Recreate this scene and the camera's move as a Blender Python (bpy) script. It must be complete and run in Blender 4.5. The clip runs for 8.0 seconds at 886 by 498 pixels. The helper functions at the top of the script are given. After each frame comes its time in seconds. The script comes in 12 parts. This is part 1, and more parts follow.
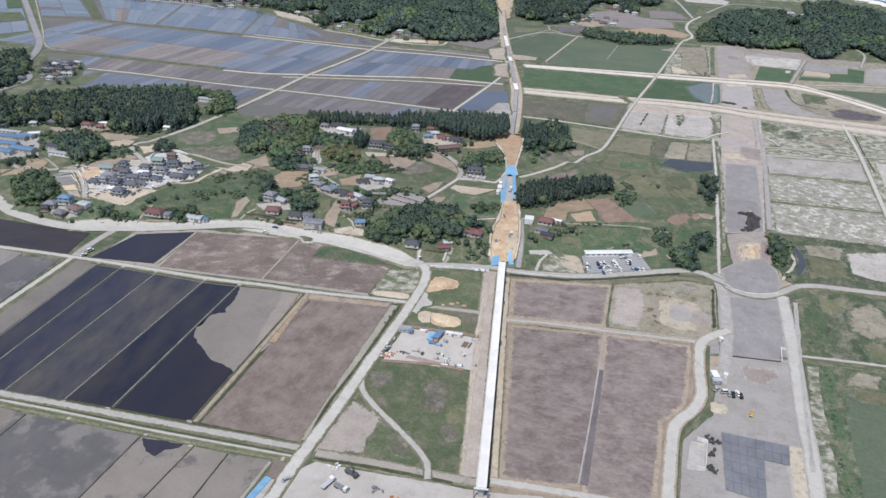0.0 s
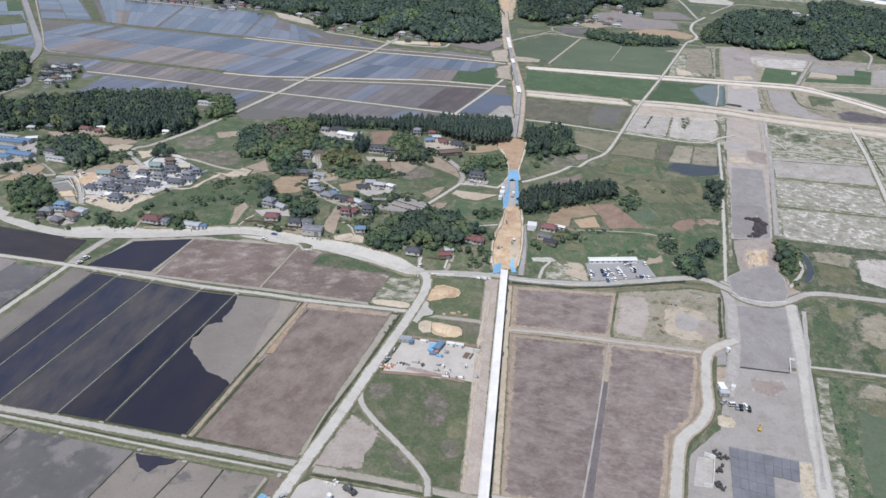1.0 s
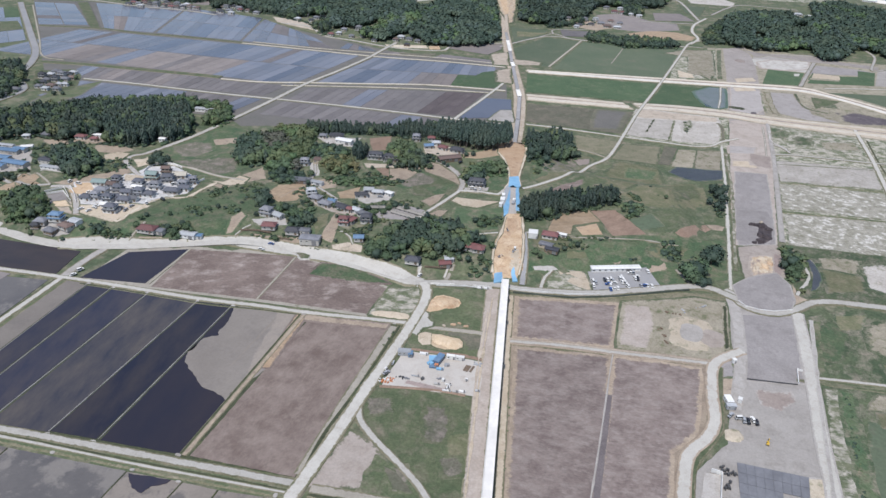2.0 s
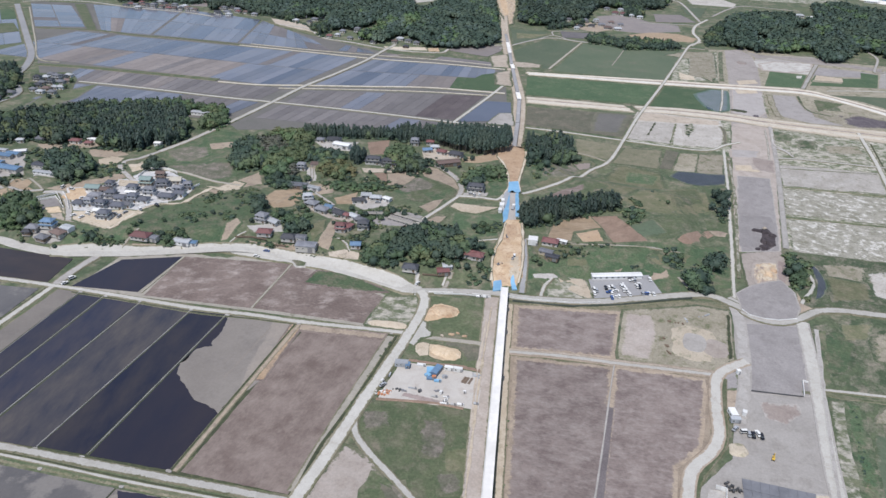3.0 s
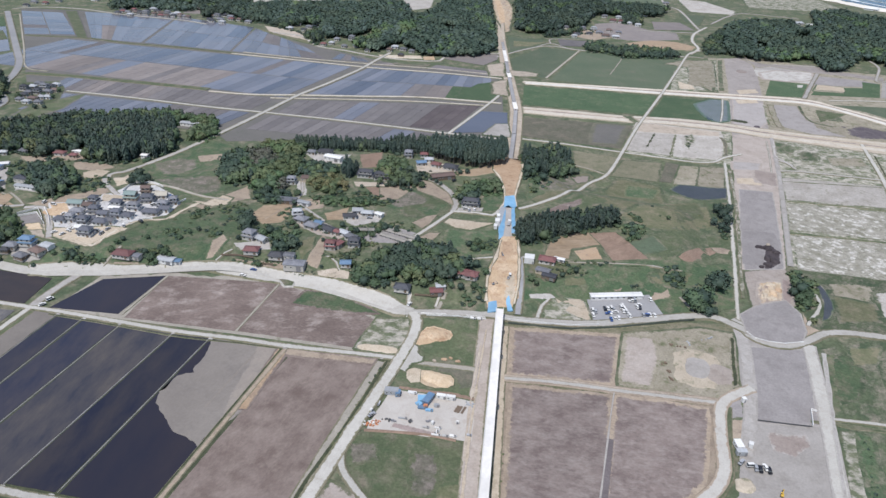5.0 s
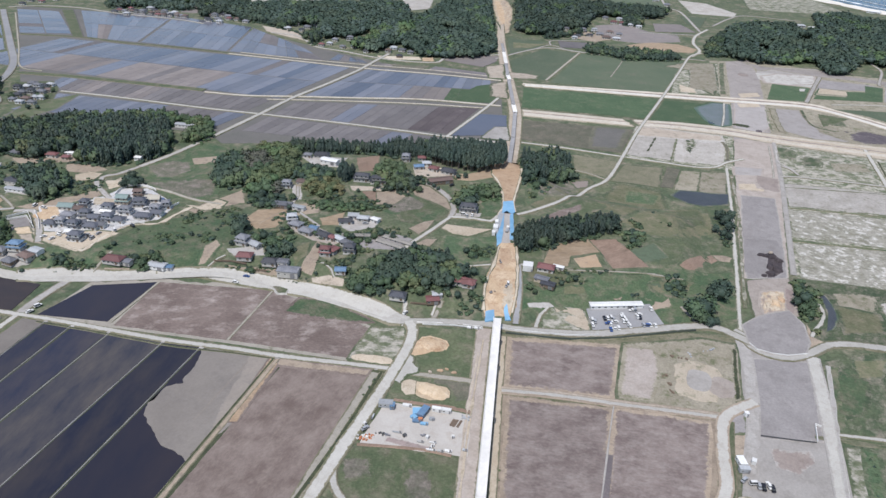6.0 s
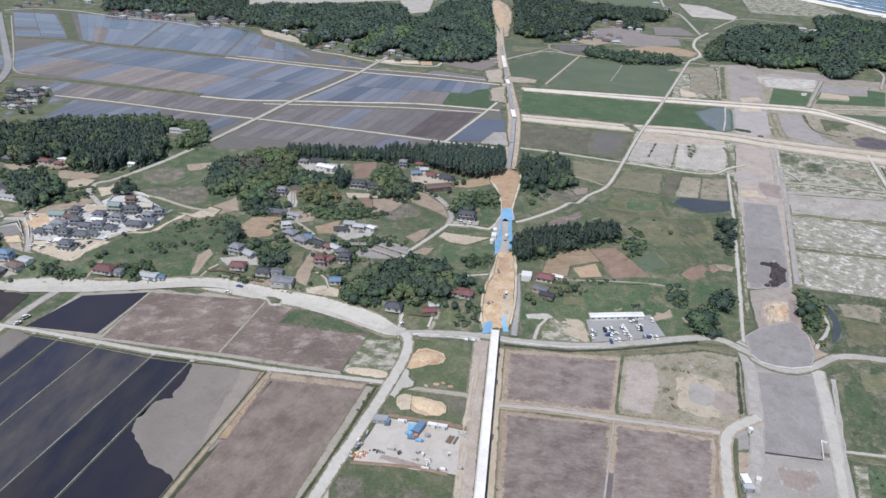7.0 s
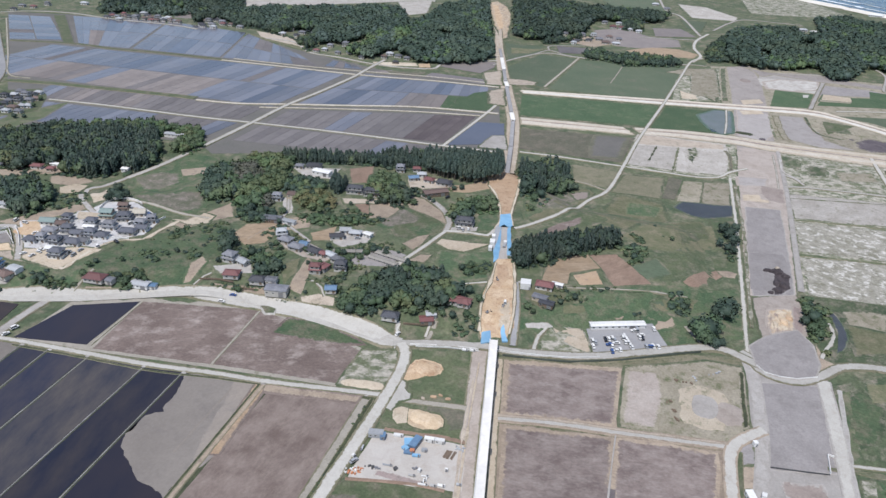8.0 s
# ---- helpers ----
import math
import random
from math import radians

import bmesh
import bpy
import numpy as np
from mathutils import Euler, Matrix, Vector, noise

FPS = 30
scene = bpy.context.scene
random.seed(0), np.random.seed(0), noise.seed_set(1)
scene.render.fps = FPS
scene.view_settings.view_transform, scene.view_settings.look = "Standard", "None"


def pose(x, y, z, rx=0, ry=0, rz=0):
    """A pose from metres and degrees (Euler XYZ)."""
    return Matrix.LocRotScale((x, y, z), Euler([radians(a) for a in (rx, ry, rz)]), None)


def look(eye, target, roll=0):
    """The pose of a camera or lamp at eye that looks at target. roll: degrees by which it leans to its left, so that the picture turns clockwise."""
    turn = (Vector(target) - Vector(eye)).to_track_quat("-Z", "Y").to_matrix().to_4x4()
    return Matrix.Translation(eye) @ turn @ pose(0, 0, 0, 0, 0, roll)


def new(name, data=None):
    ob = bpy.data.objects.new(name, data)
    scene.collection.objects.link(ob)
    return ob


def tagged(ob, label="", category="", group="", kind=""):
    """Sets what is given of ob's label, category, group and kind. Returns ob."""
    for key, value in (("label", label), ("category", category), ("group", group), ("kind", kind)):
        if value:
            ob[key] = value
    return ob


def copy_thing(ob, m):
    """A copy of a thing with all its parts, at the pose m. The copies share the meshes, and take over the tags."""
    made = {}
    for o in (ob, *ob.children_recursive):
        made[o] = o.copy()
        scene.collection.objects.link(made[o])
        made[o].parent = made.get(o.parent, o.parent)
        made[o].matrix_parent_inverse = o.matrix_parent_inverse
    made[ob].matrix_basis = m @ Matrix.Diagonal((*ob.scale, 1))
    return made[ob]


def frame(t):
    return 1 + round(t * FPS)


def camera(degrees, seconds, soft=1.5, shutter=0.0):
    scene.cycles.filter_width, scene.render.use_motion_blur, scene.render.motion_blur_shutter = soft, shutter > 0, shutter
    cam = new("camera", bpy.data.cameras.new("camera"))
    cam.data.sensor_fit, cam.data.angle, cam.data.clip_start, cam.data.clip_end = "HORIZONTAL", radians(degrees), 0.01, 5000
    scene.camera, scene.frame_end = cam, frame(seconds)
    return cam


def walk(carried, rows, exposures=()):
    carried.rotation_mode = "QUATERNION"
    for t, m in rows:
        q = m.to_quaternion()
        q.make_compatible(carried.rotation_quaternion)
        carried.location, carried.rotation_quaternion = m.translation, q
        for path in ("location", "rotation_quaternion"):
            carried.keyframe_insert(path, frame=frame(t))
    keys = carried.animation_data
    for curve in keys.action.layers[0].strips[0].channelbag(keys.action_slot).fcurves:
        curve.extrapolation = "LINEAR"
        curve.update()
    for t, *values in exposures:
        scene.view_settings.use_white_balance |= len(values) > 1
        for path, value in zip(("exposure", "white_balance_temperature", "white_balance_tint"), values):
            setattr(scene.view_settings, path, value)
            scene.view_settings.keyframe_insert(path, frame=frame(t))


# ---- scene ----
cam = camera(64.5, 8.0, soft=1.5)
METRES, EYE, TILT, LEAN, TURN = 79.4, 250.0, 0.0, 0.0, 16.5
PATH = [
    (0, (-0.158, -0.108, 249.351), (-0.651, 1.554, 248.354), 2.2),
    (0.5, (-0.725, 4.433, 249.307), (-1.223, 6.094, 248.312), 2.0),
    (1, (-1.715, 9.47, 249.572), (-2.217, 11.129, 248.575), 2.0),
    (1.5, (-2.593, 14.172, 249.876), (-3.099, 15.832, 248.882), 1.6),
    (3, (-5.053, 28.458, 250.181), (-5.561, 30.118, 249.188), 1.5),
    (3.5, (-5.635, 33.176, 250.208), (-6.143, 34.842, 249.224), 1.2),
    (4, (-6.684, 38.469, 250.286), (-7.189, 40.136, 249.303), 1.4),
    (4.5, (-7.261, 43.014, 250.116), (-7.766, 44.682, 249.135), 1.5),
    (6, (-9.619, 57.991, 250.026), (-10.121, 59.659, 249.044), 1.9),
    (6.5, (-10.279, 63.182, 250.057), (-10.781, 64.852, 249.079), 2.1),
    (7, (-10.819, 68.264, 250.158), (-11.322, 69.935, 249.18), 1.9),
    (7.5, (-12.414, 73.85, 250.227), (-12.913, 75.52, 249.247), 1.8),
    (8, (-12.487, 77.994, 249.886), (-12.989, 79.665, 248.91), 1.8),
]
walk(cam, [(t, look(eye, target, roll)) for t, eye, target, roll in PATH], [(0, 0.04, 6380, 12), (8, 0.04, 6380, 12)])

# ---------------------------------------------------------------- world, sun
SUN_ELEVATION, SUN_AZIMUTH = 64.0, 262.0   # azimuth: where the sun stands, degrees counter-clockwise from +x
world = bpy.data.worlds.new("sky")
scene.world = world
world.use_nodes = True
wn = world.node_tree
sky = wn.nodes.new("ShaderNodeTexSky")
sky.sky_type = "NISHITA"
sky.sun_disc = False
sky.sun_elevation = radians(SUN_ELEVATION)
sky.sun_rotation = radians(90 - SUN_AZIMUTH)
wn.links.new(sky.outputs["Color"], wn.nodes["Background"].inputs["Color"])
wn.nodes["Background"].inputs["Strength"].default_value = 0.15
sun = new("sun", bpy.data.lights.new("sun", "SUN"))
sun.data.energy, sun.data.angle, sun.data.color = 4.2, radians(0.5), (1.0, 0.965, 0.92)
sun_way = Vector((math.cos(radians(SUN_AZIMUTH)) * math.cos(radians(SUN_ELEVATION)),
                  math.sin(radians(SUN_AZIMUTH)) * math.cos(radians(SUN_ELEVATION)), math.sin(radians(SUN_ELEVATION))))
sun.matrix_world = look(sun_way * 600, (0, 0, 0))


# ---------------------------------------------------------------- materials
def nodes_of(name):
    m = bpy.data.materials.new(name)
    m.use_nodes = True
    return m, m.node_tree.nodes, m.node_tree.links, m.node_tree.nodes["Principled BSDF"]


def noise_node(n, l, vec, scale, detail=4.0, rough=0.6, low=0.35, high=0.65):
    """A noise stretched to 0..1 between low and high."""
    t = n.new("ShaderNodeTexNoise")
    t.inputs["Scale"].default_value, t.inputs["Detail"].default_value, t.inputs["Roughness"].default_value = scale, detail, rough
    l.new(vec, t.inputs["Vector"])
    r = n.new("ShaderNodeMapRange")
    r.inputs["From Min"].default_value, r.inputs["From Max"].default_value = low, high
    l.new(t.outputs["Fac"], r.inputs["Value"])
    return r.outputs["Result"]


def mixed(n, l, fac, a, b, mode="MIX"):
    x = n.new("ShaderNodeMix")
    x.data_type, x.blend_type = "RGBA", mode
    for sock, v in ((x.inputs[0], fac), (x.inputs[6], a), (x.inputs[7], b)):
        if isinstance(v, (int, float)):
            sock.default_value = v
        elif isinstance(v, tuple):
            sock.default_value = (*v, 1.0)
        else:
            l.new(v, sock)
    return x.outputs[2]


def lengthwise(n, l, vec, turn, stretch):
    """Coordinates drawn out stretch times along the direction turn (degrees)."""
    mp = n.new("ShaderNodeMapping")
    mp.vector_type = "TEXTURE"
    mp.inputs["Rotation"].default_value = (0, 0, radians(turn))
    mp.inputs["Scale"].default_value = (stretch, 1, 1)
    l.new(vec, mp.inputs["Vector"])
    return mp.outputs[0]


grounds = {}


def ground_mat(name, a, b, size=20.0, c=None, c_size=8.0, c_low=0.5, c_high=0.62, fine=1.2, depth=0.25, rough=0.95,
               stretch=None, turn=0.0, vary=0.12, bump=0.25, gloss=0.3, under=None):
    """Earth, grass, gravel: a and b in patches of about size metres, c in smaller spots, a fine grain, and a tint of its own for each object."""
    grounds.setdefault(name, dict(a=a, b=b, size=size, c=c, c_size=c_size, c_low=c_low, c_high=c_high, fine=fine, depth=depth, rough=rough,
                                  stretch=stretch, turn=turn, vary=vary, bump=bump, gloss=gloss))
    m, n, l, p = nodes_of(name)
    vec = n.new("ShaderNodeNewGeometry").outputs["Position"]
    info = n.new("ShaderNodeObjectInfo")
    shift = n.new("ShaderNodeVectorMath")
    shift.operation = "MULTIPLY_ADD"
    shift.inputs[1].default_value = (1, 1, 1)
    l.new(vec, shift.inputs[0])
    big = n.new("ShaderNodeMath")
    big.operation = "MULTIPLY"
    big.inputs[1].default_value = 300
    l.new(info.outputs["Random"], big.inputs[0])
    l.new(big.outputs[0], shift.inputs[2])
    vec = shift.outputs[0]
    lane = vec
    if stretch:
        lane = lengthwise(n, l, vec, turn, stretch)
    col = mixed(n, l, noise_node(n, l, vec, 1 / size, 5, 0.65), a, b)
    if c:
        col = mixed(n, l, noise_node(n, l, lane, 1 / c_size, 6, 0.7, c_low, c_high), col, c)
    if under:
        around = mixed(n, l, noise_node(n, l, vec, 1 / under[2], 5, 0.65), under[0], under[1])
        if under[3]:
            around = mixed(n, l, noise_node(n, l, vec, 1 / under[4], 6, 0.7, under[5], under[6]), around, under[3])
        rim = n.new("ShaderNodeAttribute")
        rim.attribute_name = "rim"
        gap = n.new("ShaderNodeMath")
        gap.operation = "SUBTRACT"
        l.new(rim.outputs["Fac"], gap.inputs[0]), l.new(noise_node(n, l, vec, 0.35, 5, 0.75, 0.25, 0.75), gap.inputs[1])
        cover = n.new("ShaderNodeMapRange")
        cover.inputs["From Min"].default_value, cover.inputs["From Max"].default_value = -0.1, 0.12
        l.new(gap.outputs[0], cover.inputs["Value"])
        col = mixed(n, l, cover.outputs["Result"], col, around)
    grain = noise_node(n, l, lane, 1 / fine, 4, 0.7, 0.25, 0.75)
    g = n.new("ShaderNodeMapRange")
    g.inputs["To Min"].default_value, g.inputs["To Max"].default_value = 1 - depth, 1 + depth
    l.new(grain, g.inputs["Value"])
    v = n.new("ShaderNodeMapRange")
    v.inputs["To Min"].default_value, v.inputs["To Max"].default_value = 1 - vary, 1 + vary
    l.new(info.outputs["Random"], v.inputs["Value"])
    f = n.new("ShaderNodeMath")
    f.operation = "MULTIPLY"
    l.new(g.outputs[0], f.inputs[0]), l.new(v.outputs[0], f.inputs[1])
    comb = n.new("ShaderNodeCombineColor")
    for i in range(3):
        l.new(f.outputs[0], comb.inputs[i])
    l.new(mixed(n, l, 1.0, col, comb.outputs[0], "MULTIPLY"), p.inputs["Base Color"])
    p.inputs["Roughness"].default_value, p.inputs["Specular IOR Level"].default_value = rough, gloss
    if bump:
        bp = n.new("ShaderNodeBump")
        bp.inputs["Strength"].default_value, bp.inputs["Distance"].default_value = bump, 0.3
        l.new(grain, bp.inputs["Height"]), l.new(bp.outputs[0], p.inputs["Normal"])
    return m


def water_mat(name, a, b, rough=0.06, size=40.0, ripple=0.02, vary=0.25, along=None):
    """Shallow flood water over mud; along: the direction in degrees in which mud banks streak it."""
    m, n, l, p = nodes_of(name)
    vec = n.new("ShaderNodeNewGeometry").outputs["Position"]
    info = n.new("ShaderNodeObjectInfo")
    lane = lengthwise(n, l, vec, along, 2.6) if along else vec
    col = mixed(n, l, noise_node(n, l, lane, 1 / size, 6, 0.65), a, b)
    v = n.new("ShaderNodeMapRange")
    v.inputs["To Min"].default_value, v.inputs["To Max"].default_value = 1 - vary, 1 + vary
    l.new(info.outputs["Random"], v.inputs["Value"])
    comb = n.new("ShaderNodeCombineColor")
    for i in range(3):
        l.new(v.outputs[0], comb.inputs[i])
    l.new(mixed(n, l, 1.0, col, comb.outputs[0], "MULTIPLY"), p.inputs["Base Color"])
    p.inputs["IOR"].default_value = 1.33
    r = n.new("ShaderNodeMapRange")
    r.inputs["To Min"].default_value, r.inputs["To Max"].default_value = rough, rough + 0.12
    l.new(noise_node(n, l, vec, 1 / 30, 3), r.inputs["Value"]), l.new(r.outputs[0], p.inputs["Roughness"])
    bp = n.new("ShaderNodeBump")
    bp.inputs["Strength"].default_value, bp.inputs["Distance"].default_value = 0.3, ripple
    l.new(noise_node(n, l, vec, 0.7, 3), bp.inputs["Height"]), l.new(bp.outputs[0], p.inputs["Normal"])
    return m


def thing_mat(name, a, b=None, scale=1.5, rough=0.6, metal=0.0, wave=None, vary=0.1, bump=0.1, gloss=0.5):
    """Paint, concrete, roofing: stains by noise, a tint for each object, and ribs along local x if wave (their pitch, metres) is given."""
    m, n, l, p = nodes_of(name)
    b = b or tuple(x * 0.75 for x in a)
    vec = n.new("ShaderNodeTexCoord").outputs["Object"]
    info = n.new("ShaderNodeObjectInfo")
    col = mixed(n, l, noise_node(n, l, vec, scale, 5, 0.65), a, b)
    col = mixed(n, l, noise_node(n, l, vec, scale * 0.15, 3, 0.6, 0.45, 0.75), col, tuple(x * 0.8 for x in a))
    v = n.new("ShaderNodeMapRange")
    v.inputs["To Min"].default_value, v.inputs["To Max"].default_value = 1 - vary, 1 + vary
    l.new(info.outputs["Random"], v.inputs["Value"])
    comb = n.new("ShaderNodeCombineColor")
    for i in range(3):
        l.new(v.outputs[0], comb.inputs[i])
    l.new(mixed(n, l, 1.0, col, comb.outputs[0], "MULTIPLY"), p.inputs["Base Color"])
    p.inputs["Roughness"].default_value, p.inputs["Metallic"].default_value, p.inputs["Specular IOR Level"].default_value = rough, metal, gloss
    bp = n.new("ShaderNodeBump")
    bp.inputs["Strength"].default_value, bp.inputs["Distance"].default_value = bump, 0.05
    if wave:
        w = n.new("ShaderNodeTexWave")
        w.inputs["Scale"].default_value = 0.314 / wave
        w.inputs["Distortion"].default_value = 0.3
        l.new(vec, w.inputs["Vector"]), l.new(w.outputs["Fac"], bp.inputs["Height"])
        bp.inputs["Strength"].default_value = 0.6
    else:
        l.new(noise_node(n, l, vec, scale * 6, 3), bp.inputs["Height"])
    l.new(bp.outputs[0], p.inputs["Normal"])
    return m


def leaf_mat(name, a, b, c, d=None):
    """Foliage: clump by clump between a and b, tree by tree towards c, whole stands towards d."""
    m, n, l, p = nodes_of(name)
    geo = n.new("ShaderNodeNewGeometry")
    info = n.new("ShaderNodeObjectInfo")
    col = mixed(n, l, geo.outputs["Random Per Island"], a, b)
    col = mixed(n, l, noise_node(n, l, geo.outputs["Position"], 1 / 7, 3, 0.6, 0.40, 0.64), col, c)
    if d:
        col = mixed(n, l, noise_node(n, l, geo.outputs["Position"], 1 / 26, 3, 0.55, 0.47, 0.66), col, d)
    hs = n.new("ShaderNodeHueSaturation")
    v = n.new("ShaderNodeMapRange")
    v.inputs["To Min"].default_value, v.inputs["To Max"].default_value = 0.8, 1.2
    l.new(info.outputs["Random"], v.inputs["Value"]), l.new(v.outputs[0], hs.inputs["Value"])
    l.new(col, hs.inputs["Color"]), l.new(hs.outputs[0], p.inputs["Base Color"])
    p.inputs["Roughness"].default_value, p.inputs["Specular IOR Level"].default_value = 0.65, 0.25
    return m


SCRUB = ground_mat("scrub grass", (0.052, 0.074, 0.042), (0.094, 0.108, 0.062), 20, (0.172, 0.154, 0.115), 12, 0.48, 0.68, 2.2, 0.38)
GRASS = ground_mat("meadow grass", (0.060, 0.082, 0.043), (0.092, 0.106, 0.060), 14, (0.150, 0.136, 0.100), 11, 0.48, 0.70, 1.4, 0.34)
ROUGH = ground_mat("rough tussock grass", (0.040, 0.062, 0.034), (0.082, 0.100, 0.057), 16, (0.172, 0.158, 0.122), 8, 0.46, 0.64, 1.4, 0.38, stretch=1.3, turn=70)
LUSH = ground_mat("lush young grass", (0.047, 0.080, 0.042), (0.062, 0.095, 0.051), 26, (0.092, 0.110, 0.066), 12, 0.52, 0.73, 1.5, 0.24)
DULL = ground_mat("thin grey-green grass", (0.075, 0.100, 0.064), (0.092, 0.113, 0.074), 40, (0.118, 0.118, 0.086), 20, 0.55, 0.75, 2.0, 0.2)
OLIVE = ground_mat("olive dry grass", (0.090, 0.102, 0.055), (0.140, 0.132, 0.084), 13, (0.178, 0.158, 0.11), 8, 0.5, 0.72, 1.5, 0.28)
BROWN = ground_mat("fallow field of dry stubble", (0.116, 0.091, 0.084), (0.184, 0.153, 0.139), 12, (0.252, 0.222, 0.202), 4.2, 0.45, 0.84, 1.1, 0.22, stretch=1.8, turn=6)
DRYWEED = ground_mat("dry weedy sand", (0.205, 0.185, 0.138), (0.275, 0.25, 0.198), 12, (0.115, 0.122, 0.07), 7, 0.52, 0.66, 1.0, 0.27)
STUBBLE = ground_mat("brown fallow field", (0.110, 0.084, 0.073), (0.176, 0.143, 0.126), 16, (0.218, 0.182, 0.158), 7, 0.46, 0.86, 1.2, 0.15, stretch=1.6, turn=78)
PATCHY = ground_mat("brown fallow field with pale patches", (0.122, 0.094, 0.083), (0.172, 0.137, 0.121), 22, (0.29, 0.25, 0.225), 9, 0.5, 0.72, 1.2, 0.28, stretch=1.6, turn=20)
BROWN_DARK = ground_mat("ploughed wet earth", (0.072, 0.060, 0.063), (0.096, 0.082, 0.082), 25, (0.13, 0.112, 0.108), 12, 0.58, 0.8, 1.0, 0.25)
MUD = ground_mat("drained paddy mud", (0.168, 0.151, 0.134), (0.208, 0.188, 0.166), 40, (0.152, 0.137, 0.125), 18, 0.5, 0.7, 1.5, 0.1, rough=0.7, vary=0.2)
TAN = ground_mat("tan paddy soil", (0.166, 0.148, 0.140), (0.190, 0.171, 0.161), 30, (0.144, 0.131, 0.130), 12, 0.48, 0.7, 1.5, 0.14, vary=0.15)
DIRT = ground_mat("orange excavated earth", (0.375, 0.272, 0.172), (0.455, 0.355, 0.25), 10, (0.275, 0.176, 0.106), 6, 0.51, 0.68, 1.0, 0.24)
MARGIN = ground_mat("dry tan field margin", (0.248, 0.200, 0.152), (0.288, 0.24, 0.186), 14, (0.195, 0.158, 0.125), 6, 0.5, 0.65, 1.0, 0.2)
SAND = ground_mat("pale orange sand", (0.43, 0.335, 0.225), (0.49, 0.40, 0.29), 6, (0.37, 0.28, 0.185), 4, 0.5, 0.72, 0.8, 0.16)
SANDY = ground_mat("weedy sandy ground", (0.33, 0.285, 0.22), (0.375, 0.33, 0.262), 9, (0.2, 0.19, 0.13), 5, 0.52, 0.64, 0.9, 0.2)
SAND_PALE = ground_mat("white beach sand", (0.55, 0.52, 0.46), (0.62, 0.59, 0.53), 40, (0.48, 0.45, 0.39), 15, 0.55, 0.75, 3.0, 0.08)
WHITE_FOAM = ground_mat("white surf foam", (0.75, 0.78, 0.80), (0.55, 0.62, 0.68), 12, (0.3, 0.4, 0.5), 8, 0.55, 0.65, 2.0, 0.1, rough=0.5)
TANROAD = ground_mat("compacted tan earth road", (0.39, 0.335, 0.26), (0.45, 0.405, 0.33), 20, (0.32, 0.26, 0.19), 6, 0.5, 0.72, 1.2, 0.15)
HAUL = ground_mat("pale haul road of crushed stone", (0.425, 0.385, 0.318), (0.485, 0.45, 0.39), 22, (0.335, 0.285, 0.222), 7, 0.5, 0.72, 1.5, 0.16)
GRAVEL = ground_mat("pale gravel", (0.285, 0.27, 0.25), (0.345, 0.33, 0.31), 16, (0.235, 0.218, 0.195), 6, 0.5, 0.7, 0.9, 0.16)
TRACK = ground_mat("pale concrete road", (0.338, 0.326, 0.296), (0.383, 0.371, 0.340), 14, (0.293, 0.277, 0.243), 4, 0.5, 0.75, 0.8, 0.12)
ESTATE = ground_mat("pale grey paving and gravel", (0.40, 0.40, 0.405), (0.49, 0.485, 0.475), 7, (0.28, 0.268, 0.25), 5, 0.55, 0.66, 0.8, 0.15)
YARD = ground_mat("grey graded earth", (0.262, 0.246, 0.227), (0.311, 0.294, 0.273), 22, (0.22, 0.204, 0.185), 8, 0.48, 0.72, 1.2, 0.14)
YARD_TAN = ground_mat("tan-grey graded earth", (0.275, 0.24, 0.21), (0.32, 0.285, 0.255), 18, (0.235, 0.20, 0.172), 7, 0.48, 0.72, 1.2, 0.16)
PLAIN = ground_mat("grassy earth between paddies", (0.098, 0.096, 0.088), (0.118, 0.112, 0.104), 30, (0.080, 0.086, 0.068), 10, 0.55, 0.75, 1.2, 0.15)
YARD_DARK = ground_mat("dark grey graded earth", (0.2, 0.187, 0.182), (0.238, 0.224, 0.217), 20, (0.17, 0.157, 0.152), 7, 0.48, 0.72, 1.2, 0.16)
PALE = ground_mat("bleached sandy field with weeds", (0.285, 0.266, 0.236), (0.372, 0.352, 0.322), 14, (0.20, 0.188, 0.142), 5, 0.56, 0.68, 1.5, 0.24)
PALE_WEEDY = ground_mat("bleached sandy field with many weeds", (0.180, 0.174, 0.132), (0.325, 0.310, 0.268), 8, (0.50, 0.485, 0.445), 5, 0.52, 0.62, 1.6, 0.34, stretch=1.25, turn=-14)
WHITELOT = ground_mat("white crushed stone", (0.35, 0.335, 0.305), (0.44, 0.425, 0.395), 14, (0.27, 0.25, 0.222), 8, 0.46, 0.66, 1.0, 0.14)
WHITEROAD = ground_mat("white crushed stone road", (0.49, 0.47, 0.42), (0.56, 0.54, 0.49), 18, (0.41, 0.38, 0.315), 6, 0.52, 0.72, 1.2, 0.14)
STRIP_FAR = ground_mat("grey-tan graded strip", (0.222, 0.202, 0.188), (0.262, 0.24, 0.222), 22, (0.19, 0.17, 0.156), 9, 0.5, 0.7, 1.4, 0.16)
STRIP_PALE = ground_mat("pale grey graded strip", (0.262, 0.244, 0.232), (0.30, 0.282, 0.268), 18, (0.225, 0.205, 0.19), 8, 0.5, 0.7, 1.2, 0.14)
MARSH = ground_mat("waterlogged grass", (0.098, 0.112, 0.105), (0.138, 0.146, 0.15), 14, (0.07, 0.092, 0.066), 7, 0.5, 0.66, 1.0, 0.15, rough=0.35, gloss=0.4)
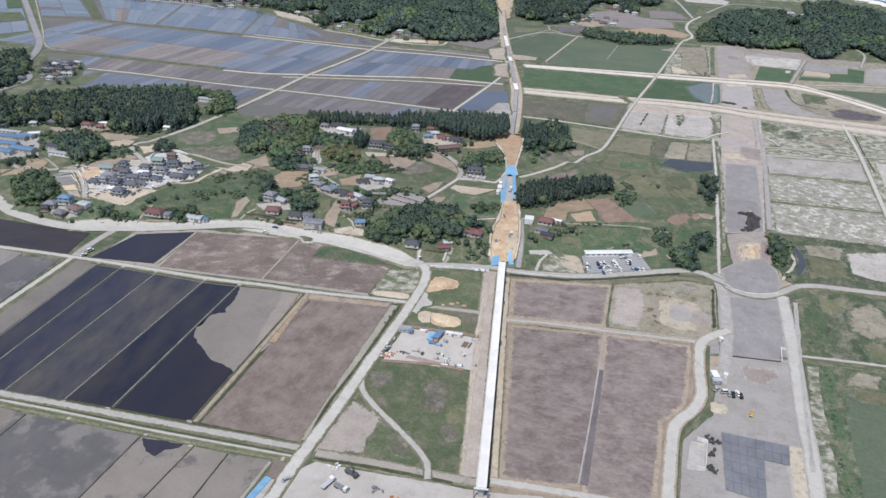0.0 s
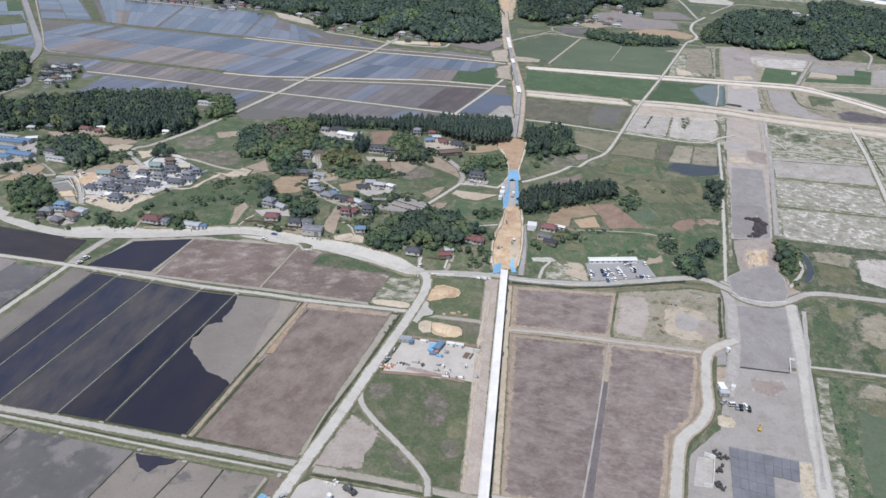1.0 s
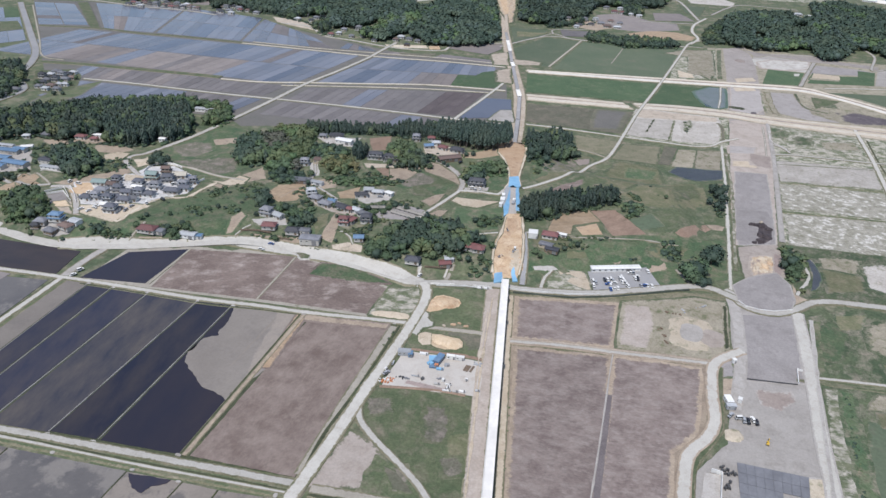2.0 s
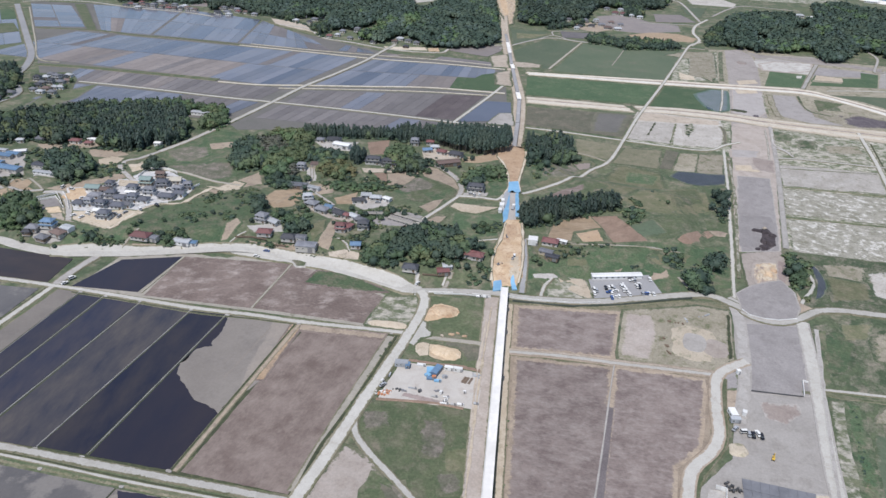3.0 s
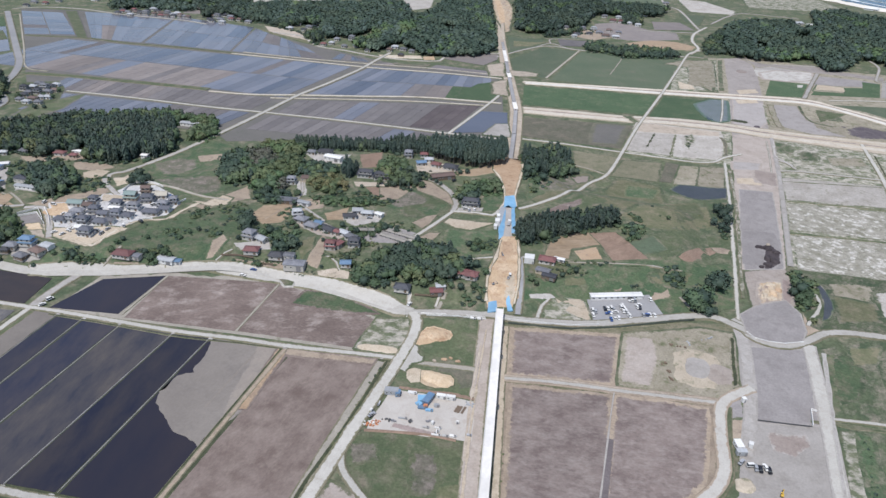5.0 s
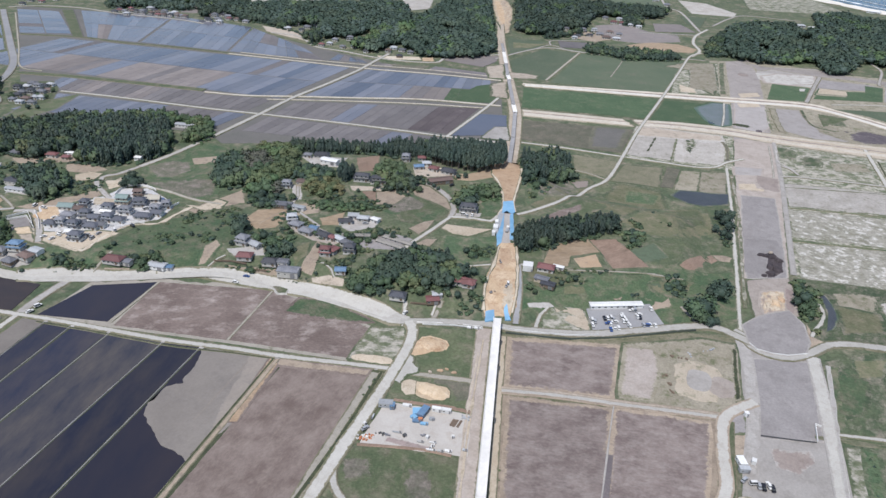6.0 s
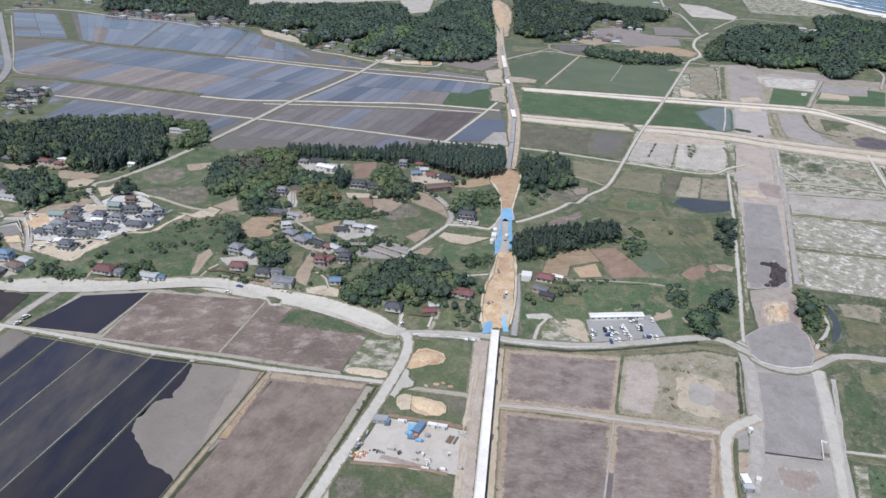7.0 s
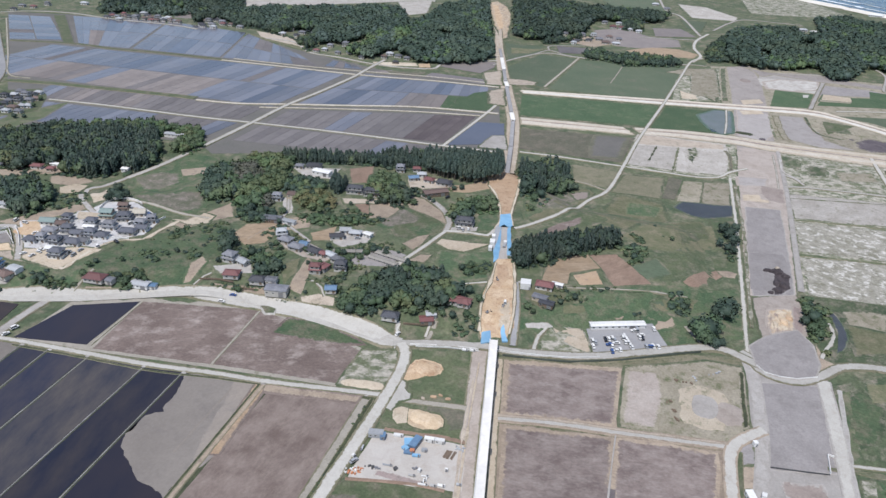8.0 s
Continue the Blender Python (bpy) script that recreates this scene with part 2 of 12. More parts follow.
MARGIN_ORANGE = ground_mat("orange-tan field margin", (0.30, 0.215, 0.14), (0.34, 0.26, 0.18), 12, (0.22, 0.165, 0.125), 5, 0.5, 0.66, 1.0, 0.2)
WEEDY = ground_mat("weedy sandy field", (0.078, 0.098, 0.056), (0.138, 0.144, 0.092), 14, (0.325, 0.305, 0.262), 6.5, 0.44, 0.59, 1.4, 0.3, stretch=1.3, turn=8)
ASPHALT = ground_mat("worn grey asphalt", (0.21, 0.21, 0.215), (0.25, 0.25, 0.25), 20, (0.18, 0.18, 0.185), 6, 0.55, 0.75, 0.8, 0.1, rough=0.85)
DITCH = ground_mat("dark weedy ditch", (0.035, 0.042, 0.025), (0.055, 0.062, 0.035), 8, (0.09, 0.10, 0.05), 4, 0.55, 0.7, 0.8, 0.3)
BUND = ground_mat("pale earth bund", (0.30, 0.278, 0.238), (0.248, 0.230, 0.194), 12, (0.155, 0.150, 0.106), 5, 0.57, 0.72, 0.7, 0.2)
GREY_BUND = ground_mat("grey dried-mud bund", (0.225, 0.215, 0.205), (0.265, 0.255, 0.24), 12, (0.16, 0.155, 0.13), 5, 0.55, 0.7, 0.7, 0.2)
TILLED = ground_mat("tilled garden soil", (0.236, 0.176, 0.116), (0.285, 0.222, 0.156), 10, (0.188, 0.144, 0.102), 5, 0.5, 0.7, 0.9, 0.26, stretch=4, turn=20)
TILLED_RED = ground_mat("red-brown tilled soil", (0.185, 0.130, 0.098), (0.228, 0.165, 0.125), 11, (0.15, 0.11, 0.082), 5, 0.5, 0.7, 0.9, 0.24, stretch=3, turn=60)
HALFWET = ground_mat("half-drained grey mud", (0.080, 0.075, 0.073), (0.112, 0.104, 0.097), 30, (0.162, 0.149, 0.134), 20, 0.53, 0.60, 2.0, 0.08, rough=0.4, gloss=0.5)
WET = water_mat("dark flooded paddy", (0.025, 0.025, 0.037), (0.035, 0.031, 0.038), 0.06, 24, along=103)
WETBROWN = water_mat("flooded paddy over brown mud", (0.052, 0.040, 0.035), (0.034, 0.029, 0.030), 0.12, 18, along=10)
# far paddies: part of the sky's reflection is put into the blue-grey base
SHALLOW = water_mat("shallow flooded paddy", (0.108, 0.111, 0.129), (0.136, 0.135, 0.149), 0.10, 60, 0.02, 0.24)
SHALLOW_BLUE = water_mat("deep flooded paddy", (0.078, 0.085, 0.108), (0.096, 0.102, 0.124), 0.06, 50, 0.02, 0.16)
SEA = water_mat("sea water", (0.02, 0.06, 0.12), (0.025, 0.07, 0.13), 0.1, 200, 0.3)
DIRT_DARK = ground_mat("fresh orange-brown earth", (0.35, 0.245, 0.16), (0.41, 0.305, 0.21), 9, (0.27, 0.18, 0.115), 5, 0.5, 0.68, 1.0, 0.2)
EARTH_STREAK = ground_mat("orange and cream streaked earth", (0.36, 0.265, 0.17), (0.44, 0.385, 0.30), 6, (0.235, 0.19, 0.162), 4, 0.5, 0.62, 0.9, 0.24, stretch=3, turn=84)
PINK_EARTH = ground_mat("pinkish-brown earth", (0.225, 0.178, 0.165), (0.27, 0.222, 0.205), 8, (0.175, 0.148, 0.13), 4, 0.5, 0.68, 0.9, 0.24)
LOT = ground_mat("bare tan earth", (0.31, 0.265, 0.215), (0.365, 0.32, 0.265), 14, (0.23, 0.2, 0.16), 5, 0.5, 0.68, 1.0, 0.2)
SANDLOT = ground_mat("pale sandy earth", (0.37, 0.31, 0.235), (0.42, 0.365, 0.29), 12, (0.26, 0.225, 0.16), 5, 0.52, 0.68, 1.0, 0.18)
SOIL = ground_mat("dark dumped soil", (0.070, 0.060, 0.068), (0.115, 0.10, 0.106), 12, (0.17, 0.152, 0.146), 6, 0.55, 0.72, 1.0, 0.3)
YARD_BROWN = ground_mat("brown-grey graded earth", (0.205, 0.172, 0.152), (0.25, 0.216, 0.195), 14, (0.165, 0.135, 0.12), 7, 0.48, 0.7, 1.2, 0.16)
STREAKED = water_mat("flooded paddy over brown mud in streaks", (0.028, 0.029, 0.038), (0.064, 0.057, 0.053), 0.14, 14, along=103)
STREAKED_DARK = water_mat("dark flooded paddy with streaks of mud", (0.022, 0.024, 0.039), (0.048, 0.043, 0.046), 0.08, 16, along=103)
DULLWATER = water_mat("weedy flood water", (0.038, 0.052, 0.05), (0.06, 0.075, 0.07), 0.15, 12)
MEADOW = ground_mat("village meadow grass", (0.046, 0.080, 0.042), (0.078, 0.104, 0.056), 15, (0.138, 0.128, 0.090), 9, 0.48, 0.68, 1.3, 0.38)
PONDBED = ground_mat("dark pond water with weeds", (0.040, 0.044, 0.050), (0.056, 0.060, 0.066), 9, (0.052, 0.066, 0.046), 5, 0.56, 0.68, 1.0, 0.1, rough=0.35, gloss=0.3)
BLACKSOIL = ground_mat("black-brown dumped soil", (0.036, 0.030, 0.033), (0.058, 0.048, 0.05), 6, (0.10, 0.085, 0.08), 4, 0.56, 0.72, 0.9, 0.35)
VERGE = ground_mat("dry grassy verge", (0.112, 0.112, 0.066), (0.195, 0.175, 0.128), 9, (0.066, 0.080, 0.044), 5, 0.53, 0.68, 0.9, 0.3)
MUD_TAN = ground_mat("tan-tinged paddy mud", (0.188, 0.167, 0.146), (0.215, 0.190, 0.164), 30, (0.178, 0.160, 0.144), 9, 0.48, 0.7, 1.5, 0.12)
MUD_BROWN = ground_mat("brown drained paddy mud", (0.122, 0.112, 0.110), (0.150, 0.139, 0.136), 34, (0.108, 0.100, 0.102), 14, 0.5, 0.7, 1.5, 0.1, rough=0.7, vary=0.16)
MUD_NEAR = ground_mat("brown-grey drained mud with wet patches", (0.160, 0.140, 0.120), (0.196, 0.173, 0.149), 26, (0.108, 0.098, 0.090), 16, 0.54, 0.62, 1.6, 0.1, rough=0.55, vary=0.1, gloss=0.4)
BRIGHT = ground_mat("bright crushed gravel", (0.335, 0.312, 0.282), (0.385, 0.365, 0.335), 14, (0.305, 0.272, 0.238), 9, 0.5, 0.7, 0.9, 0.08)
OLIVE_DARK = ground_mat("grey-green fallow grass", (0.084, 0.089, 0.062), (0.120, 0.113, 0.086), 16, (0.158, 0.136, 0.108), 10, 0.49, 0.70, 1.5, 0.28)
DRY_MEADOW = ground_mat("meadow with dry brown grass", (0.082, 0.090, 0.060), (0.142, 0.126, 0.104), 9, (0.192, 0.168, 0.146), 6, 0.5, 0.66, 1.3, 0.34)
DRAIN = ground_mat("dark purple-brown drain mud", (0.115, 0.1, 0.102), (0.15, 0.132, 0.132), 16, (0.1, 0.088, 0.088), 6, 0.5, 0.7, 1.0, 0.18)
STRAW = ground_mat("straw-coloured dry grass", (0.150, 0.146, 0.098), (0.195, 0.18, 0.128), 16, (0.108, 0.115, 0.066), 9, 0.52, 0.7, 1.4, 0.25)
CONCRETE = thing_mat("new white concrete", (0.66, 0.65, 0.62), (0.58, 0.57, 0.545), 0.4, 0.85)
CONCRETE_GREY = thing_mat("weathered grey concrete", (0.36, 0.355, 0.34), (0.29, 0.285, 0.27), 0.5, 0.9)
DECK_RAW = thing_mat("raw pale grey deck concrete", (0.30, 0.302, 0.31), (0.23, 0.228, 0.23), 0.25, 0.85)
WHITE = thing_mat("white painted metal", (0.62, 0.62, 0.60), (0.54, 0.54, 0.52), 1.0, 0.5)
BLUE_SHEET = thing_mat("sky blue tarpaulin", (0.135, 0.285, 0.435), (0.205, 0.375, 0.52), 0.25, 0.6, bump=0.5)
BLUE_ROOF = thing_mat("blue steel roofing", (0.085, 0.150, 0.235), (0.115, 0.185, 0.275), 0.5, 0.5, wave=0.4)
TILE_GREY = thing_mat("grey clay roof tiles", (0.105, 0.11, 0.125), (0.165, 0.167, 0.178), 0.8, 0.55, wave=0.35, vary=0.35)
ROOF_GREEN = thing_mat("grey-green sheet roofing", (0.19, 0.25, 0.235), (0.16, 0.21, 0.2), 0.8, 0.5, wave=0.4)
ROOF_CREAM = thing_mat("cream roof membrane", (0.44, 0.41, 0.34), (0.37, 0.345, 0.29), 0.8, 0.7)
TILE_DARK = thing_mat("dark slate roofing", (0.034, 0.036, 0.043), (0.056, 0.057, 0.064), 1.2, 0.55, wave=0.35, vary=0.3)
TILE_SLATE = thing_mat("blue-grey slate roofing", (0.060, 0.065, 0.080), (0.092, 0.097, 0.112), 1.2, 0.5, wave=0.35, vary=0.35)
TILE_RED = thing_mat("red-brown roof tiles", (0.165, 0.068, 0.065), (0.12, 0.055, 0.053), 1.2, 0.6, wave=0.35, vary=0.25)
TILE_BROWN = thing_mat("brown roof tiles", (0.13, 0.09, 0.075), (0.10, 0.07, 0.06), 1.2, 0.6, wave=0.35, vary=0.2)
SHED_GREY = thing_mat("pale grey sheet roofing", (0.34, 0.355, 0.37), (0.27, 0.28, 0.285), 0.6, 0.55, wave=0.5, vary=0.2)
PLASTER = thing_mat("off-white plaster", (0.46, 0.445, 0.41), (0.38, 0.365, 0.33), 0.8, 0.85, vary=0.2)
PLASTER_TAN = thing_mat("beige siding", (0.42, 0.36, 0.28), (0.35, 0.30, 0.24), 0.8, 0.8, vary=0.2)
TIMBER = thing_mat("weathered timber", (0.17, 0.125, 0.09), (0.115, 0.085, 0.062), 2.0, 0.85)
OLD_FILM = thing_mat("weathered plastic film", (0.25, 0.235, 0.21), (0.19, 0.178, 0.158), 0.4, 0.7)
NET = thing_mat("dark green netting", (0.055, 0.070, 0.058), (0.075, 0.088, 0.072), 1.0, 0.8)
GLASS = thing_mat("dark window glass", (0.03, 0.035, 0.04), (0.045, 0.05, 0.055), 0.5, 0.08, gloss=0.8, bump=0.0)
RUBBER = thing_mat("black rubber", (0.02, 0.02, 0.02), None, 3.0, 0.85)
STEEL = thing_mat("dull steel", (0.30, 0.30, 0.31), (0.22, 0.22, 0.23), 2.0, 0.5, 0.6)
STEEL_DARK = thing_mat("dark machinery steel", (0.05, 0.052, 0.055), (0.075, 0.075, 0.075), 2.0, 0.6)
ORANGE = thing_mat("orange machine paint", (0.48, 0.19, 0.09), None, 2.0, 0.5)
YELLOW = thing_mat("yellow machine paint", (0.62, 0.40, 0.05), None, 2.0, 0.45)
BARK = thing_mat("grey-brown bark", (0.15, 0.122, 0.10), (0.095, 0.078, 0.064), 4.0, 0.95)
LEAF = leaf_mat("spring leaves", (0.054, 0.086, 0.046), (0.066, 0.101, 0.053), (0.047, 0.075, 0.044), (0.078, 0.106, 0.056))
LEAF_DARK = leaf_mat("dark evergreen leaves", (0.036, 0.059, 0.043), (0.044, 0.070, 0.049), (0.032, 0.052, 0.041), (0.052, 0.074, 0.050))
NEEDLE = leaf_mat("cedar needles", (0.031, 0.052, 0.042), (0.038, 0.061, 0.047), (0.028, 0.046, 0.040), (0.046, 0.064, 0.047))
# far crowns: the grey-blue of distance haze is put into the leaf colour
LEAF_HAZY = leaf_mat("grey-green oak and pine leaves", (0.056, 0.083, 0.070), (0.062, 0.091, 0.075), (0.046, 0.070, 0.062), (0.080, 0.112, 0.078))
LEAF_FRESH = leaf_mat("yellow-green bamboo leaves", (0.080, 0.106, 0.052), (0.096, 0.120, 0.058), (0.070, 0.098, 0.050), (0.104, 0.116, 0.058))
LEAF_SPRING = leaf_mat("bright spring leaves", (0.062, 0.104, 0.047), (0.078, 0.124, 0.056), (0.052, 0.090, 0.045), (0.090, 0.126, 0.058))
LEAF_BAMBOO = leaf_mat("straw-yellow bamboo leaves", (0.098, 0.100, 0.048), (0.118, 0.114, 0.056), (0.082, 0.092, 0.045), (0.122, 0.108, 0.058))
LEAF_BUD = leaf_mat("grey-brown budding twigs", (0.076, 0.078, 0.064), (0.092, 0.092, 0.075), (0.064, 0.072, 0.056), (0.072, 0.086, 0.056))

# ---------------------------------------------------------------- building blocks
def mesh_object(name, bm, mats, parent=None):
    me = bpy.data.meshes.new(name)
    bm.normal_update()
    bm.to_mesh(me)
    bm.free()
    for m in (mats if isinstance(mats, (list, tuple)) else (mats,)):
        me.materials.append(m)
    ob = new(name, me)
    if parent:
        ob.parent = parent
    return ob


def part(name, bm, material, parent, label=""):
    ob = mesh_object(name, bm, material, parent)
    return tagged(ob, label) if label else ob


def thing(name, x, y, z, turn, label, category, group=""):
    ob = new(name)
    ob.empty_display_size = 0.5
    ob.matrix_basis = pose(x, y, z, 0, 0, turn)
    return tagged(ob, label, category, group)


def box(bm, cx, cy, cz, sx, sy, sz, taper=1.0, turn=0.0):
    """A box about (cx, cy, cz) with its top narrowed to taper."""
    vs = []
    for dz in (-0.5, 0.5):
        k = taper if dz > 0 else 1.0
        for dx, dy in ((-0.5, -0.5), (0.5, -0.5), (0.5, 0.5), (-0.5, 0.5)):
            v = Vector((dx * sx * k, dy * sy * k, dz * sz))
            v.rotate(Euler((0, 0, radians(turn))))
            vs.append(bm.verts.new(v + Vector((cx, cy, cz))))
    for f in ((3, 2, 1, 0), (4, 5, 6, 7), (0, 1, 5, 4), (1, 2, 6, 5), (2, 3, 7, 6), (3, 0, 4, 7)):
        bm.faces.new([vs[i] for i in f])
    return vs


def boxed(*args, bevel=0.0, **kw):
    bm = bmesh.new()
    box(bm, *args, **kw)
    if bevel:
        bmesh.ops.bevel(bm, geom=bm.edges[:], offset=bevel, segments=1, affect="EDGES")
    return bm


def tube(bm, a, b, r, r2=None, sides=6):
    a, b = Vector(a), Vector(b)
    r2 = r if r2 is None else r2
    q = (b - a).to_track_quat("Z", "Y")
    rings = []
    for c, rr in ((a, r), (b, r2)):
        rings.append([bm.verts.new(c + q @ Vector((rr * math.cos(6.2832 * i / sides), rr * math.sin(6.2832 * i / sides), 0))) for i in range(sides)])
    for i in range(sides):
        j = (i + 1) % sides
        bm.faces.new((rings[0][i], rings[0][j], rings[1][j], rings[1][i]))
    bm.faces.new(rings[1]), bm.faces.new(rings[0][::-1])


def tubed(a, b, r, r2=None, sides=6):
    bm = bmesh.new()
    tube(bm, a, b, r, r2, sides)
    return bm


# the village terrace, 8 m over the plain, and the wooded hills: (x, y, height, spread along x, spread along y)
TERRACE = [(-481, 404), (-425, 369), (-369, 375), (-317, 399), (-260, 415), (-227, 424), (-188, 420), (-151, 415), (-121, 427), (-91, 424), (-69, 436), (-37, 466), (6, 489), (26, 515), (19, 580), (-34, 584), (-64, 586), (-108, 626), (-140, 643), (-236, 614), (-309, 589), (-358, 546), (-365, 502), (-429, 476), (-476, 448)]
HILLS = [(-395, 1078, 16, 110, 55), (-320, 1177, 14, 60, 60), (-175, 1349, 12, 90, 50), (181, 1263, 14, 90, 55), (279, 1298, 12, 80, 50)]


def lift(x, y):
    """The height of the land."""
    z, best, hit = 0.0, 1e9, False
    if -640 < x < 140 and 330 < y < 760:
        for (x1, y1), (x2, y2) in zip(TERRACE, TERRACE[1:] + TERRACE[:1]):
            if (y1 > y) != (y2 > y) and x < (x2 - x1) * (y - y1) / (y2 - y1) + x1:
                hit = not hit
            k = max(0.0, min(1.0, ((x - x1) * (x2 - x1) + (y - y1) * (y2 - y1)) / ((x2 - x1) ** 2 + (y2 - y1) ** 2)))
            best = min(best, math.hypot(x - x1 - k * (x2 - x1), y - y1 - k * (y2 - y1)))
        k = 1.0 if hit else max(0.0, 1 - best / 25)
        z = 8 * k * k * (3 - 2 * k)
    for cx, cy, h, sx, sy in HILLS:
        z += h * math.exp(-((x - cx) / sx) ** 2 - ((y - cy) / sy) ** 2)
    return z


taken = {}


def free_level(z, pts, margin=3.0):
    """A height near z at which no other patch of ground overlaps this one, so that no two lie in one plane."""
    xs, ys = [p[0] for p in pts], [p[1] for p in pts]
    x0, x1, y0, y1 = min(xs) - margin, max(xs) + margin, min(ys) - margin, max(ys) + margin
    k = round(z / 0.004)
    while any(x0 < b and a < x1 and y0 < d and c < y1 for a, b, c, d in taken.get(k, ())):
        k += 1
    taken.setdefault(k, []).append((x0, x1, y0, y1))
    return k * 0.004


def outline(pts, wob, closed=True):
    """The corners with edges cut up and shaken by wob metres, as banks of earth and grass run."""
    if not wob:
        return [Vector((x, y, 0)) for x, y in pts]
    out = []
    for i, (x, y) in enumerate(pts):
        a, b = Vector((x, y, 0)), Vector((*pts[(i + 1) % len(pts)], 0))
        k = max(1, min(90, int((b - a).length / 1.6)))
        for j in range(k):
            q = a.lerp(b, j / k)
            s = noise.noise_vector(q / (wob * 3 + 4)) * wob + noise.noise_vector(q / 1.7) * min(wob, 1.2) * 0.5
            out.append(Vector((q.x + s.x, q.y + s.y, 0)))
    return out


def ragged(pts, size, seed):
    """A shoreline with small notches and spurs of about size metres."""
    rng = random.Random(seed)
    out = []
    for (x1, y1), (x2, y2) in zip(pts, pts[1:]):
        d = math.hypot(x2 - x1, y2 - y1)
        for j in range(max(1, int(d / 2.6))):
            u, o = j * 2.6 / d, rng.uniform(-0.5, 0.5) * size
            out.append((x1 + (x2 - x1) * u - (y2 - y1) / d * o, y1 + (y2 - y1) * u + (x2 - x1) / d * o))
    return out + [pts[-1]]


def slab(name, pts, z, mat, label, category="field", wob=0.3, drop=0.8, own=True):
    """A patch of ground with its top at z and sloping edges."""
    z = free_level(z, pts) if own else z
    bm = bmesh.new()
    ring = outline(pts, wob)
    area = sum(a.x * b.y - b.x * a.y for a, b in zip(ring, ring[1:] + ring[:1]))
    if area < 0:
        ring.reverse()
    top = [bm.verts.new((p.x, p.y, z)) for p in ring]
    low = [bm.verts.new((p.x, p.y, z - drop)) for p in ring]
    f = bm.faces.new(top)
    for i in range(len(top)):
        j = (i + 1) % len(top)
        bm.faces.new((low[i], low[j], top[j], top[i]))
    bmesh.ops.triangulate(bm, faces=[f])
    if max(lift(p.x, p.y) for p in ring) > 0.05:
        for _ in range(4):
            long = [e for e in bm.edges if (e.verts[0].co - e.verts[1].co).length > 14]
            if not long:
                break
            bmesh.ops.subdivide_edges(bm, edges=long, cuts=1)
            bmesh.ops.triangulate(bm, faces=[q for q in bm.faces if len(q.verts) > 3])
        for v in bm.verts:
            v.co.z += lift(v.co.x, v.co.y)
    return tagged(mesh_object(name, bm, mat), label, category, kind="structure")


soft_kinds = {}


def soft_edged(mat, around):
    """The same surface, giving way in tufts to the ground cover round it (rim: 1 on the edge, 0 inside)."""
    key = mat.name + " fraying into " + around.name
    if key not in soft_kinds:
        g = grounds[around.name]
        soft_kinds[key] = ground_mat(key, **grounds[mat.name], under=(g["a"], g["b"], g["size"], g["c"], g["c_size"], g["c_low"], g["c_high"]))
    return soft_kinds[key]


def spread(name, pts, z, mat, around, label, category="field", wob=0.3, fray=2.0):
    """A patch of ground cover whose edge frays out over fray metres each way."""
    z = free_level(z, pts)
    ring, step = [], max(3.0, 2.4 * fray)
    for i, (x, y) in enumerate(pts):
        p, q = Vector((x, y, 0)), Vector((*pts[(i + 1) % len(pts)], 0))
        k = max(1, min(60, int((q - p).length / step)))
        for j in range(k):
            o = p.lerp(q, j / k)
            s = noise.noise_vector(o / (wob * 4 + 9)) * wob
            ring.append(Vector((o.x + s.x, o.y + s.y, 0)))
    if sum(p.x * q.y - q.x * p.y for p, q in zip(ring, ring[1:] + ring[:1])) < 0:
        ring.reverse()
    n = len(ring)
    sides = []
    for i in range(n):
        d, e = (ring[i] - ring[i - 1]).normalized(), (ring[(i + 1) % n] - ring[i]).normalized()
        s = Vector((d.y + e.y, -d.x - e.x, 0))
        sides.append(s.normalized() if s.length > 0.1 else Vector((d.y, -d.x, 0)))
    bm = bmesh.new()
    rim = bm.verts.layers.float.new("rim")
    rows = []
    for reach, value, dip in ((fray + 1.3, 1.12, z + 0.5), (fray, 1.12, 0.05), (0.0, 0.5, 0.02), (-fray, 0.0, 0.0)):
        row = []
        for p, s in zip(ring, sides):
            q = p + s * reach
            v = bm.verts.new((q.x, q.y, z - dip + 0.02 * noise.noise(q * 3.1)))
            v[rim] = value
            row.append(v)
        rows.append(row)
    for a, b in zip(rows, rows[1:]):
        for i in range(n):
            j = (i + 1) % n
            bm.faces.new((a[i], a[j], b[j], b[i]))
    f = bm.faces.new(rows[-1])
    bmesh.ops.triangulate(bm, faces=[f])
    if max(lift(p.x, p.y) for p in ring) > 0.05:
        for _ in range(4):
            long = [e for e in bm.edges if (e.verts[0].co - e.verts[1].co).length > 14]
            if not long:
                break
            bmesh.ops.subdivide_edges(bm, edges=long, cuts=1)
            bmesh.ops.triangulate(bm, faces=[q for q in bm.faces if len(q.verts) > 3])
        for v in bm.verts:
            v.co.z += lift(v.co.x, v.co.y)
    for f in bm.faces:
        f.normal_update()
        if f.normal.z < 0:
            f.normal_flip()
    return tagged(mesh_object(name, bm, soft_edged(mat, around)), label, category, kind="structure")


def smooth_line(pts, step=5.0):
    p = [Vector((*a, 0)) for a in pts]
    p = [p[0] * 2 - p[1]] + p + [p[-1] * 2 - p[-2]]
    out = []
    for i in range(1, len(p) - 2):
        k = max(1, min(60, int((p[i + 1] - p[i]).length / step)))
        for j in range(k):
            t = j / k
            a, b, c, d = p[i - 1], p[i], p[i + 1], p[i + 2]
            out.append(0.5 * (2 * b + (c - a) * t + (2 * a - 5 * b + 4 * c - d) * t * t + (3 * b - a - 3 * c + d) * t ** 3))
    return out + [p[-2]]


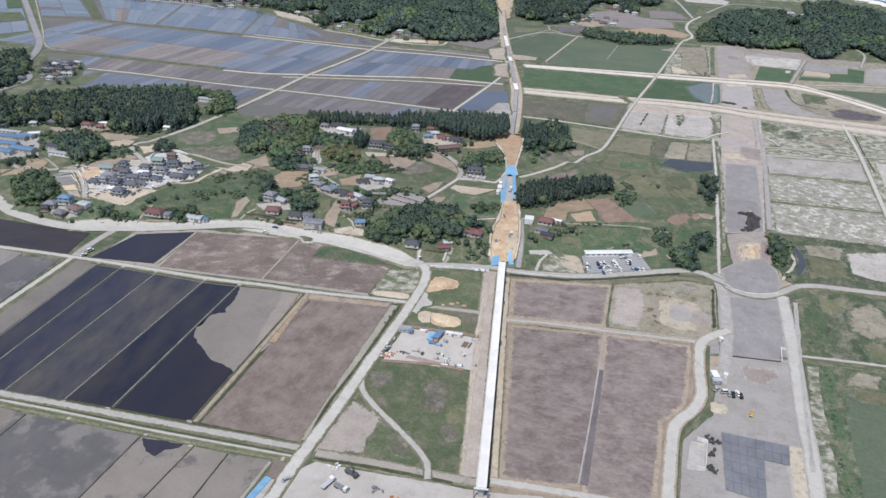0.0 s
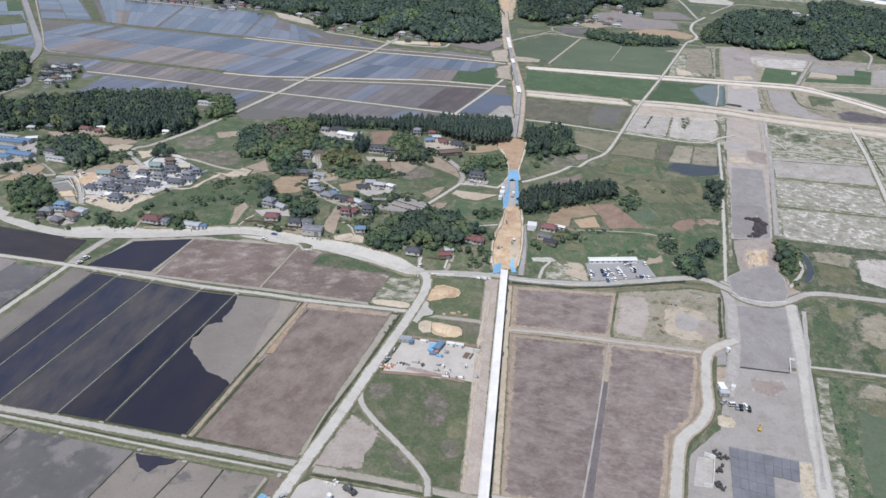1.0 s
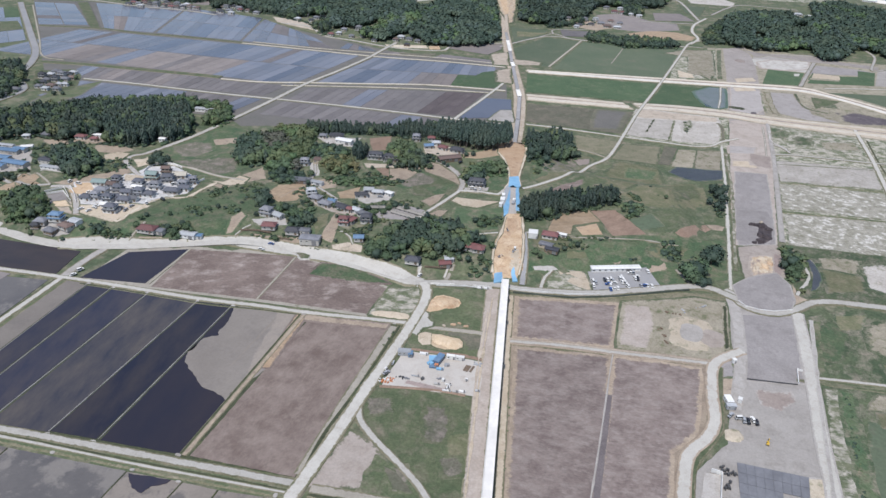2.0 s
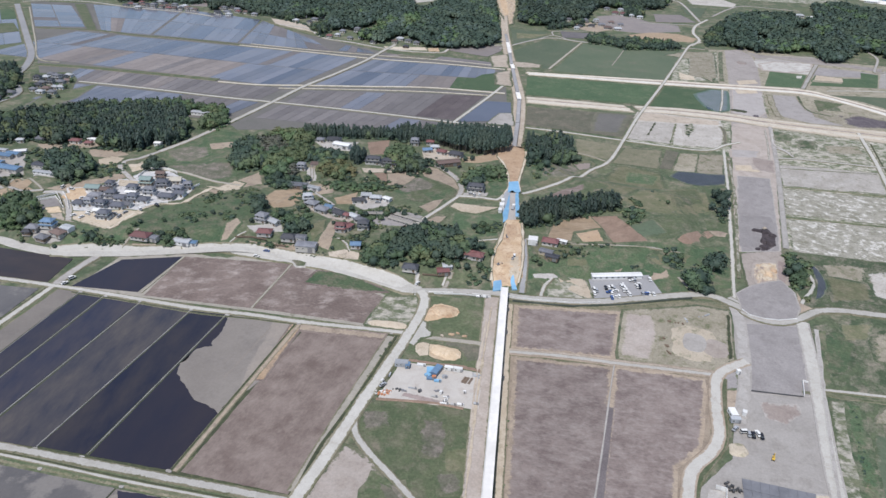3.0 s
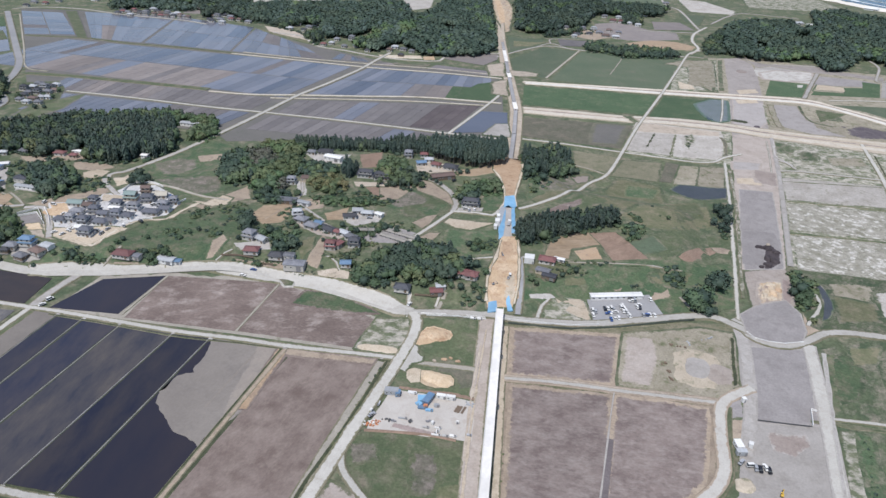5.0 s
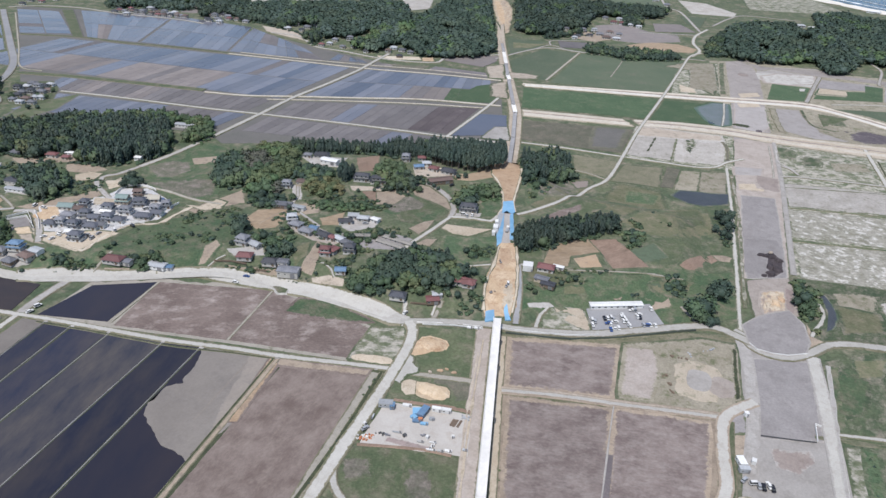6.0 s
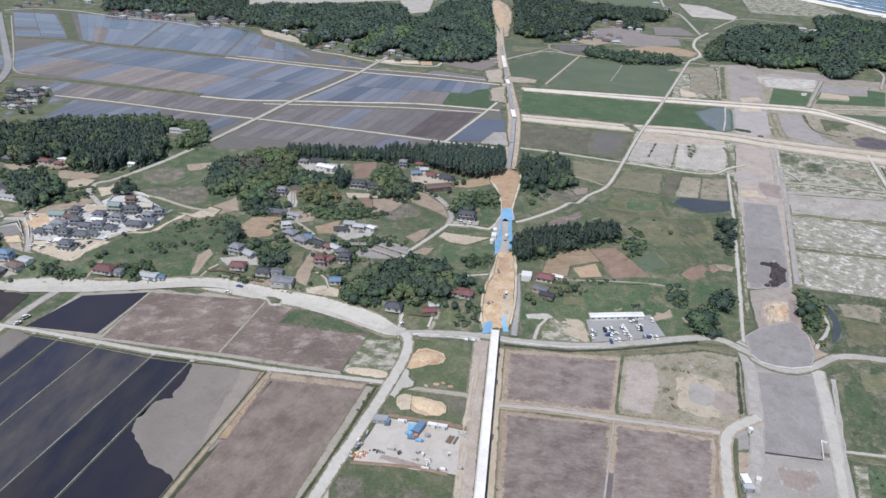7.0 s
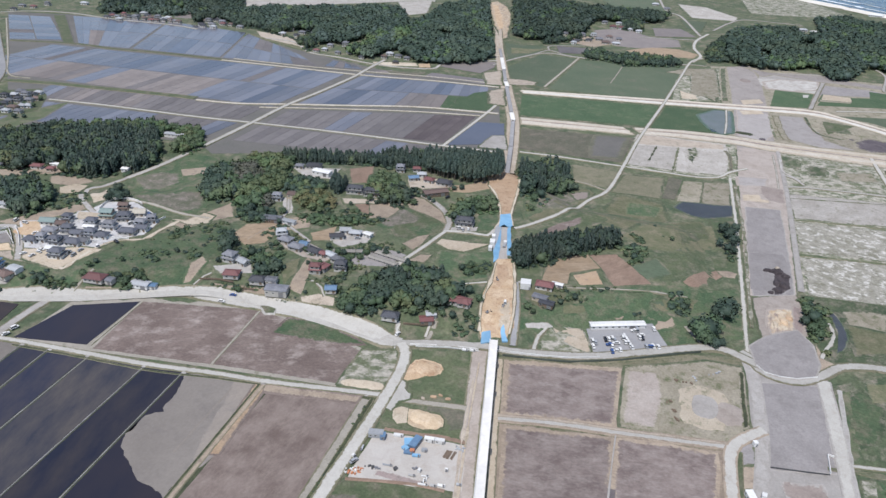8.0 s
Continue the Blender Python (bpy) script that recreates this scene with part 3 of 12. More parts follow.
def ribbon(name, pts, width, z, mat, label, category="road", wob=0.15, slope=0.6, drop=0.9, step=5.0, around=None):
    """A road, bund or ditch along a line, with battered sides and edges that fray into the cover round it."""
    z = free_level(z, pts)
    line = smooth_line(pts, step)
    bm = bmesh.new()
    rim = bm.verts.layers.float.new("rim")
    rows = []
    soft = width >= 1.0 and mat.name in grounds
    fray = min(0.9, 0.22 * width)
    for i, p in enumerate(line):
        d = (line[min(i + 1, len(line) - 1)] - line[max(i - 1, 0)]).normalized()
        s = Vector((-d.y, d.x, 0))
        w = width / 2 + noise.noise(p / 7) * wob * 2
        g = lift(p.x, p.y)
        row = []
        for o, h, value in ((w + fray + slope, z - drop, 1.12), (w + fray, z - 0.06, 1.12), (w, z - 0.02, 0.5), (w - fray, z, 0.0), (w * 0.2, z + 0.02, 0.0),
                            (-w * 0.2, z + 0.02, 0.0), (fray - w, z, 0.0), (-w, z - 0.02, 0.5), (-w - fray, z - 0.06, 1.12), (-w - fray - slope, z - drop, 1.12)):
            v = bm.verts.new(p + s * o + Vector((0, 0, h + g)))
            v[rim] = value
            row.append(v)
        rows.append(row)
    for a, b in zip(rows, rows[1:]):
        for k in range(9):
            bm.faces.new((a[k], a[k + 1], b[k + 1], b[k]))
    return tagged(mesh_object(name, bm, soft_edged(mat, around or VERGE) if soft else mat), label, category, kind="structure")


def paddies(corners, codes, label_of, z=0.12, gap=1.15):
    """A block of long rice fields: codes holds a row of letters for each row of fields from the first edge to the second; a letter names the state."""
    a, b, c, d = [Vector((*p, 0)) for p in corners]
    z = free_level(z, corners)
    for r, row in enumerate(codes):
        v0, v1 = r / len(codes), (r + 1) / len(codes)
        k = 0
        while k < len(row):
            e = k
            u0, u1 = k / len(row), (e + 1) / len(row)
            quad = []
            for u, v in ((u0, v0), (u1, v0), (u1, v1), (u0, v1)):
                quad.append(a.lerp(b, u).lerp(d.lerp(c, u), v))
            mid = sum(quad, Vector()) / 4
            quad = [q + (mid - q).normalized() * gap * 0.7 for q in quad]
            mat, text = label_of[row[k]]
            slab("rice_field", [(q.x, q.y) for q in quad], z, mat, text, "field", 0.0, own=False)
            k = e + 1


def soft_patch(name, x, y, rx, ry, turn, z, mat, label, category="ground", wob=0.6, height=0.0):
    """A rounded patch or low heap of earth."""
    n = 28
    bm = bmesh.new()
    z = free_level(z, [(x - rx - ry, y - rx - ry), (x + rx + ry, y + rx + ry)]) + lift(x, y)
    rings = []
    for k, (s, h) in enumerate(((1.06, -0.4), (1.0, 0.0), (0.8, 0.55), (0.45, 0.9))):
        ring = []
        for i in range(n):
            a = 6.2832 * i / n
            v = Vector((rx * s * math.copysign(abs(math.cos(a)) ** 0.75, math.cos(a)), ry * s * math.copysign(abs(math.sin(a)) ** 0.75, math.sin(a)), 0))
            v.rotate(Euler((0, 0, radians(turn))))
            q = v + Vector((x, y, 0))
            sh = noise.noise_vector(q / 4) * wob
            lump = noise.noise(q / 3) * 0.3 * height
            ring.append(bm.verts.new((q.x + sh.x, q.y + sh.y, z + (h * height + lump * (k > 1) if h > 0 else h))))
        rings.append(ring)
    for p, q in zip(rings, rings[1:]):
        for i in range(n):
            j = (i + 1) % n
            bm.faces.new((p[i], p[j], q[j], q[i]))
    bm.faces.new(rings[-1])
    return tagged(mesh_object(name, bm, mat), label, category, kind="structure")


# ---------------------------------------------------------------- trees
def leaf_cards(rng, centres, radii, per, size):
    """Small leaf clumps (bent quads) over the lobes of a crown: corners, faces, and normals that follow the lobes."""
    vs, fs, ns = [], [], []
    for c, r in zip(centres, radii):
        for _ in range(per):
            d = rng.normal(size=3)
            d[2] = d[2] * 0.8 + 0.25
            d /= np.linalg.norm(d)
            p = np.array(c) + d * r * rng.uniform(0.75, 1.08)
            nrm = d + rng.normal(size=3) * 0.3
            nrm /= np.linalg.norm(nrm)
            u = np.cross(nrm, rng.normal(size=3))
            u /= np.linalg.norm(u)
            w = np.cross(nrm, u)
            s = size * rng.uniform(0.6, 1.35)
            k = len(vs)
            vs += [p - u * s, p - w * s * 0.8 - nrm * s * 0.25, p + u * s, p + w * s * 0.8 - nrm * s * 0.25]
            fs.append((k, k + 1, k + 2, k + 3))
            soft = d + np.array((0, 0, 0.25)) + rng.normal(size=3) * 0.12
            ns += [soft / np.linalg.norm(soft)] * 4
    return vs, fs, ns


def heart(rx, rz, h, seed, rows=4, cols=7):
    """The dense inside of a crown: a lumpy closed form."""
    rng = np.random.default_rng(seed)
    vs, fs, ns = [], [], []
    for i in range(rows + 1):
        a = math.pi * i / rows
        for j in range(cols):
            b = 6.2832 * j / cols
            k = rng.uniform(0.8, 1.1)
            d = np.array((math.sin(a) * math.cos(b), math.sin(a) * math.sin(b), -math.cos(a)))
            vs.append(np.array((rx * k * d[0], rx * k * d[1], h + rz * k * d[2])))
            ns.append(d)
    for i in range(rows):
        for j in range(cols):
            m = (j + 1) % cols
            fs.append((i * cols + j, i * cols + m, (i + 1) * cols + m, (i + 1) * cols + j))
    return vs, fs, ns


def with_heart(shape, core):
    vs, fs, ns = shape
    n = len(vs)
    return vs + core[0], fs + [tuple(i + n for i in f) for f in core[1]], ns + core[2]


def broad_shape(seed, lobes=8, per=16, size=0.088, rows=4, cols=7, calm=0.75):
    """A broadleaf crown of height 1 over its trunk, of uneven lobes."""
    rng = np.random.default_rng(seed)
    cs, rs = [], []
    lean = rng.uniform(-0.07, 0.07, 2)
    for i in range(lobes):
        a = 2.4 * i + rng.uniform(-0.7, 0.7)
        h = 0.32 + 0.52 * (i + 0.5) / lobes + rng.uniform(-0.06, 0.06)
        ring = 0.32 * math.sin(min(1.0, (1.02 - h) / 0.45) * 1.57) * rng.uniform(0.45, 1.3)
        cs.append((ring * math.cos(a) + lean[0], ring * math.sin(a) + lean[1], h))
        rs.append(rng.uniform(0.12, 0.26))
    vs, fs, ns = leaf_cards(rng, cs, rs, per, size)
    for i in range(0, len(vs), 4):
        v = sum(vs[i:i + 4]) / 4
        round_out = np.array((v[0] / 0.42, v[1] / 0.42, (v[2] - 0.5) / 0.42))
        soft = ns[i] * 0.42 + round_out / max(0.3, np.linalg.norm(round_out)) * 0.5 + np.array((0, 0, calm)) + rng.normal(size=3) * 0.05
        ns[i:i + 4] = [soft / np.linalg.norm(soft)] * 4
    return with_heart((vs, fs, ns), heart(0.40, 0.36, 0.54, seed, rows, cols))


def cedar_shape(seed, tiers=9, per=10, size=0.07, foot=0.2, wide=0.2):
    """A cedar crown of height 1 over a bare trunk of height foot: drooping tiers that narrow to a blunt tip."""
    rng = np.random.default_rng(seed)
    vs, fs, ns = [], [], []
    for k in range(tiers):
        h = foot + (1 - foot) * k / (tiers - 1)
        r = wide * min(1.0, (1.1 - h) / 0.45) ** 0.65 * rng.uniform(0.75, 1.2)
        m = max(3, int(per * (1.1 - 0.6 * h)))
        for i in range(m):
            a = 6.2832 * (i + rng.uniform(0, 0.9)) / m + k
            out = np.array((math.cos(a), math.sin(a), 0.0))
            side = np.array((-out[1], out[0], 0.0))
            s = size * rng.uniform(0.7, 1.35)
            tip = out * (r + s * 0.5) + np.array((0, 0, h - s * 1.1))
            root = out * r * 0.15 + np.array((0, 0, h + s * 0.6))
            mid = out * r * 0.75 + np.array((0, 0, h))
            q = len(vs)
            vs += [root, mid - side * s * 0.8, tip, mid + side * s * 0.8]
            fs.append((q, q + 1, q + 2, q + 3))
            soft = out * 0.7 + np.array((0, 0, 0.65)) + rng.normal(size=3) * 0.12
            ns += [soft / np.linalg.norm(soft)] * 4
    return with_heart((vs, fs, ns), heart(wide * 0.72, (1 - foot) * 0.45, foot + (1 - foot) * 0.46, seed))


def trunk_shape(sides=5):
    vs = [np.array((0.028 * s * math.cos(6.2832 * i / sides), 0.028 * s * math.sin(6.2832 * i / sides), h)) for s, h in ((1.0, -0.04), (0.35, 0.62)) for i in range(sides)]
    ns = [np.array((math.cos(6.2832 * i / sides), math.sin(6.2832 * i / sides), 0.0)) for _ in (0, 1) for i in range(sides)]
    return vs, [(i, (i + 1) % sides, sides + (i + 1) % sides, sides + i) for i in range(sides)], ns


SHAPES = {"broad": [broad_shape(s) for s in range(9)], "trunk": [trunk_shape(4)],
          "cedar": [cedar_shape(s + 20, 9, 9, 0.085, 0.14, 0.23) for s in range(6)], "pole": [cedar_shape(s + 30, 8, 9, 0.07, 0.52, 0.16) for s in range(6)],
          "far": [broad_shape(s + 60, 6, 9, 0.12, 3, 6, 1.1) for s in range(7)], "bush": [broad_shape(s + 50, 5, 11, 0.14, 3, 6) for s in range(5)]}


def scatter_mesh(name, spots, mats):
    """One mesh out of many small shapes. spots: (kind, variant, x, y, z, width, height, turn, slot)."""
    vv, ff, nn, slots, at = [], [], [], [], 0
    for kind, k, x, y, z, w, h, a, slot in spots:
        vs, fs, ns = SHAPES[kind][k % len(SHAPES[kind])]
        v, q = np.array(vs), np.array(ns)
        c, s = math.cos(a), math.sin(a)
        vv.append(np.stack((x + w * (c * v[:, 0] - s * v[:, 1]), y + w * (s * v[:, 0] + c * v[:, 1]), z + h * v[:, 2]), 1))
        nn.append(np.stack((c * q[:, 0] - s * q[:, 1], s * q[:, 0] + c * q[:, 1], q[:, 2]), 1))
        ff.append(np.array(fs) + at)
        slots.append(np.full(len(fs), slot))
        at += len(v)
    v, f, sl = np.concatenate(vv), np.concatenate(ff), np.concatenate(slots)
    me = bpy.data.meshes.new(name)
    me.vertices.add(len(v)), me.loops.add(f.size), me.polygons.add(len(f))
    me.vertices.foreach_set("co", v.ravel())
    me.loops.foreach_set("vertex_index", f.ravel())
    me.polygons.foreach_set("loop_start", np.arange(len(f)) * 4)
    for m in mats:
        me.materials.append(m)
    me.polygons.foreach_set("material_index", sl.astype(np.int32))
    me.update(calc_edges=True)
    me.polygons.foreach_set("use_smooth", np.ones(len(f), dtype=bool))
    me.normals_split_custom_set_from_vertices(np.concatenate(nn).tolist())
    return new(name, me)


def inside(x, y, poly):
    hit = False
    for (x1, y1), (x2, y2) in zip(poly, poly[1:] + poly[:1]):
        if (y1 > y) != (y2 > y) and x < (x2 - x1) * (y - y1) / (y2 - y1) + x1:
            hit = not hit
    return hit


# open ground round houses in woods: x, y, radius
CLEARINGS = [(-520, 519, 9), (-505, 522, 13), (-445, 540, 7), (-566, 1077, 20), (-541, 1077, 18), (-476, 1018, 15), (-451, 1017, 15), (-449, 990, 12), (-376, 1004, 16), (-357, 999, 12), (214, 1458, 16), (229, 1445, 16), (189, 1274, 13), (131, 1218, 9), (278, 1412, 12), (-722, 1090, 22), (-836, 1086, 24), (-868, 1076, 20), (-699, 1091, 14), (-436, 1040, 12), (-330, 1120, 12), (-164, 1246, 14), (-130, 1244, 14)]


def wood(name, poly, spacing, cedar, high, label, fresh=0.0, seed=1, mats=None, skirt=True):
    """A wood: many trees of one stand in one mesh. cedar: the share of cedars (over 1: tall, with bare trunks); high: the mean height; fresh: the share of light yellow-green crowns."""
    rng = np.random.default_rng(seed)
    far, bare = name == "far_wood", cedar > 1
    spacing *= 0.92 if far else 0.8
    xs, ys = [p[0] for p in poly], [p[1] for p in poly]
    spots = []
    y = min(ys)
    while y < max(ys):
        x = min(xs)
        while x < max(xs):
            px, py = x + rng.uniform(-0.5, 0.5) * spacing, y + rng.uniform(-0.5, 0.5) * spacing
            if inside(px, py, poly) and not any(math.hypot(px - u, (py - v + 6) * 0.6) < r for u, v, r in CLEARINGS):
                z = lift(px, py) - 0.2
                clump = noise.noise(Vector((px / 34, py / 34, seed)))
                spread_h = rng.uniform(0.88, 1.12) if cedar > 0.75 or far else rng.uniform(0.66, 1.2)
                h = high * spread_h * (1 + (0.1 if cedar > 0.75 else 0.3) * clump)
                a = rng.uniform(0, 6.28)
                if rng.uniform() < cedar + (0.5 * clump if 0 < cedar < 0.8 else 0):
                    wide = h * rng.uniform(0.75, 1.05)
                    spots.append(("far" if far else "pole" if bare else "cedar", int(rng.integers(6)), px, py, z, max(wide, spacing * 1.8) if far else wide, h * 1.06, a, 0))
                else:
                    tone = noise.noise(Vector((px / (40 if far else 22), py / (60 if far else 22), seed + 7))) * (2.2 if far else 1.5) + rng.uniform(-0.4, 0.4)
                    slot = 3 if tone > 0.8 - 1.5 * fresh else (2 if tone > 0.05 else 1)
                    spots.append(("far" if far else "broad", int(rng.integers(9)), px, py, z, max(h * rng.uniform(0.75, 1.15), spacing * (1.9 if far else 1.55)), h, a, slot))
                if not far:
                    spots.append(("trunk", 0, px, py, z, h * (0.85 if bare else 1), h, a, 4))
            x += spacing
        y += spacing * 0.87
    if skirt and not bare and not far:
        for (x1, y1), (x2, y2) in zip(poly, poly[1:] + poly[:1]):
            for k in range(int(math.hypot(x2 - x1, y2 - y1) / 2.6)):
                u = rng.uniform()
                px, py, h = x1 + (x2 - x1) * u + rng.normal() * 1.2, y1 + (y2 - y1) * u + rng.normal() * 1.2, min(high * 0.4, rng.uniform(1.2, 3.6))
                spots.append(("bush", int(rng.integers(5)), px, py, lift(px, py) - 0.4 * h, h * rng.uniform(1.5, 2.4), h * 1.2, rng.uniform(0, 6), int(rng.integers(1, 3))))
    return tagged(scatter_mesh(name, spots, mats or [NEEDLE, LEAF_DARK, LEAF, LEAF_FRESH, BARK]), label, "trees", kind="stuff")


def bushes(name, poly, count, low, high, label, seed=3):
    rng = np.random.default_rng(seed)
    xs, ys = [p[0] for p in poly], [p[1] for p in poly]
    spots = []
    while len(spots) < count:
        x, y = rng.uniform(min(xs), max(xs)), rng.uniform(min(ys), max(ys))
        if inside(x, y, poly):
            h = rng.uniform(low, high)
            spots.append(("bush", int(rng.integers(5)), x, y, lift(x, y) - 0.42 * h, h * rng.uniform(1.8, 3.0), h * 1.25, rng.uniform(0, 6), int(rng.integers(3))))
    return tagged(scatter_mesh(name, spots, [LEAF, LEAF_DARK, LEAF_FRESH]), label, "shrubs", kind="stuff")


def lone_tree(kind, seed, leaf):
    """A single tree, 1 m high: trunk with limbs, and crown."""
    rng = np.random.default_rng(seed)
    t = thing("tree", 0, 0, 0, 0, "green broadleaf tree with a rounded uneven crown" if kind == "broad" else "dark green pointed cedar tree", "tree", "single trees")
    bm = bmesh.new()
    tube(bm, (0, 0, -0.03), (0.01, 0, 0.35), 0.035, 0.022, 7)
    tube(bm, (0.01, 0, 0.35), (0, 0.01, 0.85 if kind == "cedar" else 0.7), 0.022, 0.008, 6)
    for i in range(5):
        a, h = 1.3 * i + rng.uniform(0, 0.6), rng.uniform(0.3, 0.5)
        tube(bm, (0.01, 0, h), (0.22 * math.cos(a), 0.22 * math.sin(a), h + rng.uniform(0.12, 0.25)), 0.013, 0.004, 4)
    part("trunk", bm, BARK, t)
    vs, fs, ns = broad_shape(seed, 14, 24, 0.062) if kind == "broad" else cedar_shape(seed, 16, 13, 0.06, 0.14, 0.22)
    me = bpy.data.meshes.new("crown")
    me.from_pydata([tuple(v) for v in vs], [], fs)
    me.polygons.foreach_set("use_smooth", np.ones(len(fs), dtype=bool))
    me.normals_split_custom_set_from_vertices([tuple(v) for v in ns])
    me.materials.append(leaf)
    new("crown", me).parent = t
    return t


# ---------------------------------------------------------------- houses
def roof_mesh(w, d, eave, rise, over, hip, thick=0.22):
    """A hipped (hip > 0: how far the ridge is drawn in) or gabled roof over a w by d plan."""
    bm = bmesh.new()
    W, D = w / 2 + over, d / 2 + over
    k = max(0.15, W - hip) if hip else W
    pts = []
    for dz in (0.0, -thick):
        pts.append([bm.verts.new(p) for p in ((-W, -D, eave + dz), (W, -D, eave + dz), (W, D, eave + dz), (-W, D, eave + dz), (-k, 0, eave + rise + dz), (k, 0, eave + rise + dz))])
    t, b = pts
    for q, flip in ((t, False), (b, True)):
        for f in ((0, 1, 5, 4), (2, 3, 4, 5), (1, 2, 5), (3, 0, 4)):
            if hip or len(f) == 4:
                fs = [q[i] for i in f]
                bm.faces.new(fs[::-1] if flip else fs)
    ring = ((0, 1), (1, 2), (2, 3), (3, 0)) if hip else ((0, 1), (1, 5), (5, 2), (2, 3), (3, 4), (4, 0))
    for i, j in ring:
        bm.faces.new((b[i], b[j], t[j], t[i]))
    return bm, k, eave + rise


def gable_walls(w, d, h, rise):
    bm = bmesh.new()
    box(bm, 0, 0, h / 2, w, d, h)
    if rise:
        for s in (-1, 1):
            a = [bm.verts.new((s * w / 2, y, z)) for y, z in ((-d / 2, h), (d / 2, h), (0, h + rise))]
            c = [bm.verts.new((s * (w / 2 - 0.15), y, z)) for y, z in ((-d / 2, h), (d / 2, h), (0, h + rise))]
            bm.faces.new(a), bm.faces.new(c[::-1])
            for i in range(3):
                j = (i + 1) % 3
                bm.faces.new((a[i], a[j], c[j], c[i]))
    return bm


def window(x, y, z, sx, sz, along, parent):
    """A framed pane on a wall; along: 'x' or 'y', the wall's direction."""
    t = 0.1
    f = part("window", boxed(x, y, z, sx if along == "x" else t, t if along == "x" else sx, sz), WHITE, parent)
    part("pane", boxed(x, y, z, (sx - 0.16) if along == "x" else t + 0.05, t + 0.05 if along == "x" else (sx - 0.16), sz - 0.16), GLASS, f)


def house(x, y, turn, w, d, storeys, roof, wall, label, style="hip", category="house"):
    """A house: walls, roof with ridge, windows on the sides that show, a door; two storeys step in over a lower roof."""
    h = thing("house", x, y, lift(x, y), turn, label, category, "houses of the village")
    h1, over = 2.9, 0.7
    part("foundation", boxed(0, 0, 0.1, w + 0.3, d + 0.3, 0.5), CONCRETE_GREY, h)
    levels = [(w, d, 0.3, h1)]
    if storeys == 2:
        levels.append((w * 0.84, d * 0.86, 0.3 + h1, 2.5))
    for k, (ww, dd, base, hh) in enumerate(levels):
        last = k == len(levels) - 1
        rise = min(ww, dd) * (0.27 if last else 0.16)
        gable = style == "gable" and last
        bm = gable_walls(ww, dd, hh, rise * 0.92 if gable else 0)
        bmesh.ops.translate(bm, vec=(0, 0, base), verts=bm.verts)
        part("wall", bm, wall, h)
        bm, ridge, top = roof_mesh(ww, dd, base + hh + 0.1, rise, over, 0 if gable else min(ww, dd) * 0.45)
        r = part("roof", bm, roof, h)
        part("ridge", boxed(0, 0, top + 0.06, ridge * 2, 0.4, 0.3), roof, r)
        for s in (-1, 1):
            n = max(2, int(ww / 3.2))
            for i in range(n):
                window(-ww / 2 + ww * (i + 0.5) / n, s * dd / 2, base + 1.5, 1.7, 1.3, "x", h)
            window(s * ww / 2, dd * 0.12, base + 1.6, 1.4, 1.1, "y", h)
    part("door", boxed(w * 0.28, -d / 2 - 0.05, 1.35, 1.5, 0.12, 2.1), TIMBER, h)
    return h


def shed(x, y, turn, w, d, hgt, roof, wall, label, category="shed", rise=0.12):
    """A plain shed or hall with a shallow gable roof, a big door and a row of windows."""
    h = thing("shed", x, y, lift(x, y), turn, label, category)
    part("wall", gable_walls(w, d, hgt, d * rise), wall, h)
    bm, ridge, top = roof_mesh(w, d, hgt + 0.05, d * rise, 0.4, 0, 0.15)
    r = part("roof", bm, roof, h)
    part("ridge", boxed(0, 0, top + 0.04, ridge * 2, 0.3, 0.15), roof, r)
    part("door", boxed(w * 0.25, -d / 2 - 0.04, hgt * 0.4, min(3.2, w * 0.3), 0.1, hgt * 0.8), STEEL, h)
    for i in range(max(1, int(w / 4))):
        window(-w / 2 + 1.5 + i * 4, -d / 2, hgt * 0.62, 1.6, 0.9, "x", h) if abs(-w / 2 + 1.5 + i * 4 - w * 0.25) > 2.5 else None
    return h


# ---------------------------------------------------------------- vehicles
def car(paint, label, van=False):
    """A parked car, nose along +x, standing at the origin."""
    t = thing("car", 0, 0, 0, 0, label, "car")
    L, W = (4.6, 1.75) if not van else (4.7, 1.8)
    bm = bmesh.new()
    box(bm, 0, 0, 0.62, L, W, 0.66)
    bmesh.ops.bevel(bm, geom=bm.edges[:], offset=0.14, segments=2, affect="EDGES")
    part("body", bm, paint, t)
    cl, cx, ch = (2.5, -0.25, 0.55) if not van else (3.7, -0.4, 0.95)
    bm = bmesh.new()
    box(bm, cx, 0, 0.93 + ch / 2, cl, W * 0.94, ch, 0.8)
    part("cabin", bm, GLASS, t)
    bm = bmesh.new()
    box(bm, cx, 0, 0.93 + ch + 0.02, cl * 0.81, W * 0.94 * 0.81, 0.07)
    part("roof", bm, paint, t)
    for sx in (-1, 1):
        for sy in (-1, 1):
            part("wheel", tubed((sx * 1.4, sy * (W / 2 - 0.2), 0.32), (sx * 1.4, sy * (W / 2 + 0.01), 0.32), 0.32, None, 12), RUBBER, t)
    for sy in (-0.6, 0.6):
        part("headlight", boxed(L / 2 - 0.03, sy, 0.72, 0.08, 0.34, 0.16), WHITE, t)
    return t



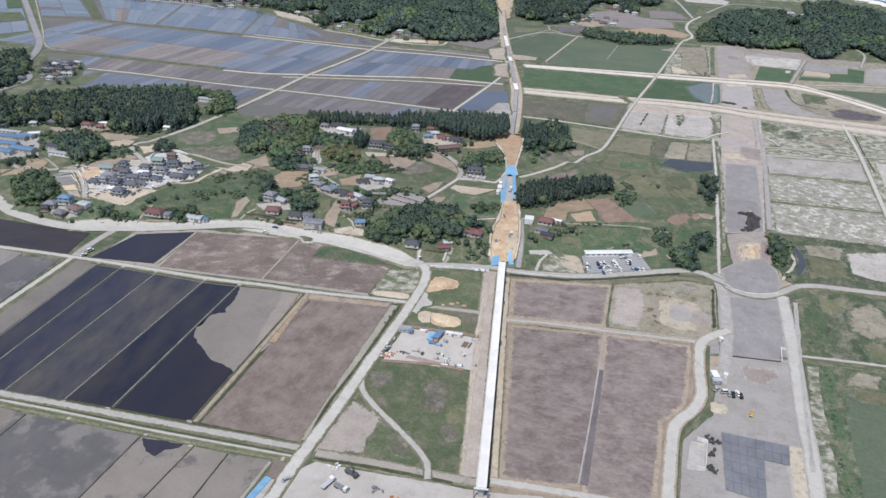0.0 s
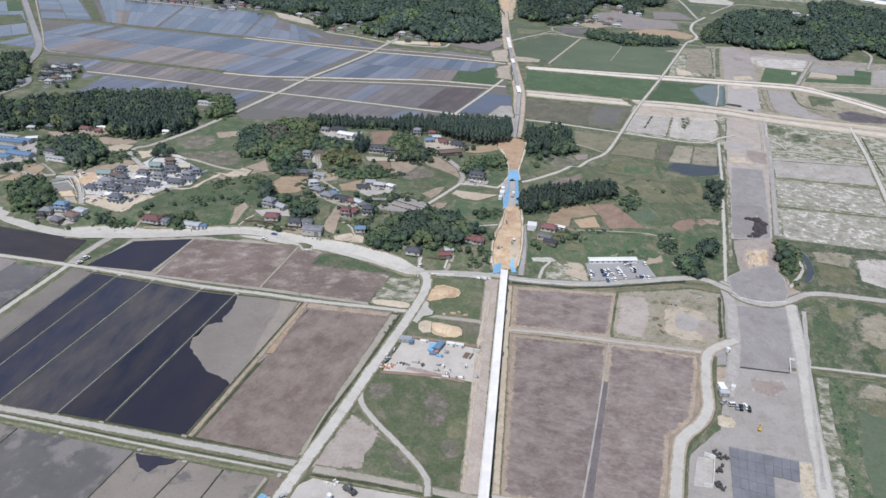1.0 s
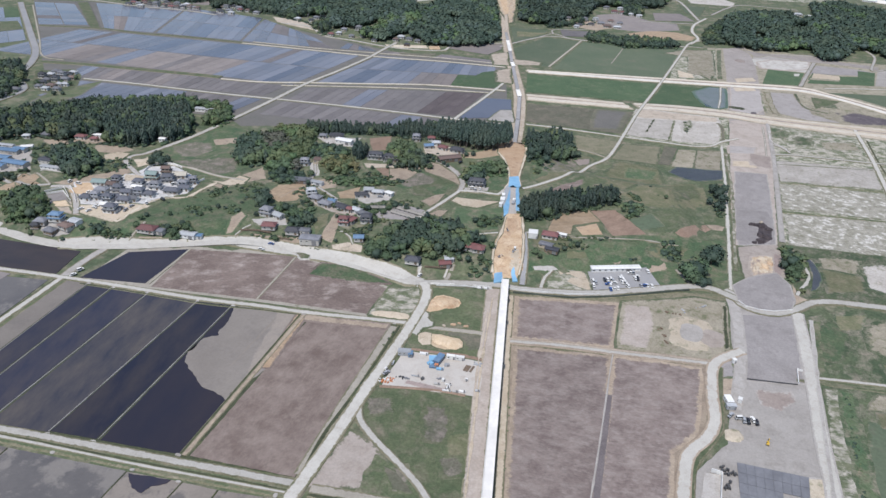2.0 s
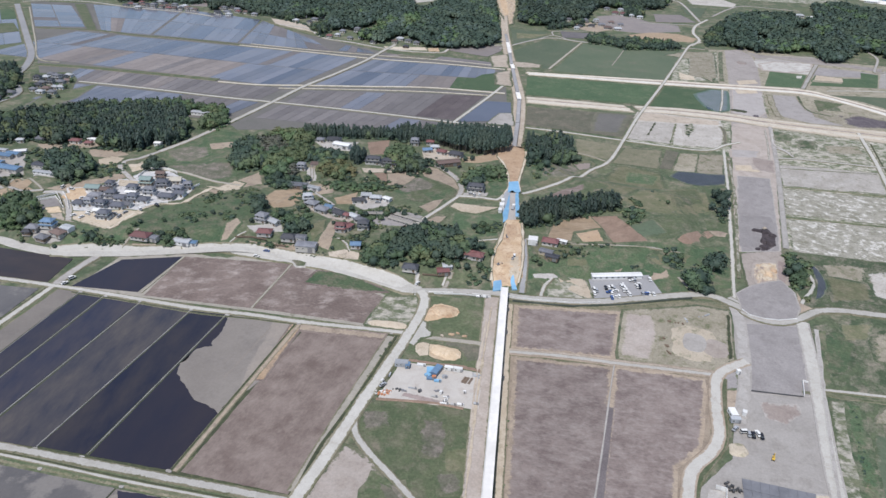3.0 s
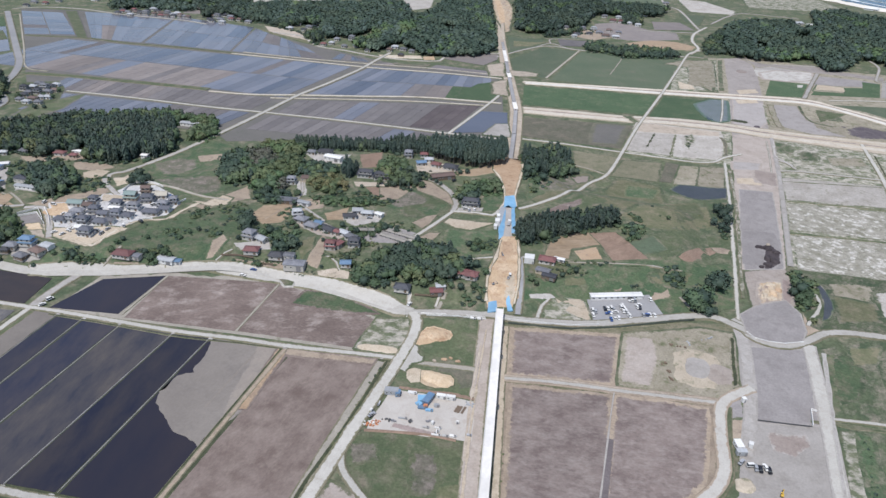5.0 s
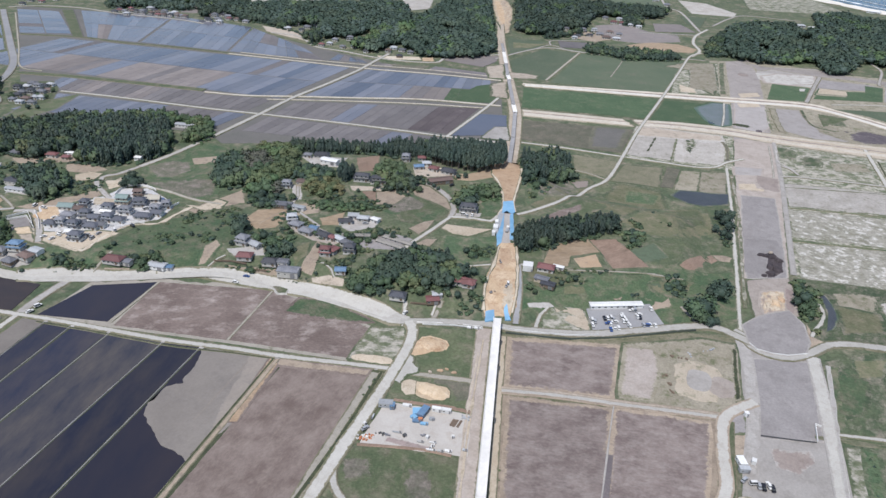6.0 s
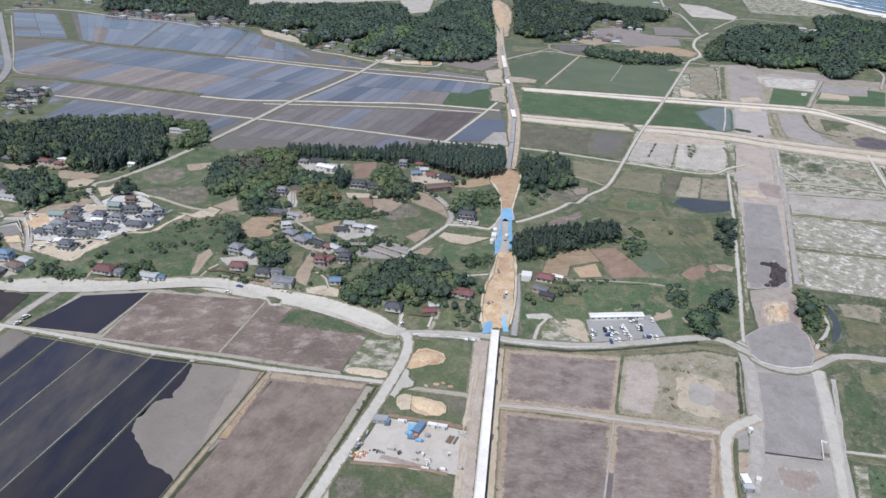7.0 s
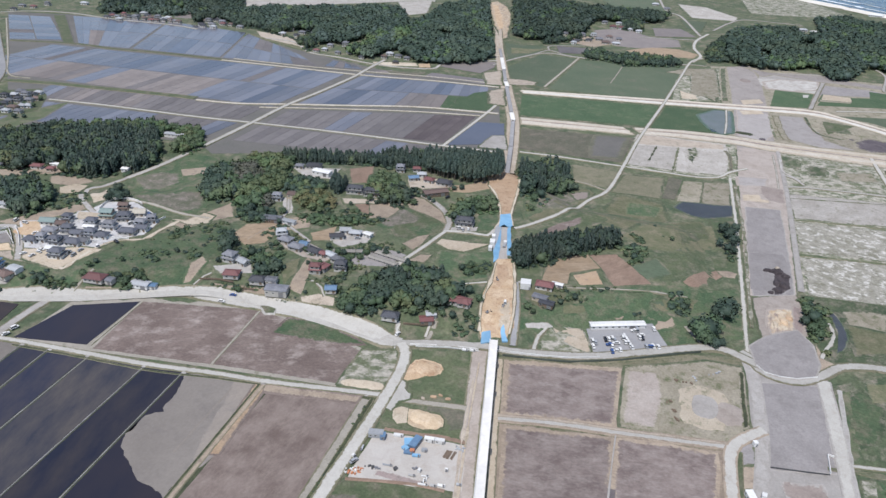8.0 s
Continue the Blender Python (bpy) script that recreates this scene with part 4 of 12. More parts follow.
# ---------------------------------------------------------------- the ground sheet
def ground_sheet():
    xs = sorted(set(list(range(-4500, -900, 400)) + list(range(-900, -640, 20)) + list(range(-640, 140, 10)) + list(range(140, 700, 20)) + list(range(700, 4501, 400))))
    ys = sorted(set(list(range(-3000, 0, 400)) + list(range(0, 330, 30)) + list(range(330, 760, 10)) + list(range(760, 2000, 20)) + list(range(2000, 6001, 400))))
    bm = bmesh.new()
    grid = [[bm.verts.new((x, y, lift(x, y) - 0.15)) for x in xs] for y in ys]
    for a, b in zip(grid, grid[1:]):
        for k in range(len(xs) - 1):
            bm.faces.new((a[k], a[k + 1], b[k + 1], b[k]))
    for f in bm.faces:
        f.smooth = True
    tagged(mesh_object("ground", bm, SCRUB), "rough green and dry grass plain", "ground", kind="structure")


ground_sheet()

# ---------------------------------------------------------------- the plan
STATES = {"w": (SHALLOW, "flooded rice field reflecting the pale sky"), "b": (SHALLOW_BLUE, "flooded rice field tinted bluish grey like the sky"),
          "m": (MUD_BROWN, "drained rice field of grey-brown mud"), "t": (TAN, "dry tan rice field"), "d": (BROWN_DARK, "dark ploughed rice field"),
          "g": (LUSH, "green field of young grass"), "x": (WETBROWN, "wet brown rice field")}
LIGHT_LEAVES = [LEAF_DARK, LEAF, LEAF_SPRING, LEAF_FRESH, BARK]
# distant woods: the grey-green crowns carry haze in their base colour
FAR_LEAVES = [LEAF_DARK, LEAF_DARK, LEAF_HAZY, LEAF_SPRING, BARK]
BUD_LEAVES = [LEAF_DARK, LEAF_BUD, LEAF_BUD, LEAF, BARK]


# bottom-left rice fields below the farm road
slab("rice_field", [(-302.7, 186), (-266.5, 186.9), (-266.6, 153.3)], 0.12, MUD_NEAR, "grey-brown drained rice field", "field", 0.2)
slab("rice_field", [(-266, 187.1), (-204.7, 193.1), (-205.9, 141.9), (-251.4, 126.1), (-266, 152.8)], 0.12, HALFWET, "wet grey rice field with thin standing water", "field", 0.2)
slab("rice_field", [(-203.9, 193), (-177.2, 195.9), (-180.7, 150.7), (-205.1, 142.2)], 0.12, MUD_NEAR, "grey-brown drained rice field", "field", 0.2)
slab("rice_field", [(-202.9, 192.6), (-181.9, 195), (-182.5, 192.9), (-188, 189.4), (-190.2, 185.3), (-195.7, 185.6)], 0.36, WET, "dark pool of standing water in a drained rice field", "water", 0.8)
slab("rice_field", [(-176.5, 195.7), (-159.8, 197.1), (-159.8, 158), (-179.9, 151)], 0.12, MUD_NEAR, "grey-brown drained rice field", "field", 0.2)
slab("rice_field", [(-158.9, 197.1), (-138.5, 200.2), (-139.8, 175.8), (-139.8, 164.9), (-159.1, 158.2)], 0.12, MUD_NEAR, "grey-brown drained rice field", "field", 0.2)
slab("rice_field", [(-137.1, 200.8), (-127.6, 201.5), (-128.4, 191.4), (-135.4, 190.7)], 0.12, STUBBLE, "brown fallow rice field", "field", 0.2)
ribbon("field_bund", [(-265.9, 186.7), (-266.3, 153.1)], 0.4, 0.3, DITCH, "dark grassy bund between rice fields", "bund", wob=0.06, slope=0.3)
ribbon("field_bund", [(-204.2, 192.9), (-205.5, 142.1)], 0.4, 0.3, DITCH, "dark grassy bund between rice fields", "bund", wob=0.06, slope=0.3)
ribbon("field_bund", [(-176.8, 195.7), (-180.3, 150.8)], 0.4, 0.3, DITCH, "dark grassy bund between rice fields", "bund", wob=0.06, slope=0.3)
ribbon("field_bund", [(-159.4, 196.9), (-159.6, 158)], 0.4, 0.3, DITCH, "dark grassy bund between rice fields", "bund", wob=0.06, slope=0.3)
ribbon("field_bund", [(-138.5, 199.2), (-140.2, 165.4)], 1.6, 0.35, BUND, "pale earth bund between rice fields", "bund")
ribbon("drain_strip", [(-134.5, 190.7), (-137.9, 166.2)], 2.2, 0.6, BLUE_SHEET, "strip of blue sheeting along a field edge", "sheeting")
slab("yard", [(-133, 190.5), (-127.6, 191), (-126.4, 174.2), (-136.6, 170.6)], 0.14, GRAVEL, "pale gravel yard beside the field", "ground", 0.3)

# farm road with canal, left
ribbon("canal_bank", [(-312.6, 188.3), (-286.1, 190.7), (-251.8, 193.9), (-201.8, 198.5), (-163.7, 202.2), (-128.7, 206.3)], 5.4, 0.2, GRASS, "grassy canal bank", "bank")
ribbon("canal", [(-313.7, 189.3), (-287.1, 191.6), (-253, 195.1), (-202.5, 199.5), (-164.5, 203.5), (-128.3, 207.2)], 0.8, 0.24, DITCH, "narrow dark canal", "canal")
ribbon("road", [(-316.2, 191.6), (-289.8, 194.2), (-255.7, 198.1), (-205.4, 203.3), (-166.9, 207.3), (-126.9, 211.4)], 3.4, 0.55, TRACK, "pale concrete farm road beside a canal", "road")
ribbon("path", [(-311.8, 187.7), (-285.8, 190.4), (-247.6, 194.1), (-204.3, 197.6), (-163.5, 201.9), (-128.6, 205.6)], 1.2, 0.5, TRACK, "narrow pale concrete path along the canal", "path")

# long rice fields between the two farm roads, left
slab("field_base", [(-357.3, 314.7), (-187, 332), (-123.8, 342), (-128.8, 215), (-186.5, 208.4), (-289.5, 195.7), (-315.5, 190.9), (-353.9, 225)], 0.0, DITCH, "dark weedy margins round rice fields", "ground", 0.2)
slab("field_base", [(-302.3, 378.9), (-227.5, 396), (-149, 377.2), (-149.7, 341.8), (-221.4, 333.3), (-340.9, 317), (-339.1, 360.2)], 0.0, BUND, "dry bunds and margins round fallow fields", "ground", 0.2)
slab("rice_field", [(-351.2, 313), (-333.7, 315), (-328.6, 209.5), (-351.2, 230)], 0.12, MUD, "pale drained rice field", "field", 0.2)
slab("rice_field", [(-331.8, 314.9), (-316.3, 316.2), (-312.4, 194.8), (-328.6, 209.5)], 0.12, STREAKED_DARK, "dark flooded rice field", "field", 0.2)
slab("rice_field", [(-314.1, 316.2), (-290.9, 318.2), (-290.2, 196.4), (-310.9, 193.5)], 0.12, STREAKED_DARK, "dark flooded rice field", "field", 0.2)
slab("rice_field", [(-289.2, 318.1), (-256.1, 321), (-256.8, 201.2), (-288, 196.7)], 0.12, STREAKED, "flooded rice field over brown mud", "field", 0.2)
slab("rice_field", [(-254.4, 320.9), (-233.1, 324.6), (-231.4, 205), (-255.6, 202.1)], 0.12, STREAKED_DARK, "dark flooded rice field", "field", 0.2)
slab("rice_field", [(-231.7, 324.4), (-189.1, 330.5), (-187.4, 209.7), (-229.2, 204.9)], 0.12, WET, "dark flooded rice field with an island of mud", "field", 0.2)
slab("mud_bank", [(-231, 324.6), (-189.4, 330.4)] + ragged([(-188.8, 248.1), (-194.5, 250.6), (-200.7, 251.4), (-208.8, 256.2), (-223.2, 264), (-229.3, 276.6), (-229.6, 288.6), (-224.1, 295), (-225.6, 309.4)], 2.2, 4), 0.2, MUD, "pale drained mud rising from a flooded rice field", "ground", 1.2)
slab("rice_field", [(-181.3, 329.3), (-133.1, 336.6), (-130.9, 214.6), (-182.9, 210.5)], 0.12, STUBBLE, "brown fallow field of dry stubble", "field", 0.4)
ribbon("field_bund", [(-333, 315.2), (-327, 208)], 0.3, 0.4, GREY_BUND, "narrow grey bund between flooded rice fields", "bund", wob=0.06, slope=0.12, around=MUD_BROWN)
ribbon("field_bund", [(-315.6, 316.4), (-310.9, 193.5)], 0.3, 0.4, GREY_BUND, "narrow grey bund between flooded rice fields", "bund", wob=0.06, slope=0.12, around=MUD_BROWN)
ribbon("field_bund", [(-289.8, 317.8), (-289.5, 195.7)], 0.3, 0.4, GREY_BUND, "narrow grey bund between flooded rice fields", "bund", wob=0.06, slope=0.12, around=MUD_BROWN)
ribbon("field_bund", [(-255.5, 321.2), (-256.3, 201.4)], 0.3, 0.4, GREY_BUND, "narrow grey bund between flooded rice fields", "bund", wob=0.06, slope=0.12, around=MUD_BROWN)
ribbon("field_bund", [(-232.7, 324.7), (-230.3, 205)], 0.3, 0.4, GREY_BUND, "narrow grey bund between flooded rice fields", "bund", wob=0.06, slope=0.12, around=MUD_BROWN)
ribbon("field_bund", [(-186.2, 330.2), (-185.7, 209.5)], 1.8, 0.42, MARGIN, "broad tan earth bund between rice fields", "bund")
ribbon("ditch", [(-188.5, 329.4), (-187.7, 209.2)], 1.0, 0.38, DITCH, "dark grassy ditch beside a bund", "ditch")
ribbon("field_edge", [(-130.4, 337.5), (-130.5, 265.3), (-129.6, 216.6)], 3.8, 0.2, BUND, "pale dry field edge", "bank")
ribbon("ditch", [(-127.1, 338.8), (-127.9, 280.4), (-130.1, 245.7), (-128.3, 215.9)], 1.8, 0.25, DITCH, "dark weedy roadside ditch", "ditch")
ribbon("road", [(-353.5, 314.5), (-350.3, 221.8)], 3.2, 0.5, TRACK, "pale concrete farm track", "road")
ribbon("canal_bank", [(-349.6, 312.8), (-346.4, 218.3)], 2.2, 0.25, GRASS, "grassy verge of a farm track", "bank")
slab("rice_field", [(-425.1, 296.9), (-359.8, 309.8), (-352.6, 231.2)], 0.12, HALFWET, "grey drained rice field", "field", 0.2)
slab("rice_field", [(-434.8, 305.7), (-388.3, 307.7), (-389.9, 265)], 0.2, TAN, "brown dry rice field", "field", 0.2)
ribbon("road", [(-443.2, 304.2), (-408.8, 308.9), (-361.9, 314.6), (-330.2, 317.8), (-294.5, 320.6), (-253.9, 324), (-215.9, 329.6), (-187.3, 332.6), (-152.9, 338.5), (-123.6, 343.4)], 3.0, 0.5, TRACK, "pale concrete farm road", "road")
ribbon("ditch", [(-337.8, 313.4), (-291.9, 317.1), (-251.2, 319.9), (-213.9, 326.1), (-187.8, 329.6)], 1.0, 0.3, DITCH, "dark ditch beside a farm road", "ditch")

# fields below the curved road
slab("rice_field", [(-481.9, 348.3), (-442, 341), (-366.8, 346.8), (-360.7, 317.4), (-436.2, 306.9)], 0.12, WETBROWN, "dark brown flooded rice field", "field", 0.2)
slab("rice_field", [(-335.2, 357.2), (-299.1, 374.8), (-298.8, 327.4), (-343, 319.3)], 0.12, WET, "dark flooded rice field", "field", 0.2)
slab("rice_field", [(-298.3, 375.1), (-225.1, 391.5), (-222.8, 335.7), (-293.1, 325.7)], 0.12, PATCHY, "brown fallow field with pale patches", "field", 0.4)
slab("rice_field", [(-223.2, 391.3), (-199.8, 387.2), (-147.9, 374.5), (-149.7, 344.5), (-221.4, 336.2)], 0.12, PATCHY, "brown fallow field with pale patches", "field", 0.4)
ribbon("field_bund", [(-298.3, 375.1), (-296.6, 327.5)], 1.2, 0.3, BUND, "pale bund between fields", "bund")
ribbon("field_bund", [(-224, 391.1), (-222.1, 336)], 1.2, 0.3, BUND, "pale bund between fields", "bund")
ribbon("road", [(-353.9, 357.6), (-355.2, 336.2), (-353.9, 316)], 5.0, 0.45, GRAVEL, "short gravel link road", "road")
spread("verge", [(-203.1, 389.4), (-185, 392.9), (-150.6, 381.3), (-169, 375.9), (-204.8, 373.6)], 0.4, MEADOW, PATCHY, "green grassy bank", "bank", 0.8, 1.8)
spread("scrub_corner", [(-148.4, 375.8), (-130.1, 381.2), (-122.9, 365.2), (-126.8, 344.9), (-149.4, 344)], 0.2, WEEDY, SCRUB, "weedy corner of sand and grass", "ground", 0.6, 1.5)
soft_patch("sand_heap", -136.8, 348.0, 12, 3.2, 8, 0.3, SANDLOT, "low pale sand heap", "ground", 1.0, 0.4)

# main road and curved road
spread("road_apron", [(-117.9, 334.6), (-118.6, 349.6), (-118.6, 358.6), (-114.7, 356.9), (-113.3, 349.5), (-109.3, 349), (-108.6, 345.4), (-113.6, 341.7), (-114.5, 334)], 0.58, TRACK, GRASS, "pale apron where a track meets a road", "road", 0.5, 0.9)
ribbon("road", [(-561.6, 403.8), (-464.4, 362.5), (-434.4, 351.7), (-409.2, 349.7), (-376.5, 352.4), (-342.2, 364.4), (-306, 380.9), (-267.8, 395.7), (-241.9, 399), (-213.8, 397.6), (-186.3, 395.7), (-159.2, 392.5), (-130.8, 388.8)], 7.5, 0.7, TRACK, "wide pale curved road along the village", "road", around=TRACK)
ribbon("road", [(-134.4, 387.4), (-110.6, 395.6), (-84.4, 402.1), (-61.2, 404.1), (-24.3, 413.4), (1, 425.3), (33.9, 442.4), (50.7, 447.2), (70.7, 437.9)], 5.5, 0.72, TRACK, "pale two-lane road", "road")
ribbon("ditch", [(-60.2, 399.2), (-23.6, 408.4), (1.4, 420.1), (34.1, 437)], 1.2, 0.5, DITCH, "grassy road bank", "bank")
ribbon("road", [(-129.7, 389.2), (-124.3, 381.8), (-121.3, 365.1), (-121.2, 345), (-121.9, 317.3), (-123.5, 286.2), (-124.1, 265.6), (-124.7, 244.1), (-126.2, 215.8), (-127.2, 198.1), (-127.2, 166.3)], 5.4, 0.75, TRACK, "pale wide concrete road", "road")

# plots between the main road and the viaduct
spread("meadow", [(-122.7, 385.5), (-84.2, 395.4), (-75.7, 350.7), (-116.5, 344.7), (-118.8, 366.7)], 0.12, GRASS, SCRUB, "green meadow plot", "ground", 0.5, 2.0)
spread("meadow", [(-116.6, 340.7), (-75.1, 347), (-71.2, 323), (-116.5, 318.1)], 0.12, GRASS, SCRUB, "green meadow plot", "ground", 0.5, 2.0)
ribbon("path", [(-115.9, 342.9), (-75.2, 348.9)], 3.0, 0.3, BUND, "pale track between meadow plots", "path")
slab("yard", [(-116.3, 317.6), (-71.2, 323), (-65.1, 294.4), (-117.4, 286.3)], 0.3, BRIGHT, "pale gravel construction yard", "ground", 0.5)
spread("meadow", [(-122.8, 278.1), (-115.5, 284.9), (-65.6, 292.7), (-50.2, 226.3), (-64.7, 220.1), (-78.1, 229.1), (-118.1, 259.2)], 0.12, GRASS, SCRUB, "green meadow plot", "ground", 0.5, 2.0)
spread("bare_lot", [(-119.7, 248.5), (-106.3, 246.3), (-101.1, 240.9), (-100.1, 219.4), (-122.6, 212.2)], 0.2, YARD_TAN, SCRUB, "bare grey-tan earth lot", "ground", 2.0, 2.8)
spread("scrub", [(-101.7, 239.4), (-90.5, 235.2), (-71.9, 221.9), (-100.5, 217), (-102.9, 228)], 0.2, GRASS, SCRUB, "rough dark scrub plot", "ground", 0.6, 1.93)
spread("rough_patch", [(-95.1, 233.6), (-88.4, 232.8), (-75.8, 223.5), (-85.5, 222.3)], 0.26, OLIVE_DARK, GRASS, "dark burnt patch in rough grass", "ground", 1.11, 0.82)
spread("rough_patch", [(-72.8, 261.8), (-61.9, 267.9), (-56.4, 244.5), (-63.2, 240.1)], 0.2, OLIVE, GRASS, "dry patch in a meadow", "ground", 2.0, 3.5)
ribbon("road", [(-123.4, 270.8), (-118.3, 259.1), (-106.5, 248.9), (-92.1, 239.5), (-78.4, 230.1), (-69.7, 221.9), (-66.4, 213.2)], 2.7, 0.6, TRACK, "narrow pale access lane", "road")
ribbon("canal_bank", [(-121, 211.2), (-96.4, 214), (-69.4, 216.3), (-43.4, 219.2)], 4.0, 0.3, BUND, "pale canal path", "path")
ribbon("ditch", [(-120.6, 207.6), (-95.2, 211.2), (-69.9, 213.7), (-55.5, 214.9)], 1.8, 0.34, DITCH, "dark weedy ditch", "ditch")
slab("yard", [(-125.5, 197.6), (-118.5, 206.2), (-96.7, 208.1), (-67.9, 212), (-39.7, 215.1), (-15.3, 220.9), (6.2, 209.6), (-128, 163.1)], 0.16, BRIGHT, "pale gravel works yard", "ground", 0.4)
ribbon("dirt_strip", [(-84.6, 399.9), (-74.5, 346), (-65.1, 298), (-54.1, 243.3), (-48.8, 215.9)], 8.0, 0.24, YARD_TAN, "dusty works strip beside the viaduct", "ground")
ribbon("dirt_strip", [(-71.4, 394.2), (-62, 344.3), (-49.1, 279.4), (-38.1, 223.1)], 3.0, 0.24, SANDLOT, "tan earth strip beside the viaduct", "ground")

# fields on the right of the viaduct
spread("dry_ground", [(-74, 396), (-40, 406), (-2, 416), (40, 438), (66, 440), (64, 372), (57, 362), (57, 310), (46, 288), (42, 225), (-36, 203)], 0.0, VERGE, SCRUB, "dry grassy ground between fallow fields", "ground", 1.5, 2.0)
spread("field_margin", [(-71.8, 394), (-0.3, 410.5), (1.1, 356.6), (-61.4, 346.4)], 0.05, MARGIN, VERGE, "tan margin of a fallow field", "ground", 0.8, 1.6)
spread("field", [(-65.5, 391.9), (-6.1, 405.4), (-5.5, 362.1), (-57.9, 352.8)], 0.14, BROWN, MARGIN, "brown fallow field of dry stubble", "field", 0.8, 2.2)
spread("field_margin", [(-61.4, 343.3), (51.8, 361.2), (48, 302.8), (38.5, 288.5), (37.8, 232.9), (-35.2, 207.5), (-38.6, 222.9)], 0.05, MARGIN, VERGE, "tan margin of a fallow field", "ground", 0.8, 1.6)
spread("field", [(-54.9, 340.8), (-4.9, 350.3), (1.8, 235.4), (-6.9, 231.3), (-34.1, 227.3)], 0.14, BROWN, MARGIN, "brown fallow field of dry stubble", "field", 0.8, 2.2)
spread("field", [(-0, 351.5), (45.1, 357), (43.3, 313.5), (42.1, 303.8), (31.9, 287.9), (31.1, 230.6), (3.2, 228.7)], 0.14, BROWN, MARGIN, "brown fallow field of dry stubble", "field", 0.8, 2.2)
ribbon("drain", [(-0.9, 318.7), (0.5, 275), (1.5, 233.6)], 3.2, 0.16, DRAIN, "dark grey drained strip between fields", "ditch", around=BROWN)
ribbon("drain_line", [(-2.5, 356.8), (-2.4, 336.5), (-1.6, 296.4), (-1.2, 266.1), (-1.1, 234)], 0.5, 0.32, YARD, "thin concrete channel between fields", "channel")
ribbon("road", [(-61.2, 347.1), (-31.4, 353.2), (-1.3, 356.9), (26.6, 361.2), (50.8, 364.8)], 4.6, 0.3, LOT, "tan shoulder of a farm road", "bank", around=MARGIN)
ribbon("road", [(-61.1, 346.5), (-31.3, 352.6), (-1.2, 356.4), (26.6, 360.6), (50.8, 364.2)], 2.4, 0.42, TRACK, "pale gravel farm road", "road", around=MARGIN)
ribbon("road", [(-39.4, 222), (-16.1, 225.3), (3.8, 227.6), (35.5, 230.5)], 3.5, 0.4, TRACK, "pale farm road", "road", around=MARGIN)
spread("rough_patch", [(0.3, 407.8), (13.9, 411.4), (18, 393.4), (15.6, 366.8), (0.9, 365.1)], 0.25, YARD_TAN, DRYWEED, "bare pale gravel lot", "ground", 0.4, 2.62)
spread("scrub", [(-2.2, 411.2), (14.9, 418.4), (41.6, 432.2), (60.5, 433.3), (61.6, 377.6), (50.8, 366.6), (16, 362.1), (-0.7, 360.8)], 0.2, DRYWEED, SCRUB, "dry weedy sandy plot", "ground", 0.8, 2.0)
soft_patch("sand_heap", 39.9, 390.9, 13, 17, 0, 0.3, SANDY, "pale sandy clearing with weeds", "ground", 3.0, 0.3)
soft_patch("sand_heap", 51.8, 388.9, 7, 9, 0, 0.45, YARD_TAN, "low tan heap beside a clearing", "ground", 2.0, 0.3)
soft_patch("gravel_pad", 40.3, 391.0, 6.5, 9, 0, 0.75, YARD, "grey gravel pad in a sandy clearing", "ground", 0.6, 0.0)
spread("verge", [(59.2, 428.3), (60.9, 428.3), (61.3, 382.5), (59.4, 380.6)], 0.35, DITCH, DRYWEED, "dark weedy strip beside a track", "bank", 0.5, 0.7)
ribbon("road", [(68.9, 382.7), (58.9, 373.1), (52.4, 362.5), (51.4, 340.3), (52.6, 315.9), (48.3, 302), (40.2, 288.3), (38.4, 268.3), (38, 226.7)], 5.0, 0.5, TRACK, "pale winding gravel road", "road", around=MARGIN)
ribbon("verge", [(56.2, 362.8), (55.3, 336.5), (55.1, 312.1), (47.3, 292.5), (42.8, 280.9), (41.4, 261.8), (41.5, 231)], 2.4, 0.3, GRASS, "grassy road verge", "bank")

# old line strip and the works yard, right
slab("yard", [(62.7, 372.1), (71.8, 375.4), (100.4, 363.4), (102.8, 307.2), (101.3, 245.6), (42.8, 225.3), (43.7, 278), (58.4, 302.1)], 0.14, YARD, "broad grey works yard of graded earth", "ground", 0.5)
slab("yard", [(62.3, 449.2), (74.4, 439.2), (106.3, 440.2), (105.7, 387.9), (104.5, 354.3), (70.8, 349.9), (62.5, 360.5)], 0.1, YARD, "pale grey graded earth round the old line", "ground", 0.4)
spread("strip", [(68.8, 421.9), (100.5, 429.5), (99.5, 363), (69.8, 355.5)], 0.2, YARD_DARK, YARD, "grey graded strip of the old line", "ground", 0.4, 0.8)
spread("rough_patch", [(74.3, 348.6), (92.6, 353.1), (93.2, 346.1), (85.3, 335.3), (76.7, 337.2)], 0.17, YARD_BROWN, YARD, "brownish graded patch", "ground", 1.5, 3.6)
spread("yard_patch", [(53, 350.4), (63, 355.2), (63.3, 342), (54.2, 338.1)], 0.22, MARGIN, SCRUB, "bare tan patch in a works yard", "ground", 1.2, 1.18)
spread("yard_patch", [(53.7, 365.9), (62.7, 370.9), (63, 357.4), (54.9, 353.3)], 0.22, YARD_DARK, SCRUB, "grey hard standing beside a track", "ground", 0.4, 1.11)
spread("strip", [(66.1, 455.3), (77.9, 470.3), (95.3, 482.8), (102.4, 469.1), (103.7, 450.2), (99.8, 437.8), (89.9, 431.9), (78.3, 430.5), (69.9, 435.3)], 0.9, YARD_DARK, YARD, "grey graded mound of the old line", "ground", 0.5, 0.8)
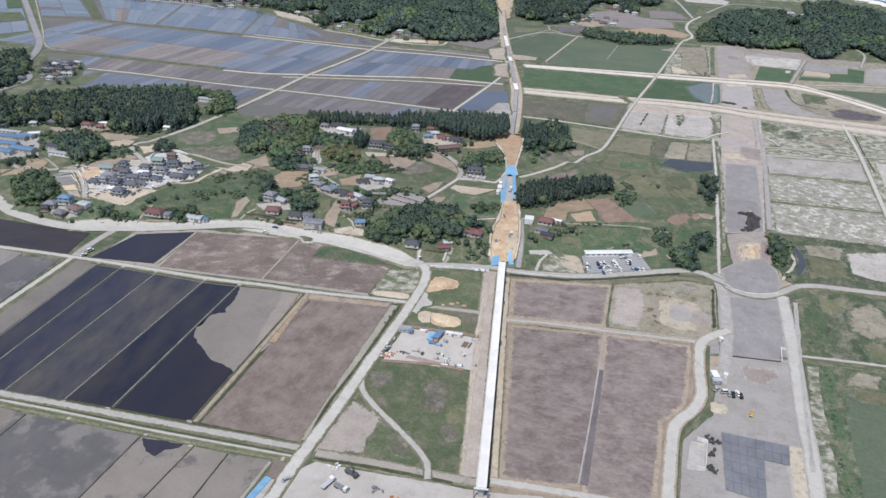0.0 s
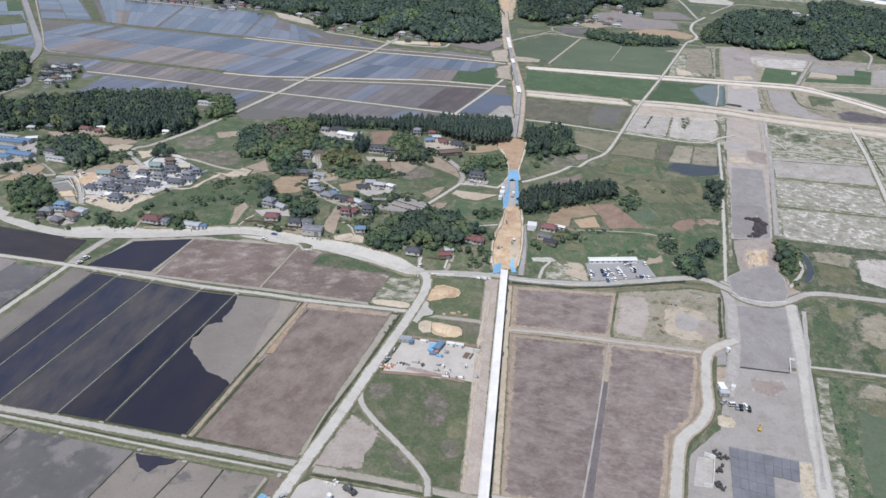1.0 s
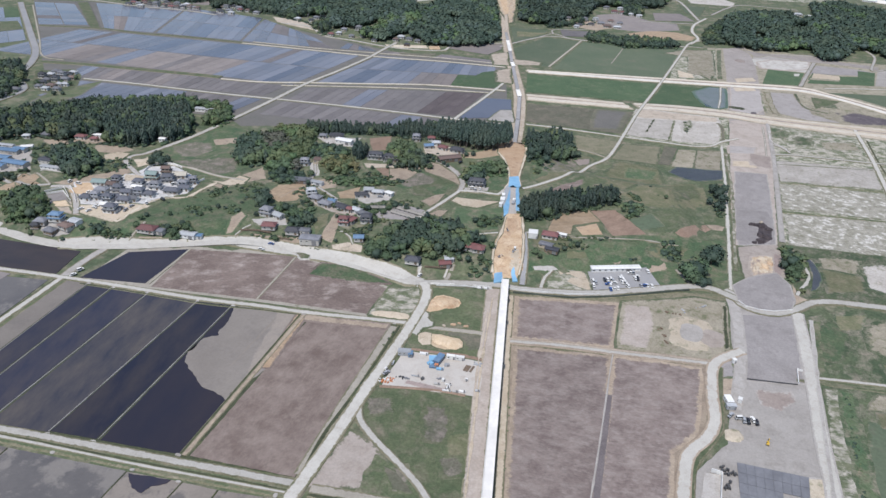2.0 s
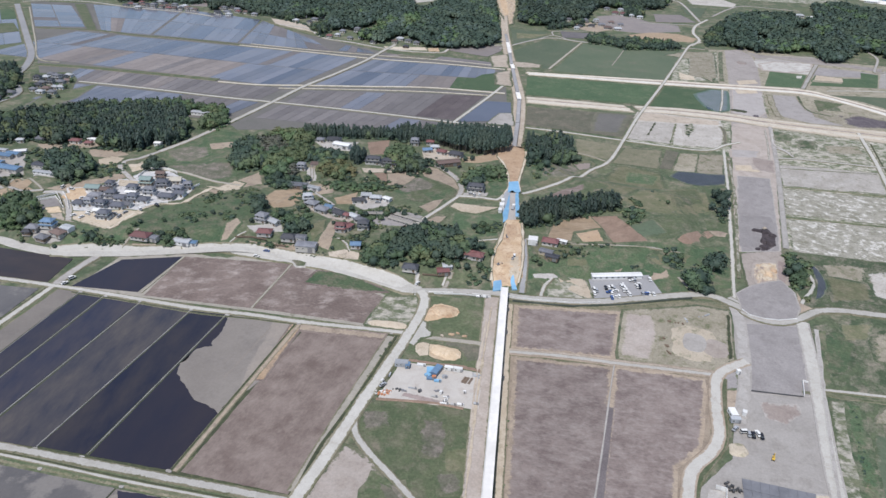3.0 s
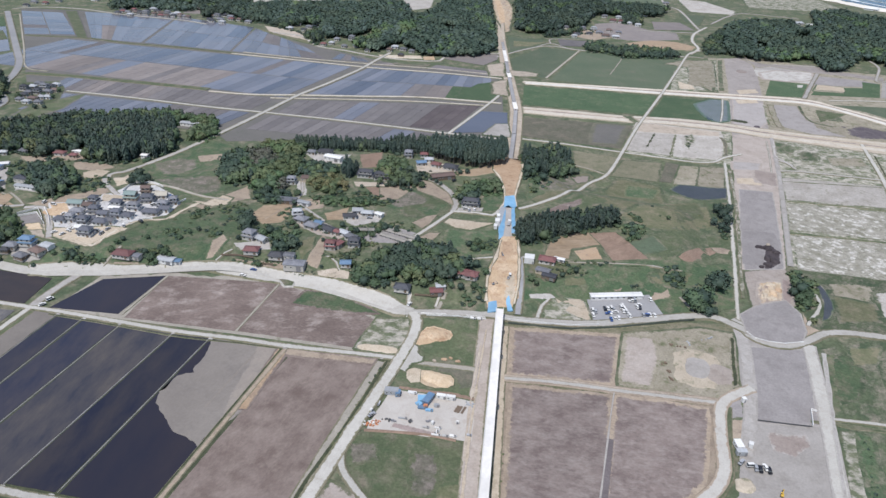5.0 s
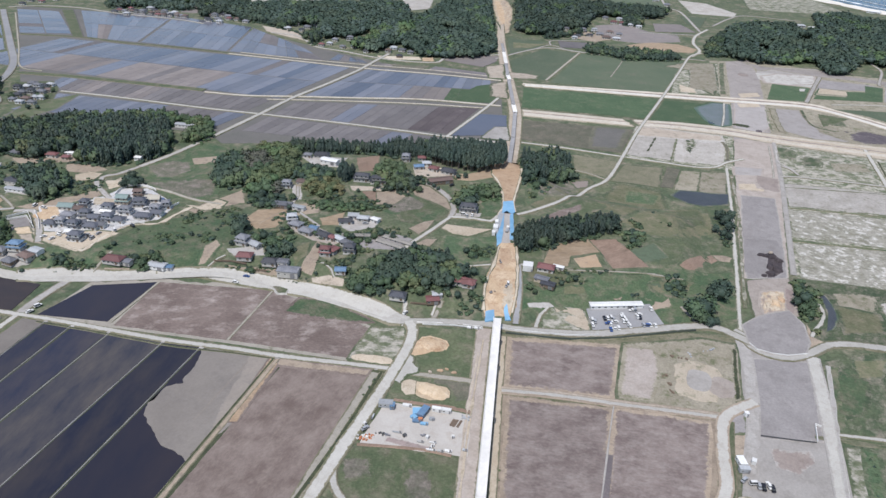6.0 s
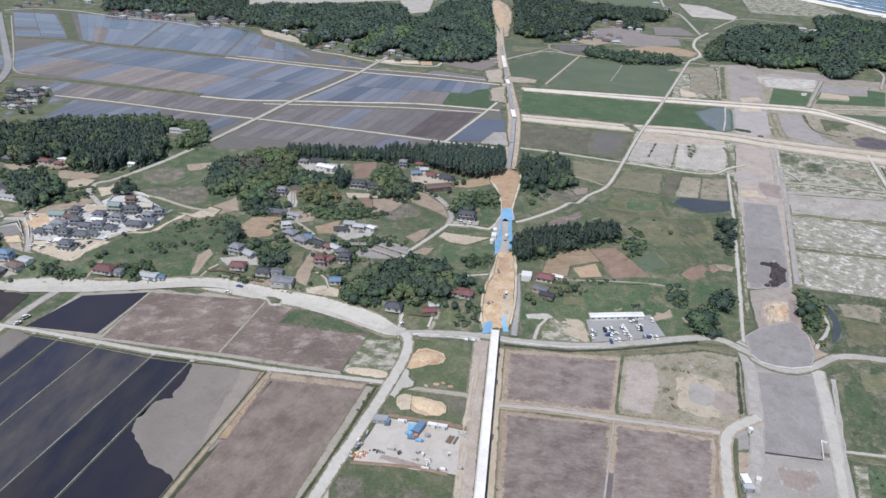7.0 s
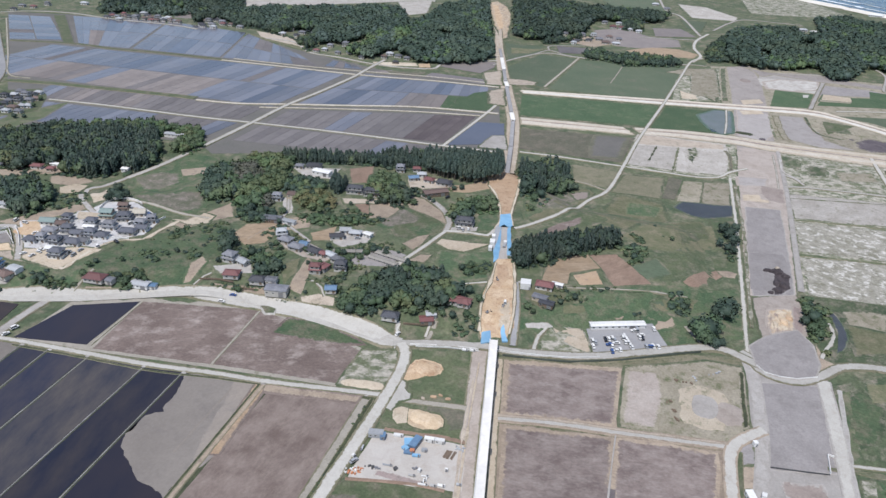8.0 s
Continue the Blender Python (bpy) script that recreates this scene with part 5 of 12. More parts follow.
spread("strip", [(72.1, 514.3), (99.3, 527.7), (101.4, 502.4), (100.8, 476.6), (91.2, 477.8), (74, 466.4)], 0.2, YARD_TAN, SCRUB, "earth works on the old line", "ground", 1.2, 0.8)
spread("strip", [(75.9, 662.7), (102.5, 666.3), (100.9, 592.1), (98.5, 527.4), (72.6, 517.4), (72.9, 595.4)], 0.26, YARD_DARK, YARD, "grey graded strip of the old line", "ground", 0.8, 0.8)
spread("strip", [(75, 807.8), (113.5, 838.6), (111.2, 719.9), (108.1, 661.5), (100.2, 528), (69.3, 516.1), (69.9, 606.5)], 0.2, YARD_TAN, SCRUB, "pale grey graded earth on the old line", "ground", 0.8, 0.8)
spread("strip", [(77.1, 1148.1), (108.7, 1169), (117.2, 1085.8), (116.2, 965.8), (113.2, 834.3), (74.8, 797.6), (77.5, 962.1)], 0.2, STRIP_FAR, DRYWEED, "grey graded strip of the old line", "ground", 0.8, 0.8)
ribbon("verge", [(69.2, 702.6), (71.4, 607.1), (69.6, 528), (69, 477)], 1.6, 0.35, WEEDY, "weedy edge of the old line", "bank", wob=0.8)
ribbon("road", [(65.3, 724.1), (65.6, 680.8), (66.2, 631), (65.9, 569.1), (65.4, 507), (64.8, 462.9), (64.8, 448.6)], 1.9, 0.45, TRACK, "narrow pale track along the old line", "road", around=WEEDY)
ribbon("road", [(63.7, 446.6), (66.8, 425.4), (67.7, 398.6), (67.6, 373.9), (65.2, 345.2), (62.9, 329.2)], 5.5, 0.3, GRAVEL, "pale track along the old line", "road", around=YARD)
ribbon("road", [(114.4, 824.5), (112.3, 720.3), (110.1, 662.4), (107, 596.9), (103.8, 533.3)], 2.8, 0.4, GRAVEL, "pale track along the old line", "road", around=YARD)
ribbon("road", [(108.3, 802), (107.6, 755.5), (105.7, 708.1)], 1.2, 0.35, PALE, "pale wheel track on the old line", "road")
ribbon("road", [(103.8, 435.7), (104.3, 393.3), (103.9, 354.1), (103, 315.8), (103.3, 287.4), (102.2, 249)], 6.0, 0.45, TRACK, "pale haul road", "road", around=YARD)
ribbon("road", [(60.8, 448.6), (65.8, 444.3), (70.6, 434.1), (81, 429.3), (91.6, 430.4), (104.6, 441), (115.2, 452.3), (129.2, 457.6), (147, 459.8), (199, 466.3)], 5.0, 0.6, TRACK, "pale road curving round the old line", "road")
spread("verge", [(104.9, 471.6), (108.5, 455.8), (114.7, 453.6), (104.6, 441), (103, 450)], 0.3, MARGIN, SCRUB, "bare earth corner of a road", "ground", 0.8, 0.84)
spread("field", [(108.3, 432.5), (138.9, 452.4), (193, 455), (174.6, 378.6), (107.5, 370.3)], 0.14, ROUGH, SCRUB, "rough green meadow", "field", 0.6, 1.2)
spread("rough_patch", [(107, 413.1), (122.5, 432.2), (131.1, 422.1), (122.4, 394), (110.2, 383.7)], 0.2, MEADOW, ROUGH, "lush green patch in a meadow", "ground", 1.6, 2.56)
spread("lot", [(144.2, 432.2), (158, 445.4), (163.5, 439.3), (163.7, 409.1), (150.5, 404.3), (142.8, 410.5)], 0.3, DRYWEED, ROUGH, "dry bare lot among grass", "ground", 2.0, 3.2)
spread("field", [(108.2, 365.6), (173.3, 373), (147.2, 264.7), (113.6, 253), (112.9, 302.5), (109.3, 327)], 0.14, ROUGH, SCRUB, "rough green meadow", "field", 0.6, 1.2)
spread("rough_patch", [(137.7, 366.3), (149.2, 366.4), (145.4, 354), (129.4, 350.7)], 0.2, DRYWEED, ROUGH, "dry weedy patch in a meadow", "ground", 1.6, 1.37)
spread("rough_patch", [(127.7, 340.5), (166.6, 345.2), (147.2, 264.7), (117.2, 254.2), (122.1, 297.9)], 0.18, DULL, ROUGH, "even dull green meadow", "ground", 1.5, 3.0)
spread("weeds", [(110.7, 361.8), (116.9, 364), (116.2, 303.7), (112.7, 252.7), (104.6, 249.8), (107, 308.7)], 0.2, WEEDY, SCRUB, "weedy dry margin of a haul road", "ground", 1.0, 1.69)
spread("rough_patch", [(109.8, 424.1), (117.2, 430.3), (112.8, 378.9), (106.7, 373.9)], 0.19, GRASS, ROUGH, "tussocky edge of a meadow", "ground", 1.5, 1.19)
spread("rough_patch", [(127, 440.8), (145, 447.5), (138.9, 430.2), (126.3, 422.9)], 0.19, OLIVE, ROUGH, "dry patch in a meadow", "ground", 1.6, 1.54)
spread("rough_patch", [(146, 396.8), (180.7, 403.7), (176.6, 386.7), (146.4, 382.3)], 0.19, OLIVE, ROUGH, "dry patch in a meadow", "ground", 1.6, 2.25)
spread("rough_patch", [(133.4, 349.7), (157.8, 353.7), (152.8, 343.5), (133, 339.1)], 0.21, OLIVE, ROUGH, "dry patch in a meadow", "ground", 1.6, 1.44)
spread("hedge_strip", [(118, 363), (124, 363), (122, 330), (121.5, 300), (120, 258), (114.5, 256), (116, 300), (117, 335)], 0.26, MEADOW, ROUGH, "strip of lush green grass", "bank", 1.6, 2.4)
ribbon("hedge_strip", [(96, 365), (114.4, 367.4), (132.4, 369.6), (176.9, 376.4)], 2.0, 0.3, GRASS, "grassy ditch beside a path", "bank", wob=0.6)
bushes("shrubs", [(119.8, 361.1), (122.8, 362.3), (117.7, 295.3), (117.6, 256.6), (115.2, 255.8), (115.5, 294.5)], 50, 0.4, 0.9, "low green bushes along a field edge", 71)
ribbon("road", [(106.3, 370.4), (133.3, 374.8), (178, 380.9)], 1.9, 0.5, TRACK, "narrow pale farm path", "road")

# sandy fields, upper right
spread("sandy_land", [(-26.7, 803.9), (67.1, 835.8), (117.5, 836.2), (278.2, 809), (196.7, 470.4), (136.2, 457.2), (111.5, 456.9), (105.4, 504), (109.6, 719.2), (65.2, 720.7), (-25.3, 717.6)], -0.06, WEEDY, SCRUB, "weedy sandy land between fields", "ground", 1.0, 2.0)
spread("sandy_land", [(54.2, 1144.9), (128.1, 1169.9), (234.1, 1139.5), (359.8, 1148.4), (282.9, 828.6), (116.8, 825.6), (67.1, 835.8), (68.7, 931.4)], -0.06, DRYWEED, SCRUB, "dry sandy graded land", "ground", 1.0, 2.0)
spread("field", [(114.3, 705.3), (199, 715.7), (196.6, 667.4), (113.4, 655.4)], 0.14, PALE, WEEDY, "bleached sandy field", "field", 1.0, 1.2)
spread("field", [(112.8, 647), (196.1, 656.8), (195.8, 604.5), (110.5, 596)], 0.14, PALE_WEEDY, WEEDY, "bleached sandy field with weeds", "field", 1.0, 1.2)
spread("field", [(109.6, 584.1), (230.1, 609.2), (214.4, 543.9), (159.2, 535.5), (109, 531.4)], 0.14, PALE_WEEDY, WEEDY, "bleached sandy field with weeds", "field", 1.5, 1.2)
spread("field", [(102.7, 529), (213, 538), (195.8, 466.5), (122.3, 458.7), (108.5, 455.8)], 0.14, ROUGH, SCRUB, "rough grassy field", "field", 1.0, 1.2)
spread("field", [(119.6, 806.8), (169.2, 802.9), (194.5, 788.2), (195.1, 733.8), (131.6, 731.5)], 0.14, WEEDY, WEEDY, "weedy sandy field", "field", 1.0, 1.2)
spread("field", [(210.8, 789.7), (274.5, 793.9), (265.1, 754.7), (209.8, 739.8)], 0.14, WEEDY, WEEDY, "weedy sandy field", "field", 1.0, 1.2)
spread("field", [(213.2, 718.5), (258.7, 728.2), (232.1, 617.6), (207.7, 611.4)], 0.14, PALE, WEEDY, "bleached sandy field", "field", 1.0, 1.2)
spread("rough_patch", [(155.8, 514.4), (180.3, 525.5), (209.8, 524.6), (200.6, 486.6), (171.3, 479.4), (153.8, 484.5)], 0.2, PALE, ROUGH, "bleached sandy patch", "ground", 1.6, 3.0)
spread("rough_patch", [(127.2, 499.1), (149.6, 499.2), (149.8, 477.5), (127.1, 468.9)], 0.25, OLIVE, ROUGH, "dry weedy patch", "ground", 1.6, 2.62)
ribbon("hedge_strip", [(113.1, 651.2), (155.6, 657.5), (197.1, 662.3)], 1.6, 0.3, SCRUB, "weedy bank between fields", "bank", wob=0.9)
ribbon("hedge_strip", [(108.2, 589.2), (160.2, 595), (229, 604.4)], 2.2, 0.3, SCRUB, "weedy bank between fields", "bank", wob=1.0)
ribbon("hedge_strip", [(113, 695.6), (156.8, 704.4), (197.4, 712.1)], 1.2, 0.3, SCRUB, "weedy edge of a field", "bank", wob=0.8)
ribbon("road", [(112.3, 720.3), (128.4, 725.4), (159.8, 728.7), (205.9, 732), (267.2, 743.4)], 2.6, 0.45, TRACK, "pale farm road", "road")
ribbon("road", [(201.8, 828), (202, 794.8), (202.4, 729.1), (198.5, 605.6), (196.4, 557.4)], 3.4, 0.46, TRACK, "pale farm road", "road")
ribbon("road", [(112.2, 750.4), (122, 744.2), (128.8, 730.4)], 2.2, 0.42, GRAVEL, "pale link track", "road")
ribbon("ditch", [(207.8, 797.3), (207.1, 738.7), (207.8, 694.8)], 1.2, 0.25, DITCH, "dark ditch beside a farm road", "ditch")
ribbon("haul_road", [(-581.9, 901.4), (-475.1, 904.5), (-373.2, 907.5), (-286.4, 918.4), (-200.4, 923.3)], 3.6, 0.5, HAUL, "pale haul road between rice fields", "road")
ribbon("haul_road", [(-571.1, 914.3), (-472.3, 916.7), (-380.2, 924.8), (-291.9, 935.5), (-203.8, 937.4)], 2.4, 0.42, HAUL, "tan earth haul road between rice fields", "road")
ribbon("haul_road", [(-509.9, 738.5), (-459.1, 745.3), (-407.4, 763.3), (-338.7, 786.3), (-266.5, 810.7), (-176.5, 822.6)], 4.0, 0.5, HAUL, "pale tan haul road between rice fields", "road")
ribbon("haul_road", [(-430.6, 742.4), (-340.3, 772.5), (-261.2, 795), (-193.8, 807.4)], 2.4, 0.42, HAUL, "pale gravel strip between rice fields", "road")
ribbon("road", [(-659.3, 678.8), (-587.2, 684.9), (-478, 688.8), (-411.5, 694.5), (-336.5, 700.2), (-269.8, 703.2), (-204.9, 704.3), (-146, 707.7)], 3.0, 0.5, TRACK, "narrow pale farm road", "road")
ribbon("road", [(-378.6, 987), (-382.5, 951.9), (-384.9, 895.4), (-394.6, 825.1), (-406.3, 761.2), (-411.5, 694.5), (-418.3, 622.7), (-426.1, 563.2), (-434.2, 529.5)], 4.5, 0.6, TRACK, "pale farm road crossing the rice fields", "road")
ribbon("road", [(-129.5, 716.6), (-90.1, 718), (-33.8, 715.9), (3.4, 715.4), (34.1, 714.5), (54.3, 721.2), (65.5, 737.9), (81.5, 753.4)], 2.4, 0.45, TRACK, "narrow pale farm road", "road")
ribbon("road", [(44, 1185.3), (28, 1157), (15, 1061.9), (-1.9, 931.6), (-21.3, 797.7), (-29.6, 719.1), (-37.9, 655.1), (-51.8, 626.4), (-65.5, 583.4), (-79.7, 560.1), (-88.6, 548.1), (-95.9, 540.1)], 2.8, 0.6, TRACK, "pale farm road", "road")
ribbon("path", [(-69.2, 664.8), (-53.8, 661.1), (-38.8, 653.4)], 1.3, 0.5, BUND, "narrow lane from a grove to a road", "path")
ribbon("road", [(-127.6, 1112.7), (-147.4, 947.7)], 2.6, 0.4, BUND, "pale farm path", "path")
ribbon("road", [(-233, 1024), (-183.1, 1117.5), (-134.4, 1117.4), (-77.7, 1112.9), (25.5, 1138.9)], 3.0, 0.4, GRAVEL, "pale farm road", "road")
ribbon("road", [(-204.3, 702.5), (-190.6, 808.8), (-184.5, 871.9)], 3.0, 0.5, TRACK, "pale farm path", "road")
ribbon("road", [(54.8, 1367.8), (36, 1305.1), (32.1, 1246), (41.5, 1197), (29.3, 1156.2)], 4, 0.5, TRACK, "pale winding road", "road")
ribbon("road", [(-1077.5, 1001), (-870.5, 815.3), (-804.2, 754.7), (-766, 707.6), (-734.1, 655.6), (-689.5, 618.8), (-684.2, 574.4), (-692.7, 553.3)], 8.0, 0.8, ASPHALT, "grey two-lane highway", "road")
ribbon("road", [(-1041.2, 991.2), (-861.6, 819.7), (-780.9, 742.1), (-740, 735.4)], 1.6, 0.5, BUND, "pale farm road beside the highway", "road")

# haul roads of the graded land
spread("haul_road", [(-29, 832), (18.6, 842), (71.6, 845), (105.6, 842), (155.5, 841), (224.2, 844), (292, 842), (286, 803), (216.8, 806), (151.6, 809.5), (103.6, 813), (70.8, 820), (19.2, 819), (-18, 815)], 0.3, TANROAD, DRYWEED, "tan bed of a haul road", "road", 0.8, 1.6)
spread("haul_road", [(-150, 819), (-103, 825), (-41, 829), (-28, 811), (-99.4, 803), (-144, 799)], 0.3, TANROAD, DRYWEED, "tan bed of a haul road", "road", 0.8, 1.6)
spread("haul_road", [(-171.7, 921), (-120.1, 930), (-11, 950), (69.2, 963), (160, 976), (194.8, 960), (241.3, 927), (285, 888), (276, 868), (236.9, 908), (192.6, 944), (157.5, 956), (68.5, 943), (-9.9, 931), (-118.1, 919.7), (-166.9, 914)], 0.3, TANROAD, DRYWEED, "tan bed of a haul road", "road", 0.8, 1.6)
ribbon("haul_road", [(-27.46, 829.62), (18.684, 838.78), (71.488, 841.5), (105.32, 837.94), (154.954, 836.59), (223.164, 838.68), (291.16, 836.54)], 4.2, 0.46, HAUL, "cream lane of a haul road", "road", wob=0.5, around=TANROAD)
ribbon("haul_road", [(-24.16, 824.52), (18.864, 831.88), (71.248, 834), (104.72, 829.24), (153.784, 827.14), (220.944, 827.28), (289.36, 824.84)], 3, 0.42, YARD_BROWN, "brown rut between haul lanes", "road", wob=0.7, around=TANROAD)
ribbon("haul_road", [(-21.08, 819.76), (19.032, 825.44), (71.024, 827), (104.16, 821.12), (152.692, 818.32), (218.872, 816.64), (287.68, 813.92)], 8.5, 0.48, HAUL, "broad cream lane of a haul road", "road", wob=0.8, around=TANROAD)
ribbon("haul_road", [(-149.16, 816.2), (-102.496, 821.92), (-39.18, 826.48)], 4.2, 0.46, HAUL, "cream lane of a haul road", "road", wob=0.5, around=TANROAD)
ribbon("haul_road", [(-147.36, 810.2), (-101.416, 815.32), (-35.28, 821.08)], 3, 0.42, YARD_BROWN, "brown rut between haul lanes", "road", wob=0.7, around=TANROAD)
ribbon("haul_road", [(-145.68, 804.6), (-100.408, 809.16), (-31.64, 816.04)], 8.5, 0.48, HAUL, "broad cream lane of a haul road", "road", wob=0.8, around=TANROAD)
ribbon("haul_road", [(-171.124, 920.16), (-119.86, 928.764), (-10.868, 947.72), (69.116, 960.6), (159.7, 973.6), (194.536, 958.08), (240.772, 924.72), (283.92, 885.6)], 4, 0.46, HAUL, "cream lane of a haul road", "road", wob=0.6, around=TANROAD)
ribbon("haul_road", [(-169.684, 918.06), (-119.26, 925.674), (-10.538, 942.02), (68.906, 954.6), (158.95, 967.6), (193.876, 953.28), (239.452, 919.02), (281.22, 879.6)], 4, 0.4, YARD_BROWN, "brown rut between haul lanes", "road", wob=0.8, around=TANROAD)
ribbon("haul_road", [(-167.86, 915.4), (-118.5, 921.76), (-10.12, 934.8), (68.64, 947), (158, 960), (193.04, 947.2), (237.78, 911.8), (277.8, 872)], 7, 0.5, WHITEROAD, "white lane of a haul road", "road", wob=0.5, around=TANROAD)

# graded land round the old line
spread("strip", [(81.4, 945.3), (114, 940.4), (113.1, 864.2), (102.8, 840.9), (78.7, 850.1)], 0.27, STRIP_PALE, YARD_TAN, "pale grey graded strip of the old line", "ground", 1, 1.2)
spread("lot", [(87.1, 986.9), (110.4, 999.4), (113.2, 982.9), (90.2, 968.2)], 0.33, SANDLOT, STRIP_FAR, "cream sand on the old line", "ground", 1, 2)
spread("lot", [(83.8, 941.6), (108.6, 952), (110.2, 938.8), (87, 926.8)], 0.33, SANDLOT, STRIP_PALE, "cream sand on the old line", "ground", 1, 2)
spread("lot", [(73.9, 688.3), (88, 693.8), (88.8, 683.7), (94.4, 683.3), (95, 678.5), (74.3, 675.5)], 0.4, SANDLOT, YARD_TAN, "cream sand at the end of a graded strip", "ground", 1, 2)
spread("lot", [(91.7, 714.2), (109, 712.8), (108.1, 681.1), (95.3, 683.7), (89.7, 697.1)], 0.38, YARD_BROWN, YARD_TAN, "brown graded patch on the old line", "ground", 1, 2)
spread("lot", [(72.7, 729.6), (98, 733.7), (94.2, 715.2), (72.9, 709.6)], 0.36, STRIP_PALE, YARD_TAN, "pale grey patch on the old line", "ground", 1, 2)
spread("lot", [(75.5, 577.7), (96, 582.6), (97, 533), (72.7, 526.4)], 0.35, YARD_DARK, YARD_DARK, "darker grey graded patch", "ground", 1, 2)
soft_patch("soil_heap", 84.9, 858.5, 9, 4, -8, 0.45, DITCH, "dark weedy heap beside a haul road", "ground", 1.5, 0.8)
soft_patch("soil_heap", 102.1, 846.2, 3, 3, 0, 0.5, SOIL, "small dark heap beside a haul road", "ground", 0.8, 1)
soft_patch("soil_heap", 97.9, 1083.1, 6, 8, 0, 0.45, YARD_BROWN, "low brown heap on the old line", "ground", 1.5, 0.6)
spread("graded_field", [(126.3, 938.8), (151.3, 942.5), (157.1, 890.1), (176.7, 874.8), (199.4, 861.9), (188.8, 846.9), (155.9, 844.2), (130.6, 856), (124.5, 876.7)], 0.2, STRIP_PALE, DRYWEED, "grey graded field between haul roads", "field", 1, 1.2)
ribbon("verge", [(122.7, 939.5), (123.4, 890.3), (125.9, 854.1)], 5, 0.36, DRYWEED, "dry weedy edge of a graded field", "bank", wob=1)
ribbon("verge", [(155.2, 944.1), (156.7, 906.2), (163.9, 885), (182.6, 877.3)], 2.5, 0.36, ROUGH, "grassy edge of a graded field", "bank", wob=0.9)
spread("rough_patch", [(171.4, 929), (191.6, 937.4), (194.8, 919.8), (197.2, 898.7), (181.5, 900.1), (171.6, 912.3)], 0.25, ROUGH, DRYWEED, "green weeds beside a haul road", "ground", 1, 3)
spread("rough_patch", [(183.2, 881.3), (211.7, 885.4), (231.2, 878.4), (226.5, 855.1), (206.8, 857.7), (191.6, 864.2)], 0.25, SOIL, DRYWEED, "dark purple-grey soil beside a haul road", "ground", 1, 4)
spread("rough_patch", [(114.5, 799.6), (125.4, 802.4), (134.4, 787.9), (128.7, 768.3), (115.7, 777.2)], 0.26, ROUGH, WEEDY, "green weeds in a sandy field", "ground", 1, 3)
spread("rough_patch", [(138, 783), (153.3, 782.8), (151.4, 760.7), (137.7, 758.3)], 0.26, ROUGH, WEEDY, "green weeds in a sandy field", "ground", 1, 3)
spread("rough_patch", [(162.2, 774), (193.5, 783.4), (194.7, 763.3), (164.2, 754.1)], 0.26, DRYWEED, WEEDY, "dry weeds in a sandy field", "ground", 1, 3)
ribbon("road", [(115.1, 806.7), (113.4, 762.2), (120.1, 748.4), (127.1, 739.5)], 2.2, 0.42, GRAVEL, "pale track round a sandy field", "road", wob=0.3)
spread("lot", [(123.2, 1085.1), (142.7, 1105.7), (188.5, 1113.6), (187.1, 1075.3), (155.5, 1056.1), (123.9, 1056.4)], 0.36, WHITELOT, YARD_TAN, "bright white graded lot", "ground", 1.5, 4)
spread("lot", [(98.3, 1169.5), (113.8, 1143.5), (126.8, 1136.3), (201.7, 1149.5), (235.1, 1133.8), (280.4, 1124.2), (276.7, 1105.6), (232.1, 1114.8), (193.7, 1115.9), (137.6, 1131.4), (121.6, 1115)], 0.28, STRIP_FAR, DRYWEED, "tan-grey graded land below a wood", "ground", 1, 2)
spread("lot", [(189.1, 1054.2), (219.9, 1051.4), (218.4, 1030.1), (183, 1027.8)], 0.36, SANDLOT, LUSH, "cream strip in a green field", "ground", 1, 1.2)
spread("lot", [(16.4, 998.8), (34.5, 985.1), (37.3, 968.2), (18.5, 965.3)], 0.34, SANDLOT, WEEDY, "cream bare patch beside a farm road", "ground", 1, 2)
spread("field", [(37.5, 903.8), (56.7, 930.2), (73.3, 932.5), (72.5, 855.3), (61.2, 846.7), (49.6, 861.9)], 0.32, MARSH, LUSH, "waterlogged grey-green corner of a field", "field", 1.5, 3)
ribbon("channel", [(69, 935.3), (67.6, 888), (64.7, 848.2)], 1.6, 0.5, TRACK, "pale channel across a waterlogged field", "channel", wob=0.3)
spread("lot", [(-21.6, 810.8), (-4.1, 814.2), (19.3, 812.4), (62.1, 813.3), (62.3, 799.1), (25.5, 791.2), (-20.8, 783.2)], 0.3, LOT, PALE, "tan-brown bare edge below a haul road", "ground", 1, 2.5)
spread("rough_patch", [(27.2, 784.9), (34.4, 794.9), (37.8, 778.9), (32.6, 750.3), (28.1, 761.6)], 0.34, WEEDY, PALE, "green weeds on a sandy field", "ground", 1.5, 2.5)
bushes("shrubs", [(27.8, 785.2), (34.4, 793.1), (36.7, 778.4), (31.5, 753.1), (28.6, 765.1)], 22, 0.6, 1.6, "dark weeds on a sandy field", 141)
ribbon("hedge_strip", [(-2.5, 783.4), (-5.7, 757.9), (-8, 740.5)], 0.9, 0.34, DITCH, "dark weeds between sandy fields", "bank", wob=1)
ribbon("hedge_strip", [(63.3, 796.1), (67.2, 780.6), (67.1, 743.8)], 3, 0.34, OLIVE_DARK, "weedy edge of the old line", "bank", wob=1.2)
spread("rough_patch", [(-3.8, 1085.1), (23.8, 1117.1), (59.9, 1126.5), (62.3, 1018.6), (57.3, 969.2), (33, 1006), (29.6, 1077.6)], 0.2, DRYWEED, ROUGH, "pale sandy patch in a weedy field", "ground", 1, 3)
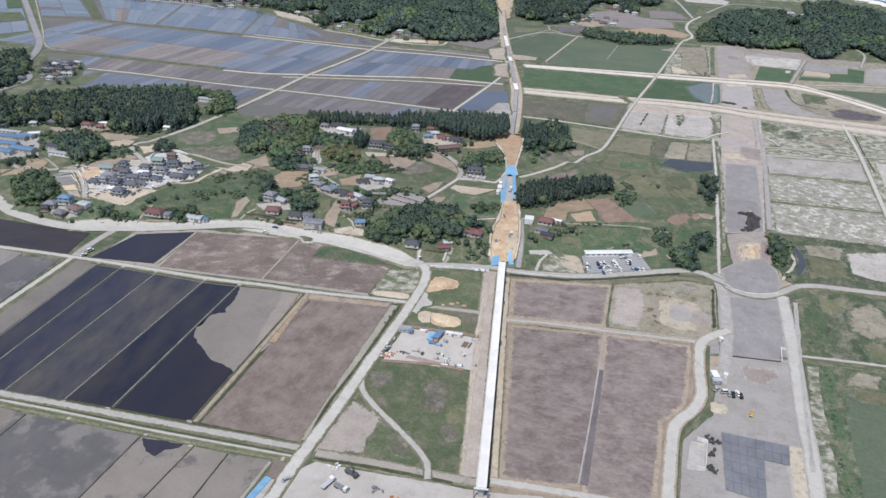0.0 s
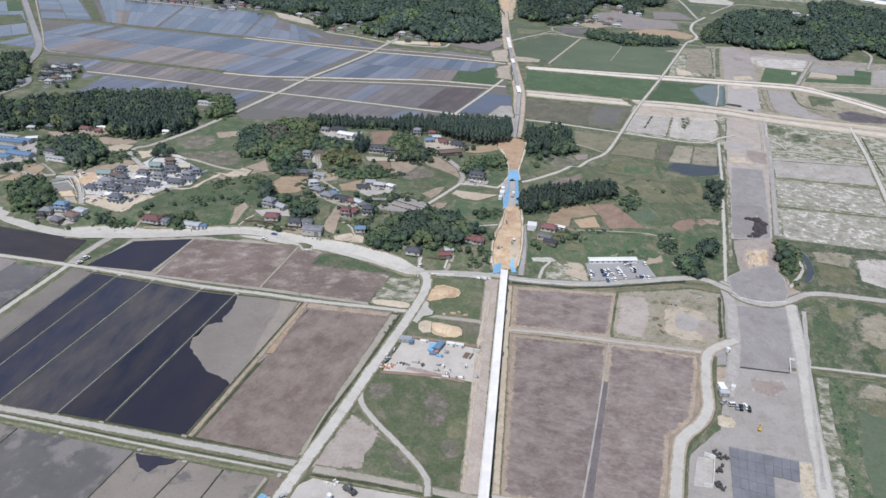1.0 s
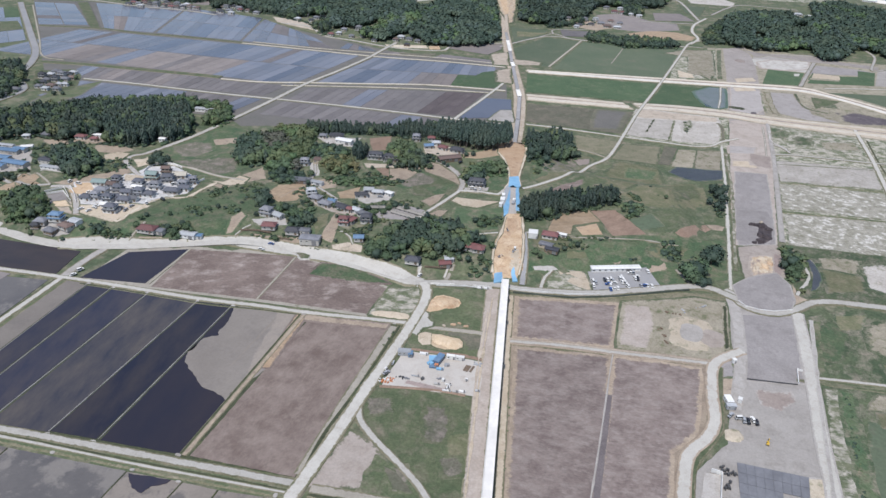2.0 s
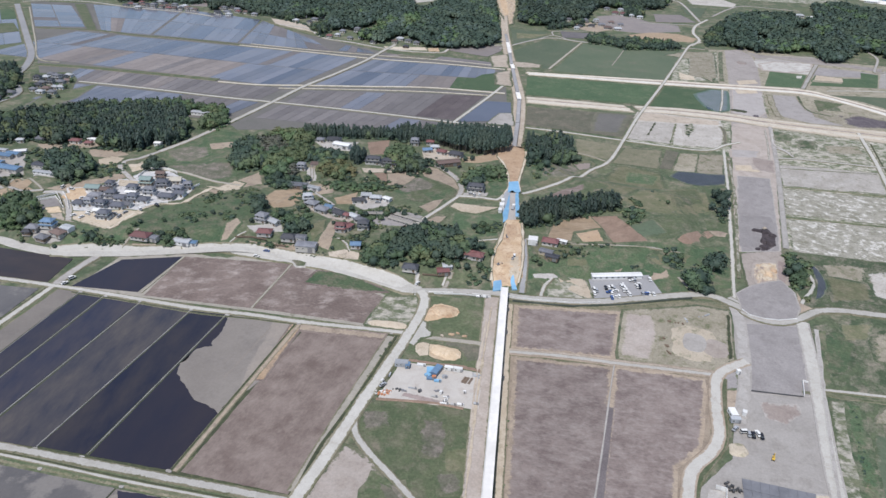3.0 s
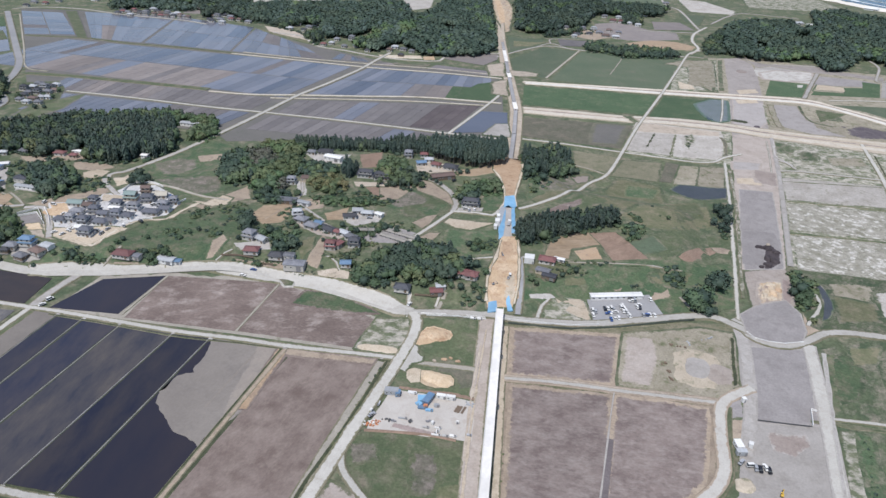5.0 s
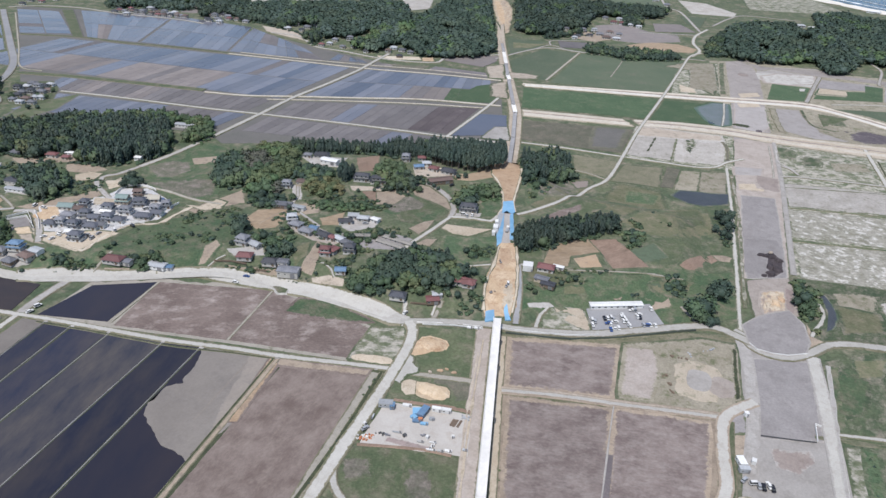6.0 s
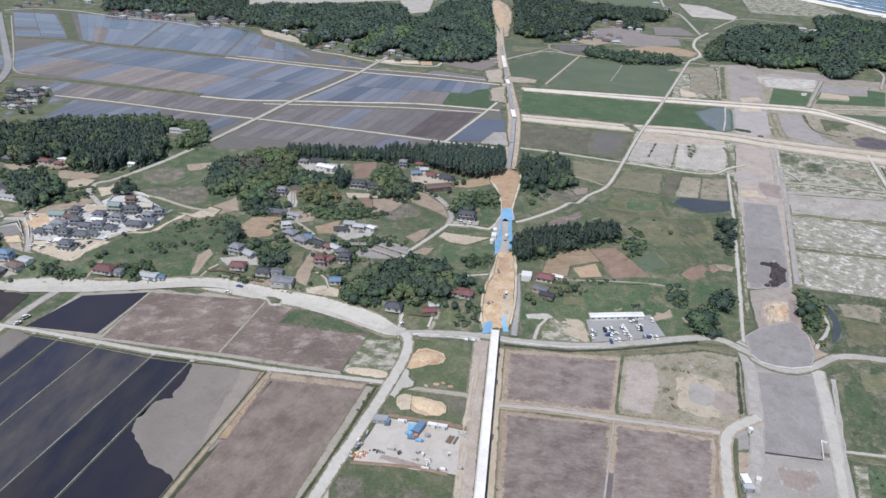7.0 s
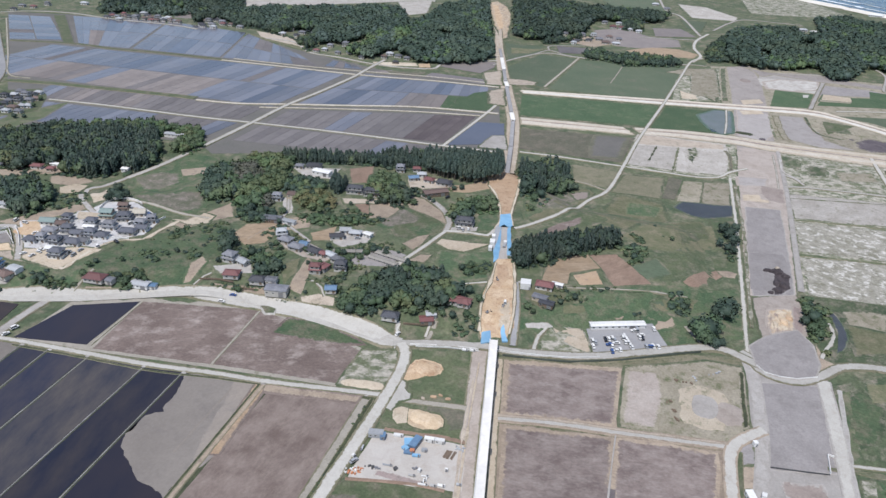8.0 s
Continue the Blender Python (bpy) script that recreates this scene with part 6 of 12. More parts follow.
spread("rough_patch", [(67.8, 1136.7), (74, 1139.4), (72, 996), (66.2, 980.6)], 0.33, ROUGH, DRYWEED, "green strip beside the old line", "ground", 1, 1.5)

# pale apron of the curved road
spread("road_apron", [(-391.6, 353.6), (-331.8, 373.3), (-288.1, 392.4), (-258, 401), (-224.5, 402.6), (-218.5, 392), (-246.7, 390.6), (-276.1, 388.8), (-302.9, 379.6), (-330.2, 367.1), (-383.4, 345.2)], 0.56, TRACK, VERGE, "broad pale gravel shoulders of a curved road", "road", 0.6, 1.0)
spread("road_apron", [(-306.5, 384.8), (-277.4, 395.1), (-254.5, 400.6), (-222.4, 404.6), (-188.5, 404.1), (-166.9, 401.2), (-145.5, 397), (-131.5, 392.3), (-130.7, 385.9), (-140.5, 383.8), (-161.4, 387.9), (-183.4, 392.8), (-215.6, 391.6), (-250.7, 393.4), (-274.4, 389.5), (-303.4, 379.7)], 0.58, TRACK, VERGE, "broad pale gravel shoulders of a curved road", "road", 0.6, 1.0)

# orange margins of the brown fields and the mud bank
spread("verge", [(-202.8, 326.9), (-191.5, 329), (-188, 304.4), (-185.2, 277.7), (-187.2, 265.8), (-194.1, 288), (-197.8, 309.8)], 0.22, MUD_TAN, MUD, "orange-tinged strip of drained mud", "ground", 1.5, 2.5)
spread("verge", [(-190.5, 328.7), (-184.8, 329.4), (-183.1, 309), (-181.1, 279.2), (-184.6, 277.9), (-187.5, 303.4)], 0.3, MARGIN_ORANGE, STUBBLE, "orange earth along a fallow field", "ground", 0.8, 1.2)
spread("verge", [(-187.9, 329.6), (-133.8, 338.2), (-134.2, 333.7), (-159.8, 329.5), (-185.7, 325.3)], 0.28, MARGIN, STUBBLE, "tan edge of a fallow field", "ground", 0.8, 1.5)

# wheel tracks beside the viaduct
ribbon("wheel_track", [(-81.9, 387.3), (-70.9, 318.1), (-58.4, 250.7), (-53.2, 223.5)], 1.2, 0.34, SANDLOT, "pale wheel track on a works strip", "road", wob=0.4, around=YARD_TAN)
ribbon("wheel_track", [(-81.4, 373.8), (-72.7, 317.5), (-65.2, 281.3)], 1.2, 0.34, LOT, "tan wheel track on a works strip", "road", wob=0.4, around=YARD_TAN)
ribbon("wheel_track", [(111.2, 429.7), (106.1, 350.4), (102.7, 277)], 1.4, 0.62, GRAVEL, "wheel track on a haul road", "road", wob=0.3, around=TRACK)

# ground and walls of the housing estate
spread("bare_lot", [(-413.4, 390.3), (-390, 396.9), (-371.5, 407.4), (-355.6, 409.3), (-360.7, 394.4), (-363.4, 384.3), (-363.9, 377.1), (-389.9, 380.2), (-405.2, 383.8)], 0.42, SANDLOT, SCRUB, "cream bare earth before a housing estate", "ground", 1.5, 1.5)
spread("bare_lot", [(-438, 423.4), (-425, 428.1), (-414.8, 417.9), (-424.6, 411.2)], 0.5, DIRT, ESTATE, "orange heap of earth in a housing estate", "ground", 1.5, 1.2)
spread("bare_lot", [(-429.7, 390.2), (-422.6, 395.7), (-412, 388.9), (-420.5, 383.9)], 0.44, SAND, SCRUB, "orange sand beside a basin", "ground", 1.5, 1.2)
spread("bare_lot", [(-412.2, 450.8), (-395, 453.7), (-388.3, 442.7), (-404.4, 439)], 0.5, SANDLOT, ESTATE, "cream bare lot between new houses", "ground", 1, 1.2)
spread("bare_lot", [(-381, 470.5), (-368.5, 470.4), (-365.3, 462.3), (-375, 461.1)], 0.5, SANDLOT, ESTATE, "cream bare lot between new houses", "ground", 1, 1.2)
spread("bare_lot", [(-339.8, 464.9), (-320.8, 467.4), (-324.9, 481.8), (-314.3, 479.9), (-312, 469.5), (-320.8, 461.9)], 0.36, SANDLOT, SCRUB, "cream bare lane end beside an estate", "ground", 1.2, 1.8)

# rice plain, upper left
ribbon("hedge_strip", [(-759.7, 719.8), (-699.2, 729.5), (-634.9, 735.2), (-572.1, 740.8), (-514, 744.9)], 9.0, 0.45, GRASS, "broad grassy canal bank", "bank")
ribbon("hedge_strip", [(-916.6, 877.2), (-823.9, 897.1), (-750.8, 894.8), (-677.3, 902.1), (-574.7, 904.8)], 5.0, 0.45, GRASS, "grassy canal bank", "bank")
spread("verge", [(-994.7, 1042.2), (-978.6, 1049.9), (-825.9, 901.2), (-838.5, 895.4)], 0.4, GRASS, PLAIN, "grassy canal bank", "bank", 1.0, 1.0)
slab("rice_plain", [(-926.1, 881.5), (-1008.3, 991.7), (-743.3, 1075.8), (-509.2, 990.7), (-370.5, 943.3), (-200.4, 923.3), (-146.9, 711.2), (-400.7, 605), (-425.7, 623.5), (-636.4, 604.6), (-742.3, 703.4)], -0.05, PLAIN, "grey earth plain between rice fields", "ground", 0.5)
slab("rice_plain", [(-1083.7, 1036.5), (-1003.9, 1048.3), (-981.4, 1059.2), (-721.2, 1049.7), (-496.6, 987.9), (-577.8, 905.5), (-735.2, 890.4), (-899.7, 852.6)], -0.06, PLAIN, "grey earth plain between rice fields", "ground", 0.5)
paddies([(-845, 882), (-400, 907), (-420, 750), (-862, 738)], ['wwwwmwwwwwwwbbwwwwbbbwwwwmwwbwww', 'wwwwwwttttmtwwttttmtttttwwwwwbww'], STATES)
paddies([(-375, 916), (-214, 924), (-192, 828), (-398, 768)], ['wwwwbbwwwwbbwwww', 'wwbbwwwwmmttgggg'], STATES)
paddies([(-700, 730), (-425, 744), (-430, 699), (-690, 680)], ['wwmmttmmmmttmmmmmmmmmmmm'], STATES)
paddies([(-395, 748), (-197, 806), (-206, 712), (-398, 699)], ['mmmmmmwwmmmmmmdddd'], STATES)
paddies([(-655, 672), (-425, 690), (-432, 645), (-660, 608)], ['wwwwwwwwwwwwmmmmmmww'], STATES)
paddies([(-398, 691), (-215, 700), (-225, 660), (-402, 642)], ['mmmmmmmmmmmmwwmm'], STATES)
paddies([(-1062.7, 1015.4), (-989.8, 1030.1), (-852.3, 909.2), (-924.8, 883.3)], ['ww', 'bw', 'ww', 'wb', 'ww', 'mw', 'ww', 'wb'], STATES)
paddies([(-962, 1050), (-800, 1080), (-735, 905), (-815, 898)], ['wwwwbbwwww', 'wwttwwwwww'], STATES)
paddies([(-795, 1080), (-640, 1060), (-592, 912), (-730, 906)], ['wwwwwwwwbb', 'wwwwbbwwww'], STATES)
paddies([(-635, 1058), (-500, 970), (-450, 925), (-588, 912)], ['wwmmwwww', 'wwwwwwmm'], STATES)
slab("rice_field", [(-222.6, 889), (-195.7, 913.2), (-185.1, 828.9), (-236.4, 826.8)], 0.3, LUSH, "green field of young grass", "field", 0.3)
slab("pond", [(-194.8, 785.1), (-162.5, 792.3), (-148.7, 732.5), (-200.9, 708)], 0.3, SHALLOW_BLUE, "flooded blue-grey rice field", "water", 0.5)
spread("rubble", [(-170.2, 713.5), (-168.4, 733.8), (-165.1, 750), (-152.9, 755), (-142.7, 716.1)], 0.7, GRAVEL, SCRUB, "spread of grey rubble at a flooded field", "ground", 1.5, 1.5)
paddies([(-1109.1, 938.1), (-1051.3, 968.8), (-864.3, 798.7), (-899.4, 744.3)], ['wwg', 'www', 'bww'], STATES)
slab("rice_field", [(-1017.6, 853.5), (-969.2, 887.7), (-920, 849), (-956.5, 797)], 0.5, GRASS, "green field", "field", 0.5)

# rice fields below the hill
paddies([(-444, 962), (-402.3, 946.4), (-388, 934), (-442, 928)], ['wmbw'], STATES)
paddies([(-372.6, 931), (-352.5, 946.1), (-329.7, 928.4), (-351.9, 927.7)], ['t'], STATES)
slab("rice_field", [(-298.9, 954.2), (-223.7, 951.1), (-217, 928.2), (-268.1, 931.6), (-303, 931.1)], 0.24, MUD_BROWN, "mauve-brown drained rice field", "field", 0.4)
slab("rice_field", [(-358.5, 940.3), (-305.8, 951.1), (-311.7, 933.3), (-345.4, 927.6)], 0.22, OLIVE_DARK, "olive fallow field beside a haul road", "field", 0.4)

# fields right of the new line, far
spread("field", [(-211.8, 1024.4), (-180.1, 1110.7), (-130.3, 1107.3), (-148.1, 947.3), (-188.8, 947.5)], 0.12, DULL, SCRUB, "grey-green grass field", "field", 0.3, 1.2)
spread("field", [(-123.3, 1106.7), (21.6, 1129.5), (-2.6, 948.4), (-140.9, 941.4)], 0.12, DULL, SCRUB, "grey-green grass field", "field", 0.3, 1.2)
spread("field", [(-245.7, 1152.5), (-188.9, 1158.5), (-187.2, 1115.3), (-219, 1055.9)], 0.12, DULL, SCRUB, "grey-green grass field", "field", 0.3, 1.2)
slab("field", [(-166.8, 902.7), (-6.8, 921.6), (-15.5, 842.6), (-153.1, 827.9)], 0.12, LUSH, "lush green field", "field", 0.3)
slab("field", [(-142, 785), (-25.2, 800.3), (-33, 725.3), (-132, 725.4)], 0.12, OLIVE_DARK, "dull fallow grass field", "field", 0.3)
slab("field", [(0.9, 919.7), (68.7, 931.4), (64.9, 852.4), (-11.3, 837.5)], 0.12, LUSH, "lush green field", "field", 0.3)
slab("field", [(45.7, 905.8), (53.7, 919.6), (68.6, 923.6), (67.4, 853.5), (51, 850.9)], 0.3, DULLWATER, "flooded corner of a green field", "water", 1.6)
spread("field", [(-21.2, 797.7), (17, 801.5), (15.4, 724), (-27, 724.1)], 0.12, PALE, WEEDY, "bleached sandy field with weeds", "field", 1.0, 1.2)
spread("field", [(19.5, 802.5), (66.6, 806.2), (63.2, 730), (17.6, 723.2)], 0.12, PALE, WEEDY, "bleached sandy field with weeds", "field", 1.0, 1.2)
ribbon("field_edge", [(19.3, 806.6), (17.2, 763.5), (14.4, 720.1)], 1.4, 0.25, SCRUB, "weedy line between sandy fields", "bank", wob=0.8)
spread("field", [(9.9, 1109), (68.8, 1136.8), (69.5, 980.9), (8.1, 947.6)], 0.12, WEEDY, SCRUB, "weedy sandy field", "field", 0.6, 1.2)
spread("field", [(30.4, 1089.9), (60.5, 1111.1), (62.5, 989.2), (28.6, 982.7)], 0.3, DRYWEED, WEEDY, "tan-grey weedy patch", "field", 1.5, 1.2)
spread("verge", [(67.1, 1128.7), (73.6, 1131.7), (72.3, 976.4), (66.6, 973.9)], 0.3, GRASS, DRYWEED, "grassy strip beside the old line", "bank", 0.8, 1.0)
slab("field", [(77.3, 922.3), (111.4, 929.8), (108.6, 858), (73.7, 851.7)], 0.12, YARD, "grey graded field", "field", 0.8)
ribbon("verge", [(115.5, 931.6), (114.8, 878.5), (116.9, 852.8)], 1.5, 0.3, WEEDY, "weedy edge of the old line", "bank", wob=0.8)
slab("field", [(129.1, 937.6), (150.6, 937), (159.5, 897.9), (182.8, 864.1), (128.5, 862.2)], 0.12, YARD, "grey graded field", "field", 1.0)
ribbon("verge", [(124, 930.3), (125.5, 887.7), (127.2, 861.6)], 1.8, 0.3, DRYWEED, "dry weedy edge of a graded field", "bank", wob=0.8)
slab("field", [(115, 1101.5), (182, 1112.3), (191.5, 1097), (180.9, 1054.8), (132.7, 1057.4), (116.3, 1069)], 0.3, TRACK, "bright pale graded lot", "field", 0.8)
slab("field", [(197.7, 1099.9), (249.8, 1098.4), (269.6, 1088.9), (244.6, 1065.6), (184.7, 1050.5)], 0.12, YARD_DARK, "grey graded field", "field", 0.3)
slab("field", [(132.4, 1054.1), (177.6, 1050.2), (162.4, 983.6), (120.2, 975.7)], 0.12, LUSH, "green field", "field", 0.3)
slab("field", [(187.8, 1040), (243.6, 1059.3), (248.8, 1091.7), (269.6, 1088.9), (255.9, 1019.9), (175, 1000.2)], 0.12, LUSH, "green field", "field", 0.3)
slab("field", [(163.8, 1041), (171.3, 1044.4), (168.6, 1031.3), (162.7, 1028.7)], 0.32, TRACK, "pale sandy patch in a green field", "field", 0.3)
spread("field", [(187, 1045.5), (220.7, 1046.1), (216.2, 1024.1), (179.8, 1019.1)], 0.32, DRYWEED, LUSH, "dry strip in a green field", "field", 0.8, 1.2)
slab("field", [(118.5, 1138.1), (198.1, 1156.3), (232.6, 1128.9), (116.2, 1095.3)], 0.12, YARD, "grey graded field", "field", 0.3)
spread("field", [(189.5, 964.2), (322.3, 992.5), (294, 874.7), (258, 922.4), (226, 950.4)], 0.12, DULL, DRYWEED, "grey-green grass field", "field", 0.3, 1.2)
slab("field", [(277, 1110.7), (355.6, 1130.9), (332.6, 1035.1), (257.4, 1020.5)], 0.12, YARD, "grey graded field", "field", 0.3)
slab("field", [(171.9, 936.5), (185.5, 932.7), (204.2, 931.3), (188.9, 910.7), (170.9, 889.3)], 0.3, GRASS, "green patch", "field", 1.5)
spread("field", [(163.3, 904.2), (185.8, 886.8), (206.2, 863.7), (192.2, 847.5), (165.3, 867.2)], 0.25, DRYWEED, DRYWEED, "dry weedy ground beside a haul road", "field", 1.6, 1.2)
spread("soil_spread", [(196.1, 871.5), (212.4, 889.5), (248.3, 878.1), (244.1, 858.7), (206.2, 848.6), (196.4, 853.5)], 0.4, SOIL, DRYWEED, "dark dumped soil on graded land", "ground", 3.0, 5.0)
ribbon("road", [(197, 1112.6), (179.6, 1042.2), (164.7, 979.3)], 4, 0.5, GRAVEL, "pale track", "road")
ribbon("road", [(192.9, 981.2), (233.4, 996.6), (336.2, 1023.7)], 3, 0.48, TRACK, "pale farm road", "road")
ribbon("road", [(292.7, 1117.9), (268.1, 1100.4), (285.5, 1179.1), (277.2, 1215.1)], 3, 0.48, GRAVEL, "pale winding lane", "road")
spread("field", [(-26.2, 696.2), (7, 699.8), (5.7, 654.8), (-34.6, 653.6)], 0.12, STRAW, SCRUB, "dry olive field", "field", 0.8, 1.2)
spread("field", [(25.1, 700.7), (41.3, 704.1), (37.8, 656), (19.8, 654.6)], 0.12, DRYWEED, SCRUB, "pale dry field", "field", 0.8, 1.2)
spread("field", [(42.9, 704.8), (65.1, 710.6), (62.2, 657.2), (39.9, 655.3)], 0.12, DRYWEED, SCRUB, "pale dry field", "field", 0.8, 1.2)
slab("field", [(11.7, 705.2), (23.9, 703.5), (18.2, 656.9), (7.8, 655.6)], 0.12, OLIVE_DARK, "dull green grass strip", "field", 0.8)
spread("pond", [(18.7, 640.2), (24.9, 653.7), (38.1, 655.1), (65.7, 659.7), (63.2, 639.5), (43.6, 628.5), (30.9, 630.6)], 0.3, PONDBED, SCRUB, "dark blue pond in rough grass", "water", 1.2, 1.6)
spread("field", [(-74.9, 704), (-31.7, 700.8), (-40.7, 660.5), (-69, 665)], 0.12, STRAW, SCRUB, "dry olive field", "field", 0.8, 1.2)
spread("field", [(-97, 572.2), (-82.8, 623.7), (-57, 650.6), (-48.1, 644.9), (-64.5, 588.4), (-83.8, 556.3)], 0.12, OLIVE, SCRUB, "rough dry grass", "ground", 1.6, 1.2)
spread("rough_patch", [(-43.4, 580.5), (-27, 647.5), (7.4, 643.6), (13.1, 612.3), (-18.1, 570.1)], 0.12, OLIVE, SCRUB, "dry brownish grass", "ground", 1.6, 3.0)
spread("rough_patch", [(-19.3, 558.4), (14.4, 607.4), (48.2, 613.1), (52.9, 581.4), (24.9, 544.8), (2.7, 543.5)], 0.12, OLIVE, SCRUB, "grey-green rough grass", "ground", 1.6, 3.0)
spread("rough_patch", [(-61.7, 570.5), (-39.5, 618.7), (-28.3, 587.6), (-50.3, 559.6)], 0.16, GRASS, SCRUB, "green grass among dry grass", "ground", 1.6, 2.86)
spread("rough_patch", [(-18, 636.2), (7.9, 635.1), (4.9, 617.1), (-18.4, 613.2)], 0.16, MEADOW, OLIVE, "green grass among dry grass", "ground", 1.6, 2.43)
spread("rough_patch", [(-100, 599.3), (-88.1, 621.6), (-82.9, 577.9), (-91.7, 561)], 0.16, MEADOW, SCRUB, "green grass among dry grass", "ground", 1.6, 1.92)
spread("rough_patch", [(16.9, 604.5), (38.5, 617.1), (45.9, 594.4), (24.4, 561.2)], 0.16, GRASS, OLIVE, "green grass among dry grass", "ground", 1.6, 2.93)
spread("rough_patch", [(-10.4, 513.1), (8.1, 529), (17.6, 513.6), (1.5, 499.2)], 0.16, DULL, SCRUB, "grey-green grass among plots", "ground", 1.6, 2.21)
spread("rough_patch", [(47.2, 623.3), (63.7, 627.3), (63.3, 601.4), (52, 599.4)], 0.16, MEADOW, SCRUB, "green grass beside trees", "ground", 1.6, 1.97)
spread("rough_patch", [(3.8, 527.3), (34.2, 559.7), (62.6, 562.2), (62.4, 548), (34.6, 530.7), (14, 502.1)], 0.12, GRASS, SCRUB, "green rough grass", "ground", 1.6, 3.0)
spread("tilled_plot", [(-63.1, 472.1), (-62.8, 498.9), (-52.7, 513.8), (-39, 519.2), (-28.2, 504), (-46.8, 490.5), (-46.7, 476.5)], 0.2, TILLED, SCRUB, "tilled brown garden plot", "field", 0.8, 0.7)
spread("tilled_plot", [(-38.1, 519.5), (-19.3, 527), (6, 495), (-17.3, 484), (-29.5, 507.7)], 0.2, TILLED_RED, SCRUB, "tilled red-brown plot", "field", 0.8, 0.7)
spread("tilled_plot", [(-44.2, 487.5), (-30.6, 498.9), (-24.3, 483.2), (-38.3, 476.8)], 0.22, MARGIN_ORANGE, SCRUB, "tan garden plot", "field", 0.8, 0.7)
spread("tilled_plot", [(25.7, 506.7), (36.9, 528.1), (44.2, 542), (52, 542.5), (58.1, 543.9), (51, 532.3), (35.8, 507.9), (29.7, 505.3)], 0.2, TILLED_RED, SCRUB, "tilled brown plot", "field", 0.6, 0.7)
spread("rough_patch", [(49.7, 542.5), (56.6, 545), (63.4, 543.4), (61.6, 536.2), (54.8, 535.4)], 0.26, MARGIN, SCRUB, "bare tan edge of a plot", "ground", 0.8, 0.8)
spread("meadow", [(-74.1, 452.4), (-21.5, 476.6), (27.5, 496.1), (63.3, 523.5), (64, 462.6), (18.9, 439.1), (9.8, 460.4), (-40.3, 440.1), (-58.4, 427.8), (-66.8, 420.2)], 0.06, MEADOW, SCRUB, "green meadow", "ground", 0.8, 2.0)
spread("rough_patch", [(-44.9, 452.3), (-33, 456.8), (-30.2, 453.1), (-43.4, 445.1)], 0.15, OLIVE, MEADOW, "dry patch in a meadow", "ground", 1.22, 0.89)
spread("rough_patch", [(-15.2, 458), (-8.7, 461.9), (-7.5, 456.7), (-13.6, 453.5)], 0.15, MARGIN, MEADOW, "bare patch in a meadow", "ground", 0.86, 0.63)
spread("rough_patch", [(8, 476.6), (19.7, 485.7), (36.3, 494.5), (22.9, 475.3)], 0.15, DULL, MEADOW, "dull grass patch in a meadow", "ground", 1.47, 1.08)
spread("rough_patch", [(7.4, 465.6), (21.1, 471.5), (23.5, 463.9), (12.2, 454.5)], 0.2, MARGIN, MEADOW, "bare brown patch in a meadow", "ground", 1.6, 1.28)
spread("scrub", [(-54.5, 429), (-32.1, 440.5), (-23, 415.4), (-50.3, 408.2)], 0.2, WEEDY, SCRUB, "weedy sandy plot", "ground", 1.2, 2.0)
spread("lot", [(-47.9, 432.9), (-31.1, 439.5), (-25.4, 427.1), (-23.2, 416.9), (-32.1, 419.8), (-43.5, 425.1)], 0.3, SANDLOT, WEEDY, "tan bare lot", "ground", 1.2, 1.0)
spread("lot", [(-64.3, 426.5), (-51.5, 434), (-47.9, 432.9), (-54.3, 428.1), (-62.6, 424.5)], 0.3, GRAVEL, MEADOW, "pale gravel patch at the end of a lane", "ground", 0.79, 0.58)
ribbon("path", [(-51.6, 430.8), (-54.7, 422.4), (-55, 408)], 2.2, 0.4, TRACK, "pale short lane", "path")
ribbon("path", [(-45.9, 471), (-13.6, 480.6), (15, 488.5), (29.7, 495.3)], 1.0, 0.3, BUND, "narrow dry path along a meadow", "path", wob=0.4)
ribbon("path", [(29.3, 464.5), (34.3, 456.2), (39.4, 448.4)], 1.6, 0.3, BUND, "narrow dry path across a meadow", "path")
slab("parking_lot", [(-28.4, 440.7), (9.8, 460.4), (17.1, 444.8), (19.6, 440.2), (-20.8, 416.3)], 0.35, ASPHALT, "grey asphalt car park", "pavement", 0.0)

# earthworks of the new line through the village hill
spread("earthwork", [(-86.6, 407.2), (-72, 413.4), (-71.8, 425.1), (-77.2, 455), (-84, 484.2), (-87.8, 495.5), (-97.5, 491.7), (-96.3, 479.4), (-95.7, 462.3), (-95.3, 443.3), (-92.7, 426.2), (-89.2, 415)], 0.6, DIRT, SCRUB, "orange earth cutting of a new railway", "ground", 0.8, 0.7)
spread("earthwork", [(-96.8, 481.3), (-86.5, 489.6), (-81.3, 467.9), (-86, 467.1), (-87.1, 455), (-93.1, 462.3)], 0.68, DIRT_DARK, DIRT, "fresh orange-brown earth in the cutting", "ground", 1.5, 0.7)
ribbon("earth_bank", [(-88.4, 410.7), (-93.6, 434.8), (-94.3, 459.9), (-96.9, 485.5)], 1.2, 0.95, TANROAD, "pale edge of a cutting", "bank", wob=0.5)
ribbon("earth_bank", [(-71.4, 415.7), (-72.3, 430.4), (-77.8, 459.5), (-85.3, 490.1)], 1.2, 0.95, TANROAD, "pale edge of a cutting", "bank", wob=0.5)
slab("earth_path", [(-98.1, 490.4), (-88, 494.4), (-94.7, 522.3), (-99.8, 543.5), (-106.6, 540.8), (-104.3, 518.5)], 0.62, YARD, "grey-tan earth lane between tarpaulins", "ground", 0.6)
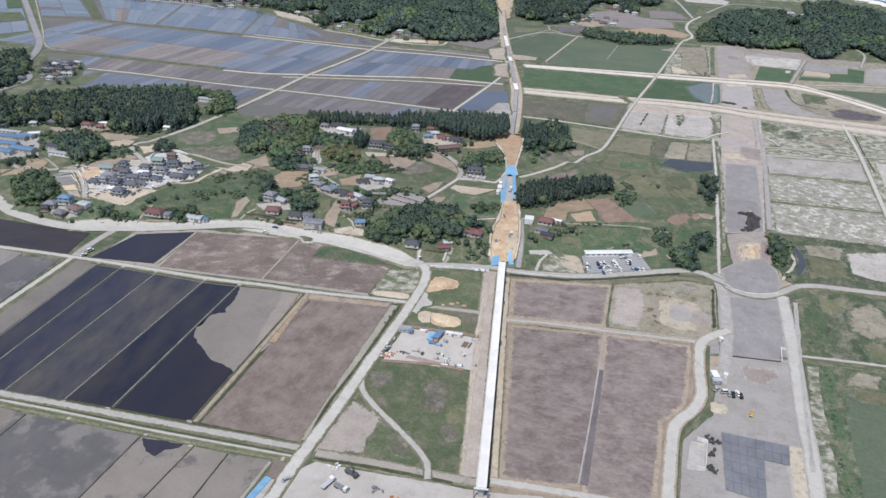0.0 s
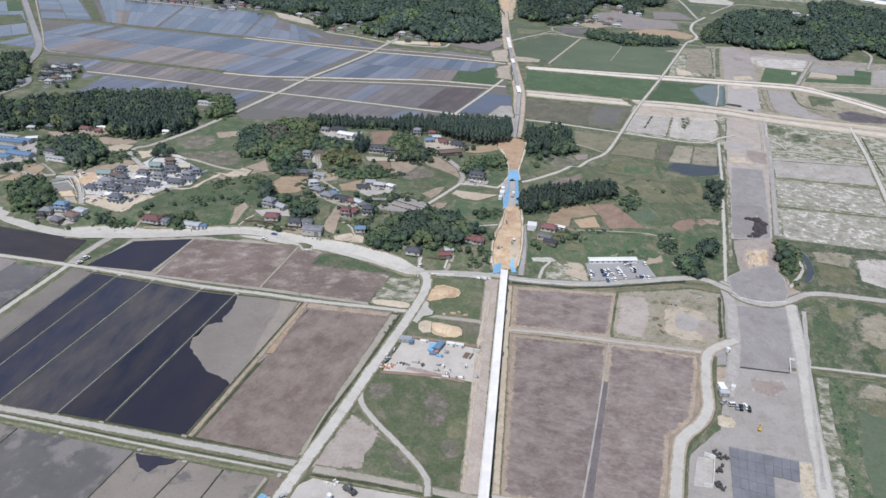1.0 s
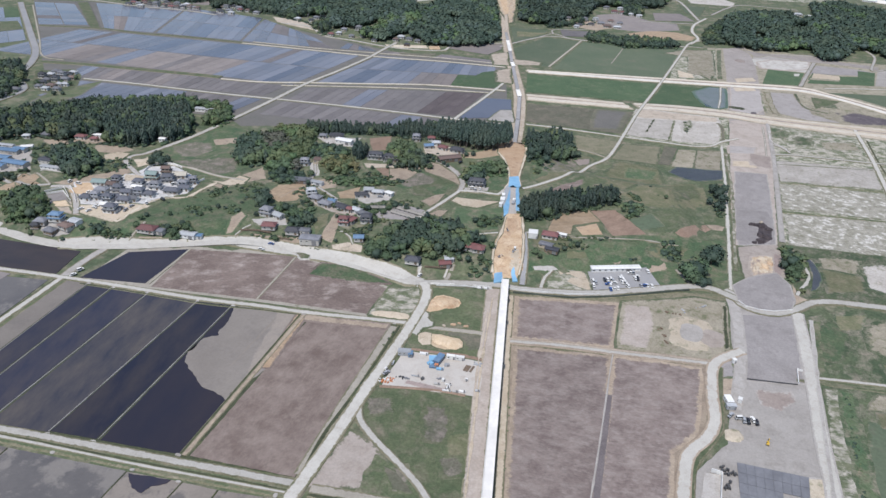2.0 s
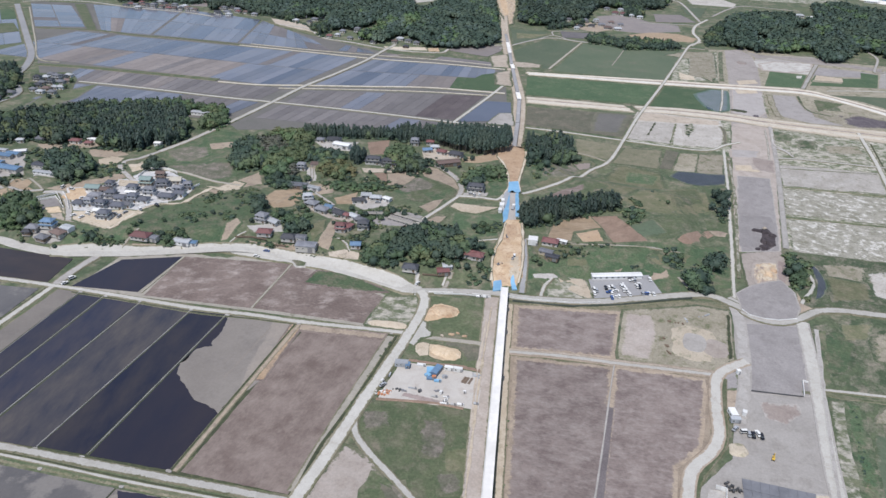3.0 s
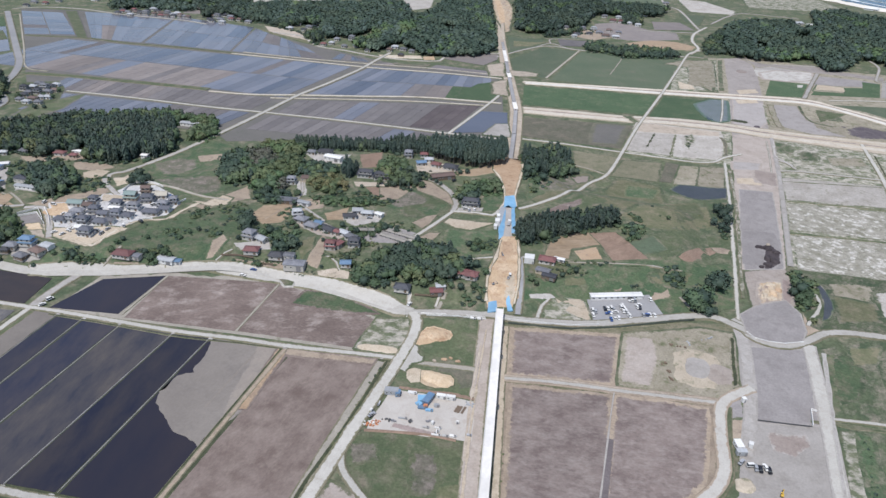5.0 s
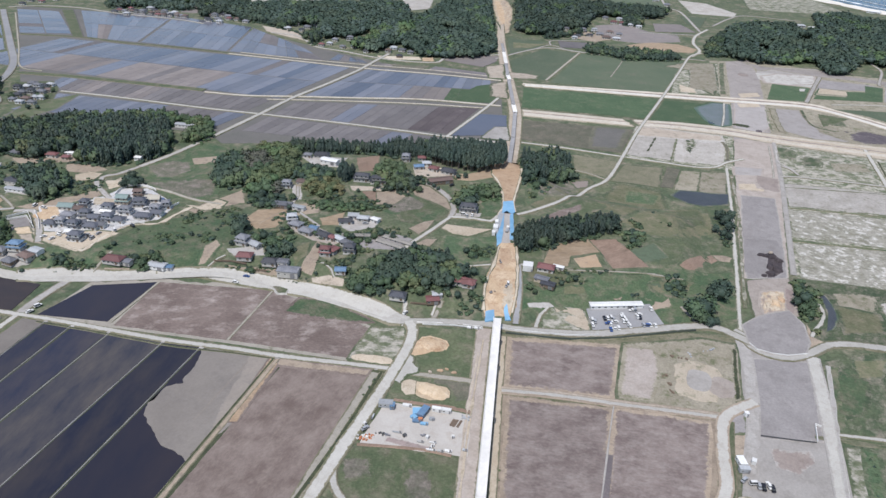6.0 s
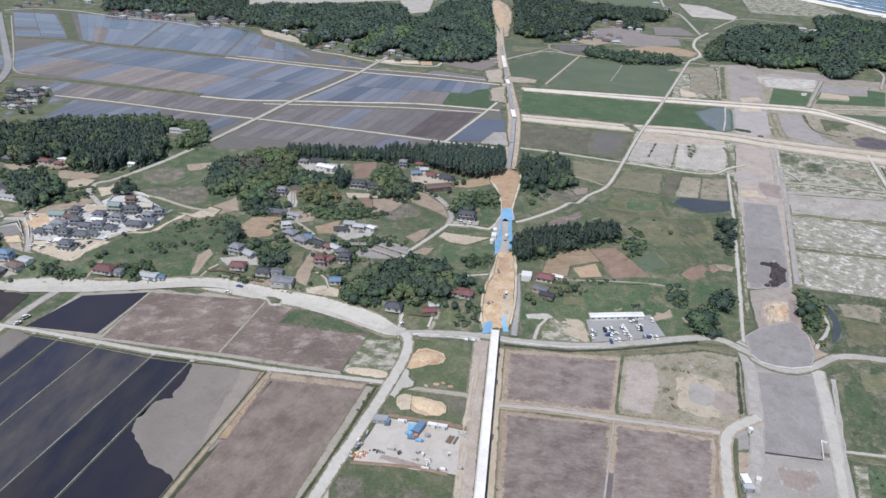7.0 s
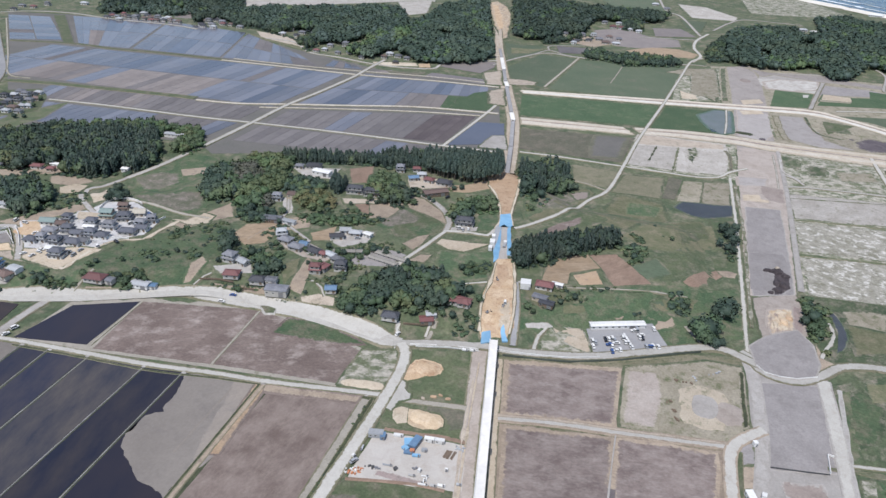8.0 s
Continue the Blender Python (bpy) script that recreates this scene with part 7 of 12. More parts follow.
slab("tarpaulin", [(-111.2, 558.4), (-104.1, 562.6), (-98.2, 542.9), (-100.9, 539.3), (-104.6, 542.9), (-107.1, 536.8)], 0.95, BLUE_SHEET, "sky blue tarpaulin over an embankment", "sheeting", 0.4)
slab("tarpaulin", [(-98.5, 484.8), (-96.6, 492.1), (-101.7, 519.5), (-105.9, 539.8), (-107.5, 534.2), (-106.4, 517.6)], 0.9, BLUE_SHEET, "sky blue tarpaulin on an embankment side", "sheeting", 0.4)
slab("tarpaulin", [(-92.1, 498.2), (-88.9, 498.4), (-95.9, 527.8), (-99.6, 542.3), (-100.8, 536.9)], 0.92, BLUE_SHEET, "sky blue tarpaulin on an embankment side", "sheeting", 0.4)
slab("tarpaulin", [(-109.6, 537), (-108.7, 541.2), (-105.9, 539.8), (-103.3, 516.5), (-102.6, 501.8), (-106.7, 512.8)], 0.93, SHED_GREY, "pale grey sheet along tarpaulins", "sheeting", 0.3)
spread("earthwork", [(-111.7, 558.2), (-104.1, 562.6), (-107.7, 593.2), (-113.6, 642.6), (-118.6, 668), (-131.1, 649.9), (-137.3, 627.2), (-133.5, 609.7), (-124.1, 595.3), (-117.3, 577.8)], 0.7, DIRT_DARK, SCRUB, "orange-brown earth embankment of a new railway", "ground", 0.8, 0.7)
ribbon("earth_bank", [(-133.5, 609.7), (-123.8, 594), (-115.6, 572.9), (-109.5, 551.2), (-109.3, 533.5)], 1.4, 0.9, TANROAD, "pale edge of an embankment", "bank", wob=0.4)
ribbon("earth_bank", [(-117.9, 664.8), (-108.9, 613.7), (-105.2, 577.2), (-102.7, 556.5), (-97.8, 543.1)], 1.4, 0.9, TANROAD, "pale edge of an embankment", "bank", wob=0.4)
slab("tarpaulin", [(-85.5, 403.5), (-80, 406.8), (-82.6, 413.5), (-86.7, 410.4)], 0.95, BLUE_SHEET, "blue tarpaulin on an embankment side", "sheeting", 0.5)
slab("tarpaulin", [(-74.2, 409.3), (-70.9, 410.6), (-75.9, 420.3), (-77, 417)], 0.95, BLUE_SHEET, "blue tarpaulin on an embankment side", "sheeting", 0.5)
ribbon("road", [(-78.7, 466), (-72, 438.6), (-69.2, 421.4), (-67.3, 408.8)], 3.2, 0.5, ASPHALT, "grey lane beside the cutting", "road")
ribbon("works_strip", [(-127.6, 652.7), (-139.7, 726.2), (-156.2, 806.9), (-183.7, 900.9), (-217.9, 1014.5), (-254.9, 1143), (-305, 1344)], 13.0, 0.5, LOT, "tan works strip of a new railway", "ground")
spread("earthwork", [(-354.7, 1484.8), (-343.3, 1504.1), (-313, 1452.8), (-286.3, 1368.5), (-268.7, 1277.9), (-250.2, 1180.1), (-255.7, 1164.9), (-289.4, 1266), (-325.7, 1382.9)], 0.8, EARTH_STREAK, SCRUB, "orange and cream earth cutting through a wooded hill", "ground", 2.0, 2.5)
spread("earthwork", [(-342.6, 1464.1), (-331.7, 1456.5), (-298.5, 1353.8), (-272.7, 1253), (-274.3, 1235), (-305.5, 1331.2)], 0.9, DIRT, EARTH_STREAK, "fresh orange earth in a hill cutting", "ground", 2.0, 2.0)
spread("rubble", [(-233.2, 980), (-216.3, 999.2), (-198.8, 932.4), (-217.2, 930)], 0.72, LOT, SCRUB, "pale rubble beside the new line", "ground", 2.5, 3.0)
spread("rubble", [(-206, 903.1), (-194, 918.5), (-177.1, 852.6), (-195, 854.3)], 0.72, LOT, SCRUB, "pale rubble beside the new line", "ground", 2.5, 3.0)
spread("rubble", [(-197.8, 966.1), (-160.5, 965.2), (-160.9, 948.5), (-192, 940.7)], 0.6, LOT, SCRUB, "pale rubble beside the new line", "ground", 2.5, 3.0)

# plots in the village
spread("tilled_plot", [(-286.1, 460.1), (-284, 476.9), (-265.6, 486.9), (-258.1, 476.2), (-257.5, 456.3), (-268.9, 449.4), (-277.5, 454.1)], 0.3, TILLED, SCRUB, "round tan garden plot", "field", 0.8, 0.7)
ribbon("plot_path", [(-271.7, 456.4), (-268.1, 474.6), (-264, 483.7)], 0.7, 0.4, MARGIN, "thin worn line across a plot", "path")
spread("tilled_plot", [(-256.9, 600.5), (-240.2, 613.4), (-228.2, 579.8), (-242.8, 573.8)], 0.3, TILLED_RED, SCRUB, "tan bare plot", "field", 0.8, 0.7)
spread("tilled_plot", [(-212.3, 539.1), (-188, 557.5), (-188, 538), (-190.6, 523.6), (-204.1, 518.2)], 0.3, MARGIN, SCRUB, "brown garden plot", "field", 0.8, 0.7)
spread("tilled_plot", [(-234.3, 480.9), (-220.8, 496.1), (-216.1, 476.2), (-227.5, 471.7)], 0.3, TILLED, SCRUB, "tan garden plot", "field", 0.8, 0.7)
spread("tilled_plot", [(-264.2, 491.3), (-256.2, 499.7), (-244.8, 506.9), (-239.9, 488.4), (-253.4, 478.1)], 0.3, MARGIN, SCRUB, "tan garden plot", "field", 1.0, 0.7)
spread("tilled_plot", [(-165.9, 489.3), (-159.5, 503.6), (-152.8, 508.7), (-153.1, 494.4), (-156.8, 483.8)], 0.3, MARGIN, SCRUB, "tan garden plot", "field", 0.8, 0.7)
spread("tilled_plot", [(-153.9, 468.4), (-149.5, 478.8), (-141.7, 480.8), (-143.6, 469.3)], 0.3, MARGIN, SCRUB, "tan garden plot", "field", 0.8, 0.7)
spread("tilled_plot", [(-143.3, 498.3), (-142.2, 505.7), (-120.9, 507.2), (-108.3, 509.8), (-121.9, 493.1), (-133.6, 493)], 0.3, SANDLOT, SCRUB, "pale sandy plot", "field", 0.8, 0.7)
spread("tilled_plot", [(-195.4, 459.6), (-174.3, 479.1), (-158.3, 474.3), (-165.5, 455.3), (-186.8, 450.1)], 0.26, YARD_DARK, SCRUB, "grey-brown plots", "field", 0.8, 0.7)
spread("meadow", [(-195.4, 529.6), (-186.6, 541.3), (-159.8, 538.7), (-147.4, 523.1), (-158, 501.8), (-174.5, 500)], 0.2, GRASS, SCRUB, "grey-green field", "field", 1.5, 2.0)
spread("meadow", [(-170.8, 513.7), (-151.7, 529), (-147.2, 520.7), (-157.4, 503.2)], 0.24, MEADOW, GRASS, "green garden strip", "field", 1.5, 1.76)
spread("bare_slope", [(-192.9, 567), (-176.1, 565.2), (-149.7, 542.8), (-144.7, 529.2), (-159, 536.4), (-181.9, 545.9)], 0.24, MARGIN, SCRUB, "tan bare slope beside a lane", "ground", 0.8, 1.0)
spread("bare_lot", [(-334.3, 457.9), (-326.6, 476.4), (-317.7, 490.6), (-314.5, 504.3), (-300.9, 484.2), (-312.8, 471.6), (-322.3, 454.1)], 0.3, MARGIN, SCRUB, "tan bare earth lot", "ground", 0.8, 1.2)
spread("meadow", [(-434.2, 529.5), (-420.3, 602.3), (-389.2, 596.8), (-350.3, 526), (-318.7, 509.6), (-348.8, 476.6), (-394.8, 493.5)], 0.1, MEADOW, SCRUB, "green meadow", "ground", 0.6, 2.0)
spread("field", [(-391.9, 488.1), (-359.2, 510.3), (-343.4, 511), (-332.7, 489.9), (-341.5, 478.2), (-369.2, 481.9)], 0.2, DRY_MEADOW, MEADOW, "dry brown field", "field", 2.0, 5.0)
spread("field", [(-427.9, 533.4), (-415.6, 551.6), (-399.8, 552.3), (-389.4, 537.8), (-394.8, 520.6), (-407, 516)], 0.2, DRY_MEADOW, MEADOW, "grey-brown patch in a meadow", "field", 2.0, 3.0)
slab("field", [(-403.6, 562.3), (-385.6, 575), (-377.9, 559.4), (-393.9, 551.2)], 0.2, MARGIN, "tan plot", "field", 0.8)
spread("meadow", [(-351.1, 417.8), (-339.6, 438.7), (-322.5, 452.8), (-299.9, 476.8), (-275, 433.6), (-283.4, 422.7), (-281.7, 395.5), (-312.2, 383.2), (-337.4, 372.5), (-353.5, 395)], 0.1, MEADOW, SCRUB, "green slope below the estate", "ground", 1.0, 2.0)
spread("meadow", [(-396.8, 377.8), (-364.1, 378.3), (-354.7, 396.6), (-337.4, 372.5), (-358.7, 360.9), (-387.7, 353.9), (-394.8, 356.8), (-386.4, 365.4)], 0.12, MEADOW, SCRUB, "green meadow beside the road", "ground", 1.0, 2.0)
spread("slope", [(-282.4, 396.8), (-288.9, 414.1), (-286.5, 424.6), (-280.5, 419.5), (-278.7, 398.5)], 0.25, MARGIN, MEADOW, "dry tan slope", "ground", 1.2, 1.19)
spread("lot", [(-219.7, 484.3), (-213.3, 496.6), (-191.2, 498.1), (-189.9, 482), (-204.3, 469.4), (-212.7, 472.9)], 0.3, GRAVEL, SCRUB, "pale gravel lot", "ground", 0.8, 1.0)
spread("tilled_plot", [(-215.9, 411.7), (-217.5, 424.7), (-219.9, 449.9), (-212.5, 440), (-206.7, 417.5), (-206.2, 410.2)], 0.25, MARGIN, SCRUB, "bare brown strip of earth", "field", 1.5, 0.7)
spread("tilled_plot", [(-232.4, 432.2), (-225.1, 445.7), (-218.7, 427.3), (-219.8, 415.1)], 0.22, OLIVE, SCRUB, "dry grass plot", "field", 1.6, 0.7)
spread("tilled_plot", [(-204.5, 408.6), (-193.5, 412.2), (-181.8, 411), (-181.2, 406.3), (-201.2, 404.2)], 0.25, LOT, SCRUB, "bare tan plot", "field", 0.8, 0.7)
soft_patch("sand_heap", -193.6, 407.3, 3.5, 2.0, 0, 0.4, SANDY, "small orange sand heap", "ground", 1.0, 0.4)
spread("meadow", [(-208.5, 425.3), (-192.3, 419.8), (-184.7, 412.6), (-204.9, 409.5)], 0.2, GRASS, SCRUB, "green lawn beside a garden path", "ground", 1.0, 1.39)
spread("lot", [(-591.6, 510.9), (-598.4, 526.2), (-584.4, 532.2), (-565.8, 511.2), (-577, 496.2)], 0.25, LOT, SCRUB, "tan bare lot", "ground", 1.2, 1.0)
spread("lot", [(-472.8, 494.4), (-466.8, 504.7), (-453.6, 505.4), (-452.4, 492.2), (-461.9, 483.5)], 0.25, SANDLOT, SCRUB, "tan sandy lot", "ground", 1.0, 1.0)
spread("lot", [(-496.7, 509.9), (-483, 522.2), (-455.4, 514.2), (-465.4, 500.6), (-485.7, 498.4)], 0.22, MARGIN, SCRUB, "bare earth lot with a shed", "ground", 1.2, 1.0)
spread("lot", [(-426.8, 479.4), (-434.1, 504.3), (-407.9, 475.8), (-413.5, 467.9)], 0.22, SANDLOT, SCRUB, "tan bare slope beside a lane", "ground", 1.5, 1.0)
spread("lot", [(-513.8, 410.2), (-486.4, 420.1), (-460.5, 411.9), (-471.5, 393.9), (-502, 399)], 0.2, TILLED, SCRUB, "brown plots", "field", 0.8, 1.0)
spread("slope", [(-454.7, 416.8), (-443.9, 431.4), (-429.2, 447.8), (-420.1, 465.2), (-409.2, 458.7), (-426.3, 430.8), (-436.5, 416.7)], 0.2, MARGIN, SCRUB, "dry brown slope above the estate", "ground", 1.6, 1.6)
ribbon("road", [(-159.2, 456.8), (-157.1, 468.2), (-151.1, 488.3), (-143.2, 517.4)], 2.6, 0.5, TRACK, "pale village lane", "road")
ribbon("road", [(-143.2, 517.4), (-144.5, 531.9), (-153.7, 549.2), (-167.4, 563), (-181.9, 571.6)], 3.8, 0.5, GRAVEL, "grey village lane", "road")
ribbon("road", [(-144.4, 518.1), (-125, 522.2), (-112.4, 522.4), (-109.3, 533.5)], 2.6, 0.5, TRACK, "pale village lane", "road")
ribbon("path", [(-396.8, 480.4), (-380.3, 481.5), (-368.4, 480.8), (-339.5, 475.1), (-315.3, 475.7)], 2.4, 0.4, BUND, "pale lane", "path")
ribbon("road", [(-434.2, 529.5), (-441.4, 507.4), (-448.1, 498.5), (-429.5, 472.6), (-414.6, 461.9), (-401.9, 453.7)], 3.5, 0.5, GRAVEL, "grey village road", "road")
ribbon("road", [(-450.9, 410.8), (-438.6, 415.8), (-423.1, 405.2), (-408.8, 391.5), (-398.2, 379.4)], 4.0, 0.5, GRAVEL, "grey estate road", "road")
ribbon("path", [(-344.5, 366.3), (-343.5, 376.1), (-343.1, 386.6)], 1.8, 0.4, BUND, "pale path", "path")
ribbon("path", [(-114.4, 450.1), (-93.3, 461.3)], 1.2, 0.4, TRACK, "pale path", "path")
ribbon("path", [(-77.1, 466.6), (-69.5, 471.6)], 2.0, 0.4, TRACK, "pale path", "path")
spread("housing_estate", [(-429.2, 414.7), (-417.9, 434.2), (-407.6, 456.6), (-404.7, 471.5), (-384.8, 479.7), (-359.8, 468.2), (-346.3, 458.1), (-343.7, 437), (-356.3, 424.9), (-362.7, 404.3), (-364, 390.8), (-377.6, 385.5), (-406.7, 389)], 0.35, ESTATE, SCRUB, "grey paved ground of a new housing estate", "pavement", 0.8, 0.8)
spread("bare_lot", [(-427.5, 389.6), (-417.9, 395.7), (-406.7, 389), (-378.9, 387.1), (-365.3, 392.4), (-361.4, 379.4), (-375.6, 380), (-396.8, 377.8), (-413.3, 378.8)], 0.3, LOT, SCRUB, "tan bare edge of a housing estate", "ground", 1.5, 1.2)
ribbon("kerb_strip", [(-382.2, 383.6), (-371.1, 380.7), (-362, 380.2), (-362, 391.6), (-361.8, 405.8), (-357, 422.3), (-339.9, 431.5), (-337.2, 446.9), (-333.5, 463.3)], 2.2, 0.45, TANROAD, "pale earth edge round a housing estate", "bank", wob=0.8)
slab("estate_pond", [(-441.6, 397.8), (-434.3, 406.6), (-417.2, 393.7), (-428.8, 386.9)], 0.4, YARD_DARK, "dark basin", "ground", 0.3)

# the coast and the far side of the hills
slab("sea", [(-700, 2800), (245, 1868), (400, 1712), (900, 1240), (4400, -1800), (4400, 5900), (-700, 5900)], 0.3, SEA, "blue sea with low surf", "water", 6.0)
ribbon("beach", [(-700, 2760), (235, 1845), (390, 1690), (890, 1215), (2400, -80)], 34, 0.9, SAND_PALE, "pale sandy beach along the sea", "ground", wob=6, step=20)
ribbon("surf", [(-600, 2716), (262, 1882), (420, 1722), (930, 1250)], 7, 0.75, WHITE_FOAM, "white line of surf", "water", wob=3, step=15)
ribbon("surf", [(-560, 2740), (290, 1912), (450, 1750), (960, 1280)], 4, 0.75, WHITE_FOAM, "white line of surf", "water", wob=3, step=15)
spread("bare_land", [(-762.7, 1240.2), (-647, 1316), (-524.4, 1409.6), (-455, 1444.3), (-555.6, 1751), (-946.8, 1538.3)], 0.3, PALE, SCRUB, "pale graded land beyond the wooded hill", "ground", 1.0, 3.0)
spread("bare_land", [(-519.5, 1412), (-463.8, 1453.4), (-433.7, 1330.1), (-460.9, 1294.3)], 0.4, PALE, SCRUB, "pale graded land between wooded hills", "ground", 1.0, 3.0)
spread("bare_land", [(-0.4, 1643.7), (54.4, 1630.3), (109.2, 1545.6), (102.6, 1508.5), (27.9, 1506.7)], 0.3, PALE, SCRUB, "pale graded lots near the coast", "ground", 1.0, 3.0)
spread("bare_land", [(122.6, 1840.1), (239.6, 1900), (315.8, 1656.7), (290.4, 1620.8), (137.5, 1601)], 0.3, WEEDY, SCRUB, "weedy sandy land behind the beach", "ground", 1.0, 3.0)
spread("bare_land", [(-161.3, 1656.3), (-59.8, 1707.8), (-19.5, 1555.6), (-113.4, 1522.2)], 0.3, DULL, SCRUB, "grey-green fields beyond the hill", "field", 1.0, 3.0)
spread("bare_land", [(-66.6, 1189.9), (-33.6, 1228.2), (8.5, 1230.3), (37.6, 1208.1), (32.1, 1181.3), (5.7, 1177.2), (-47, 1172.2)], 0.3, TILLED, SCRUB, "brown field", "field", 1.0, 3.0)
spread("bare_land", [(-128, 1299.5), (-77.1, 1333.3), (-37.7, 1300.7), (7.1, 1295.6), (12.4, 1247.3), (-49.7, 1213.1), (-84.1, 1213.7), (-118.6, 1255.8)], 0.3, TAN, SCRUB, "brown plots beside houses", "field", 1.0, 3.0)
slab("field", [(-37, 1374.8), (9.8, 1390.8), (35.1, 1335.4), (-29.1, 1309.1)], 0.3, TAN, "brown field beside a far road", "field", 0.3)
spread("field", [(8.3, 1474.7), (52.7, 1473.8), (42.5, 1377), (19, 1405.5)], 0.3, DULL, SCRUB, "grey-green field beside a far road", "field", 0.3, 1.2)
ribbon("field_edge", [(-61.3, 1126.4), (-65.6, 1058.9), (-70.7, 997.9)], 1.2, 0.3, BUND, "pale line between grass fields", "bank")
spread("bare_lot", [(-629.3, 1073.6), (-580.3, 1066.3), (-528.4, 1041.2), (-515.4, 1007), (-555.4, 1021), (-603.5, 1041.6)], 0.32, LOT, SCRUB, "tan bare ground before far houses", "ground", 1.0, 1.2)
spread("bare_lot", [(-169, 1250.4), (-116.1, 1264.8), (-85.5, 1229.3), (-116.1, 1191.2), (-162.8, 1210.9)], 0.3, MARGIN, SCRUB, "bare yards among far houses", "ground", 1.0, 1.2)
ribbon("road", [(-215.5, 1060.9), (-195, 1100.4), (-175.5, 1140.7), (-148.9, 1123), (-127.6, 1118.2), (-90.5, 1113.5), (-43.2, 1117.2), (22.2, 1139.1), (49.1, 1140.8)], 2.2, 0.4, GRAVEL, "pale lane along far fields", "road")
ribbon("road", [(-175.5, 1140.7), (-178.2, 1170.8), (-129.4, 1193.2)], 2.2, 0.4, GRAVEL, "pale lane along far fields", "road")
wood("wood", [(48.7, 1232.2), (81, 1343.5), (82.7, 1243.4), (77.8, 1174.7), (52, 1164.2)], 8, 0.05, 7, "light trees beside a far road", 0.1, 67)
ribbon("road", [(-42.7, 1716.5), (-19.5, 1555.6), (7.7, 1508.5), (42.3, 1343.5)], 4, 0.4, GRAVEL, "grey road towards the coast", "road")
ribbon("road", [(-55.2, 1292.2), (6.9, 1304.4), (42.1, 1309.9)], 3.5, 0.4, GRAVEL, "grey farm road", "road")
ribbon("road", [(63.1, 1401.3), (91.8, 1481.5), (123.3, 1529.5), (200.3, 1522.1), (219.1, 1520.2)], 3.5, 0.4, GRAVEL, "grey road behind the wooded hill", "road")
ribbon("road", [(-1088.2, 1023.5), (-1047.5, 1054.2), (-976.7, 1066.8), (-888.3, 1057.2), (-780.5, 1059.2), (-721.2, 1049.7)], 4, 0.4, GRAVEL, "grey road at the edge of the rice plain", "road")
ribbon("road", [(-593.4, 1037.5), (-540.8, 1028.8), (-493, 986), (-442.9, 976.7), (-395.3, 965.1), (-352.7, 961.7), (-304.4, 973.1), (-294.6, 1005.2), (-232.4, 1045.6)], 3.5, 0.45, GRAVEL, "grey road at the foot of the wooded hill", "road")
spread("bare_lot", [(-390.3, 973.1), (-334.3, 989.2), (-325.5, 975.9), (-380.4, 959.1)], 0.35, TANROAD, SCRUB, "tan bare lot", "ground", 0.8, 1.2)
spread("bare_lot", [(-329, 985.9), (-315.4, 994), (-308.2, 977.3), (-322.3, 971.4)], 0.35, DIRT, SCRUB, "orange bare lot", "ground", 0.8, 1.2)
spread("tilled_plot", [(-848.2, 1151.4), (-819.9, 1176.6), (-766.4, 1115.5), (-804.8, 1107.4)], 0.3, TAN, SCRUB, "tan field behind the plain", "field", 1.0, 0.7)
spread("tilled_plot", [(-632.9, 1054.5), (-557.3, 1041.8), (-503.2, 992), (-586, 1024.8)], 0.3, OLIVE, SCRUB, "dry plots at the hill's foot", "field", 1.0, 0.7)
slab("rice_field", [(-230.8, 1128.4), (-182.3, 1145.1), (-200.8, 1108.5), (-223.2, 1094.7)], 0.3, OLIVE, "dry olive field", "field", 0.5)
slab("rice_field", [(-170.1, 1174.6), (-123.3, 1180), (-122.6, 1142.2), (-159, 1133.2)], 0.3, MUD_BROWN, "dark drained field", "field", 0.5)
slab("rice_field", [(-296, 1009.8), (-231.1, 1040.3), (-228.1, 1011.9), (-238.8, 977.6), (-297.1, 987.7)], 0.3, TAN, "brown dry rice field", "field", 0.5)

# marks on the drained mud
spread("verge", [(-201.1, 323.3), (-199, 322.9), (-200.2, 297.5), (-200.5, 272.9), (-201.8, 273.4), (-201.8, 299)], 0.21, MUD_TAN, MUD, "tan scar in drained mud", "ground", 0.3, 0.36)

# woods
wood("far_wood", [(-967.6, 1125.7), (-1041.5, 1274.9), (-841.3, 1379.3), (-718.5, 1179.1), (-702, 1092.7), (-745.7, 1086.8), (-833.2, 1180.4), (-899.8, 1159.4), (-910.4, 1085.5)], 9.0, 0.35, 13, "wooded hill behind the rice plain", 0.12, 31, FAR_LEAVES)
wood("wood", [(-646.6, 499.6), (-649.7, 543.2), (-619, 556.6), (-605.6, 581.4), (-572.6, 611.4), (-538, 600.4), (-472.6, 519), (-512.5, 508.9), (-562.1, 512.1), (-611, 467.4)], 6.5, 0.35, 12, "mixed wood of brownish bamboo and broadleaf trees behind the village", 0.12, 1)
wood("wood", [(-554, 589.1), (-529.6, 612.6), (-478.8, 626.2), (-454.7, 601.5), (-431.4, 567.7), (-438.4, 536.8), (-463.4, 519.5), (-488.6, 519)], 6.0, 0.85, 13, "dark cedar wood behind the village", 0.02, 91)
wood("wood", [(-572.6, 611.4), (-545.2, 632.6), (-498.2, 648.8), (-473.3, 646.2), (-471.1, 625.3), (-527.1, 609.4), (-551.3, 594.6)], 7.0, 0.1, 9, "light broadleaf fringe of a wood", 0.3, 92, LIGHT_LEAVES)
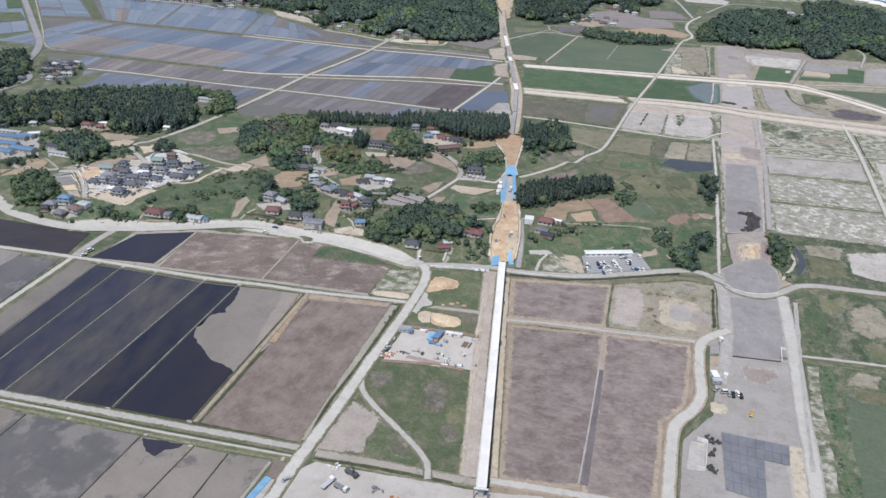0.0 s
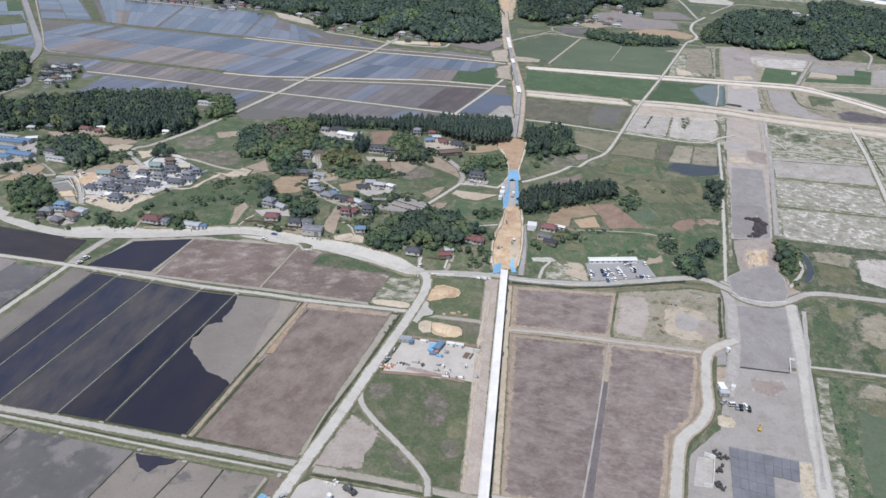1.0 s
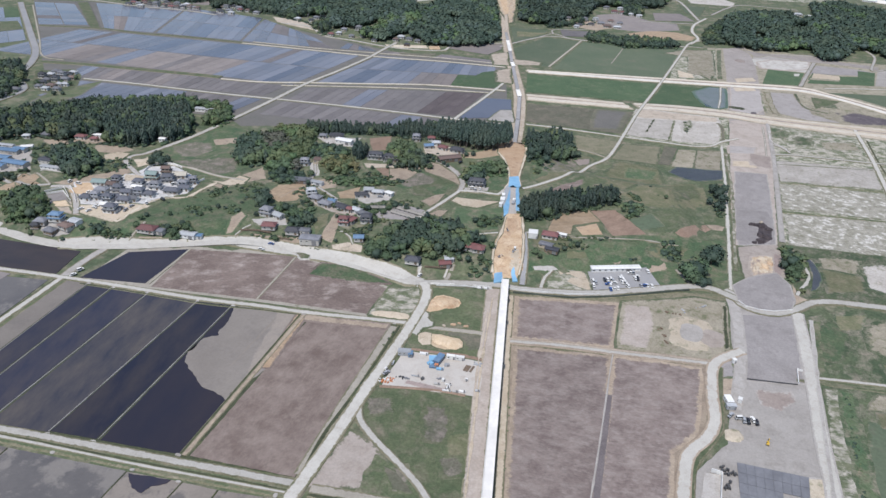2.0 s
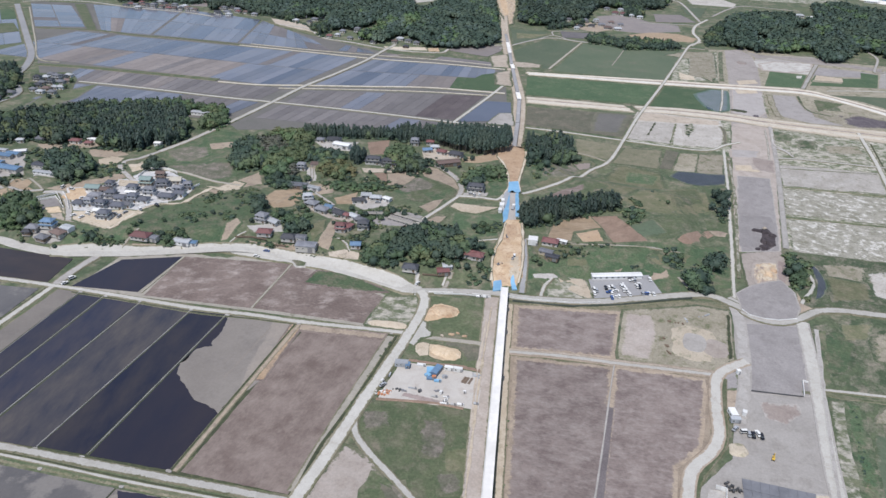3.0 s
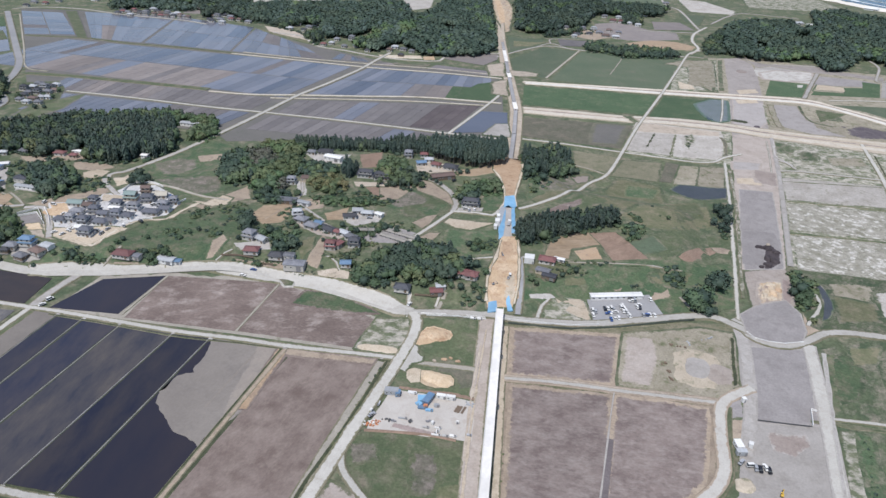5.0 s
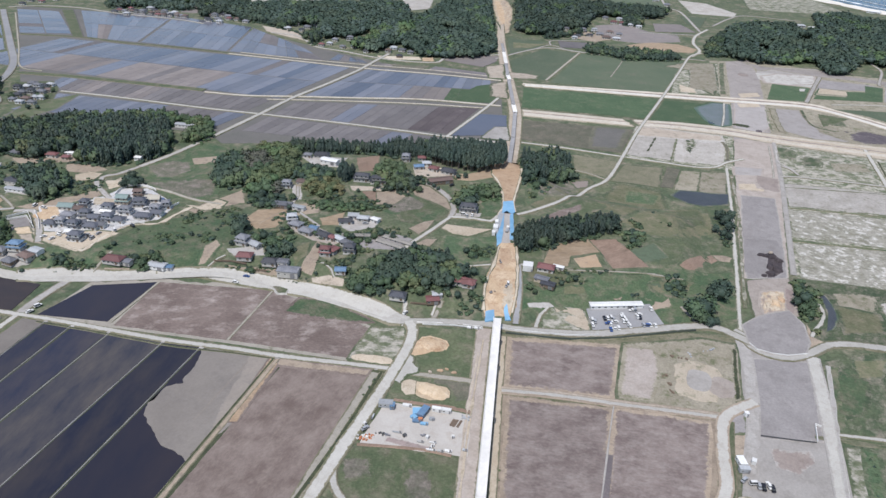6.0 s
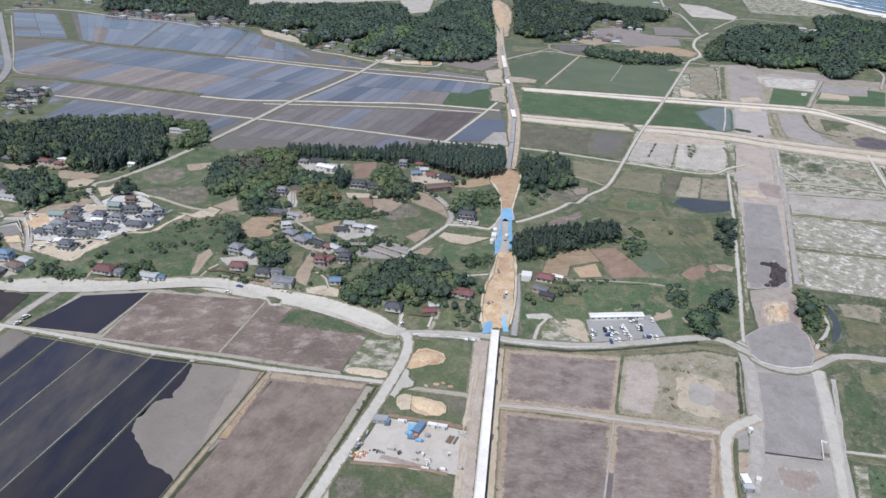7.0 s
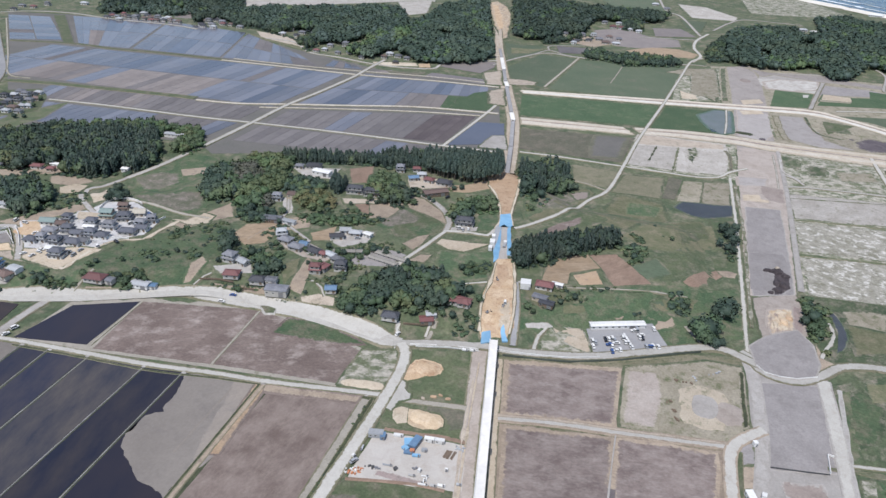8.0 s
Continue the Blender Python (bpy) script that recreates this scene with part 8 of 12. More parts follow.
wood("wood", [(-475.6, 649.7), (-457.7, 653.1), (-437.9, 644.2), (-418.3, 615.2), (-417.5, 596), (-435.5, 596), (-444.6, 620.1)], 7.5, 0.0, 9, "small grove of light broadleaf trees", 0.25, 2, LIGHT_LEAVES)
wood("wood", [(-352.3, 523.7), (-368.9, 569.5), (-340, 552.8), (-315.1, 512.2), (-324.1, 502.7), (-336.8, 503.2)], 7.0, 0.1, 10, "dark green corner of a village wood", 0.0, 93)
wood("wood", [(-370.9, 580.1), (-359.2, 599.2), (-349, 618.2), (-324.2, 620.4), (-304.7, 579.8), (-325.1, 571.9), (-352.2, 587.4), (-348.3, 550.8)], 6.5, 0.0, 8.5, "green broadleaf wood on the village hill", 0.3, 3, LIGHT_LEAVES)
wood("wood", [(-347, 551.4), (-350.8, 585.1), (-323.8, 569.7), (-312.5, 555.6), (-323.4, 541.3), (-330.5, 531.2)], 6.5, 0.0, 8, "grey-brown budding trees on the village hill", 0.0, 130, BUD_LEAVES)
wood("wood", [(-324.5, 570.8), (-303.9, 577.4), (-290.8, 548.9), (-291.9, 534), (-325.2, 532), (-321.7, 542), (-311.5, 554.7)], 6.5, 0.0, 9, "bright round broadleaf trees on the village hill", 0.5, 131, LIGHT_LEAVES)
wood("wood", [(-323.2, 524.4), (-292.5, 531.4), (-298.3, 519.9), (-291.4, 504.7), (-305.2, 499.5)], 6.5, 0.0, 8.5, "bright green broadleaf trees on the village hill", 0.45, 94, LIGHT_LEAVES)
wood("wood", [(-297.7, 519), (-291.8, 524.7), (-283.7, 512), (-290.9, 507.1)], 6.5, 0.0, 7.5, "grey-brown tree beside a house", 0.0, 132, BUD_LEAVES)
wood("wood", [(-303.1, 496), (-288, 503.9), (-273.3, 498.8), (-267, 490.9), (-274.6, 484.1), (-284, 480.5), (-296, 486.1)], 6.0, 0.0, 5, "mixed low trees below a hill wood", 0.2, 133)
wood("wood", [(-273.2, 529.5), (-263.8, 544.8), (-245.4, 540.1), (-237.5, 527.4), (-246.3, 517.5), (-262.9, 515.6)], 6.0, 0.0, 7, "straw-yellow bamboo grove", 0.6, 4, [LEAF_DARK, LEAF_FRESH, LEAF_BAMBOO, LEAF_BAMBOO, BARK])
wood("wood", [(-260.5, 503.7), (-241.9, 508.6), (-210.5, 516.3), (-201.2, 510.7), (-220.6, 497.4), (-245.9, 494.8)], 4.5, 0.0, 3, "low green thicket on a slope", 0.25, 95, LIGHT_LEAVES)
wood("cedar_wood", [(-338.2, 622.4), (-249.1, 649), (-242, 663.5), (-207.2, 670.7), (-191.3, 620.5), (-236.3, 615.6), (-329.3, 611.2)], 5.0, 0.9, 9.5, "dark row of cedars", 0, 5)
wood("cedar_wood", [(-209.3, 667.9), (-139.3, 684.5), (-125, 625), (-142.8, 607.9), (-165, 608.3), (-192.9, 616.5)], 4.4, 1.2, 13, "dark row of tall cedars with bare trunks", 0, 96)
wood("wood", [(-227.7, 575.7), (-226.9, 598.8), (-212.4, 601.5), (-204.9, 577.4), (-213.8, 557)], 7.0, 0.0, 8, "light green grove beside houses", 0.35, 6, LIGHT_LEAVES)
wood("wood", [(-294.7, 552.4), (-283.1, 564.4), (-266, 566), (-256.8, 553.4), (-265.6, 546.4), (-273.5, 534), (-285.1, 536.6)], 5.6, 0.0, 6.5, "olive-green trees between houses on a hill", 0.35, 142)
wood("wood", [(-211, 558.1), (-200.1, 571.7), (-186.6, 559.4), (-188.7, 544.2), (-202.5, 544.2)], 6.0, 0.15, 9, "dark green grove beside a lane", 0.0, 97)
wood("cedar_wood", [(-120.1, 678), (-89.3, 691), (-71.7, 663.5), (-67, 639.6), (-90.7, 616.3), (-103.3, 599.6)], 5.6, 0.5, 11, "dark cedar grove", 0.02, 7)
wood("cedar_wood", [(-89.7, 508.1), (-77.4, 520), (-24.3, 553.2), (-20.4, 538), (-44.9, 516.8), (-79.1, 483.7), (-85.7, 489.6)], 4.8, 0.78, 10.5, "dark belt of tall cedars", 0, 8)
wood("wood", [(-177.5, 408.2), (-171.3, 423.3), (-157.3, 432.7), (-129.6, 441.5), (-114.1, 441.8), (-106.6, 433.4), (-113.2, 422.6), (-126.6, 418.6), (-139.3, 412.6), (-156.8, 408.2), (-174.4, 403.9)], 5.6, 0.0, 9, "dense green broadleaf grove", 0.28, 9)
wood("cedar_wood", [(-173.9, 424.2), (-171.5, 435), (-146.9, 453.8), (-126.1, 458.9), (-117.1, 446.4), (-129.3, 440.7), (-157, 431.8)], 5.4, 0.6, 10.5, "dark back row of a grove", 0.0, 99)
wood("wood", [(-515.8, 478.3), (-506.6, 494.9), (-475.9, 488.7), (-441.3, 454.4), (-441.2, 430.1), (-453, 430.5), (-468.1, 443.4), (-495.8, 458.8)], 6.5, 0.4, 11, "dark green grove", 0.03, 10)
wood("wood", [(-469.9, 382), (-461.7, 391.8), (-446.1, 395.7), (-419.4, 373.5), (-410.9, 364), (-431.7, 360.2), (-451.3, 367.5)], 7.0, 0.15, 10, "green grove beside the road", 0.1, 11, LIGHT_LEAVES)
wood("wood", [(-152.1, 555), (-139.9, 572.8), (-130.3, 550.2), (-131.9, 537.6), (-143.8, 535.4)], 6.0, 0.15, 8, "dark green grove beside a house", 0.0, 12)
wood("wood", [(-138.7, 576.2), (-123.7, 585.3), (-115.8, 562.9), (-128.1, 555.2)], 6.0, 0.0, 6.5, "green grove beside a house", 0.1, 98, LIGHT_LEAVES)
wood("wood", [(-245.1, 423), (-243.6, 429.5), (-237.5, 432.6), (-230.6, 429.4), (-228.7, 422.8), (-234.2, 418.9), (-241.4, 418.2)], 4.2, 0.0, 8, "dark round grove", 0.0, 13, [LEAF_DARK, LEAF_DARK, LEAF_DARK, LEAF, BARK])
wood("wood", [(-809.4, 647), (-790.9, 679.3), (-763.9, 692), (-721.7, 653.6), (-683.8, 599.1), (-686.8, 579), (-698.9, 546.9)], 7.5, 0.4, 11, "dark grove beside a highway", 0.0, 14)
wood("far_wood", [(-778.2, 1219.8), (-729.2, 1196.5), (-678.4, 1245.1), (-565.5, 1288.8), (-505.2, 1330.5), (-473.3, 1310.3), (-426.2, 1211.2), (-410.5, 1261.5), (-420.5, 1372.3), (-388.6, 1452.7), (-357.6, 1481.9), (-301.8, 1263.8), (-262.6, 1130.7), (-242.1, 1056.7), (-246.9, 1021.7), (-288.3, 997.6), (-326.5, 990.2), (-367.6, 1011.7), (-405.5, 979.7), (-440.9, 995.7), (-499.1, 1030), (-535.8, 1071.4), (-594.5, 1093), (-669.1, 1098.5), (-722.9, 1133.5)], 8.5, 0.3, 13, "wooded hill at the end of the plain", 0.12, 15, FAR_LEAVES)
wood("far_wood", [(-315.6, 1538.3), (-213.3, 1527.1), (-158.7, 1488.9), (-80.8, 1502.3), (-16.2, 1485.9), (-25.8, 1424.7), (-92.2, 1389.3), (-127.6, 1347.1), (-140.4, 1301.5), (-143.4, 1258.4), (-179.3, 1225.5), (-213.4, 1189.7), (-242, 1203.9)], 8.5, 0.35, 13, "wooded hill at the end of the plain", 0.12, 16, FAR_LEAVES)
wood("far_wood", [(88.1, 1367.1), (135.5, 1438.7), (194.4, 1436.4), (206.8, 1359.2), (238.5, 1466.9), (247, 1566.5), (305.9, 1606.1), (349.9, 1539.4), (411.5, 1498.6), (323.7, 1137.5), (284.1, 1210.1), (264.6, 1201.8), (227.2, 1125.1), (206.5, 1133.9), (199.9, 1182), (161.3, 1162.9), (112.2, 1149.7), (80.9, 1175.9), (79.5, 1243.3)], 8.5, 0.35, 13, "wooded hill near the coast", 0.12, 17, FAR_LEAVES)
wood("wood", [(-96, 1115.7), (-65.6, 1155.4), (11.8, 1143.7), (12.4, 1120.7), (-60, 1093.7)], 7.5, 0.2, 9, "dark belt of trees", 0, 18)
bushes("shrubs", [(-18.6, 536.3), (-2.1, 545.1), (3.1, 522.6), (-8.4, 513.9)], 16, 1.5, 3.0, "dark green shrubs in rough grass", 21)
bushes("shrubs", [(-11, 563.1), (-2.6, 563.9), (-0.5, 548.1), (-8.7, 547.2)], 7, 1.2, 2.6, "dark shrubs in rough grass", 20)
bushes("shrubs", [(-350.9, 417.9), (-331.2, 442.1), (-309.2, 448.5), (-297.9, 422.3), (-319.3, 402), (-338.4, 400.8)], 30, 0.5, 1.3, "rough green shrubs on a slope", 22)
bushes("shrubs", [(-377.3, 370.1), (-367.6, 376.8), (-357.6, 366.5), (-368, 361)], 16, 0.8, 2.2, "green shrubs in a meadow", 33)
bushes("shrubs", [(-324.7, 388.4), (-313, 396.3), (-304.7, 386.7), (-315.9, 380.4)], 20, 1.0, 2.6, "green shrubs beside a house", 34)
bushes("shrubs", [(-315.8, 467.9), (-298.6, 474.9), (-287.2, 454.9), (-295.1, 442.4)], 20, 0.8, 2.2, "green shrubs on a slope", 35)
bushes("shrubs", [(-103, 421.3), (-91, 422.5), (-87.3, 406.9), (-106.6, 402.4)], 22, 0.8, 2.0, "green garden shrubs", 23)
bushes("shrubs", [(-70.7, 455.5), (-44.8, 463.6), (-28.8, 468.2), (-35.2, 456.5), (-62.3, 435.1)], 26, 0.6, 1.7, "bushy hedge round sheds", 24)
bushes("shrubs", [(-205.1, 471.4), (-177.2, 487.1), (-160.1, 482.4), (-163.1, 474.5), (-197.7, 465.3)], 40, 0.8, 2.0, "olive hedge shrubs", 25)
bushes("shrubs", [(19.4, 486.6), (33.6, 499.2), (32.7, 477.8), (23, 470.6)], 12, 1.0, 2.2, "grey-green shrubs in a meadow", 26)
bushes("shrubs", [(-104.3, 606.8), (-88.8, 636), (-79.3, 585.2), (-94.3, 570.8)], 24, 0.8, 2.2, "scattered shrubs in rough grass", 27)
bushes("shrubs", [(-0.2, 591.1), (59.9, 612.9), (62.3, 554.4), (12.9, 518)], 10, 0.5, 1.4, "a few shrubs in rough grass", 28)
bushes("shrubs", [(-277, 446.1), (-254.9, 451.5), (-248.1, 463.5), (-242.4, 454.2), (-251, 444.1), (-272.4, 437.9)], 30, 1.0, 2.4, "dark hedge below a plot", 36)
bushes("shrubs", [(-260.8, 477.6), (-256.4, 484.3), (-227.8, 466.9), (-229.2, 459.5)], 18, 0.8, 2.0, "garden shrubs between houses", 37)
bushes("shrubs", [(-112.9, 477), (-102, 487.7), (-97.5, 472.7), (-107, 464.8)], 20, 1.0, 2.6, "green shrubs along a bank", 43)
bushes("shrubs", [(-260.2, 438.3), (-238.8, 449), (-227.6, 434), (-253.2, 428.1)], 26, 1.0, 2.8, "garden shrubs and small trees", 44)
bushes("shrubs", [(-269.2, 402.7), (-228.9, 410.1), (-225.7, 408.2), (-265.4, 400)], 26, 0.7, 1.4, "clipped hedge along a house", 45)
bushes("shrubs", [(-217.1, 404.5), (-205.2, 410.3), (-202.8, 402.8), (-222.2, 401.1)], 12, 0.6, 1.4, "low shrubs beside the road", 38)
bushes("shrubs", [(-529.1, 425.2), (-514.2, 440.9), (-512.2, 451.6), (-499.4, 432.1), (-512.2, 414.8)], 30, 1.0, 2.8, "green garden shrubs", 46)
bushes("shrubs", [(-430.6, 363.3), (-422.5, 366.2), (-416.1, 355.4), (-420.7, 351.6)], 12, 1.0, 2.2, "green garden shrubs", 47)
bushes("shrubs", [(-378.2, 354.8), (-359.3, 362.2), (-347.8, 365.9), (-357.6, 359.7)], 10, 0.5, 1.0, "low shrubs beside the road", 39)
bushes("shrubs", [(-206.8, 421.8), (-189.2, 433.7), (-178.9, 414.7), (-185.5, 414.6)], 22, 0.8, 2.2, "garden shrubs between houses", 48)
bushes("shrubs", [(-198.7, 456.1), (-192.9, 462.7), (-178.8, 432.8), (-183.7, 426)], 14, 1.0, 2.4, "garden shrubs between houses", 40)
bushes("shrubs", [(-199.5, 578.1), (-157.7, 603.2), (-161.1, 577.4), (-188.9, 563.1)], 24, 0.8, 2.4, "garden shrubs between houses", 49)
bushes("shrubs", [(-445.4, 457.7), (-446.3, 496.5), (-417.8, 466.3), (-427.9, 443.1)], 36, 0.6, 1.8, "green shrubs on a slope", 50)
bushes("shrubs", [(-3.1, 465.4), (1.4, 468.5), (2.1, 463.3), (-1.8, 461.6)], 4, 0.8, 1.6, "small shrubs in a meadow", 51)
bushes("shrubs", [(52.7, 573.2), (65.5, 580.6), (64.9, 553.3), (57.9, 557.1)], 8, 1.0, 2.4, "green shrubs beside a track", 52)

# more plots on the village terrace
spread("rough_patch", [(-80.3, 481.5), (-67.8, 496.9), (-64.8, 469.5), (-76.4, 463)], 0.2, GRASS, SCRUB, "green grass corner", "ground", 1.5, 1.74)
spread("tilled_plot", [(-172.4, 596.7), (-152.2, 603.5), (-134.9, 621.8), (-127.7, 605.9), (-148.1, 588.4), (-163.4, 585.1)], 0.25, TILLED, SCRUB, "brown bare slope", "field", 1.0, 0.7)
spread("meadow", [(-136.9, 488.3), (-121.3, 491.1), (-103.2, 500.5), (-96.9, 466.9), (-113.4, 454.4), (-133.1, 468.1)], 0.12, MEADOW, SCRUB, "green meadow", "ground", 0.8, 2.0)
spread("meadow", [(-129.4, 561.8), (-114.8, 565), (-108.4, 533.8), (-121.4, 527.3)], 0.12, MEADOW, SCRUB, "green lawn beside a house", "ground", 0.8, 2.0)
spread("meadow", [(-230.8, 432.8), (-227.4, 440.5), (-218.4, 417), (-222.6, 411.2)], 0.12, MEADOW, SCRUB, "green strip beside a grove", "ground", 1.0, 0.99)
spread("lot", [(-264.4, 402.4), (-229, 410.2), (-222.8, 406.7), (-256.3, 400.1)], 0.3, MARGIN, SCRUB, "bare earth yard along a road", "ground", 1.0, 0.77)
spread("lot", [(-272.4, 416.5), (-252.5, 428.5), (-244.3, 417.5), (-264, 410.4)], 0.3, GRAVEL, SCRUB, "pale yard between houses", "ground", 0.8, 1.0)
spread("lot", [(-256.5, 472), (-227.8, 466.9), (-203.6, 456.4), (-206.5, 446.6), (-224, 448.3), (-248.7, 458.6)], 0.25, YARD_TAN, SCRUB, "bare yard between houses", "ground", 1.0, 1.0)
spread("lot", [(-415.9, 364.3), (-403.7, 371), (-387.1, 366.3), (-387.6, 359.1), (-398, 354.4), (-410.6, 356.3)], 0.28, GRAVEL, SCRUB, "pale yard between houses", "ground", 0.8, 1.0)
spread("lot", [(-339.2, 373.8), (-323.9, 379.3), (-322.2, 376.8), (-338.9, 369.8)], 0.3, MARGIN, SCRUB, "bare yard beside a house", "ground", 0.8, 0.62)
spread("lot", [(-510.6, 459.3), (-467.6, 451.6), (-457.1, 436.5), (-485.3, 434.4)], 0.3, GRAVEL, SCRUB, "pale yard beside sheds", "ground", 0.8, 1.0)
spread("lot", [(-576.1, 470.2), (-552.5, 493.1), (-508.3, 445.9), (-531.2, 426.9)], 0.2, YARD, SCRUB, "bare yard among blue sheds", "ground", 1.0, 1.0)
spread("lot", [(-550.9, 505.5), (-500.7, 531.8), (-487.8, 520.2), (-536, 496.7)], 0.2, MARGIN, SCRUB, "bare yard among houses", "ground", 1.5, 1.0)
spread("tilled_plot", [(-510, 430.1), (-504.2, 437.9), (-473, 422.1), (-467.9, 408.9), (-479, 404.5)], 0.25, TILLED, SCRUB, "brown terraced garden plots", "field", 1.0, 0.7)
ribbon("path", [(-503.3, 422.2), (-506.1, 438.5), (-473.5, 424.5), (-454.7, 414.3)], 1.6, 0.4, BUND, "pale edge of terraced plots", "path")
spread("lot", [(-307.2, 586.1), (-264.4, 597.3), (-263.3, 574.7), (-281.7, 570.3)], 0.25, GRAVEL, SCRUB, "pale yard among houses", "ground", 1.0, 1.0)
spread("lot", [(-203.6, 602.8), (-167.9, 609.6), (-160.9, 595.3), (-193.2, 578.9)], 0.25, LOT, SCRUB, "bare yard among houses", "ground", 1.0, 1.0)
spread("lot", [(-282.4, 527.4), (-275.9, 530), (-262.5, 505), (-268.5, 499.9)], 0.25, GRAVEL, SCRUB, "pale yard beside houses", "ground", 1.0, 1.0)
spread("lot", [(-143, 524.9), (-122.9, 533), (-122, 525.9), (-141, 518.3)], 0.35, GRAVEL, SCRUB, "pale yard before a house", "ground", 0.5, 1.0)
spread("lot", [(-238.1, 542.7), (-206.7, 552.7), (-203, 545.7), (-232.2, 535.1)], 0.3, LOT, SCRUB, "tan yard before a long house", "ground", 0.8, 1.0)
ribbon("path", [(-282.3, 536.1), (-268, 509.5), (-262.4, 492), (-228.7, 468.9)], 2.0, 0.4, GRAVEL, "narrow village lane", "path")
ribbon("path", [(-207.7, 421.6), (-201.5, 422.1), (-194.9, 417.6), (-189.5, 411.3)], 1.4, 0.4, TRACK, "narrow curved garden path", "path")
ribbon("path", [(-137.7, 405), (-133.1, 389.5)], 2.2, 0.4, TRACK, "short driveway", "path")
ribbon("path", [(-116, 412.8), (-116.7, 395.7)], 2.5, 0.4, BUND, "earth driveway", "path")
ribbon("path", [(-275.8, 397.5), (-272.8, 404.8), (-269.5, 409.1)], 1.2, 0.4, TRACK, "thin pale path up a bank", "path")
ribbon("path", [(-514.8, 422.8), (-472.8, 407), (-454.3, 414.4)], 3.0, 0.4, GRAVEL, "village lane", "path")
bushes("shrubs", [(-129.3, 336.4), (-126.6, 337.4), (-125.8, 277.3), (-127.9, 244.4), (-126.8, 214.2), (-128.9, 214.2)], 60, 0.3, 0.8, "weeds along a roadside ditch", 72)
bushes("shrubs", [(-52.8, 306.4), (-51.6, 306.8), (-34.5, 220), (-35.9, 219.5)], 14, 0.25, 0.55, "green weeds beside the viaduct", 74)
bushes("shrubs", [(102, 523.9), (118.2, 525.4), (111.4, 459), (103.9, 476)], 30, 1.5, 4.5, "green shrubs beside the old line", 53)
bushes("shrubs", [(58.8, 428.1), (63.1, 428.2), (62.7, 379.6), (58.8, 378.2)], 30, 0.3, 0.7, "weeds along a track", 54)

# hedges and shrubs of the village
bushes("shrubs", [(-212.6, 465), (-199.6, 464.8), (-178.9, 481.2), (-175.3, 477.5), (-190, 463.5), (-208.4, 458.8)], 40, 1.2, 2.4, "dark hedge along garden plots", 110)
bushes("shrubs", [(-253.1, 523.7), (-226.6, 527.4), (-194.4, 521.6), (-183.2, 517.8), (-194.4, 509.2), (-224.3, 510.6), (-244.6, 511.3)], 50, 1, 2.6, "green thicket on a village slope", 111)
bushes("shrubs", [(-266, 465.9), (-263.4, 488.4), (-255.2, 487), (-253.9, 470.3), (-255.2, 456.5)], 18, 1, 2.6, "garden shrubs between houses", 113)
bushes("shrubs", [(-243.7, 474), (-224.1, 462.8), (-214.2, 456.6), (-216.2, 451.1), (-231.2, 458.3), (-243.1, 468)], 24, 0.8, 2.2, "garden shrubs between houses", 114)
bushes("shrubs", [(-282.8, 436.7), (-280.3, 444.4), (-272.5, 443.3), (-271.7, 434)], 12, 1, 2.4, "garden shrubs beside a house", 115)
bushes("shrubs", [(-197.8, 460.6), (-171, 449.1), (-172.6, 442.3), (-193.3, 450.1)], 18, 0.8, 2.2, "garden shrubs between houses", 116)
bushes("shrubs", [(-331.1, 415.2), (-324.2, 421.2), (-310.3, 417.8), (-316.1, 407.5)], 22, 0.8, 2.4, "dark shrubs on a grassy slope", 117)
bushes("shrubs", [(-333.9, 450.1), (-321.4, 459.6), (-309.1, 450), (-320.6, 438.3)], 18, 0.8, 2.4, "green shrubs on a grassy slope", 134)
bushes("shrubs", [(-334.1, 385.1), (-327.7, 391), (-319.9, 385.8), (-326, 380.3)], 16, 0.8, 2.4, "dark shrubs below a housing estate", 135)
bushes("shrubs", [(-302.5, 425.8), (-299.3, 435.6), (-288.2, 426), (-291.5, 416.5)], 14, 0.8, 2.4, "green shrubs on a grassy slope", 136)
bushes("shrubs", [(-380.8, 364.3), (-360.2, 373.7), (-345.2, 372.3), (-353.1, 364.6), (-373.1, 360.5)], 30, 0.7, 2, "green shrubs in a meadow", 118)
bushes("shrubs", [(-470, 481.8), (-456.3, 493.5), (-422.8, 469.6), (-416.2, 451.7), (-436.8, 450)], 40, 0.8, 2.4, "green shrubs on a bank", 119)
bushes("shrubs", [(-118.7, 472.4), (-102.4, 492.2), (-95.4, 471.7), (-110.4, 457.6)], 20, 1.4, 2.8, "green shrubs in a meadow", 120)
bushes("shrubs", [(-56.2, 467.9), (-45.7, 473.4), (-36.3, 473.9), (-16.8, 482.8), (-16.3, 478.4), (-34.9, 463.7), (-49, 448.2)], 34, 0.6, 1.7, "dark hedge round sheds", 121)
bushes("shrubs", [(12.9, 484.5), (25.5, 496.5), (31.9, 489.3), (23.3, 475.8)], 14, 1.5, 3.2, "grey-green shrubs in a meadow", 122)
bushes("shrubs", [(-20.5, 539.4), (-7.1, 552.3), (3.9, 539.6), (-6.8, 522)], 22, 1, 2.6, "dark shrubs in rough grass", 123)
bushes("shrubs", [(-550.9, 485.7), (-537.5, 497.9), (-513, 479.1), (-509.4, 456.9), (-530.2, 459.4)], 30, 1, 2.8, "dark garden shrubs", 124)
bushes("shrubs", [(-317.9, 465.2), (-296.7, 476.2), (-283.7, 446.2), (-294, 435.5)], 36, 0.6, 1.8, "green shrubs on a bank", 125)

